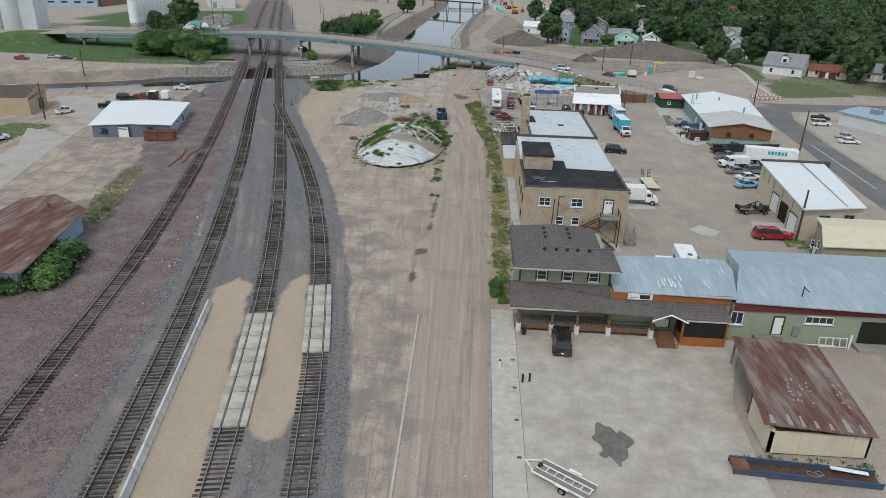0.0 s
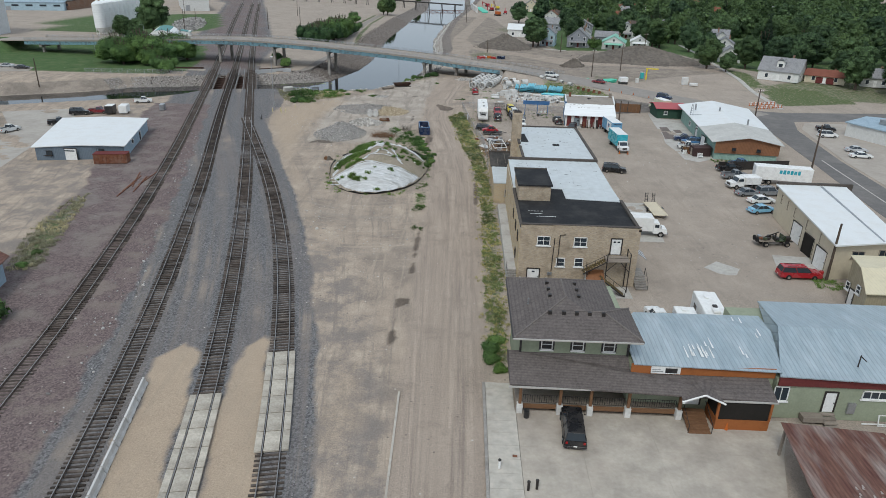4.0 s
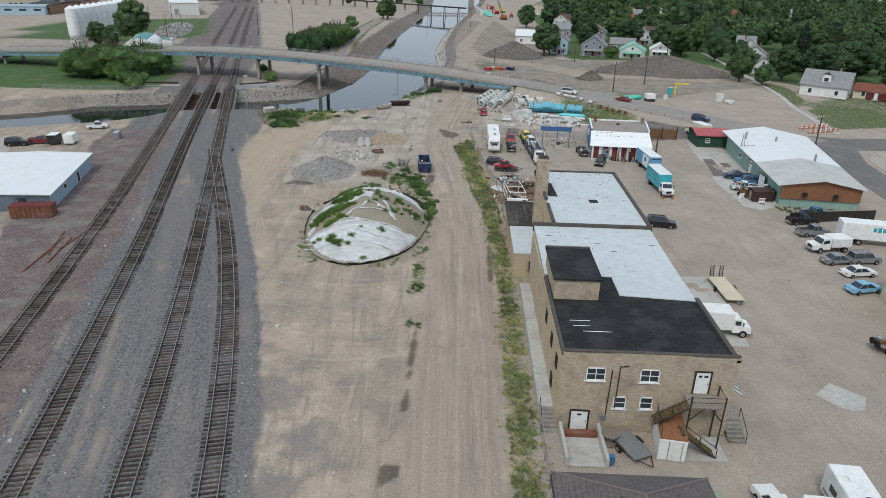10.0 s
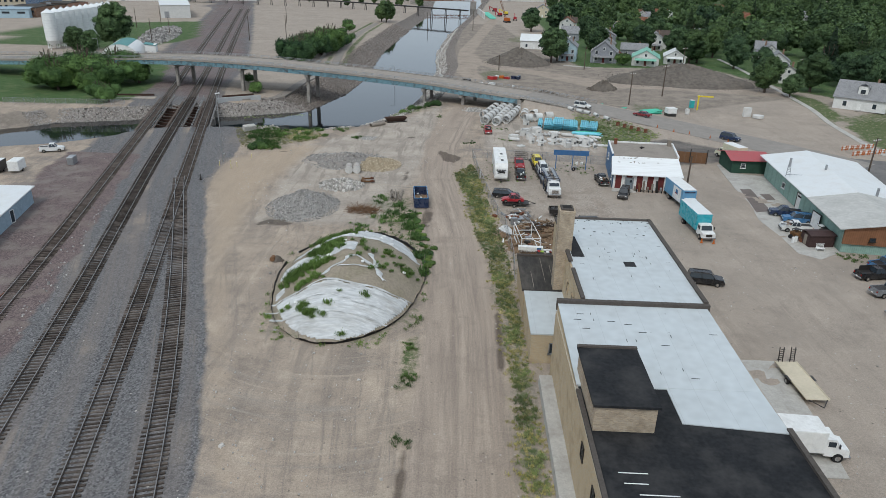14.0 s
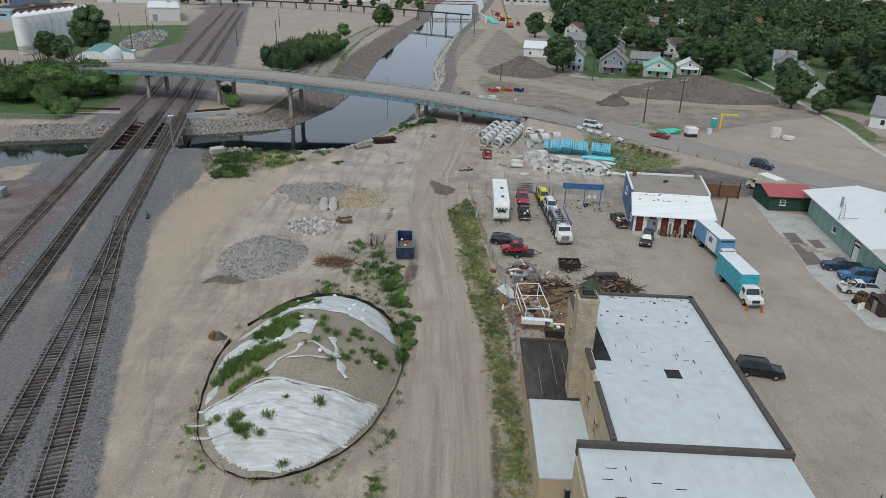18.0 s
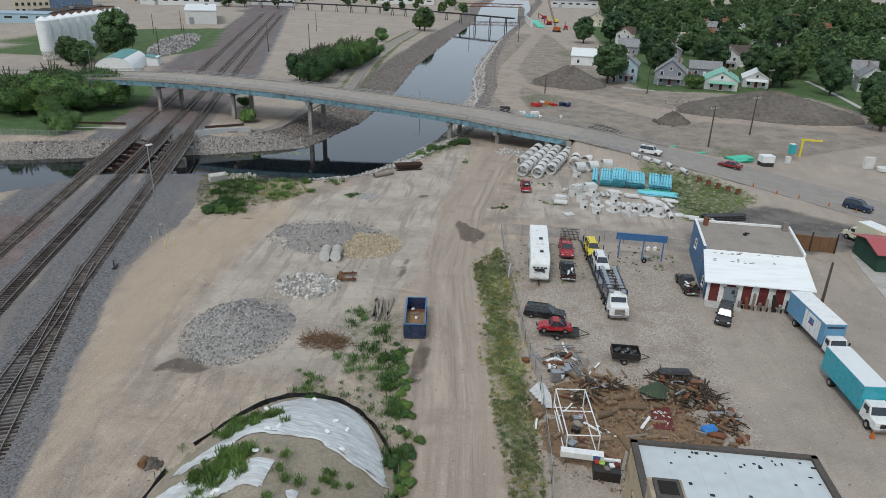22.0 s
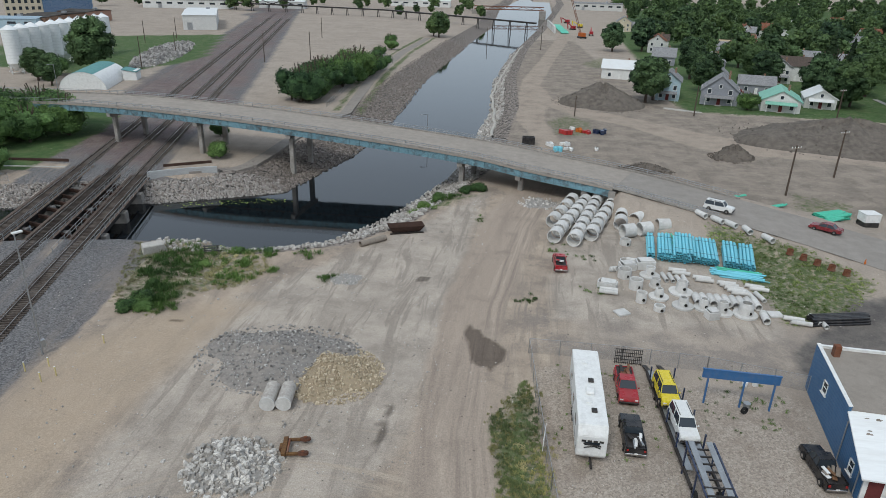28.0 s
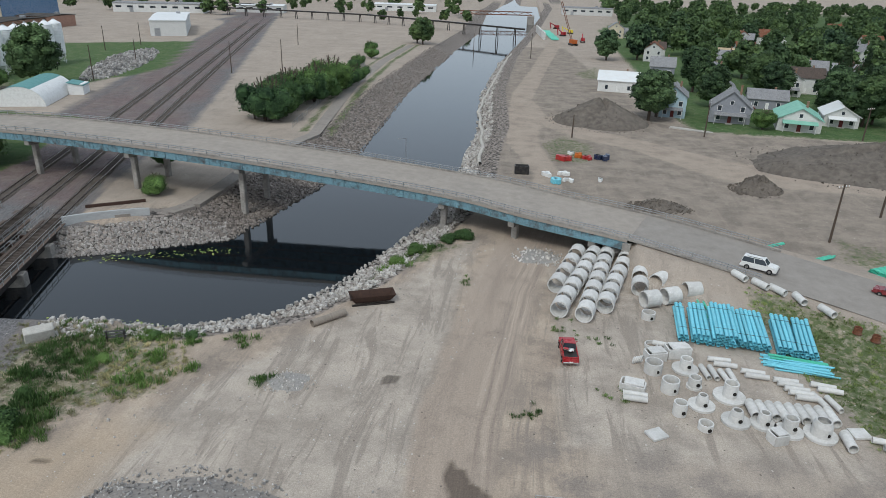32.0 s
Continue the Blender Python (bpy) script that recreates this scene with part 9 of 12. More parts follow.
box("cross_tube", o, RUST, (0, -0.9, 0.62), (2.4, 0.22, 0.22), bev=0.04)
box("bracket", o, RUSTYEL, (0, -1.75, 0.4), (1.0, 0.4, 0.5), bev=0.05)
o = thing("tree_stump", "dark uprooted tree stump", "stump", -27.0, 147.4, 0)
heap("stump_soil", "dark clod of roots and soil", "stump", -26.4, 147.6, 0.8, 0.7, 0.8, SOIL, 30, SOIL, (0.1, 0.3), 21)
cyl("trunk", o, WOOD, (0, 0, 0.4), 0.35, 0.8, 'y', 10)


# ---- trees and weeds ----
def leaf_mat(name, c1, c2, c3):
    m, nt, p = node_mat(name)
    geo = nt.nodes.new("ShaderNodeNewGeometry")
    oi = nt.nodes.new("ShaderNodeObjectInfo")
    col = mixc(nt, geo.outputs["Random Per Island"], c1, c2)
    col = mixc(nt, ramp(nt, oi.outputs["Random"], 0.3, 1.0), col, c3)
    kind_ = nt.nodes.new("ShaderNodeMath")
    kind_.operation = 'FRACT'
    k7 = nt.nodes.new("ShaderNodeMath")
    k7.operation = 'MULTIPLY'
    k7.inputs[1].default_value = 7.3
    nt.links.new(oi.outputs["Random"], k7.inputs[0])
    nt.links.new(k7.outputs[0], kind_.inputs[0])
    col = mixc(nt, 1.0, col, mixc(nt, kind_.outputs[0], (0.72, 0.78, 0.86), (1.42, 1.32, 1.02)), 'MULTIPLY')
    big = noise_of(nt, geo.outputs["Position"], 0.35, 3)
    col = mixc(nt, ramp(nt, big, 0.5, 0.8), col, tuple(v * 1.35 for v in c2))
    wood = noise_of(nt, geo.outputs["Position"], 0.075, 3)
    col = mixc(nt, 1.0, col, mixc(nt, ramp(nt, wood, 0.35, 0.65), (0.58, 0.63, 0.66), (1.55, 1.48, 1.3)), 'MULTIPLY')
    nt.links.new(col, p.inputs["Base Color"])
    p.inputs["Roughness"].default_value = 0.7
    p.inputs["Specular IOR Level"].default_value = 0.12
    return m


LEAF = leaf_mat("broad_leaves", (0.016, 0.031, 0.018), (0.08, 0.132, 0.066), (0.046, 0.08, 0.042))
LEAFB = leaf_mat("bright_leaves", (0.022, 0.046, 0.02), (0.1, 0.175, 0.066), (0.058, 0.108, 0.042))
PINE = leaf_mat("needles", (0.015, 0.03, 0.017), (0.03, 0.05, 0.026), (0.02, 0.036, 0.02))
WEED = leaf_mat("weed_leaves", (0.045, 0.092, 0.028), (0.115, 0.19, 0.062), (0.095, 0.14, 0.052))
DULLWEED = leaf_mat("dusty_weed_leaves", (0.08, 0.125, 0.05), (0.2, 0.255, 0.115), (0.19, 0.215, 0.105))
DRYGRASS = leaf_mat("dry_grass", (0.27, 0.24, 0.15), (0.42, 0.37, 0.25), (0.22, 0.22, 0.11))
BARK = mat("bark", (0.12, 0.09, 0.07), (0.07, 0.055, 0.045), rough=0.95, grain=8, bump=0.5, stretch=(1, 1, 0.3))


def leaves_arrays(rng, blobs, n, size, core=3):
    """Leaf quads on the lobes of a crown (x, y, z, rx, rz), each lobe round a rough core of larger leaf clumps."""
    B0 = np.array(blobs)
    w = B0[:, 3] * B0[:, 3]
    which = rng.choice(len(blobs), n, p=w / w.sum())
    d = rng.normal(size=(n, 3))
    d /= np.linalg.norm(d, axis=1)[:, None]
    d[:, 2] = np.where(d[:, 2] < -0.6, -d[:, 2], d[:, 2])
    B = B0[which]
    depth = 1.08 - 0.3 * rng.random(n) ** 1.5 + 0.1 * rng.normal(size=n)
    c = B[:, :3] + d * np.stack([B[:, 3], B[:, 3], B[:, 4]], 1) * depth[:, None]
    nrm = d + 0.6 * rng.normal(size=(n, 3)) + np.array([0, 0, 0.25])
    nrm /= np.linalg.norm(nrm, axis=1)[:, None]
    t = np.cross(nrm, rng.normal(size=(n, 3)))
    t /= np.linalg.norm(t, axis=1)[:, None]
    b = np.cross(nrm, t)
    s = size * (0.6 + 0.8 * rng.random(n))[:, None]
    v = [np.stack([c - t * s, c + b * s * 0.6, c + t * s, c - b * s * 0.6], 1).reshape(-1, 3)]
    g = np.linspace(-1, 1, core + 1)
    quad = []
    for ax in range(3):
        for sg in (-1.0, 1.0):
            for i in range(core):
                for j in range(core):
                    for p, q in ((g[i], g[j]), (g[i + 1], g[j]), (g[i + 1], g[j + 1]), (g[i], g[j + 1])):
                        e = [0, 0, 0]
                        e[ax], e[(ax + 1) % 3], e[(ax + 2) % 3] = sg, p, q
                        quad.append(e)
    quad = np.array(quad, float)
    quad /= np.linalg.norm(quad, axis=1)[:, None]
    for x, y, z, rx, rz in blobs:
        v.append(quad * np.array([rx, rx, rz]) * 0.86 * (1 + 0.05 * rng.normal(size=(len(quad), 1))) + np.array([x, y, z]))
    return np.concatenate(v)


def quads_mesh(name, v, material):
    n = len(v) // 4
    me = bpy.data.meshes.new(name)
    me.vertices.add(len(v))
    me.vertices.foreach_set("co", v.astype(np.float32).ravel())
    me.loops.add(4 * n)
    me.loops.foreach_set("vertex_index", np.arange(4 * n, dtype=np.int32))
    me.polygons.add(n)
    me.polygons.foreach_set("loop_start", np.arange(0, 4 * n, 4, dtype=np.int32))
    me.polygons.foreach_set("loop_total", np.full(n, 4, dtype=np.int32))
    me.update(calc_edges=True)
    me.validate()
    me.materials.append(material)
    return me


def tree_blobs(rng, h, r, lobes=34):
    """A full rounded crown of uneven lobes that comes low down on the trunk."""
    out = [(0, 0, h * 0.52, r * 0.66, h * 0.3)]
    lean = rng.uniform(-0.25, 0.25, 2)
    for k_ in range(lobes):
        w = 1 - 2 * (k_ + 0.5) / lobes
        a = 2.4 * k_ + rng.uniform(-0.5, 0.5)
        u = math.sqrt(max(0.0, 1 - w * w)) * rng.uniform(0.86, 1.12)
        if w < -0.5:
            u *= 0.8
        z = h * (0.53 + 0.33 * w + rng.uniform(-0.03, 0.04))
        out.append((r * (0.66 * u * math.cos(a) + lean[0] * w), r * (0.66 * u * math.sin(a) + lean[1] * w), z, r * rng.uniform(0.18, 0.36), h * rng.uniform(0.06, 0.13)))
    return out


TREES, FARCROWN = [], []
for k_ in range(6):
    rng = np.random.default_rng(100 + k_)
    h_, r_ = 10.0, rng.uniform(3.6, 4.6)
    blobs = tree_blobs(rng, h_, r_)
    bm = bmesh.new()
    add_cyl(bm, (0, 0, h_ * 0.25), 0.32, h_ * 0.5, seg=8, r2=0.2)
    for b_ in blobs[1:9]:
        a = Vector((0, 0, h_ * 0.32))
        e_ = Vector(b_[:3])
        rod(bm, a, a.lerp(e_, 0.85), 0.09, 5)
    tm = bpy.data.meshes.new("trunk")
    bm.to_mesh(tm)
    bm.free()
    tm.materials.append(BARK)
    TREES.append((tm, quads_mesh("crown", leaves_arrays(rng, blobs, 5600, 0.23, 2), LEAFB if k_ == 5 else LEAF)))
    FARCROWN.append(quads_mesh("crown_far", leaves_arrays(rng, blobs, 1700, 0.4, 2), LEAF))
for k_ in range(3):      # low spreading crowns that reach the ground
    rng = np.random.default_rng(300 + k_)
    blobs = [(0, 0, 3.4, 3.2, 3.2)] + [(rng.uniform(1.6, 3.6) * math.cos(a), rng.uniform(1.6, 3.6) * math.sin(a), rng.uniform(1.5, 5.2), rng.uniform(1.3, 2.3), rng.uniform(1.2, 2.0)) for a in rng.uniform(0, 6.283, 12)]
    TREES.append((TREES[0][0], quads_mesh("crown", leaves_arrays(rng, blobs, 6500, 0.17), LEAFB)))
rng = np.random.default_rng(77)
pine_blobs = [(0, 0, 1.2 + q * 0.95, 2.5 * (1 - q / 11.5), 0.7) for q in range(11)]
PINE_ME = quads_mesh("crown", leaves_arrays(rng, pine_blobs, 4500, 0.2), PINE)
BUSHES = [quads_mesh("foliage", leaves_arrays(np.random.default_rng(200 + q), [(0, 0, 0.45, 0.75, 0.5), (0.5, 0.2, 0.35, 0.5, 0.4), (-0.45, 0.3, 0.4, 0.5, 0.45), (0.1, -0.5, 0.35, 0.5, 0.4)], 1100, 0.075), [LEAFB, WEED, WEED][q]) for q in range(3)]
rt = random.Random(3)


def tree(x, y, s=1.0, kind=None, label="leafy green broadleaf tree", group="town trees", z=None):
    k_ = rt.randrange(5) if kind is None else kind
    z = float(height(x, y)) if z is None else z
    t = thing("pine_tree" if kind == 'pine' else "tree", label, "tree", x, y, z - 0.1, rt.uniform(0, 360), group=group)
    t.scale = (s * rt.uniform(0.92, 1.12), s * rt.uniform(0.92, 1.12), s)
    if kind == 'pine':
        c_ = new("crown", PINE_ME)
        c_.parent = t
        o_ = new("trunk", TREES[0][0])
        o_.parent = t
    else:
        for nm, me in zip(("trunk", "crown"), TREES[k_]):
            o_ = new(nm, FARCROWN[k_] if nm == "crown" and y > 450 and k_ < 6 else me)
            o_.parent = t
    return t


def bush(x, y, s=1.0, kind=0, label="dense green bush with small leaves", group="bushes", z=None):
    z = float(height(x, y)) if z is None else z
    o_ = new("bush", BUSHES[kind])
    o_.matrix_basis = pose(x, y, z - 0.05, 0, 0, rt.uniform(0, 360)) @ Matrix.Diagonal((s * rt.uniform(0.85, 1.2), s * rt.uniform(0.85, 1.2), s, 1))
    return tagged(o_, label, "bush", group)


# single trees that stand out
for x, y, s, kd in ((-160, 371, 2.0, 0), (-168, 362, 1.0, 6), (-156, 343, 1.1, 2), (-166, 350, 1.2, 3), (-116, 267, 1.0, 6), (-122, 276, 1.5, 7), (-131, 272, 1.5, 8), (-109, 284, 1.3, 6), (-113, 276, 1.1, 7), (-128, 285, 1.5, 8), (-117, 286, 1.5, 6), (-127, 268, 1.2, 7), (-103, 252, 0.75, 6), (-108, 256, 0.7, 7), (-66.5, 273.5, 0.55, 8), (-75, 292, 0.45, 6), (-58, 550, 1.5, 0), (-62, 556, 1.3, 2), (-77, 500, 0.8, 6), (-72, 480, 0.7, 7), (-72, 455, 0.65, 8), (-70, 436, 0.75, 6), (35.8, 366, 1.5, 0), (39, 372, 1.4, 1), (61, 424, 1.7, 2), (64.7, 356, 0.75, 7), (86, 428, 1.6, 3), (96, 368, 1.5, 0), (101, 373, 1.4, 2), (108.8, 416, 1.9, 'pine'), (120, 425, 1.6, 'pine'), (39, 512, 1.5, 1), (55, 519, 1.8, 2), (-74, 340, 0.9, 1)):
    tree(x, y, s, kd, group="single trees")
for k_ in range(20):
    u = k_ / 19
    x, y = -70 + 7.0 * u + rt.uniform(-3.5, 2.5), 337 + 74 * u + rt.uniform(-3, 3)
    tree(x, y, rt.uniform(1.1, 1.55) * (1.0 if u < 0.7 else 0.6), rt.choice([6, 7, 8]), "low spreading green tree on the levee", "levee trees")
# town woods: single trees where near, one mass behind
HOUSE_AT = [(33, 420), (44, 374), (59, 366), (75, 359), (90, 370), (66, 380), (104, 437), (74, 446), (101, 530), (65, 532), (115, 273), (133, 277), (78, 396), (62.6, 520), (95.4, 512), (130.6, 614), (68.2, 416), (57.8, 468), (59.1, 646), (118, 560), (150, 640), (180, 560), (160, 500), (210, 620), (230, 720)]
near_pts, far_pts = [], []
tries = 0
while len(near_pts) < 250 and tries < 9000:
    tries += 1
    y = 300 + 420 * rt.random() ** 1.2
    x = rt.uniform(52, 0.72 * y + 30)
    if y < 372 and x < 104 or (y < 300 and x < 100) or x < 40 + (y - 370) * 0.03:
        continue
    if 104 < x < 134 and y < 315 and not (y > 292):
        continue
    if abs(x - (112 + (y - 300) * 0.42)) < 9 and y < 520:      # the side street
        continue
    if any(math.hypot(x - a, y - b) < 13 for a, b in HOUSE_AT) or any(abs(x - a - 2) < 8 and b - 30 < y < b for a, b in HOUSE_AT) or any(math.hypot(x - a, y - b) < 6.2 for a, b, _ in near_pts):
        continue
    near_pts.append((x, y, rt.uniform(1.0, 1.75)))
for x, y, s in near_pts:
    tree(x, y, s, 'pine' if rt.random() < 0.06 else None)
for x, y, s in ((140, 258, 1.6), (150, 250, 1.5), (158, 262, 1.7), (146, 240, 1.3), (170, 252, 1.6), (128, 292, 1.4), (140, 300, 1.6), (152, 290, 1.5), (100, 296, 1.3), (117, 300, 1.4), (105, 288, 0.8), (165, 235, 1.2), (185, 262, 1.6), (142, 272, 1.2)):
    tree(x, y, s)
rngf = np.random.default_rng(9)
far_v = []
for _ in range(640):
    y = 420 + 700 * rngf.random()
    x = rngf.uniform(70 + (y - 420) * 0.02, 0.75 * y + 60)
    s = rngf.uniform(1.0, 1.8)
    if any(math.hypot(x - a, y - b - 4) < 15 or (abs(x - a - 2) < 10 and b - 36 < y < b) for a, b in HOUSE_AT):
        continue
    v = leaves_arrays(rngf, tree_blobs(rngf, 10, 4.6, 18), 560, 0.6, 1)
    far_v.append(v * s + np.array([x, y, -0.2]))
tagged(new("far_woods", quads_mesh("far_woods", np.concatenate(far_v), LEAF)), "dense green tree canopy over the far town", "woods", kind="stuff")
far_v = []
for _ in range(140):
    y = rngf.uniform(700, 1150)
    x = rngf.uniform(-0.7 * y, -40)
    v = leaves_arrays(rngf, tree_blobs(rngf, 10, 4.2, 10), 260, 0.9, 2)
    far_v.append(v * rngf.uniform(0.8, 1.5) + np.array([x, y, -0.2]))
tagged(new("far_woods", quads_mesh("far_woods_west", np.concatenate(far_v), LEAF)), "scattered far green trees beyond the rail yard", "woods", kind="stuff")
# bushes
for x, y, s, kd in ((-48.2, 213.4, 0.9, 1), (-46.6, 208.6, 1.7, 0), (-45.6, 206.9, 1.4, 0), (-47.6, 206.4, 1.5, 0), (-44.4, 220.4, 0.8, 1), (-41.6, 226.0, 0.9, 0), (-37.4, 226.6, 0.8, 0), (5.0, 74.8, 1.2, 0), (5.6, 76.6, 1.0, 0), (4.9, 73.0, 1.0, 0), (5.8, 71.2, 0.8, 1), (-51.6, 73.0, 3.2, 0), (-52.0, 76.4, 3.0, 0), (-51.2, 69.6, 3.0, 0), (-53.6, 72.4, 3.4, 0), (-54.2, 66.8, 2.4, 0), (-57.0, 95.6, 0.7, 1), (-56.4, 91.2, 0.8, 1), (-16.4, 256, 1.6, 0), (-18.6, 252.4, 1.3, 1), (-11.8, 260.6, 1.4, 0), (-9.6, 262.4, 1.6, 0)):
    bush(x, y, s, kd)
for k_ in range(46):
    u = rt.random()
    bush(-5.6 - 4.0 * u ** 2 + rt.gauss(0, 0.45), 147 + 23 * u + rt.gauss(0, 0.5), rt.uniform(0.3, 0.65), rt.choice([0, 1, 2]), "low green weed clump beside a soil mound", "weed clumps")


def tufts(name, label, pts, material, blades=14, seed=1, category="weeds"):
    """Upright blades and small leaves in many tufts: x, y, z, size."""
    rg = np.random.default_rng(seed)
    P = np.repeat(np.array(pts, float), blades * 3, 0)
    n = len(P)
    a, tilt, ln = rg.uniform(0, 6.283, n), rg.uniform(0.1, 0.9, n), P[:, 3] * rg.uniform(0.5, 1.3, n)
    base = P[:, :3] + np.stack([rg.normal(0, 0.45, n) * P[:, 3], rg.normal(0, 0.45, n) * P[:, 3], np.zeros(n)], 1)
    d = np.stack([np.cos(a) * np.sin(tilt), np.sin(a) * np.sin(tilt), np.cos(tilt)], 1) * ln[:, None]
    s = np.stack([-np.sin(a), np.cos(a), np.zeros(n)], 1) * (ln * 0.035 + 0.012)[:, None]
    v = np.stack([base - s * 0.5, base + d * 0.55 - s, base + d, base + d * 0.55 + s], 1).reshape(-1, 3)
    return tagged(new(name, quads_mesh(name, v, material)), label, category, kind="stuff")


def in_poly(poly, n, rnd):
    xs, ys = [p[0] for p in poly], [p[1] for p in poly]
    out = []
    while len(out) < n:
        x, y = rnd.uniform(min(xs), max(xs)), rnd.uniform(min(ys), max(ys))
        if bool(inside(np.array(x), np.array(y), poly)):
            out.append((x, y))
    return out


rw = random.Random(8)
strip = GRASS_POLYS[2]
tufts("roadside_weeds", "green and yellow weeds along a dirt road", [(x, y, 0.0, rw.uniform(0.1, 0.34)) for x, y in in_poly(strip, 3000, rw) if math.sin(x * 1.9 + y * 0.35) + math.sin(y * 0.83 + 1.0) + rw.gauss(0, 0.5) > -0.5], DULLWEED, 16, 2)
tufts("roadside_weeds", "dry grass along a dirt road", [(x + rw.uniform(-1, 1.5), y, 0.0, rw.uniform(0.12, 0.34)) for x, y in in_poly(strip, 1500, rw)], DRYGRASS, 12, 3)
BANK_CLUMPS = ((-44.8, 207.9, 1.2, 26), (-47.4, 212.9, 1.3, 30), (-45.9, 210.3, 1.2, 30), (-49.4, 216.8, 1.5, 26), (-46, 219.7, 2.2, 40), (-50.7, 221.3, 1.6, 26), (-38.9, 217.4, 1.4, 22), (-39, 221.6, 1.0, 14), (-41.8, 225.9, 1.4, 20), (-37.5, 226, 1.2, 14), (-31.1, 226.3, 0.8, 9), (-34.2, 220, 0.4, 4), (-26.6, 219.4, 0.7, 9), (-18.2, 251.5, 1.3, 22), (-15.6, 256.5, 1.2, 18), (-48, 226, 3.0, 40))
tufts("bank_weeds", "lush weeds on the river bank", [(x, y, float(height(x, y)), rw.uniform(0.3, 0.8)) for cx, cy, sp, n in BANK_CLUMPS for x, y in [(rw.gauss(cx, sp), rw.gauss(cy, sp * 0.8)) for _ in range(n)]], WEED, 22, 4)
tufts("bank_grass", "dry pale grass on the bank", [(x, y, float(height(x, y)), rw.uniform(0.15, 0.4)) for x, y in in_poly(GRASS_POLYS[3], 800, rw)], DRYGRASS, 12, 14)
tufts("road_weeds", "small weeds on bare dirt", [(rw.gauss(a, sp), rw.gauss(b, sp), 0.0, rw.uniform(0.12, 0.4)) for a, b, sp, n in ((0.6, 218, 0.7, 16), (10.0, 222.6, 0.9, 20), (-7.9, 246.5, 0.6, 9), (4.6, 236, 1.6, 10), (9, 233, 1.2, 8), (-5.6, 120, 0.5, 26), (-5.4, 110, 0.4, 10), (-6.0, 126, 0.5, 14)) for _ in range(n)], WEED, 14, 15)
tufts("yard_grass", "patchy grass in the pipe yard", [(x, y, float(height(x, y)), rw.uniform(0.15, 0.4)) for x, y in in_poly(GRASS_POLYS[4], 700, rw)], DULLWEED, 10, 5)
tufts("mound_weeds", "green weeds round a soil mound", [(x, y, 0.0, rw.uniform(0.2, 0.55)) for x, y in in_poly(GRASS_POLYS[8], 420, rw) if math.hypot((x + 15.2) / 10.0, (y - 142.5) / 16.8) > 1], WEED, 12, 6)
tufts("verge_weeds", "weeds by a blue dumpster", [(x, y, 0.0, rw.uniform(0.25, 0.7)) for cx, cy, sp, n in ((-9.4, 166.5, 0.7, 30), (-8.9, 162.0, 0.6, 22), (-7.4, 157.5, 0.6, 24), (-6.4, 151, 0.5, 22), (-12.0, 168, 0.8, 14), (-11.6, 172.6, 0.6, 10), (-15.4, 175.4, 0.7, 10), (-13.4, 164, 1.8, 16), (-17, 160.5, 1.6, 14), (-5.6, 145, 0.4, 16)) for x, y in [(rw.gauss(cx, sp), rw.gauss(cy, sp * 1.4)) for _ in range(n)]], WEED, 20, 7)
tufts("scrub_grass", "sparse dry scrub by the tracks", [(x, y, 0.0, rw.uniform(0.2, 0.5)) for x, y in in_poly(GRASS_POLYS[5], 320, rw)], DRYGRASS, 12, 10)
tufts("lot_weeds", "sparse weeds in a gravel lot", [(x, y, 0.0, rw.uniform(0.12, 0.3)) for x, y in in_poly([(4, 204), (27, 203), (26, 196), (8, 186), (3.5, 190)], 130, rw)] + [(rw.uniform(24, 37), rw.uniform(43.6, 45.2), 0, 0.25) for _ in range(70)] + [(rw.uniform(56, 66), rw.uniform(154.5, 157.5), 0, 0.3) for _ in range(60)] + [(rw.uniform(49, 53), rw.uniform(93, 97), 0, 0.3) for _ in range(60)], WEED, 10, 11)
mp_ = []
for cx, cy, sp, n in ((-5.9, -3.7, 0.9, 34), (-4.4, -2.8, 0.8, 26), (-2.7, -2.4, 0.5, 16), (-7.1, -4.4, 0.6, 14), (-2.3, 1.4, 0.55, 16), (-3.4, 0.9, 0.6, 18), (-5.0, 1.6, 0.6, 16), (-2.0, 2.9, 0.5, 14), (-3.6, 3.0, 0.6, 18), (-4.6, 7.6, 0.8, 16), (-2.6, 9.3, 0.6, 14), (-5.4, 9.6, 0.7, 12), (-3.4, -6.4, 0.4, 9), (-4.8, -7.2, 0.4, 8), (-2.6, -12.1, 0.5, 14), (-3.6, -11.0, 0.3, 6), (-6.4, -10.7, 0.6, 10), (4.5, -1.0, 2.4, 12), (5.5, 2.0, 1.8, 12), (7.6, -1.0, 0.8, 8), (-1, -10, 4.0, 10)):
    for _ in range(n):
        x, y = rw.gauss(cx, sp), rw.gauss(cy, sp)
        if math.hypot(x / MA, y / MB) < 0.97:
            mp_.append((x - 15.2, y + 142.5, mound_z(x, y) + 0.02, rw.uniform(0.25, 0.6)))
tufts("mound_weeds", "green weeds growing on a soil mound", mp_, WEED, 40, 8)
LILY = leaf_mat("duckweed", (0.11, 0.16, 0.055), (0.2, 0.26, 0.1), (0.15, 0.21, 0.08))
bm = bmesh.new()
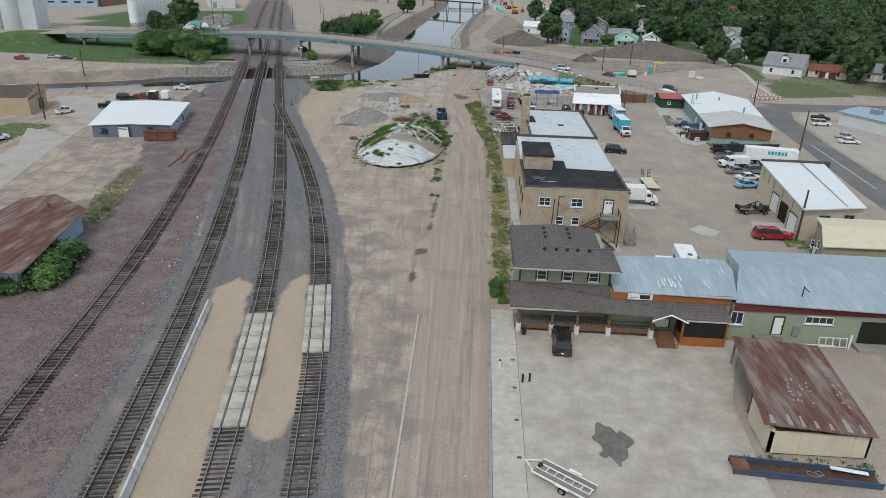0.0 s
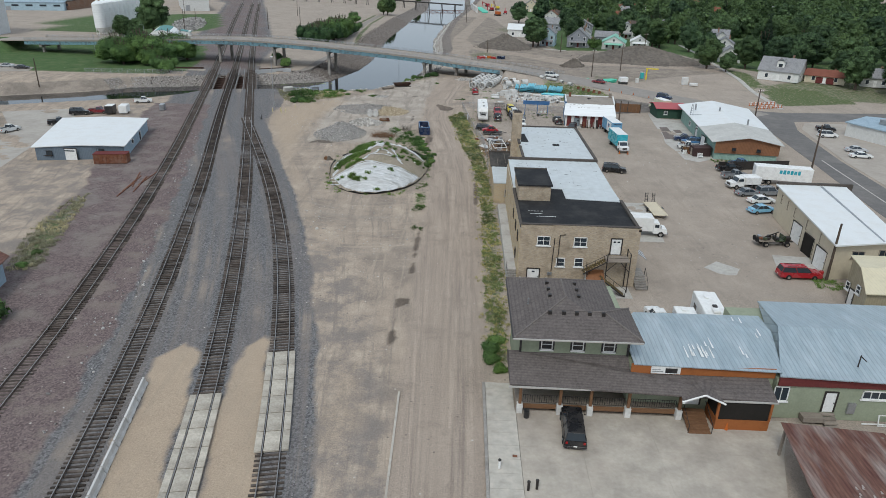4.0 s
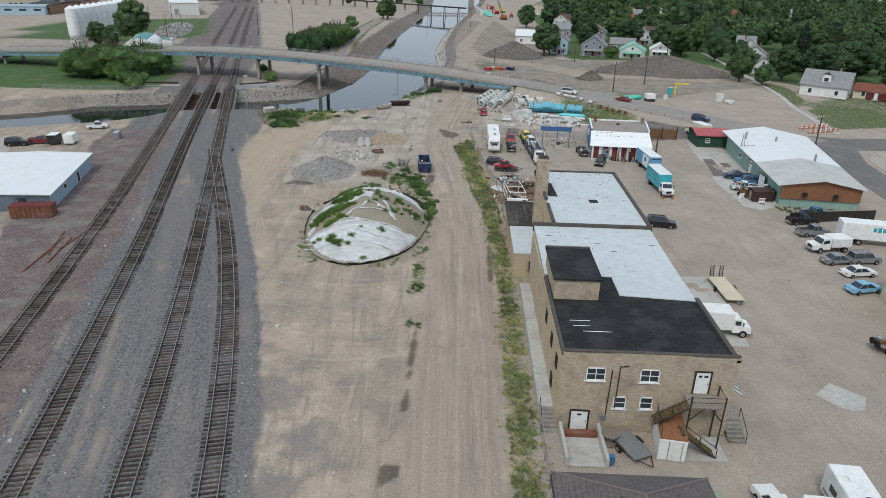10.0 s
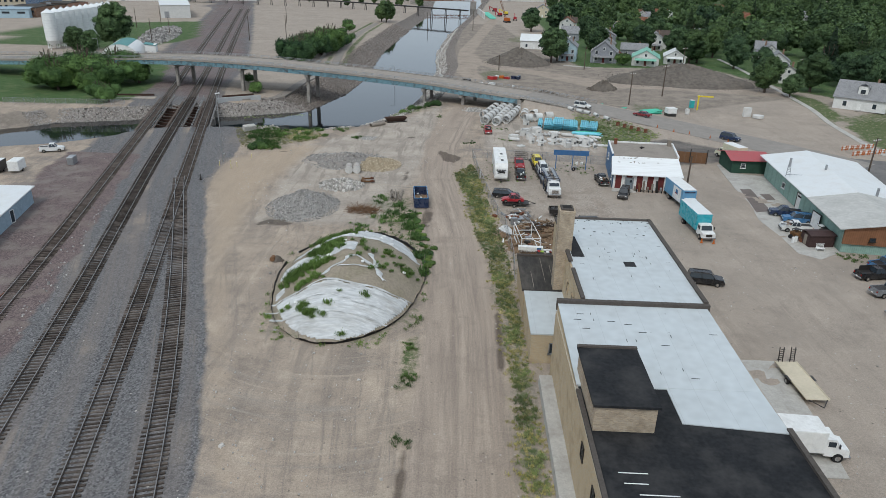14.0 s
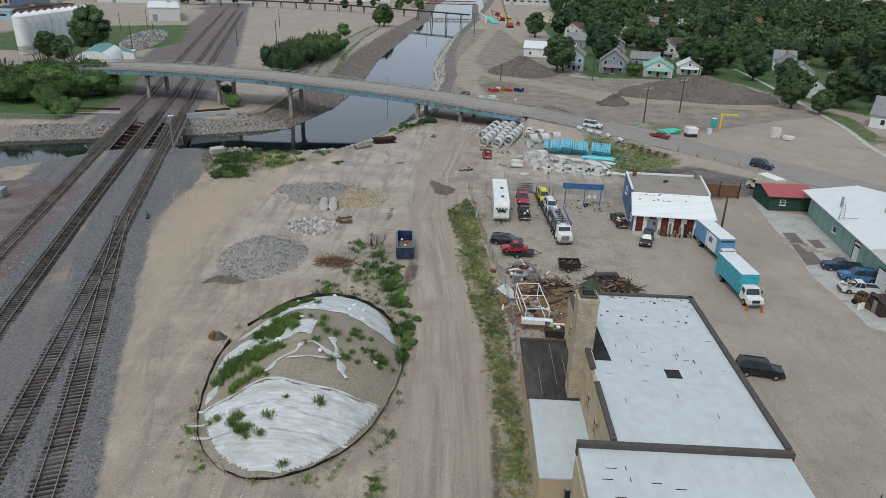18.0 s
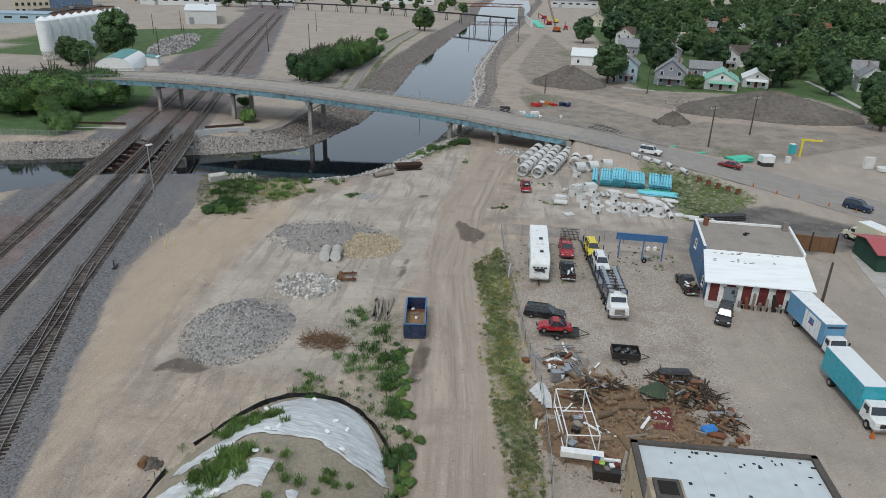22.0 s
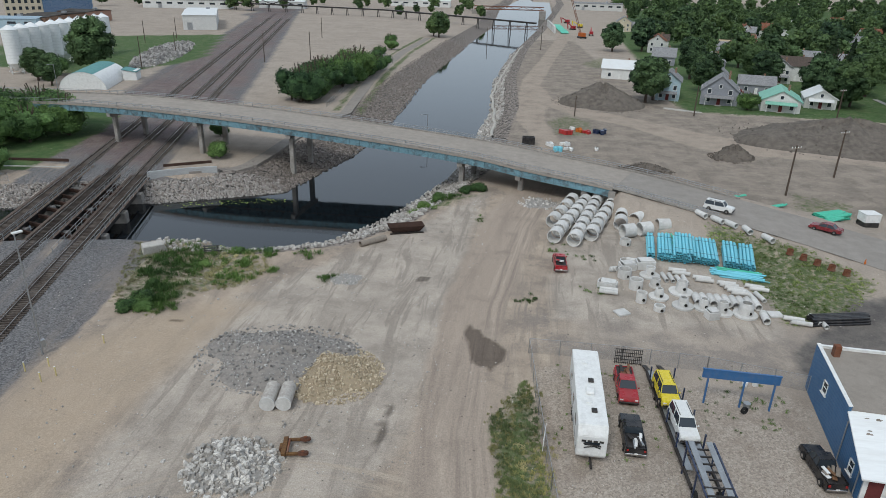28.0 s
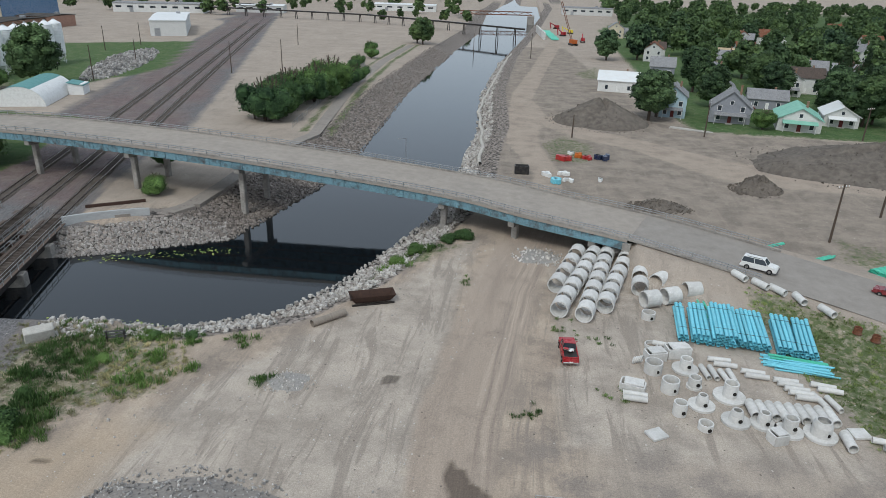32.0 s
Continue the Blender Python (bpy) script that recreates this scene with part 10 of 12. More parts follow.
for _ in range(1500):
    u = rw.random()
    if rw.random() < 0.9:
        x, y = rw.gauss(-50, 3.4), rw.gauss(231.6, 0.8)
    else:
        x, y = -66 + 20 * u + rw.gauss(0, 1.2), 251.2 + 7.5 * u + rw.gauss(0, 0.6) - 0.8
    r_ = rw.uniform(0.05, 0.2)
    bm.faces.new([bm.verts.new((x + r_ * math.cos(a), y + r_ * math.sin(a), WATER_Z + 0.012)) for a in (0, 1.05, 2.1, 3.14, 4.2, 5.2)])
tagged(link("duckweed", bm, LILY), "pale green algae film floating by the bank", "algae", kind="stuff")
# loose stones along the banks
def stone_field(name, label, pts, material, seed):
    return tagged(new(name, stones_mesh(name, pts, material, seed)), label, "riprap", kind="stuff")


BANKSTONE = rock_mat("bank_stone", (0.3, 0.275, 0.25), (0.58, 0.55, 0.51))
ABUTSTONE = rock_mat("dusty_bank_stone", (0.24, 0.215, 0.195), (0.48, 0.445, 0.41))
DARKSTONE = rock_mat("brown_bank_stone", (0.13, 0.11, 0.096), (0.34, 0.295, 0.262))


def along(bank, k0, k1, n, o0, o1, side, s0, s1, rnd):
    out = []
    while len(out) < n:
        k_ = rnd.uniform(k0, k1)
        i = int(k_)
        (xa, ya), (xb, yb) = bank[i], bank[i + 1]
        if rnd.random() > math.hypot(xb - xa, yb - ya) / 30:
            continue
        ln = math.hypot(xb - xa, yb - ya)
        o_ = rnd.uniform(o0, o1)
        x, y = xa + (xb - xa) * (k_ - i) + side * (yb - ya) / ln * o_, ya + (yb - ya) * (k_ - i) - side * (xb - xa) / ln * o_
        s_ = rnd.uniform(s0, s1)
        out.append((x, y, max(float(height(x, y)), WATER_Z) + s_ * 0.15, s_))
    return out


stone_field("bank_stones", "pale riprap stones along the river bank", along(NEAR_BANK, 9.3, 15.0, 3000, -0.5, 8.0, 1, 0.2, 0.55, rw), BANKSTONE, 21)
stone_field("bank_stones", "pale riprap stones by the construction road", along(NEAR_BANK, 15.0, 19.0, 1200, -0.5, 4.0, 1, 0.3, 0.8, rw), BANKSTONE, 22)
stone_field("levee_stones", "brown riprap stones on the levee", along(FAR_BANK, 3.0, 7.0, 7500, -0.5, 12.5, 1, 0.16, 0.44, rw), DARKSTONE, 23)
stone_field("abutment_stones", "pale riprap stones below the railway bridge", along(FAR_BANK, 7.0, 11.6, 4200, -0.5, 6.5, 1, 0.16, 0.42, rw), ABUTSTONE, 24)
loose = [(x, y, float(height(x, y)), rw.uniform(0.06, 0.16) * (2.2 if rw.random() < 0.04 else 1)) for x, y in in_poly([(-22, 90), (-6, 90), (-7, 125), (-8, 205), (-4, 262), (-14, 258), (-30, 222), (-50, 205), (-48, 190), (-30, 150), (-26, 125)], 1700, rw) if math.hypot((x + 15.2) / 10.2, (y - 142.5) / 17) > 1]
loose += [(x, y, 0.0, rw.uniform(0.05, 0.14)) for x, y in in_poly([(5, 140), (9, 125), (40, 95), (60, 90), (62, 150), (50, 200), (4, 200)], 900, rw)]
stone_field("track_stones", "white stones scattered beside the tracks", [(float(track_x(1, y)) - 4.2 + rw.gauss(0, 1.3), y, 0.02, rw.uniform(0.07, 0.2) * (2.0 if rw.random() < 0.1 else 1)) for y in [rw.uniform(58, 168) for _ in range(230)]], ROCKGREY, 26)
stone_field("scattered_stones", "small stones scattered on bare dirt", loose, BANKSTONE, 25)


# ---- town houses and far buildings ----
def house(x, y, rz, w, d, h, wall_m, roof_m, label, rise=None, gable='y', porch=False, two=True, name="house", group="town houses", dormer=False):
    gz = float(height(x, y))
    b = thing(name, label, "house", x, y, gz, rz, group=group)
    box("wall", b, wall_m, (0, 0, h / 2), (w, d, h))
    rise = rise or w * 0.36
    o = 0.45
    if gable == 'y':   # ridge along y, gable to the front
        q = [[(-w / 2 - o, -d / 2 - o, h - 0.15), (0, -d / 2 - o, h + rise), (0, d / 2 + o, h + rise), (-w / 2 - o, d / 2 + o, h - 0.15)],
             [(0, -d / 2 - o, h + rise), (w / 2 + o, -d / 2 - o, h - 0.15), (w / 2 + o, d / 2 + o, h - 0.15), (0, d / 2 + o, h + rise)]]
        tri = [[(-w / 2, s * d / 2, h - 0.02), (w / 2, s * d / 2, h - 0.02), (0, s * d / 2, h + rise - 0.15)] for s in (-1, 1)]
    else:
        q = [[(-w / 2 - o, -d / 2 - o, h - 0.15), (w / 2 + o, -d / 2 - o, h - 0.15), (w / 2 + o, 0, h + rise), (-w / 2 - o, 0, h + rise)],
             [(-w / 2 - o, 0, h + rise), (w / 2 + o, 0, h + rise), (w / 2 + o, d / 2 + o, h - 0.15), (-w / 2 - o, d / 2 + o, h - 0.15)]]
        tri = [[(s * w / 2, -d / 2, h - 0.02), (s * w / 2, d / 2, h - 0.02), (s * w / 2, 0, h + rise - 0.15)] for s in (-1, 1)]
    for f in q:
        slab("roof", b, roof_m, f, 0.18)
    for f in tri:
        bm = bmesh.new()
        bm.faces.new([bm.verts.new(v) for v in f])
        part("gable", bm, wall_m, b)

    def win(cx, cy, cz, face, ww=1.0, hh=1.4):
        rzz = {'S': 0, 'E': 90, 'W': -90}[face]
        f_ = box("window", b, WHITEP, (0, -0.04, 0), (ww + 0.24, 0.08, hh + 0.24))
        f_.matrix_basis = pose(cx, cy, cz, 0, 0, rzz)
        box("pane", f_, GLASS, (0, -0.09, 0), (ww, 0.02, hh))
    for fx in (-0.28, 0.28):
        win(fx * w, -d / 2, 1.7, 'S')
        if two and h > 4:
            win(fx * w, -d / 2, 4.3, 'S')
    if gable == 'y' and rise > 2:
        win(0, -d / 2, h + rise * 0.3, 'S', 0.8, 1.0)
    for sx, fc in ((-1, 'W'), (1, 'E')):
        for fy in (-0.22, 0.22):
            win(sx * w / 2, fy * d, 1.8, fc)
            if two and h > 4:
                win(sx * w / 2, fy * d, 4.4, fc)
    dd = box("door", b, DARKRED if porch else WHITEP, (0, -d / 2 - 0.05, 1.15), (1.0, 0.1, 2.1))
    box("handle", dd, DARKM, (0.4, -d / 2 - 0.12, 1.1), (0.06, 0.06, 0.12))
    box("step", b, CONC, (0, -d / 2 - 0.6, 0.12), (1.8, 1.2, 0.24))
    box("chimney", b, BRICKBROWN, (w * 0.2, d * 0.15, h + rise * 0.75), (0.6, 0.6, rise * 0.9))
    if porch:
        slab("porch_roof", b, roof_m, [(-w * 0.4, -d / 2 - 2.0, 2.6), (w * 0.4, -d / 2 - 2.0, 2.6), (w * 0.4, -d / 2 + 0.05, 3.2), (-w * 0.4, -d / 2 + 0.05, 3.2)], 0.14)
        for sx in (-1, 1):
            box("porch_post", b, WHITEP, (sx * w * 0.36, -d / 2 - 1.8, 1.3), (0.14, 0.14, 2.6))
    if dormer:
        box("dormer", b, wall_m, (0, -d * 0.28, h + rise * 0.42), (2.6, 2.2, rise * 0.7))
        slab("dormer_roof", b, roof_m, [(-1.6, -d * 0.28 - 1.4, h + rise * 0.7), (0, -d * 0.28 - 1.4, h + rise * 1.05), (0, -d * 0.28 + 1.6, h + rise * 1.05), (-1.6, -d * 0.28 + 1.6, h + rise * 0.7)], 0.12)
        slab("dormer_roof", b, roof_m, [(0, -d * 0.28 - 1.4, h + rise * 1.05), (1.6, -d * 0.28 - 1.4, h + rise * 0.7), (1.6, -d * 0.28 + 1.6, h + rise * 0.7), (0, -d * 0.28 + 1.6, h + rise * 1.05)], 0.12)
        win(0, -d * 0.28 - 1.1, h + rise * 0.42, 'S', 1.3, 1.2)
    return b


for hx, hy, hr, hw, hd, hh, hg in ((62.6, 520, -10, 9, 11, 6.0, 'y'), (95.4, 512, -8, 11, 10, 3.4, 'x'), (130.6, 614, 5, 9, 10, 6.5, 'y'), (68.2, 416, -12, 10, 12, 4.0, 'y'), (57.8, 468, -10, 10, 9, 4.0, 'x'), (59.1, 646, -5, 10, 12, 6.4, 'y'), (118, 560, 0, 10, 9, 4, 'x'), (150, 640, 0, 12, 10, 5, 'x'), (180, 560, 8, 10, 10, 5, 'y'), (160, 500, 0, 11, 9, 4, 'x'), (210, 620, 0, 12, 10, 5, 'x'), (230, 720, 0, 14, 11, 5, 'x')):
    k_ = int(hx) % 4
    house(hx, hy, hr, hw, hd, hh, (SIDING, GREYSIDE, SIDING, CREAM)[k_], (GREYROOF, GREYROOF, RUST, GREYROOF)[k_], "gabled town house half hidden by trees", None, hg)
house(33.5, 421, -8, 14, 13, 4.2, SIDING, WHITEROOF, "large white garage house with pale roof", 2.6, 'x', two=False)
house(44.6, 377, -12, 7.5, 11, 6.4, BLUESIDE, GREYROOF, "light blue two-storey narrow house with grey roof", 3.0, 'y', True)
house(59.2, 369, -14, 11, 11, 4.6, GREYSIDE, GREYROOF, "grey gabled house with pale trim", 4.6, 'y', True)
house(75.4, 361.5, -14, 11, 14, 3.6, SIDING, MINTROOF, "white bungalow with mint and white striped roof", 3.0, 'y', True, False)
house(90.4, 371, -14, 9, 12, 3.4, SIDING, WHITEROOF, "small white bungalow with pale roof", 2.6, 'y', True, False)
house(67.2, 381, -12, 4.5, 4.5, 2.4, SIDING, DARKRED, "small white shed with dark roof", 1.2, 'y', False, False)
house(78.4, 397, -12, 12, 9, 3.4, GREYSIDE, GREYROOF, "low grey house behind trees", 2.6, 'x', False, False)
house(73.6, 446, -10, 11, 10, 5.2, GREYSIDE, GREYROOF, "grey two-storey house with white trim", 3.2, 'y')
house(104.6, 437, -12, 12, 10, 6.0, SIDING, BROWNROOF, "white two-storey house with brown roof", 3.2, 'x')
house(96, 428, -12, 8, 8, 6.0, SIDING, GREYROOF, "white two-storey house with porch", 3.0, 'y', True)
house(65.6, 533, -8, 10, 9, 5.2, SIDING, BROWNROOF, "pale house with hipped brown roof", 3.0, 'x')
house(101.4, 531, -8, 9, 9, 3.6, SIDING, STUCCO_TAN, "small house with a tan roof", 3.0, 'x', False, False)
house(119.9, 272.6, -36, 14.0, 10.5, 3.6, SIDING, GREYROOF, "white one-and-a-half-storey house with dormer and grey roof", 4.4, 'x', False, False, dormer=True)
gr_ = house(134.4, 268.8, -30, 13, 7, 2.8, CREAM, mat("brick_red_shingle", (0.24, 0.09, 0.06), (0.18, 0.07, 0.05), grain=4), "cream double garage with brick-red roof and arched doors", 1.9, 'x', False, False, name="garage")
for sx in (-1.5, 1.9):
    box("garage_door", gr_, DARKRED, (sx, -3.53, 1.1), (2.6, 0.08, 2.2))
house(150.5, 266, -22, 9, 9, 3.4, SIDING, GREYROOF, "pale house half hidden by trees", 2.8, 'x', False, False)
rh = random.Random(4)
for k_, (x, y) in enumerate(((118, 322), (124, 346), (131, 372), (140, 398), (120, 470), (148, 430), (165, 505), (190, 576), (128, 458), (62, 650), (92, 600), (132, 612), (160, 640), (200, 520), (240, 560), (176, 360), (205, 400), (230, 440), (250, 360), (290, 480), (235, 822), (300, 700), (360, 760), (180, 760), (110, 740), (420, 640), (330, 420))):
    w_ = rh.uniform(8, 12)
    house(x, y, rh.choice([-18, 72]) + rh.uniform(-4, 4), w_, rh.uniform(8, 12), rh.choice([3.4, 5.2, 5.8]), rh.choice([SIDING, SIDING, SIDING, GREYSIDE, CREAM, BLUESIDE]), rh.choice([GREYROOF, BROWNROOF, GREYROOF, WHITEROOF]), "pale town house among trees", None, rh.choice(['x', 'y']), rh.random() < 0.4)


def shed_hall(x, y, rz, w, d, h, wall_m, roof_m, label, name="warehouse", wins=6):
    b = thing(name, label, "building", x, y, 0, rz, group="far halls")
    box("wall", b, wall_m, (0, 0, h / 2), (w, d, h))
    slab("roof", b, roof_m, [(-w / 2 - 0.4, -d / 2 - 0.4, h), (w / 2 + 0.4, -d / 2 - 0.4, h), (w / 2 + 0.4, 0, h + 0.9), (-w / 2 - 0.4, 0, h + 0.9)], 0.25)
    slab("roof", b, roof_m, [(-w / 2 - 0.4, 0, h + 0.9), (w / 2 + 0.4, 0, h + 0.9), (w / 2 + 0.4, d / 2 + 0.4, h), (-w / 2 - 0.4, d / 2 + 0.4, h)], 0.25)
    for q in range(wins):
        f_ = box("window", b, DARKM, ((q + 0.5) / wins * w - w / 2, -d / 2 - 0.03, h * 0.6), (w / wins * 0.5, 0.08, h * 0.22))
        box("pane", f_, GLASS, ((q + 0.5) / wins * w - w / 2, -d / 2 - 0.08, h * 0.6), (w / wins * 0.44, 0.02, h * 0.18))
    box("door", b, GALV, (-w * 0.3, -d / 2 - 0.04, h * 0.25), (3.0, 0.08, h * 0.5))
    box("roof_unit", b, GALV, (w * 0.2, d * 0.2, h + 1.1), (2.4, 2.0, 1.2))
    return b


shed_hall(-214, 568, 24, 19, 68, 8.5, SIDING, WHITEROOF, "white metal warehouse beside the rail yard", wins=0)
ml = thing("mill_building", "cream and blue five-storey mill building with many windows", "building", -318, 560, 0)
A = At(ml)
FW = [(-333, 545), (-318, 560), (-347, 655), (-362, 640)]
A.prism("wall", CREAM, FW, 0, 17.5, "cream painted brick wall")
A.prism("blue_wall", PAINTS['blue'], [(-318.0, 560.5), (-317.7, 560.6), (-346.7, 655.2), (-347, 655)], 0, 17.6, "blue painted side wall")
A.prism("roof", TARROOF, [(-333.2, 544.6), (-317.6, 559.8), (-346.6, 655.4), (-362.4, 640.2)], 17.5, 18.1, "dark tar roof with low parapet")
for st_ in range(4):
    for q in range(6):
        u = (q + 0.5) / 6
        f_ = box("window", ml, DARKM, (0, 0, 0), (1.7, 0.16, 2.0))
        f_.matrix_basis = pose(-15 + 15 * u + 0.06, -15 + 15 * u - 0.06, 3.4 + st_ * 4.0, 0, 0, 45)
        box("pane", f_, GLASS, (0, -0.1, 0), (1.4, 0.03, 1.7))
shed_hall(-306, 508, 16, 44, 18, 5.5, BLUESIDE, PALEBLUE, "long pale blue metal shed before a mill", wins=5)
shed_hall(-292, 531, 3, 19, 40, 6, BRICKBROWN, TARROOF, "dark brown brick workshop", wins=4)
shed_hall(-292, 564, -4, 21, 24, 6.5, mat("salmon_brick", (0.4, 0.24, 0.18), (0.34, 0.2, 0.15)), TARROOF, "salmon brick low building", wins=4)
shed_hall(-300, 720, 14, 70, 24, 7, SIDING, GREYROOF, "long pale far shed", wins=8)
shed_hall(-230, 760, 10, 40, 18, 6, SIDING, WHITEROOF, "far white metal-clad shed", wins=5)
shed_hall(-120, 860, 5, 60, 20, 6, SIDING, WHITEROOF, "far white metal-clad shed", wins=6)
shed_hall(60, 900, 0, 50, 20, 7, SIDING, GREYROOF, "far pale flat-roofed hall", wins=6)
shed_hall(111, 178, 115, 24, 14, 3.6, SIDING, PALEBLUE, "white roadside shop with pale blue roof", "shop", 4)
# grain elevator
el = thing("grain_elevator", "tall white concrete grain elevator silos", "grain elevator", -246, 345, 0, 8)
for i in range(4):
    for j in range(2):
        cyl("silo", el, mat("elevator_concrete", (0.62, 0.63, 0.63), (0.55, 0.56, 0.56), grain=1.0, stain=0.15, dirt_amt=0.3) if i + j == 0 else bpy.data.materials["elevator_concrete"], (-20 + i * 9, j * 9, 17), 4.6, 34, seg=28)
box("head_house", el, bpy.data.materials["elevator_concrete"], (12, 6, 10), (14, 14, 20))
# steel bins on legs
BINWHITE = stripes("white_bin_steel", dict(c1=(0.8, 0.81, 0.8), c2=(0.75, 0.76, 0.755), rough=0.5, grain=2, stain=0.3, bump=0.03, dirt_amt=0.25), 1.1, 2, 0.1, 0.03, 0.86)
for k_ in range(11):
    x, y = -182.6 - k_ * 0.47, 361.5 + k_ * 6.15
    b = thing("grain_bin", "white steel hopper bin on legs", "silo", x, y, 0, group="row of grain bins")
    cyl("shell", b, BINWHITE, (0, 0, 9.4), 2.6, 11.4, seg=24)
    cyl("roof_cone", b, BINWHITE, (0, 0, 15.85), 2.7, 1.5, seg=24, r2=0.35)
    cyl("filler_cap", b, GALV, (0, 0, 16.75), 0.4, 0.35, seg=12)
    cyl("hopper", b, BINWHITE, (0, 0, 2.4), 0.4, 2.6, seg=20, r2=2.55)
    for a in range(4):
        box("leg", b, WHITEP, (2.45 * math.cos(a * 1.571), 2.45 * math.sin(a * 1.571), 1.85), (0.18, 0.18, 3.7))
    for z in (0.9, 2.6):
        bm = bmesh.new()
        add_tube(bm, (0, 0, z), 2.52, 0.1, 0.14, 'z', 16)
        part("ring_brace", bm, WHITEP, b)
# quonset hut
qn = thing("quonset_hut", "white arched metal hut with a faded teal ridge", "hut", -146, 351, 0, 17)
for nm, a0, a1, m_ in (("shell", 0.0, 1.05, WHITEP), ("ridge_panel", 1.05, 2.0, mat("faded_teal_sheet", (0.11, 0.27, 0.27), (0.16, 0.33, 0.32), grain=2)), ("shell", 2.0, math.pi, WHITEP)):
    bm = bmesh.new()
    pr = None
    for q in range(9):
        a = a0 + (a1 - a0) * q / 8
        rg_ = [bm.verts.new((7.0 * math.cos(a), yy, 5.6 * math.sin(a))) for yy in (-13, 13)]
        if pr:
            bm.faces.new((pr[0], rg_[0], rg_[1], pr[1]))
        pr = rg_
    part(nm, bm, m_, qn)
bm = bmesh.new()
bm.faces.new([bm.verts.new((7.0 * math.cos(a), -12.9, 5.6 * math.sin(a))) for a in np.linspace(0, math.pi, 17)])
part("end_wall", bm, WHITEP, qn)
bm = bmesh.new()
bm.faces.new([bm.verts.new((7.0 * math.cos(a), 12.9, 5.6 * math.sin(a))) for a in np.linspace(0, math.pi, 17)])
part("end_wall", bm, WHITEP, qn)
box("side_shed", qn, WHITEP, (9.4, 9, 1.6), (4.4, 6, 3.2))
box("side_shed_roof", qn, bpy.data.materials["faded_teal_sheet"], (9.4, 9, 3.3), (5, 6.6, 0.2), ry=10)
sc = heap("scrap_pile", "pile of grey scrap metal by the tracks", "scrap pile", -165, 431, 8, 42, 1.6, GRAVELGREY, 1500, ROCKGREY, (0.4, 1.3), 31, 16.5, ground_z=0)
# low trestle over the rail yard and river
ts = thing("trestle_bridge", "long low dark trestle bridge with timber bents", "bridge", -60, 640, 0)
A = At(ts)
pts_ = [(-330, 800), (-262, 712), (-200, 705), (-120, 690), (-60, 652), (-2, 610)]
for (xa, ya), (xb, yb) in zip(pts_, pts_[1:]):
    ln = math.hypot(xb - xa, yb - ya)
    box("deck_beam", ts, DARKM, ((xa + xb) / 2 + 60, (ya + yb) / 2 - 640, 5.6), (ln, 2.2, 1.0), rz=math.degrees(math.atan2(yb - ya, xb - xa)))
    for q in range(int(ln / 13)):
        u = (q + 0.5) / int(ln / 13)
        x, y = xa + (xb - xa) * u, ya + (yb - ya) * u
        z0 = float(height(x, y))
        A.rods("bent", DARKM, [((x - 0.8, y, z0), (x - 0.3, y, 5.2)), ((x + 0.8, y, z0), (x + 0.3, y, 5.2))], 0.28, seg=6)
A.rods("truss", DARKM, [((-262 + q * 10.3, 712 - q * 1.15, 6 + 3.4 * (q % 2)), (-262 + (q + 1) * 10.3, 712 - (q + 1) * 1.15, 6 + 3.4 * ((q + 1) % 2))) for q in range(6)] + [((-262, 712, 9.4), (-200, 705, 9.4))], 0.28)
b2 = thing("far_truss_footbridge", "far rust-brown truss footbridge over the river", "bridge", -25, 790, 0)
A = At(b2)
A.rods("chord", RUST, [((-58, 776, 4), (4, 788, 4)), ((-58, 776, 6.6), (4, 788, 6.6))], 0.4)
A.rods("web", RUST, [((-58 + q * 6.2, 776 + q * 1.2, 4 + 2.6 * (q % 2)), (-58 + (q + 1) * 6.2, 776 + (q + 1) * 1.2, 4 + 2.6 * ((q + 1) % 2))) for q in range(10)], 0.2)
for x in (-57, 3):
    A.box("abutment", CONC_OLD, x - 3, x + 3, 774, 792, -3, 3.8)
# building site far up the river
cs = thing("retaining_wall_forms", "concrete wall forms and green mats at a building site", "building site", 12, 620, 0, 4)
for q in range(7):
    box("panel", cs, PRECAST, (-2, -10 + q * 9, 2.2), (1.2, 6, 4.4))
    box("mat", cs, SEAGREEN, (4.5, -12 + q * 9, 0.9), (5, 5, 0.3), rx=10)
cr = thing("crawler_crane", "orange crawler crane with a lattice boom", "crane", 27, 580, 0, 20)
for sx in (-1.5, 1.5):
    box("crawler_track", cr, DARKM, (sx, 0, 0.6), (1.0, 6, 1.2), bev=0.3)
box("cab", cr, mat("machine_orange", (0.5, 0.14, 0.04), (0.4, 0.1, 0.03)), (0, 0, 2.2), (3, 5, 2))
bm = bmesh.new()
for sx in (-0.5, 0.5):
    rod(bm, (sx, 2, 2.4), (sx - 7, 6, 24), 0.16)
for q in range(12):
    rod(bm, (-0.5 - 7 * q / 12, 2 + 4 * q / 12, 2.4 + 21.6 * q / 12), (0.5 - 7 * (q + 1) / 12, 2 + 4 * (q + 1) / 12, 2.4 + 21.6 * (q + 1) / 12), 0.1)
part("boom", bm, RUST, cr)
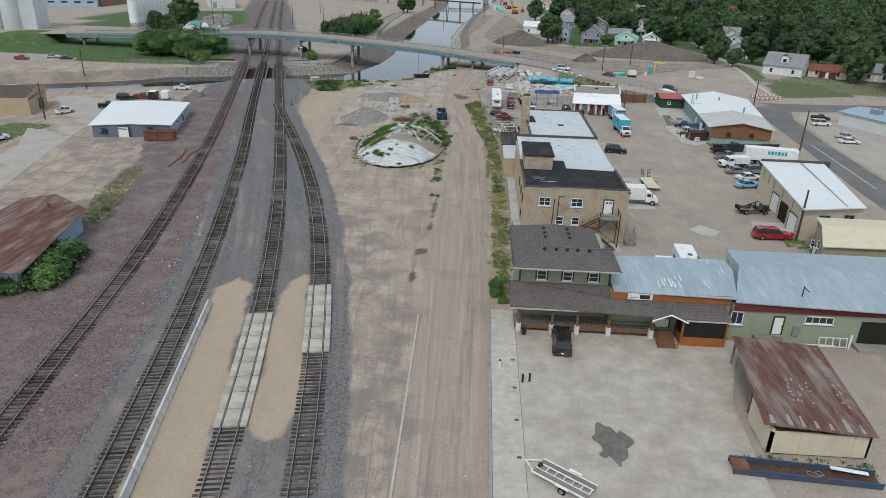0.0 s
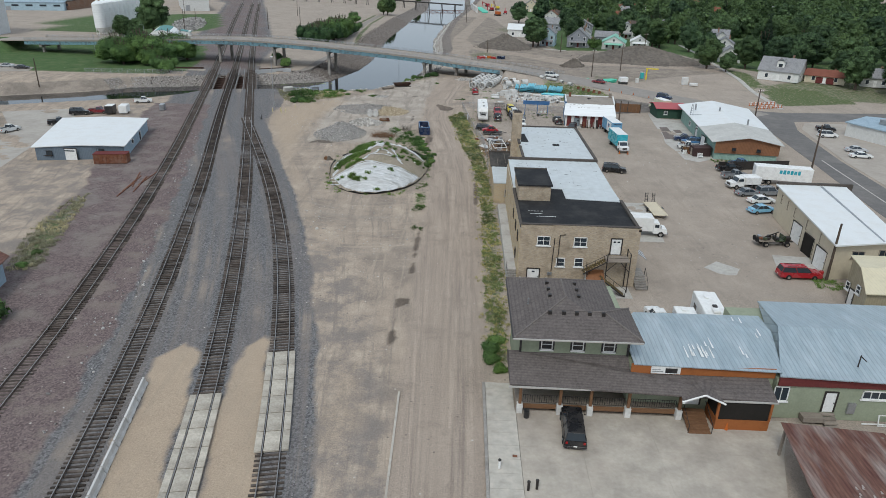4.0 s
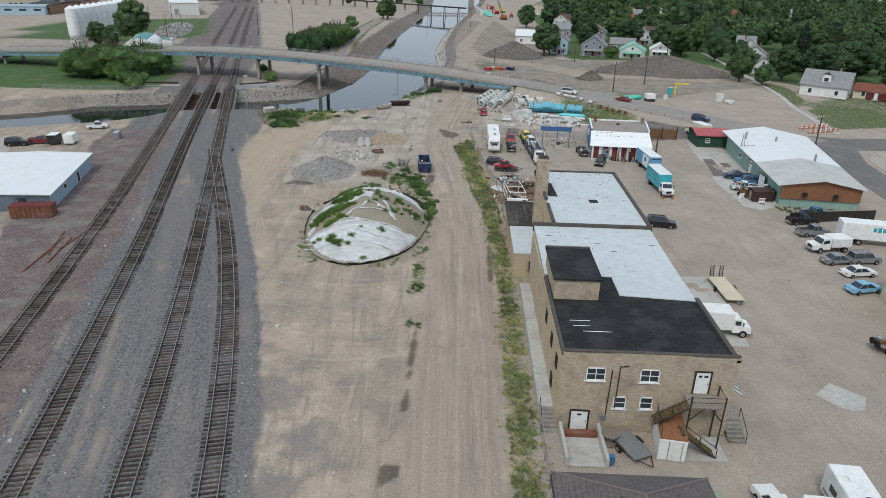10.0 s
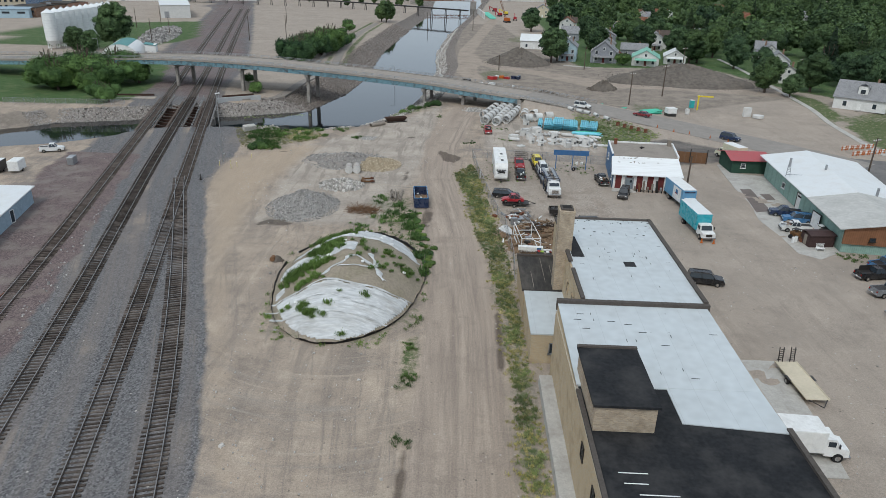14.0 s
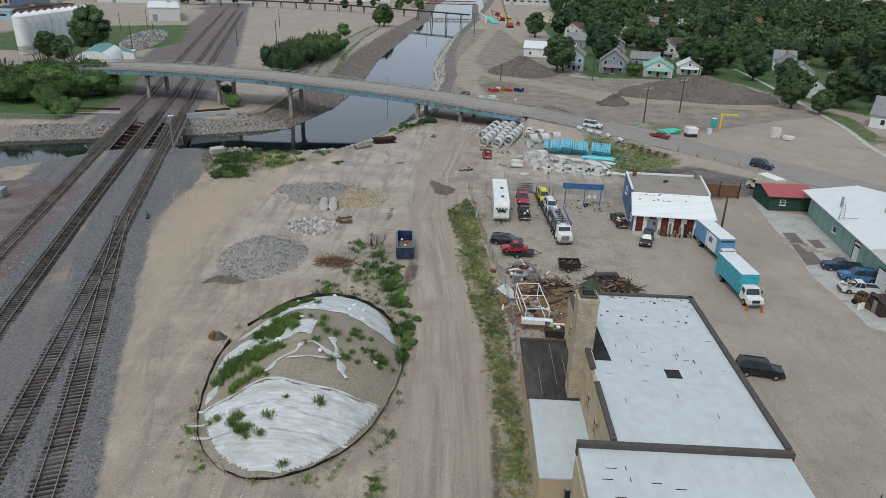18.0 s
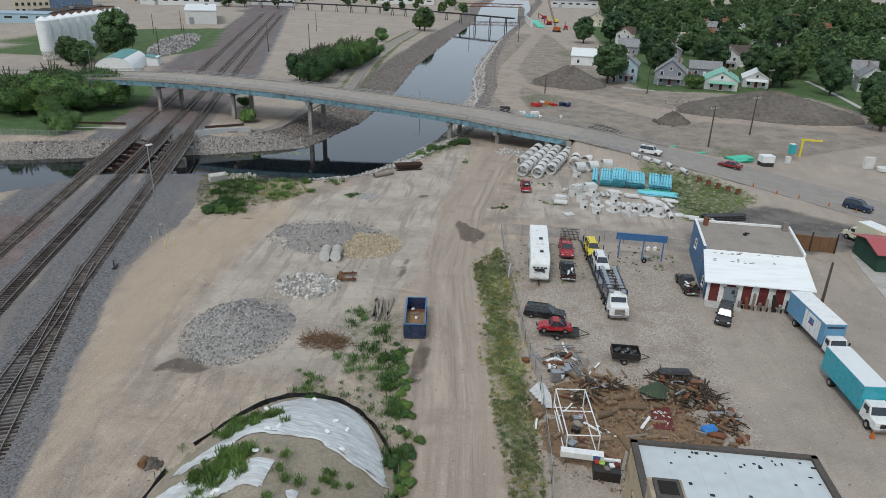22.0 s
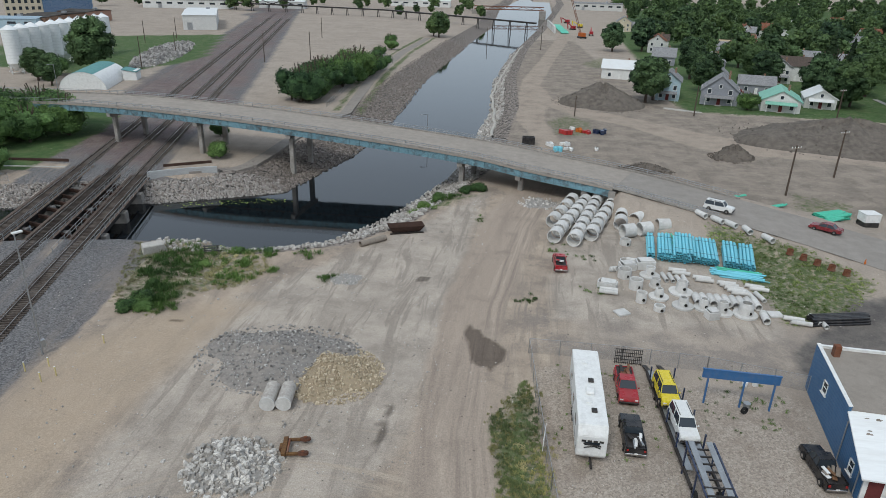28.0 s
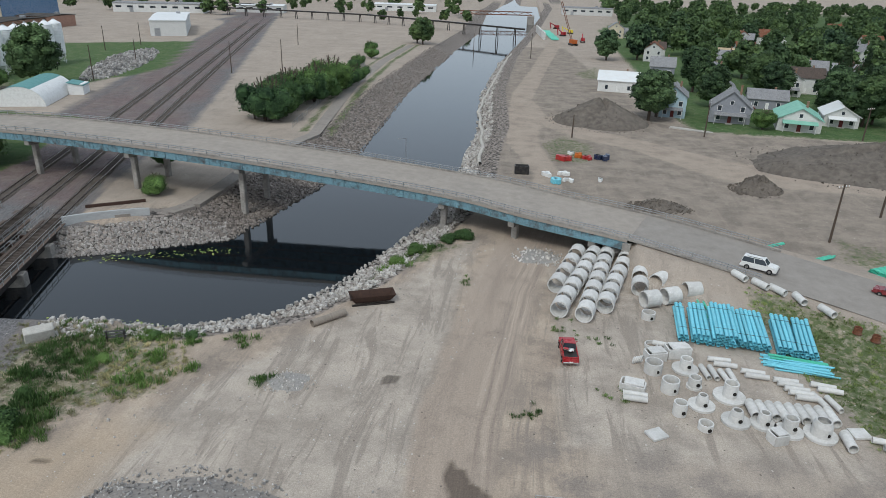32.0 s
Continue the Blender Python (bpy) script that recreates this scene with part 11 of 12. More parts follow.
for q, (x, y, c_) in enumerate(((34, 600, 'red'), (24, 640, 'red'), (30, 660, 'yellow'), (22, 700, 'red'))):
    e_ = thing("excavator", "small orange-red digging machine at a building site", "excavator", x, y, 0, 40 * q, group="site machines")
    for sx in (-1.1, 1.1):
        box("crawler_track", e_, DARKM, (sx, 0, 0.5), (0.8, 4, 1), bev=0.25)
    box("cab", e_, PAINTS[c_], (0, -0.3, 1.9), (2.4, 3, 1.8), bev=0.1)
    box("boom", e_, PAINTS[c_], (0, 2.6, 3.0), (0.5, 5, 0.6), rx=25)
    box("arm", e_, PAINTS[c_], (0, 5.4, 2.6), (0.4, 0.6, 4.4), rx=-15)
# long white containment tube on the far bank
bm = bmesh.new()
tube_pts = [(-10.4, 312), (-10.8, 330), (-12.5, 355), (-15.0, 380), (-14.6, 400), (-13.4, 430), (-11.8, 470), (-9.6, 520), (-8, 540)]
prev = None
for k_ in range(81):
    ty = 312 + 228 * k_ / 80
    tx = float(np.interp(ty, [p[1] for p in tube_pts], [p[0] for p in tube_pts])) + 0.25 * math.sin(ty * 0.31)
    tz = float(height(tx, ty)) + 0.3
    ring_ = [bm.verts.new((tx + 0.48 * math.cos(a), ty, tz + 0.42 * math.sin(a))) for a in np.linspace(0, 6.2832, 9)[:-1]]
    if prev:
        for q in range(8):
            bm.faces.new((prev[q], prev[(q + 1) % 8], ring_[(q + 1) % 8], ring_[q]))
    prev = ring_
tagged(link("silt_tube", bm, mat("pale_silt_tube", (0.5, 0.47, 0.42), (0.42, 0.39, 0.35), grain=2), smooth=True), "long pale silt containment tube along the bank", "silt tube")


# ---- paved areas ----
def paving(name, label, pts, material, z=0.03, thick=0.1):
    bm = bmesh.new()
    add_prism(bm, pts, z - thick, z)
    return tagged(link(name, bm, material), label, "pavement", kind="structure")


ap = thing("concrete_apron", "stained pale concrete apron in front of a restaurant", "pavement", 0, 0, 0, kind="structure")
APRON = mat("dusty_pale_concrete", (0.45, 0.405, 0.345), (0.405, 0.36, 0.305), rough=0.9, grain=3.0, stain=0.09, bump=0.06, dirt=(0.335, 0.282, 0.234), dirt_amt=0.85, space="World")
WALKC = mat("sidewalk_concrete", (0.5, 0.46, 0.4), (0.43, 0.4, 0.35), rough=0.9, grain=1.5, stain=0.25, bump=0.08, dirt=(0.32, 0.27, 0.22), dirt_amt=0.6, space="World")
rows_y = [20, 33, 42, 52.5, 59.5, 64.6]
for ya, yb in zip(rows_y, rows_y[1:]):
    right = [float(np.interp(y, (20, 40, 52, 58, 62, 65), (26.4, 26.4, 27.0, 29.0, 31.0, 32.5))) for y in (ya, yb)]
    cuts = [7.0, 12.4, 19.0]
    for i, x0 in enumerate(cuts):
        x1a = cuts[i + 1] if i < 2 else right[0]
        x1b = cuts[i + 1] if i < 2 else right[1]
        prism("slab", ap, APRON, [(x0 + 0.004, ya + 0.004), (x1a - 0.004, ya + 0.004), (x1b - 0.004, yb - 0.004), (x0 + 0.004, yb - 0.004)], -0.1, 0.06 + 0.003 * ((i + int(ya)) % 3))
    n = int((yb - ya) / 1.6)
    for q in range(n):
        a, b = ya + (yb - ya) * q / n, ya + (yb - ya) * (q + 1) / n
        prism("walk_slab", ap, WALKC, [(4.25, a + 0.01), (6.97, a + 0.01), (6.97, b - 0.01), (4.25, b - 0.01)], -0.1, 0.1)
prism("walk_slab", ap, WALKC, [(4.25, 64.6), (6.9, 64.6), (6.9, 68.9), (4.25, 68.9)], -0.1, 0.1)
prism("kerb", ap, CONC_OLD, [(3.95, 20), (4.22, 20), (4.22, 68.9), (3.95, 68.9)], -0.1, 0.14)
for q in range(12):
    ya, yb = 20 + q * 3.9, 20 + (q + 1) * 3.9 - 0.05
    xa, xb = -3.3 - (ya - 20) * 0.0185, -3.3 - (yb - 20) * 0.0185
    prism("old_kerb", ap, WALKC, [(xa - 0.1, ya), (xa + 0.1, ya), (xb + 0.1, yb), (xb - 0.1, yb)], -0.1, 0.09)
for q in range(6):
    prism("anchor_plate", ap, RUST, [(6.3, 33 + q * 5), (6.7, 33 + q * 5), (6.7, 33.3 + q * 5), (6.3, 33.3 + q * 5)], 0.05, 0.12)
for x, y in ((5.1, 56.6), (8.0, 54.4), (7.3, 54.2)):
    h_ = thing("fire_hydrant" if x < 6 else "parking_post", "short metal post standing on the concrete walk", "post", x, y, 0.1, group="posts")
    cyl("barrel", h_, WHITEP if x < 6 else DARKM, (0, 0, 0.4), 0.11, 0.8, seg=10)
    cyl("cap", h_, DARKM, (0, 0, 0.84), 0.14, 0.1, seg=10)
cyl("bucket", None, BLACKP, (7.9, 63.6, 0.45), 0.26, 0.75, seg=14)
tagged(bpy.data.objects["bucket"], "black bucket standing by a porch post", "bucket")
paving("street_east", "grey asphalt side street with pale centre line", [(74.6, 126), (70, 60), (79.5, 60), (83.4, 129), (85.6, 160), (89.6, 190), (93.5, 201), (130, 207.5), (230, 224), (230, 234), (128, 217), (96, 213.5), (86, 216), (77, 212), (82, 203), (81.6, 190), (78.6, 160)], ASPHALT, 0.04)
paving("street_line", "worn pale road marking", [(78.6, 126), (78.9, 126), (81.6, 160), (81.3, 160)], CONC, 0.06, 0.04)
paving("corner_lot", "pale gravelly lot beside a street", [(86.4, 160), (84.6, 130), (100, 132), (112, 200), (96, 200), (91.6, 192)], mat("pale_lot", (0.42, 0.375, 0.325), (0.35, 0.31, 0.27), rough=0.95, grain=2, stain=0.2, space="World"), 0.035)
paving("street_west", "pale concrete street between sheds", [(-118, 182), (-103, 188), (-96.6, 178), (-91, 152), (-86.9, 132), (-79, 100), (-72, 70), (-84, 70), (-95, 131), (-103.5, 148), (-105, 165)], mat("pale_street", (0.43, 0.395, 0.35), (0.36, 0.33, 0.295), rough=0.95, grain=2, stain=0.2, space="World"), 0.03)
paving("far_lot", "pale gravel lot beyond the river", [(-178, 236), (-150, 246), (-153, 254), (-166, 262), (-190, 262), (-200, 244)], mat("far_gravel", (0.36, 0.32, 0.28), (0.3, 0.27, 0.23), rough=0.95, grain=2, stain=0.2, space="World"), 0.06)
paving("concrete_pad", "broken pale concrete pad in a dirt lot", [(35.7, 99.2), (37.6, 96.7), (39.4, 96.9), (40.6, 99.0), (38.2, 101.4)], CONC, 0.04)
paving("concrete_pad", "loading pad behind a warehouse", [(24.4, 108), (32.6, 108), (33.6, 117), (34.2, 126.2), (24.4, 126.2)], CONC, 0.05)
paving("garage_pad", "concrete pad before a garage", [(46.4, 100.6), (52, 99.8), (52.6, 104), (47.4, 104.6)], CONC, 0.05)
paving("stair_pad", "small concrete pad below an outside stair", [(19.4, 88.6), (23.4, 88.6), (23.4, 91.8), (19.4, 91.8)], CONC, 0.05)
paving("hall_pad", "pale beige concrete drive along a green hall", [(49.9, 171.6), (51.6, 180), (52.2, 189.2), (53.4, 199.6), (54.4, 206.4), (55.15, 206.4), (55.15, 200.1), (61.3, 198.3), (58.5, 172.4), (56.85, 158.2), (52.6, 155.2), (50.2, 157.2), (50.4, 163.6)], CONC, 0.03)
paving("workshop_pad", "dark cracked asphalt patch in a concrete drive", [(51.0, 175.5), (53.9, 176.3), (55.1, 189.0), (53.0, 188.8)], mat("brown_asphalt", (0.2, 0.165, 0.15), (0.15, 0.128, 0.118), rough=0.9, grain=5, stain=0.3, bump=0.2, space="World"), 0.04)
paving("workshop_pad", "dark asphalt repair in a concrete drive", [(55.6, 182.6), (57.4, 182.9), (57.6, 186.2), (55.7, 186.0)], bpy.data.materials["brown_asphalt"], 0.04)
paving("levee_path", "grey dusty path along the river levee", [(-54.5, 326), (-51.5, 326), (-59.5, 400), (-62.5, 470), (-62, 545), (-65, 545), (-66.5, 470), (-63.5, 400)], mat("dusty_path", (0.3, 0.268, 0.238), (0.24, 0.214, 0.19), rough=0.95, grain=3, stain=0.2, space="World"), 0.1)
PATHM = bpy.data.materials["dusty_path"]
pw = thing("underbridge_path", "grey dusty path passing below the road bridge", "pavement", 0, 0, 0, kind="structure")
pth = [(-68, 262.2), (-61.5, 266), (-58.4, 270), (-57.4, 281), (-57.2, 293), (-55.8, 310), (-53, 326)]
for (xa, ya), (xb, yb) in zip(pth, pth[1:]):
    n_ = max(1, int(math.hypot(xb - xa, yb - ya) / 3))
    ux, uy = (yb - ya) / math.hypot(xb - xa, yb - ya) * 1.5, -(xb - xa) / math.hypot(xb - xa, yb - ya) * 1.5
    for q in range(n_):
        x0, y0, x1, y1 = xa + (xb - xa) * q / n_, ya + (yb - ya) * q / n_, xa + (xb - xa) * (q + 1) / n_, ya + (yb - ya) * (q + 1) / n_
        z0, z1 = float(height(x0, y0)) + 0.35, float(height(x1, y1)) + 0.35
        slab("path_slab", pw, PATHM, [(x0 - ux, y0 - uy, z0), (x0 + ux, y0 + uy, z0), (x1 + ux, y1 + uy, z1), (x1 - ux, y1 - uy, z1)], 0.8)
paving("town_sidewalk", "pale concrete town sidewalk by lawns", [(40, 356.5), (55, 349), (76, 346), (100, 345.6), (100, 347.2), (76, 347.6), (55.4, 350.6), (40.6, 358)], CONC, 0.32, 0.5)
tw = thing("long_sidewalk", "pale concrete sidewalk beside lawns and a graded street", "pavement", 0, 0, 0, kind="structure")
for q in range(58):
    ya, yb = 219 + q * 3.0, 219 + (q + 1) * 3.0 - 0.06
    xa, xb = 97.7 + (ya - 219) * 0.1138, 97.7 + (yb - 219) * 0.1138
    za, zb = float(height(xa, ya)) + 0.08, float(height(xb, yb)) + 0.08
    slab("walk_slab", tw, CONC, [(xa - 0.85, ya, za), (xa + 0.85, ya, za), (xb + 0.85, yb, zb), (xb - 0.85, yb, zb)], 0.25)

# ---- poles ----
wires = []


def pole(x, y, h, label="weathered wooden utility pole", arm=True, rz=30, lean=0):
    z = float(height(x, y))
    p = thing("utility_pole", label, "pole", x, y, z - 0.1, rz, group="utility poles")
    p.rotation_euler = (0, radians(lean), radians(rz))
    p.rotation_mode = 'XYZ'
    p.matrix_basis = pose(x, y, z - 0.1, 0, lean, rz)
    cyl("mast", p, BARK, (0, 0, h / 2), 0.2, h, seg=10, r2=0.13)
    if arm:
        box("crossarm", p, GREYWOOD, (0, 0, h - 0.6), (2.6, 0.14, 0.16))
        for q in (-1.1, -0.4, 0.4, 1.1):
            cyl("insulator", p, WHITEP, (q, 0, h - 0.42), 0.07, 0.22, seg=8)
    return p


for x, y, h, arm in ((49.2, 271.2, 10, True), (62.4, 283.4, 10, True), (-113, 417, 12, False), (-97, 429, 12, False), (-149.6, 385.6, 12, False), (-162, 435, 9, False), (-194, 465, 11, False), (-190, 489, 11, False), (73.4, 148.4, 10.5, False), (79.2, 193.4, 10, True), (-103.5, 154.3, 9, False), (11.9, 338, 6, False), (47.2, 346.6, 9, False), (87, 346.8, 9, True), (1.9, 506, 12, False), (51.2, 96.2, 8.4, False), (41.2, 184.4, 7.5, False), (118, 312, 10, True), (108, 322, 10, True), (-120, 520, 11, False), (-30, 560, 11, False), (-134, 225, 9, False)):
    pole(x, y, h, arm=arm)
for x, y, h in ((-27, 310.5, 8.5), (-149, 336, 8), (-150, 292, 8)):
    p = thing("street_lamp", "grey steel lamp post at the bridge", "lamp post", x, y, float(height(x, y)), 200, group="lamp posts")
    cyl("post", p, GALV, (0, 0, h / 2), 0.1, h, seg=8, r2=0.07)
    box("arm", p, GALV, (0.7, 0, h), (1.5, 0.08, 0.08))
    box("lamp_head", p, GALV, (1.5, 0, h - 0.05), (0.7, 0.28, 0.14), bev=0.04)
sg = thing("signal_mast", "tall grey railway lamp mast on ballast", "mast", -50.6, 195.6, 0, 60)
cyl("post", sg, GALV, (0, 0, 7.0), 0.11, 14.0, seg=10, r2=0.07)
box("lamp_head", sg, WHITEP, (0.3, 0, 14.0), (1.0, 0.4, 0.2), bev=0.05)
box("control_box", sg, GALV, (0.25, 0, 1.3), (0.5, 0.4, 0.9), bev=0.03)
for x, y in ((-50.2, 192.4), (-48.4, 193.6), (-47.4, 191.0), (-46.6, 192.2), (-45.6, 198.8)):
    b = thing("marker_post", "short pale yellow marker post", "post", x, y, 0, group="marker posts")
    cyl("post", b, paint("pale_yellow", (0.62, 0.52, 0.25), 0.5) if "pale_yellow" not in bpy.data.materials else bpy.data.materials["pale_yellow"], (0, 0, 0.55), 0.07, 1.1, seg=8)
    cyl("cap", b, WHITEP, (0, 0, 1.12), 0.08, 0.06, seg=8)
sws = thing("switch_stand", "dark railway switch stand beside a turnout", "switch stand", -50.8, 183.6, 0, -70)
box("base", sws, DARKM, (0, 0, 0.15), (1.6, 0.4, 0.2))
cyl("stem", sws, DARKM, (0.5, 0, 0.6), 0.06, 1.0, seg=8)
box("target", sws, DARKM, (0.5, 0, 1.15), (0.4, 0.05, 0.3))

# ---- fences ----
FENCE_M, fnt, fp = node_mat("chain_link")
fp.inputs["Base Color"].default_value = (0.4, 0.41, 0.42, 1)
fp.inputs["Metallic"].default_value = 0.6
fp.inputs["Roughness"].default_value = 0.5
_tr = fnt.nodes.new("ShaderNodeBsdfTransparent")
_mx = fnt.nodes.new("ShaderNodeMixShader")
_mx.inputs[0].default_value = 0.22
fnt.links.new(_tr.outputs[0], _mx.inputs[1])
fnt.links.new(fp.outputs[0], _mx.inputs[2])
fnt.links.new(_mx.outputs[0], fnt.nodes["Material Output"].inputs[0])


def chain_fence(pts, h=1.9, label="galvanised chain-link fence on steel posts"):
    f = thing("chain_link_fence", label, "fence", pts[0][0], pts[0][1], 0, group="chain-link fences")
    A = At(f)
    for (xa, ya), (xb, yb) in zip(pts, pts[1:]):
        ln = math.hypot(xb - xa, yb - ya)
        n = max(1, round(ln / 3.0))
        for q in range(n + 1):
            x, y = xa + (xb - xa) * q / n, ya + (yb - ya) * q / n
            A.rods("post", GALV, [((x, y, 0), (x, y, h + 0.05))], 0.04, seg=6)
        A.rods("top_rail", GALV, [((xa, ya, h), (xb, yb, h))], 0.025)
        A.mesh("mesh", FENCE_M, [[(xa, ya, 0.05), (xb, yb, 0.05), (xb, yb, h), (xa, ya, h)]])
    return f


chain_fence([(7.4, 78.2), (7.6, 84.3), (7.5, 91.2)])
chain_fence([(1.0, 205.1), (2.1, 194), (3.2, 184), (4.7, 172), (6.2, 163), (6.8, 150), (6.6, 144.2)])
chain_fence([(1.0, 205.1), (11.1, 205.2), (20, 204.6), (29.6, 202.6)])
chain_fence([(-60.4, 331), (-66, 400), (-69.3, 454)], 1.6)
chain_fence([(-130, 246), (-104, 247.5), (-97, 249)], 1.6)
for x, y in ((2.6, 189.4),):
    b = thing("fence_sign", "plain white board on a chain-link fence", "sign", x, y, 0, 84)
    box("board", b, WHITEP, (0, 0, 1.1), (2.4, 0.05, 1.2))

# ---- blue sign frame ----
b = thing("blue_sign_frame", "empty blue steel sign frame on two legs", "sign frame", 21.4, 198.6, 0, -2)
box("panel", b, BLUEP, (0, 0, 3.5), (7.2, 0.14, 0.95))
box("panel_edge", b, BLUEP, (0, 0, 4.0), (7.3, 0.22, 0.1))
for x in (-3.0, 0.4, 3.2):
    box("leg", b, BLUEP, (x, 0, 1.6), (0.16, 0.16, 3.2))
o = thing("tyre", "black tyre leaning on a post", "tyre", 22.0, 197.6, 0, 30)
bm = bmesh.new()
add_tube(bm, (0, 0, 0.38), 0.38, 0.14, 0.24, 'y', 18)
part("ring", bm, RUBBER, o)
for x, y, rz in ((23.4, 202.6, 20), (24.5, 202.8, -30)):
    o = thing("plastic_jug", "white plastic jug lying in weeds", "jug", x, y, 0, rz, group="white jugs")
    cyl("jug", o, WHITEP, (0, 0, 0.25), 0.28, 0.5, seg=12)
    cyl("neck", o, WHITEP, (0.08, 0, 0.56), 0.09, 0.14, seg=8)
o = thing("bucket", "dented grey metal bucket under a sign frame", "bucket", 22.5, 198.6, 0)
cyl("pail", o, GALV, (0, 0, 0.3), 0.3, 0.6, seg=14, r2=0.36)
o = thing("steel_grate_rack", "dark steel grate panel leaning on a fence", "rack", 11.7, 204.7, 0, 0)
for q in range(15):
    box("bar", o, DARKM, (-1.4 + q * 0.2, 0, 0.95), (0.05, 0.05, 1.8), rx=-8)
for q in range(5):
    box("cross_bar", o, DARKM, (0, 0.14 - q * 0.064, 0.08 + q * 0.45), (2.9, 0.06, 0.06))
o = thing("brown_shed", "small dark brown metal shed with a ribbed roof", "shed", 54.7, 161.3, 0, 6)
SHEDBROWN = mat("dark_brown_steel", (0.075, 0.045, 0.042), (0.055, 0.035, 0.033), rough=0.6, grain=4, stain=0.5)
box("wall", o, SHEDBROWN, (0, 0, 0.95), (3.9, 2.6, 1.9))
for sy in (-1, 1):
    box("roof_slope", o, SHEDBROWN, (0, sy * 0.74, 2.06), (4.2, 1.5, 0.07), rx=-sy * 12)
for q in range(3):
    box("door_panel", o, GREYWOOD if q == 1 else SHEDBROWN, (-1.98, -0.8 + q * 0.8, 0.9), (0.05, 0.7, 1.6))
o = thing("garden_bench", "white slatted garden bench on dirt", "bench", 54.0, 158.6, 0, 5)
box("seat", o, WHITEP, (0, 0, 0.45), (1.3, 0.45, 0.06))
for q in range(7):
    box("back_slat", o, WHITEP, (-0.54 + q * 0.18, 0.24, 0.75), (0.07, 0.04, 0.6))
box("top_rail", o, WHITEP, (0, 0.24, 1.07), (1.3, 0.06, 0.07))
for sx in (-0.6, 0.6):
    for sy in (-0.18, 0.2):
        box("leg", o, WHITEP, (sx, sy, 0.22), (0.07, 0.07, 0.44))
car('pickup', 'white', 53.9, 166.9, 82, "white pickup loaded with scrap beside a hall", L=4.8)
o = thing("bed_load", "scrap metal heaped on a white pickup", "scrap", 52.5, 166.7, 1.12, 10, group="pickup loads")
for q in range(10):
    box("piece", o, [RUST, GALV, DARKM, WHITEP, GREYWOOD][q % 5], (rr.uniform(-0.8, 0.8), rr.uniform(-0.6, 0.6), 0.08 + 0.05 * q), (rr.uniform(0.3, 0.9), rr.uniform(0.15, 0.5), 0.14), rz=rr.uniform(0, 180), bev=0.02)
o = thing("refrigerator", "old white refrigerator standing by a hall", "refrigerator", 57.0, 165.2, 0, 8)
box("cabinet", o, WHITEP, (0, 0, 0.9), (0.8, 0.7, 1.8), bev=0.04)
box("door", o, WHITEP, (-0.02, -0.38, 0.9), (0.76, 0.06, 1.7), bev=0.02)
box("handle", o, GALV, (0.3, -0.43, 1.2), (0.04, 0.05, 0.5))
o = thing("yellow_loader", "rusty yellow skid loader part by a hall", "machine", 52.5, 163.4, 0, 30)
box("body", o, RUSTYEL, (0, 0, 0.75), (1.2, 1.7, 0.9), bev=0.1)
box("bucket", o, RUST, (0, -1.3, 0.35), (1.5, 0.7, 0.6), bev=0.08)
for sx in (-1, 1):
    box("lift_arm", o, RUSTYEL, (sx * 0.68, -0.5, 0.9), (0.14, 1.9, 0.2), rx=14)
    cyl("wheel", o, RUBBER, (sx * 0.72, 0.5, 0.35), 0.35, 0.25, 'x', 14)
box("roll_cage", o, DARKM, (0, 0.2, 1.6), (1.0, 0.9, 0.08))
for sx in (-0.45, 0.45):
    for sy in (-0.2, 0.6):
        box("cage_post", o, DARKM, (sx, sy, 1.4), (0.07, 0.07, 0.5))
for x, y in ((51.2, 161.6), (51.8, 161.9)):
    o = thing("gas_cylinder", "white gas cylinder beside a shed", "gas cylinder", x, y, 0, group="gas cylinders")
    cyl("tank", o, WHITEP, (0, 0, 0.5), 0.22, 0.9, seg=14)
    cyl("valve", o, GALV, (0, 0, 1.0), 0.08, 0.14, seg=8)
o = thing("site_container", "white site box with a black lower half", "container", 57.8, 256.4, float(height(57.8, 256.4)), 10)
box("lower_body", o, BLACKP, (0, 0, 0.45), (2.6, 2.2, 0.9), bev=0.03)
box("upper_body", o, WHITEP, (0, 0, 1.6), (2.7, 2.3, 1.4), bev=0.05)
box("lid", o, WHITEP, (0, 0, 2.34), (2.8, 2.4, 0.1), bev=0.02)
o = thing("concrete_stub", "grey concrete post stub on a building plot", "concrete block", 63.2, 258.6, float(height(63.2, 258.6)), 15)
box("stub", o, PRECAST, (0, 0, 0.8), (1.0, 0.9, 1.6), bev=0.05)
# ---- wood yard clutter ----
chip = heap("wood_chip_patch", "orange-brown sawdust and bark spread on ground", "wood chips", 14.2, 158.2, 8.6, 7.6, 0.14, mat("sawdust", (0.25, 0.16, 0.095), (0.16, 0.1, 0.062), rough=0.95, grain=2, stain=0.5, bump=0.4, dist=0.05, dirt=(0.14, 0.095, 0.065)), 2000, rock_mat("bark_chip", (0.1, 0.065, 0.045), (0.42, 0.3, 0.19)), (0.05, 0.24), 41, 0, ground_z=0.08)
LOGM = mat("log_bark", (0.24, 0.17, 0.11), (0.16, 0.11, 0.075), rough=0.95, grain=7, bump=0.5, spread=0.25)
rl = random.Random(21)
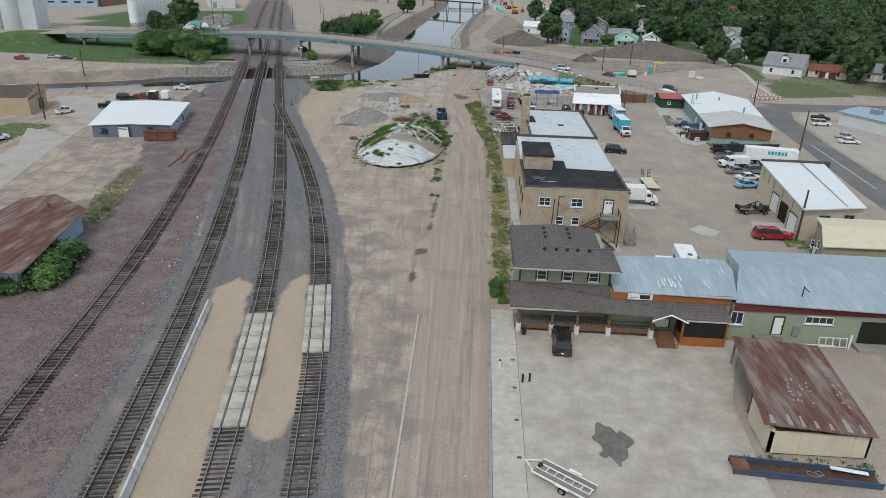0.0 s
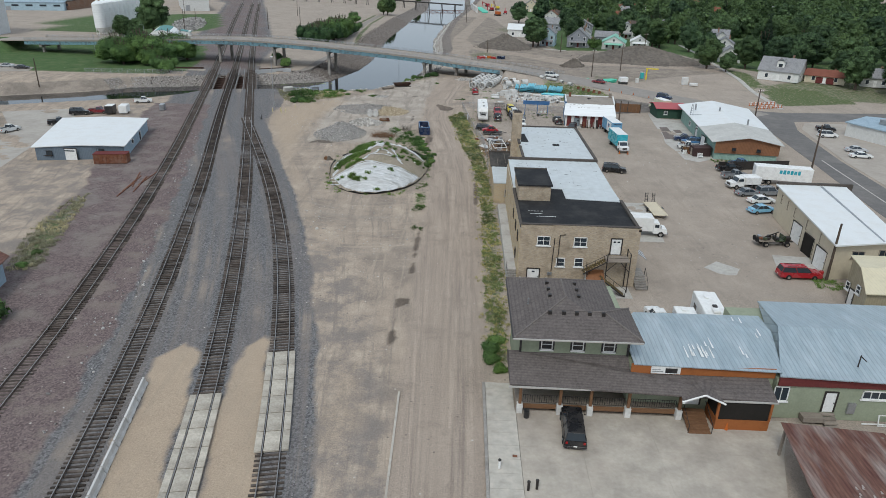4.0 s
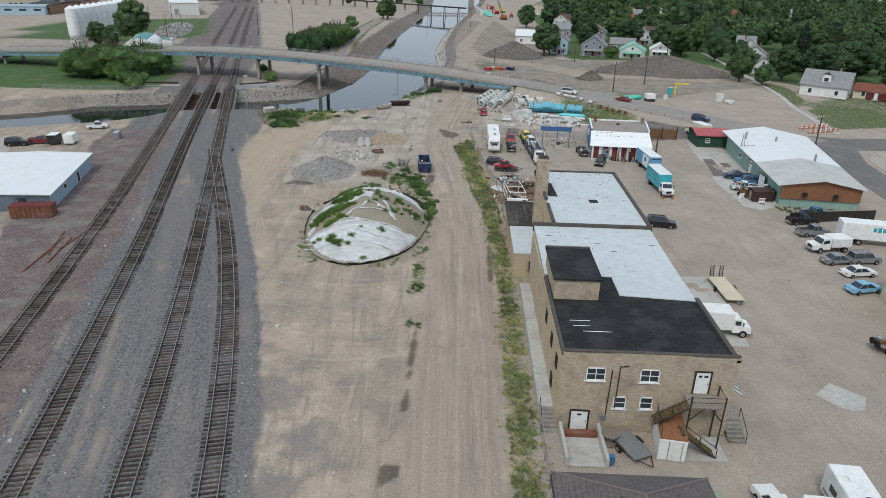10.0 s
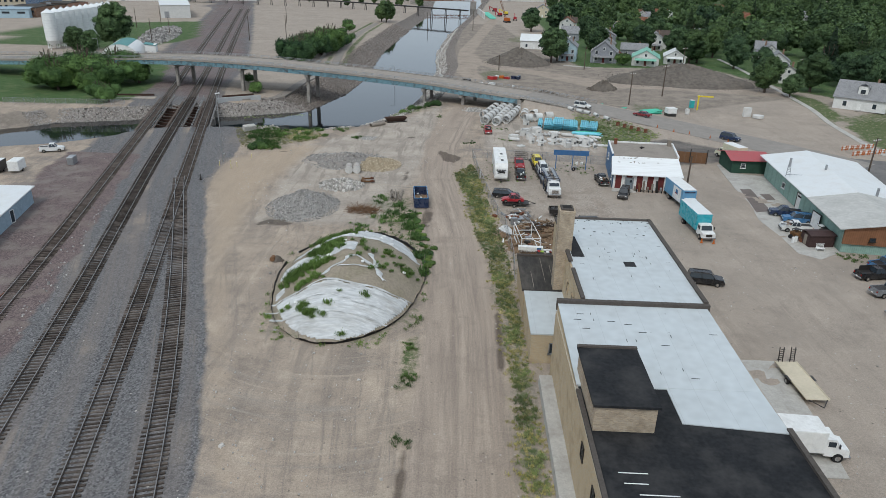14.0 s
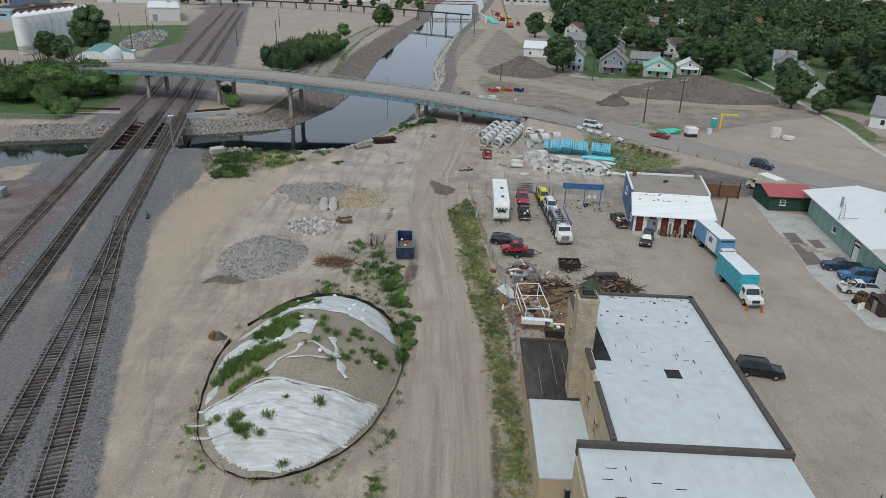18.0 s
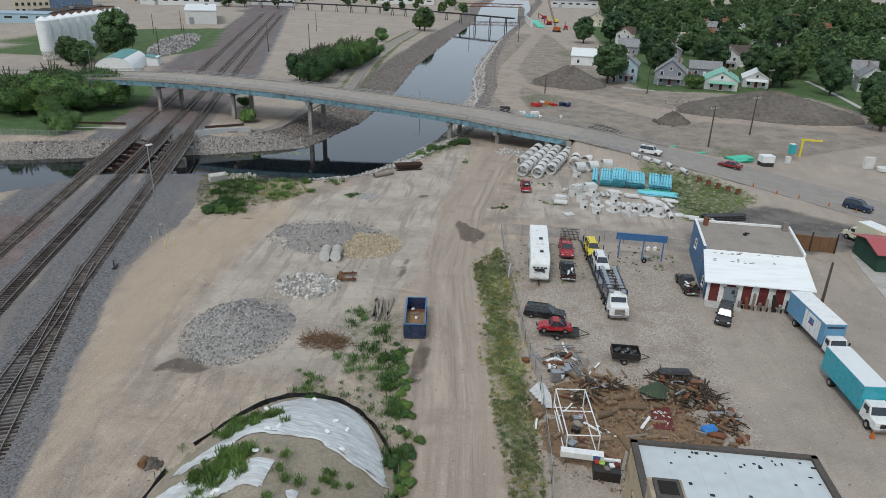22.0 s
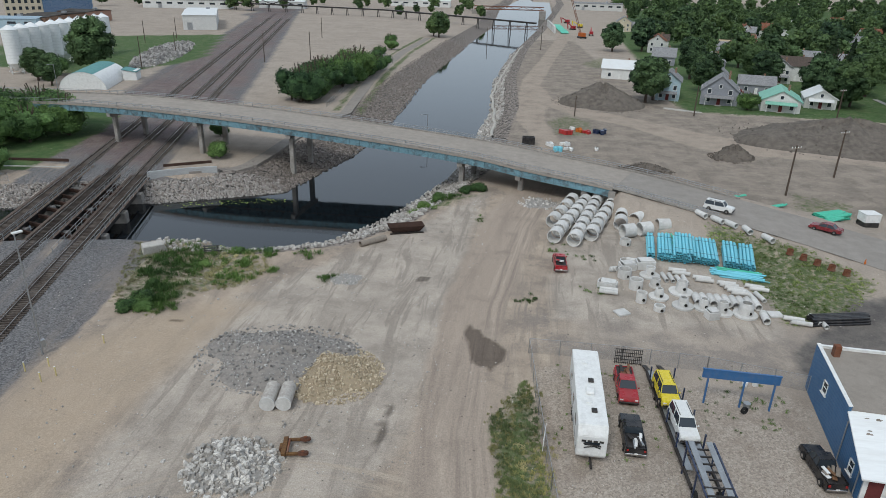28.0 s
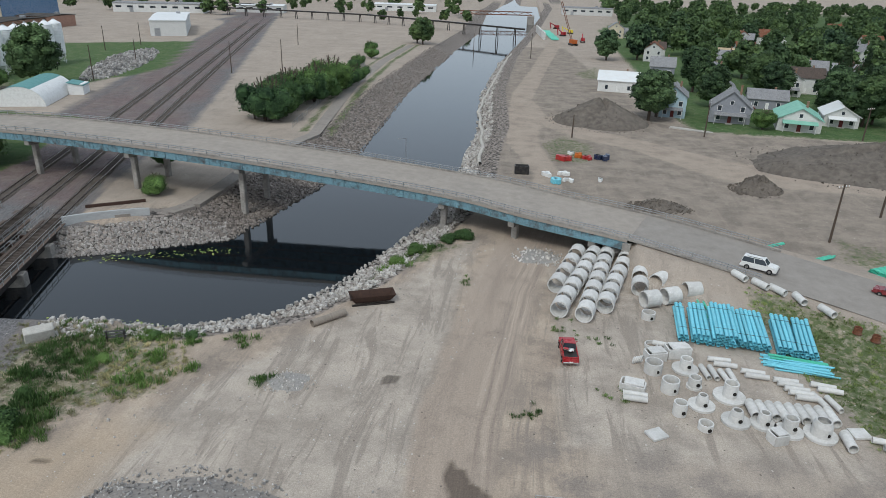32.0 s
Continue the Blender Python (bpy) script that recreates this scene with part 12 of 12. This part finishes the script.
for q, (x, y, ln, r_, rz) in enumerate([(15.0, 161.2, 2.6, 0.32, -84), (12.1, 159.6, 1.7, 0.35, -60), (13.8, 162.6, 1.3, 0.35, -70), (14.8, 158.2, 2.0, 0.2, 30), (11.6, 156.0, 1.6, 0.3, -80), (16.2, 157.0, 1.4, 0.22, -70), (13.6, 155.6, 2.6, 0.15, 20), (10.6, 163.0, 2.2, 0.2, -20), (18.0, 164.6, 2.4, 0.18, -80), (20.6, 165.6, 3.0, 0.2, 70), (22.6, 163.6, 2.4, 0.22, 20), (23.4, 160.6, 2.0, 0.2, -30), (22.4, 157.2, 2.6, 0.18, 80), (20.6, 156.2, 2.0, 0.2, -75), (12.4, 166.4, 1.6, 0.2, 80), (9.6, 166.0, 1.4, 0.2, 40), (24.4, 158.0, 1.6, 0.25, 10), (19.4, 168.0, 2.2, 0.2, 85)] + [(rl.uniform(9, 24), rl.uniform(153.5, 168), rl.uniform(0.6, 1.4), rl.uniform(0.08, 0.2), rl.uniform(0, 180)) for _ in range(70)]):
    o = thing("log", "cut log with rough brown bark", "log", x, y, 0.05, rz, group="cut logs")
    cyl("bark", o, LOGM, (0, 0, r_), r_, ln, 'y', 10)
    cyl("cut_face", o, mat("cut_wood", (0.45, 0.33, 0.2), (0.38, 0.27, 0.16)) if "cut_wood" not in bpy.data.materials else bpy.data.materials["cut_wood"], (0, 0, r_), r_ * 0.86, ln + 0.01, 'y', 10)
o = thing("canvas_tent", "olive green canvas stretched over a wood pile", "tarp", 17.4, 163.4, 0, 10)
bm = bmesh.new()
apx = bm.verts.new((0, 0, 2.1))
rim = [bm.verts.new((1.5 * math.cos(a) * (1 + 0.15 * math.sin(3 * a)), 1.2 * math.sin(a), 0.9 + 0.15 * math.sin(2 * a))) for a in np.linspace(0, 6.283, 13)[:-1]]
for q in range(12):
    bm.faces.new((apx, rim[q], rim[(q + 1) % 12]))
part("canvas", bm, mat("olive_canvas", (0.07, 0.095, 0.06), (0.05, 0.07, 0.045), rough=0.9), o)
for sx, sy in ((-1, -0.6), (1, -0.6), (-1, 0.6), (1, 0.6)):
    box("leg", o, GREYWOOD, (sx, sy, 0.6), (0.1, 0.1, 1.2))
box("bench", o, GREYWOOD, (0, -0.2, 0.55), (2.6, 1.0, 0.1))
o = thing("red_rug", "dark red rug with scattered white scraps", "rug", 17.6, 160.2, 0.12, -3)
box("cloth", o, DARKRED, (0, 0, 0.03), (1.9, 3.6, 0.04))
for q in range(16):
    box("scrap", o, PRECAST, (rl.uniform(-0.7, 0.7), rl.uniform(-0.9, 1.0), 0.09), (0.28, 0.12, 0.07), rz=rl.uniform(0, 180))
o = thing("black_tarp", "black tarp draped over a wood stack", "tarp", 20.2, 167.6, 0, 5)
bm = bmesh.new()
add_box(bm, (0, 0, 0.5), (3.4, 1.1, 1.0), bev=0.25)
part("cover", bm, BLACKP, o)
o = thing("blue_tarp", "crumpled bright blue tarp on lumber", "tarp", 21.6, 158.8, 0, 20)
bm = bmesh.new()
add_box(bm, (0, 0, 0.35), (1.5, 1.0, 0.7), bev=0.25)
part("cover", bm, mat("blue_plastic", (0.02, 0.2, 0.55), (0.02, 0.16, 0.45), rough=0.4), o)
o = thing("steel_frame_rack", "white pipe frame with a window sash and junk", "frame", 9.2, 157.2, 0, 6)
A = At(o)
bm = bmesh.new()
fr = [(-1.4, -3.4), (1.4, -3.4), (1.4, 3.4), (-1.4, 3.4)]
for (xa, ya), (xb, yb) in zip(fr, fr[1:] + fr[:1]):
    for z in (0.1, 2.2):
        rod(bm, (xa, ya, z), (xb, yb, z), 0.06)
    rod(bm, (xa, ya, 0), (xa, ya, 2.2), 0.06)
rod(bm, (-1.4, 0, 2.2), (1.4, 0, 2.2), 0.06)
part("frame", bm, WHITEP, o)
bm = bmesh.new()
for q in range(5):
    add_box(bm, (-1.6, -1.2 + q * 0.6, 1.5), (0.06, 0.06, 1.8), ry=-20)
for q in range(4):
    add_box(bm, (-1.6 + (q - 1.5) * -0.2, 0, 0.75 + q * 0.55), (0.06, 2.5, 0.06))
part("window_sash", bm, WHITEP, o)
for q in range(10):
    box("junk", o, [DARKM, GALV, GREYWOOD, RUST][q % 4], (rl.uniform(-1.1, 1.1), rl.uniform(-3, 3), 0.35), (rl.uniform(0.3, 0.9), rl.uniform(0.3, 0.9), rl.uniform(0.3, 0.7)), rz=rl.uniform(0, 90), bev=0.04)
o = thing("white_sign_beam", "long white box beam with faded blue marking", "beam", 9.4, 152.6, 0, -3)
box("beam", o, WHITEP, (0, 0, 1.2), (3.6, 0.7, 0.6), bev=0.03)
box("mark", o, BLUEP, (1.2, -0.36, 1.25), (0.6, 0.02, 0.4))
for sx in (-1.5, 1.5):
    box("support", o, GREYWOOD, (sx, 0, 0.45), (0.2, 0.5, 0.9))
o = thing("open_bin", "open white-rimmed bin full of coloured scrap", "bin", 11.4, 151.6, 0, -3)
box("bin", o, DARKM, (0, 0, 0.5), (2.2, 1.6, 1.0))
box("rim", o, WHITEP, (0, 0.7, 1.1), (2.3, 0.25, 0.2))
for q, m_ in enumerate((REDP, paint("lime_plastic", (0.3, 0.5, 0.05)), GREYWOOD, WHITEP, DARKRED)):
    box("scrap", o, m_, (-0.8 + q * 0.4, rl.uniform(-0.4, 0.4), 1.05), (0.4, 0.5, 0.2), rz=rl.uniform(0, 90), bev=0.04)
for x, y, rz, w_ in ((9.0, 171.3, 12, 2.4), (6.2, 168.6, -60, 1.8), (10.4, 169.0, 100, 2.6), (9.9, 167.4, 110, 2.2)):
    o = thing("ladder", "pale aluminium ladder lying on scrap", "ladder", x, y, 0.5, rz, group="ladders")
    bm = bmesh.new()
    for sy in (-0.22, 0.22):
        add_box(bm, (0, sy, 0), (w_, 0.06, 0.08))
    for q in range(int(w_ / 0.3)):
        add_box(bm, (-w_ / 2 + 0.15 + q * 0.3, 0, 0), (0.05, 0.44, 0.05))
    part("rung_frame", bm, GALV, o)
for q in range(26):
    x, y = rl.gauss(8.2, 1.3), rl.gauss(168.6, 1.6)
    o = thing("scrap_item", "mixed scrap metal and boards on dirt", "scrap", x, y, 0, rl.uniform(0, 180), group="scrap pile")
    box("piece", o, rl.choice([GALV, WHITEP, DARKM, RUST, GREYWOOD]), (0, 0, 0.25), (rl.uniform(0.3, 1.4), rl.uniform(0.2, 0.6), rl.uniform(0.2, 0.5)), rx=rl.uniform(-8, 8), bev=0.03)
for q in range(22):
    x, y = rl.gauss(22.4, 1.2), rl.gauss(161.5, 3.0)
    o = thing("scrap_item", "broken boards and dark scrap in a heap", "scrap", x, y, 0, rl.uniform(0, 180), group="scrap pile")
    box("piece", o, rl.choice([DARKM, RUST, GREYWOOD, WOOD, GREYWOOD]), (0, 0, 0.25), (rl.uniform(0.4, 1.6), rl.uniform(0.15, 0.6), rl.uniform(0.2, 0.5)), rx=rl.uniform(-12, 12), bev=0.03)
DARKDEAD = mat("dark_dead_wood", (0.1, 0.07, 0.05), (0.05, 0.038, 0.03), rough=0.95, grain=6)
for x, y, rx_, ry_, n_, hh_ in ((21.6, 163.8, 2.6, 1.6, 150, 1.1), (20.4, 166.6, 3.0, 1.1, 150, 1.0), (10.6, 162.8, 1.5, 1.6, 90, 0.9), (23.4, 160.2, 1.6, 1.8, 90, 0.9), (12.6, 164.9, 2.2, 0.8, 70, 0.7)):
    o = thing("brush_pile", "dark heap of branches, boards and scrap in a wood yard", "brush pile", x, y, 0, rl.uniform(-20, 20), group="wood yard heaps")
    bm = bmesh.new()
    for _ in range(n_):
        a, u = rl.uniform(0, 6.283), rl.random() ** 0.5
        px, py, pz = rx_ * u * math.cos(a), ry_ * u * math.sin(a), rl.uniform(0.03, hh_) * (1 - 0.7 * u)
        dv = Vector((rl.uniform(-1, 1), rl.uniform(-1, 1), rl.uniform(-0.2, 0.3))).normalized() * rl.uniform(0.4, 1.4)
        rod(bm, (px, py, pz), (px + dv.x, py + dv.y, max(pz + dv.z, 0.03)), rl.uniform(0.03, 0.09), 4)
    tagged(part("branch_tangle", bm, DARKDEAD, o), kind="stuff")
    for _ in range(7):
        box("board", o, rl.choice([GREYWOOD, RUST, WOOD, GALV, DARKM]), (rl.uniform(-rx_, rx_) * 0.7, rl.uniform(-ry_, ry_) * 0.7, hh_ * 0.6), (rl.uniform(0.15, 0.5), rl.uniform(0.5, 1.6), 0.06), rz=rl.uniform(0, 180), rx=rl.uniform(-15, 15))
for q in range(30):
    x, y, r_ = rl.gauss(14, 3.2), rl.gauss(159.5, 2.6), rl.uniform(0.12, 0.28)
    o = thing("log", "short cut log lying on sawdust", "log", x, y, 0.08, rl.uniform(0, 180), group="cut logs")
    cyl("bark", o, LOGM, (0, 0, r_), r_, rl.uniform(0.4, 1.0), 'y', 9)
for q in range(6):
    o = thing("stacked_board", "flat white boards stacked by a fence", "panel", 5.9 + 0.2 * q, 163.6 - 0.5 * q, 0.05 * q, -30 + 6 * q, group="stacked panels")
    box("face", o, PRECAST, (0, 0, 0.05), (0.7, 2.2, 0.05))
for q in range(46):
    x, y = (rl.gauss(13, 3.4), rl.gauss(157.5, 3.6)) if q % 3 else (rl.gauss(9.4, 0.9), rl.gauss(168.5, 2.2))
    o = thing("loose_plank", "weathered plank lying in the wood yard", "plank", x, y, 0.12, rl.uniform(0, 180), group="loose planks")
    box("board", o, rl.choice([GREYWOOD, GREYWOOD, WOOD, WHITEP, RUST]), (0, 0, 0.06 + 0.02 * (q % 5)), (rl.uniform(0.12, 0.3), rl.uniform(1.0, 3.2), 0.05), rx=rl.uniform(-5, 5))
o = thing("grey_cabinet", "grey metal cabinet among scrap", "cabinet", 7.8, 165.2, 0, 12)
box("body", o, GALV, (0, 0, 0.6), (1.0, 0.7, 1.2), bev=0.03)
box("door", o, GALV, (0, -0.37, 0.6), (0.9, 0.04, 1.1))
# shipping container, spool and trailer beside the brick building
o = thing("shipping_container", "white small container with brown plank roof", "container", 18.7, 90.6, 0, -8)
box("body", o, WHITEP, (0, 0, 1.1), (2.3, 4.4, 2.2), bev=0.03)
box("plank_roof", o, mat("orange_planks", (0.3, 0.14, 0.07), (0.22, 0.1, 0.05), grain=4, stretch=(6, 1, 1)), (0, 0, 2.24), (2.3, 4.4, 0.08))
for sx in (-0.55, 0.55):
    d_ = box("door", o, WHITEP, (sx, -2.23, 1.1), (1.05, 0.05, 2.0))
    cyl("lock_bar", d_, GALV, (sx + 0.2, -2.29, 1.1), 0.03, 1.9, seg=6)
A = At(o)
bm = bmesh.new()
for ya in np.arange(-2.1, 2.3, 1.05):
    rod(bm, (-1.1, ya, 2.2), (-1.1, ya, 3.2), 0.03)
rod(bm, (-1.1, -2.1, 3.2), (-1.1, 2.1, 3.2), 0.03)
part("roof_rail", bm, DARKM, o)
o = thing("cable_spool", "wooden cable spool on concrete", "spool", 13.6, 90.6, 0)
for z in (0.1, 0.95):
    cyl("flange", o, GREYWOOD, (0, 0, z), 0.8, 0.12, seg=20)
cyl("core", o, GREYWOOD, (0, 0, 0.5), 0.4, 0.8, seg=14)
utility_trailer(15.2, 89.6, 205, 3.6, 1.9, "white tilted car dolly trailer", deck_m=GALV)
o = thing("garden_gnome_barrel", "small teal barrel by a loading ramp", "barrel", 13.2, 87.8, 0)
cyl("barrel", o, BLUEP, (0, 0, 0.4), 0.28, 0.8, seg=12)
# items at the edges of the lots
o = thing("red_barrel", "red-brown barrels beside a garage", "barrel", 51.0, 97.4, 0)
cyl("drum", o, REDP, (0, 0, 0.45), 0.3, 0.9, seg=12)
for x, y in ((57.2, 163.2), (57.8, 164.8), (56.2, 162.4)):
    o = thing("waste_box", "dark waste box beside a hall", "bin", x, y, 0, 10, group="waste boxes")
    box("body", o, [RUST, DARKM, GREYWOOD][int(x * 10) % 3], (0, 0, 0.8), (2.2, 1.6, 1.6), bev=0.05)
    box("lid", o, DARKM, (0, 0, 1.65), (2.3, 1.7, 0.08))
wl = thing("board_fence", "long dark timber fence in a car lot", "fence", 62.6, 150.8, 0, 10)
for q in range(8):
    box("board", wl, DARKM, (-7 + q * 2, 0, 0.9), (1.94, 0.1, 1.8))
# yard west of the tracks
for q in range(5):
    o = thing("old_rail", "discarded rusty rail beside the tracks", "rail", -57.5 + rl.uniform(-2, 2), 128 + rl.uniform(-5, 5), 0.0, 8 + rl.uniform(-10, 10), group="old rails")
    box("rail", o, RUST, (0, 0, 0.09), (0.15, 9, 0.16))
o = thing("signal_box", "small silver trackside box", "box", -79.5, 190.5, 0, 10)
box("body", o, GALV, (0, 0, 0.8), (1.2, 2.2, 1.6), bev=0.08)
# bright odds and ends past the bridge
for x, y, m_, s_ in ((8.3, 314.3, REDP, 1.6), (12.2, 318, mat("orange_plastic", (0.55, 0.15, 0.03), (0.45, 0.12, 0.03)), 1.2), (14.2, 316.4, REDP, 1.1), (17.7, 317, PAINTS['navy'], 1.6), (10, 320, WHITEP, 1.0), (4.4, 300.6, WHITEP, 1.2), (6.4, 296.6, TEAL, 1.4), (9.0, 297.5, WHITEP, 1.0), (15.6, 299, WHITEP, 0.9), (7.8, 302, WHITEP, 1.1)):
    o = thing("site_material", "bright stacked site material on weeds", "building material", x, y, 0, rl.uniform(0, 90), group="site materials")
    for q in range(4):
        box("piece", o, m_, (rl.uniform(-0.8, 0.8) * s_, rl.uniform(-0.8, 0.8) * s_, 0.35 * s_), (s_, s_ * 0.6, 0.7 * s_), rz=rl.uniform(0, 90), bev=0.05)
o = thing("open_skip", "black open skip beside the bridge rail", "skip", -0.8, 301.5, 0, 5)
box("body", o, BLACKP, (0, 0, 0.9), (3.0, 1.6, 1.8), bev=0.05)
# the skip is solid; its shaded inside is a near-black plate on top
box("opening", o, SHADEDARK, (0, 0, 1.82), (2.7, 1.3, 0.04))
o = thing("portable_toilet", "teal portable toilet on a building plot", "toilet", 66.6, 266.0, float(height(66.6, 266)), 10)
box("cabin", o, paint("teal_plastic", (0.03, 0.42, 0.45), 0.4), (0, 0, 1.1), (1.15, 1.15, 2.2), bev=0.06)
box("roof", o, WHITEP, (0, 0, 2.25), (1.2, 1.2, 0.12), bev=0.04)
o = thing("yellow_hoist", "yellow steel hoist arm", "hoist", 67.6, 263.8, float(height(67.6, 263.8)), -10)
box("post", o, PAINTS['yellow'], (0, 0, 2.0), (0.4, 0.4, 4.0))
box("arm", o, PAINTS['yellow'], (1.8, 0, 4.0), (4.4, 0.35, 0.4))
o = thing("concrete_vault", "grey precast vault and ring on a dirt plot", "concrete box", 80.0, 258.0, float(height(80, 258)), 10)
box("vault", o, PRECAST, (0, 0, 1.3), (2.2, 0.9, 2.6), bev=0.05)
cyl("ring", o, PRECAST, (2.6, -1.6, 0.35), 1.5, 0.7, seg=24)
for q in range(12):
    o = thing("traffic_barricade", "white and orange traffic barricade across a street", "barricade", 94 + (q % 6) * 1.6 - 4, 218 + (q // 6) * 5 + (q % 6) * 0.6, 0.04, 15, group="barricades")
    for z in (0.5, 0.95):
        box("board", o, WHITEP, (0, 0, z), (1.3, 0.05, 0.24))
    for sx in (-0.5, 0.5):
        box("leg", o, bpy.data.materials["orange_plastic"], (sx, 0, 0.55), (0.06, 0.4, 1.1))
CONE = bpy.data.materials["orange_plastic"]
for x, y in ((36.6, 160.2), (38.4, 160.0), (49.0, 236.5), (52.4, 233.4), (55.8, 231.6), (60, 228.5), (63.6, 226), (26.0, 63.0), (31.6, 55.0)):
    o = thing("traffic_cone", "orange traffic cone on the ground", "cone", x, y, float(height(x, y)), group="traffic cones")
    cyl("cone", o, CONE, (0, 0, 0.4), 0.17, 0.75, seg=10, r2=0.04)
    box("base", o, CONE, (0, 0, 0.03), (0.42, 0.42, 0.06))
car('suv', 'black', 32.4, 145.4, -100, "black SUV driving across a dirt lot", L=4.7)
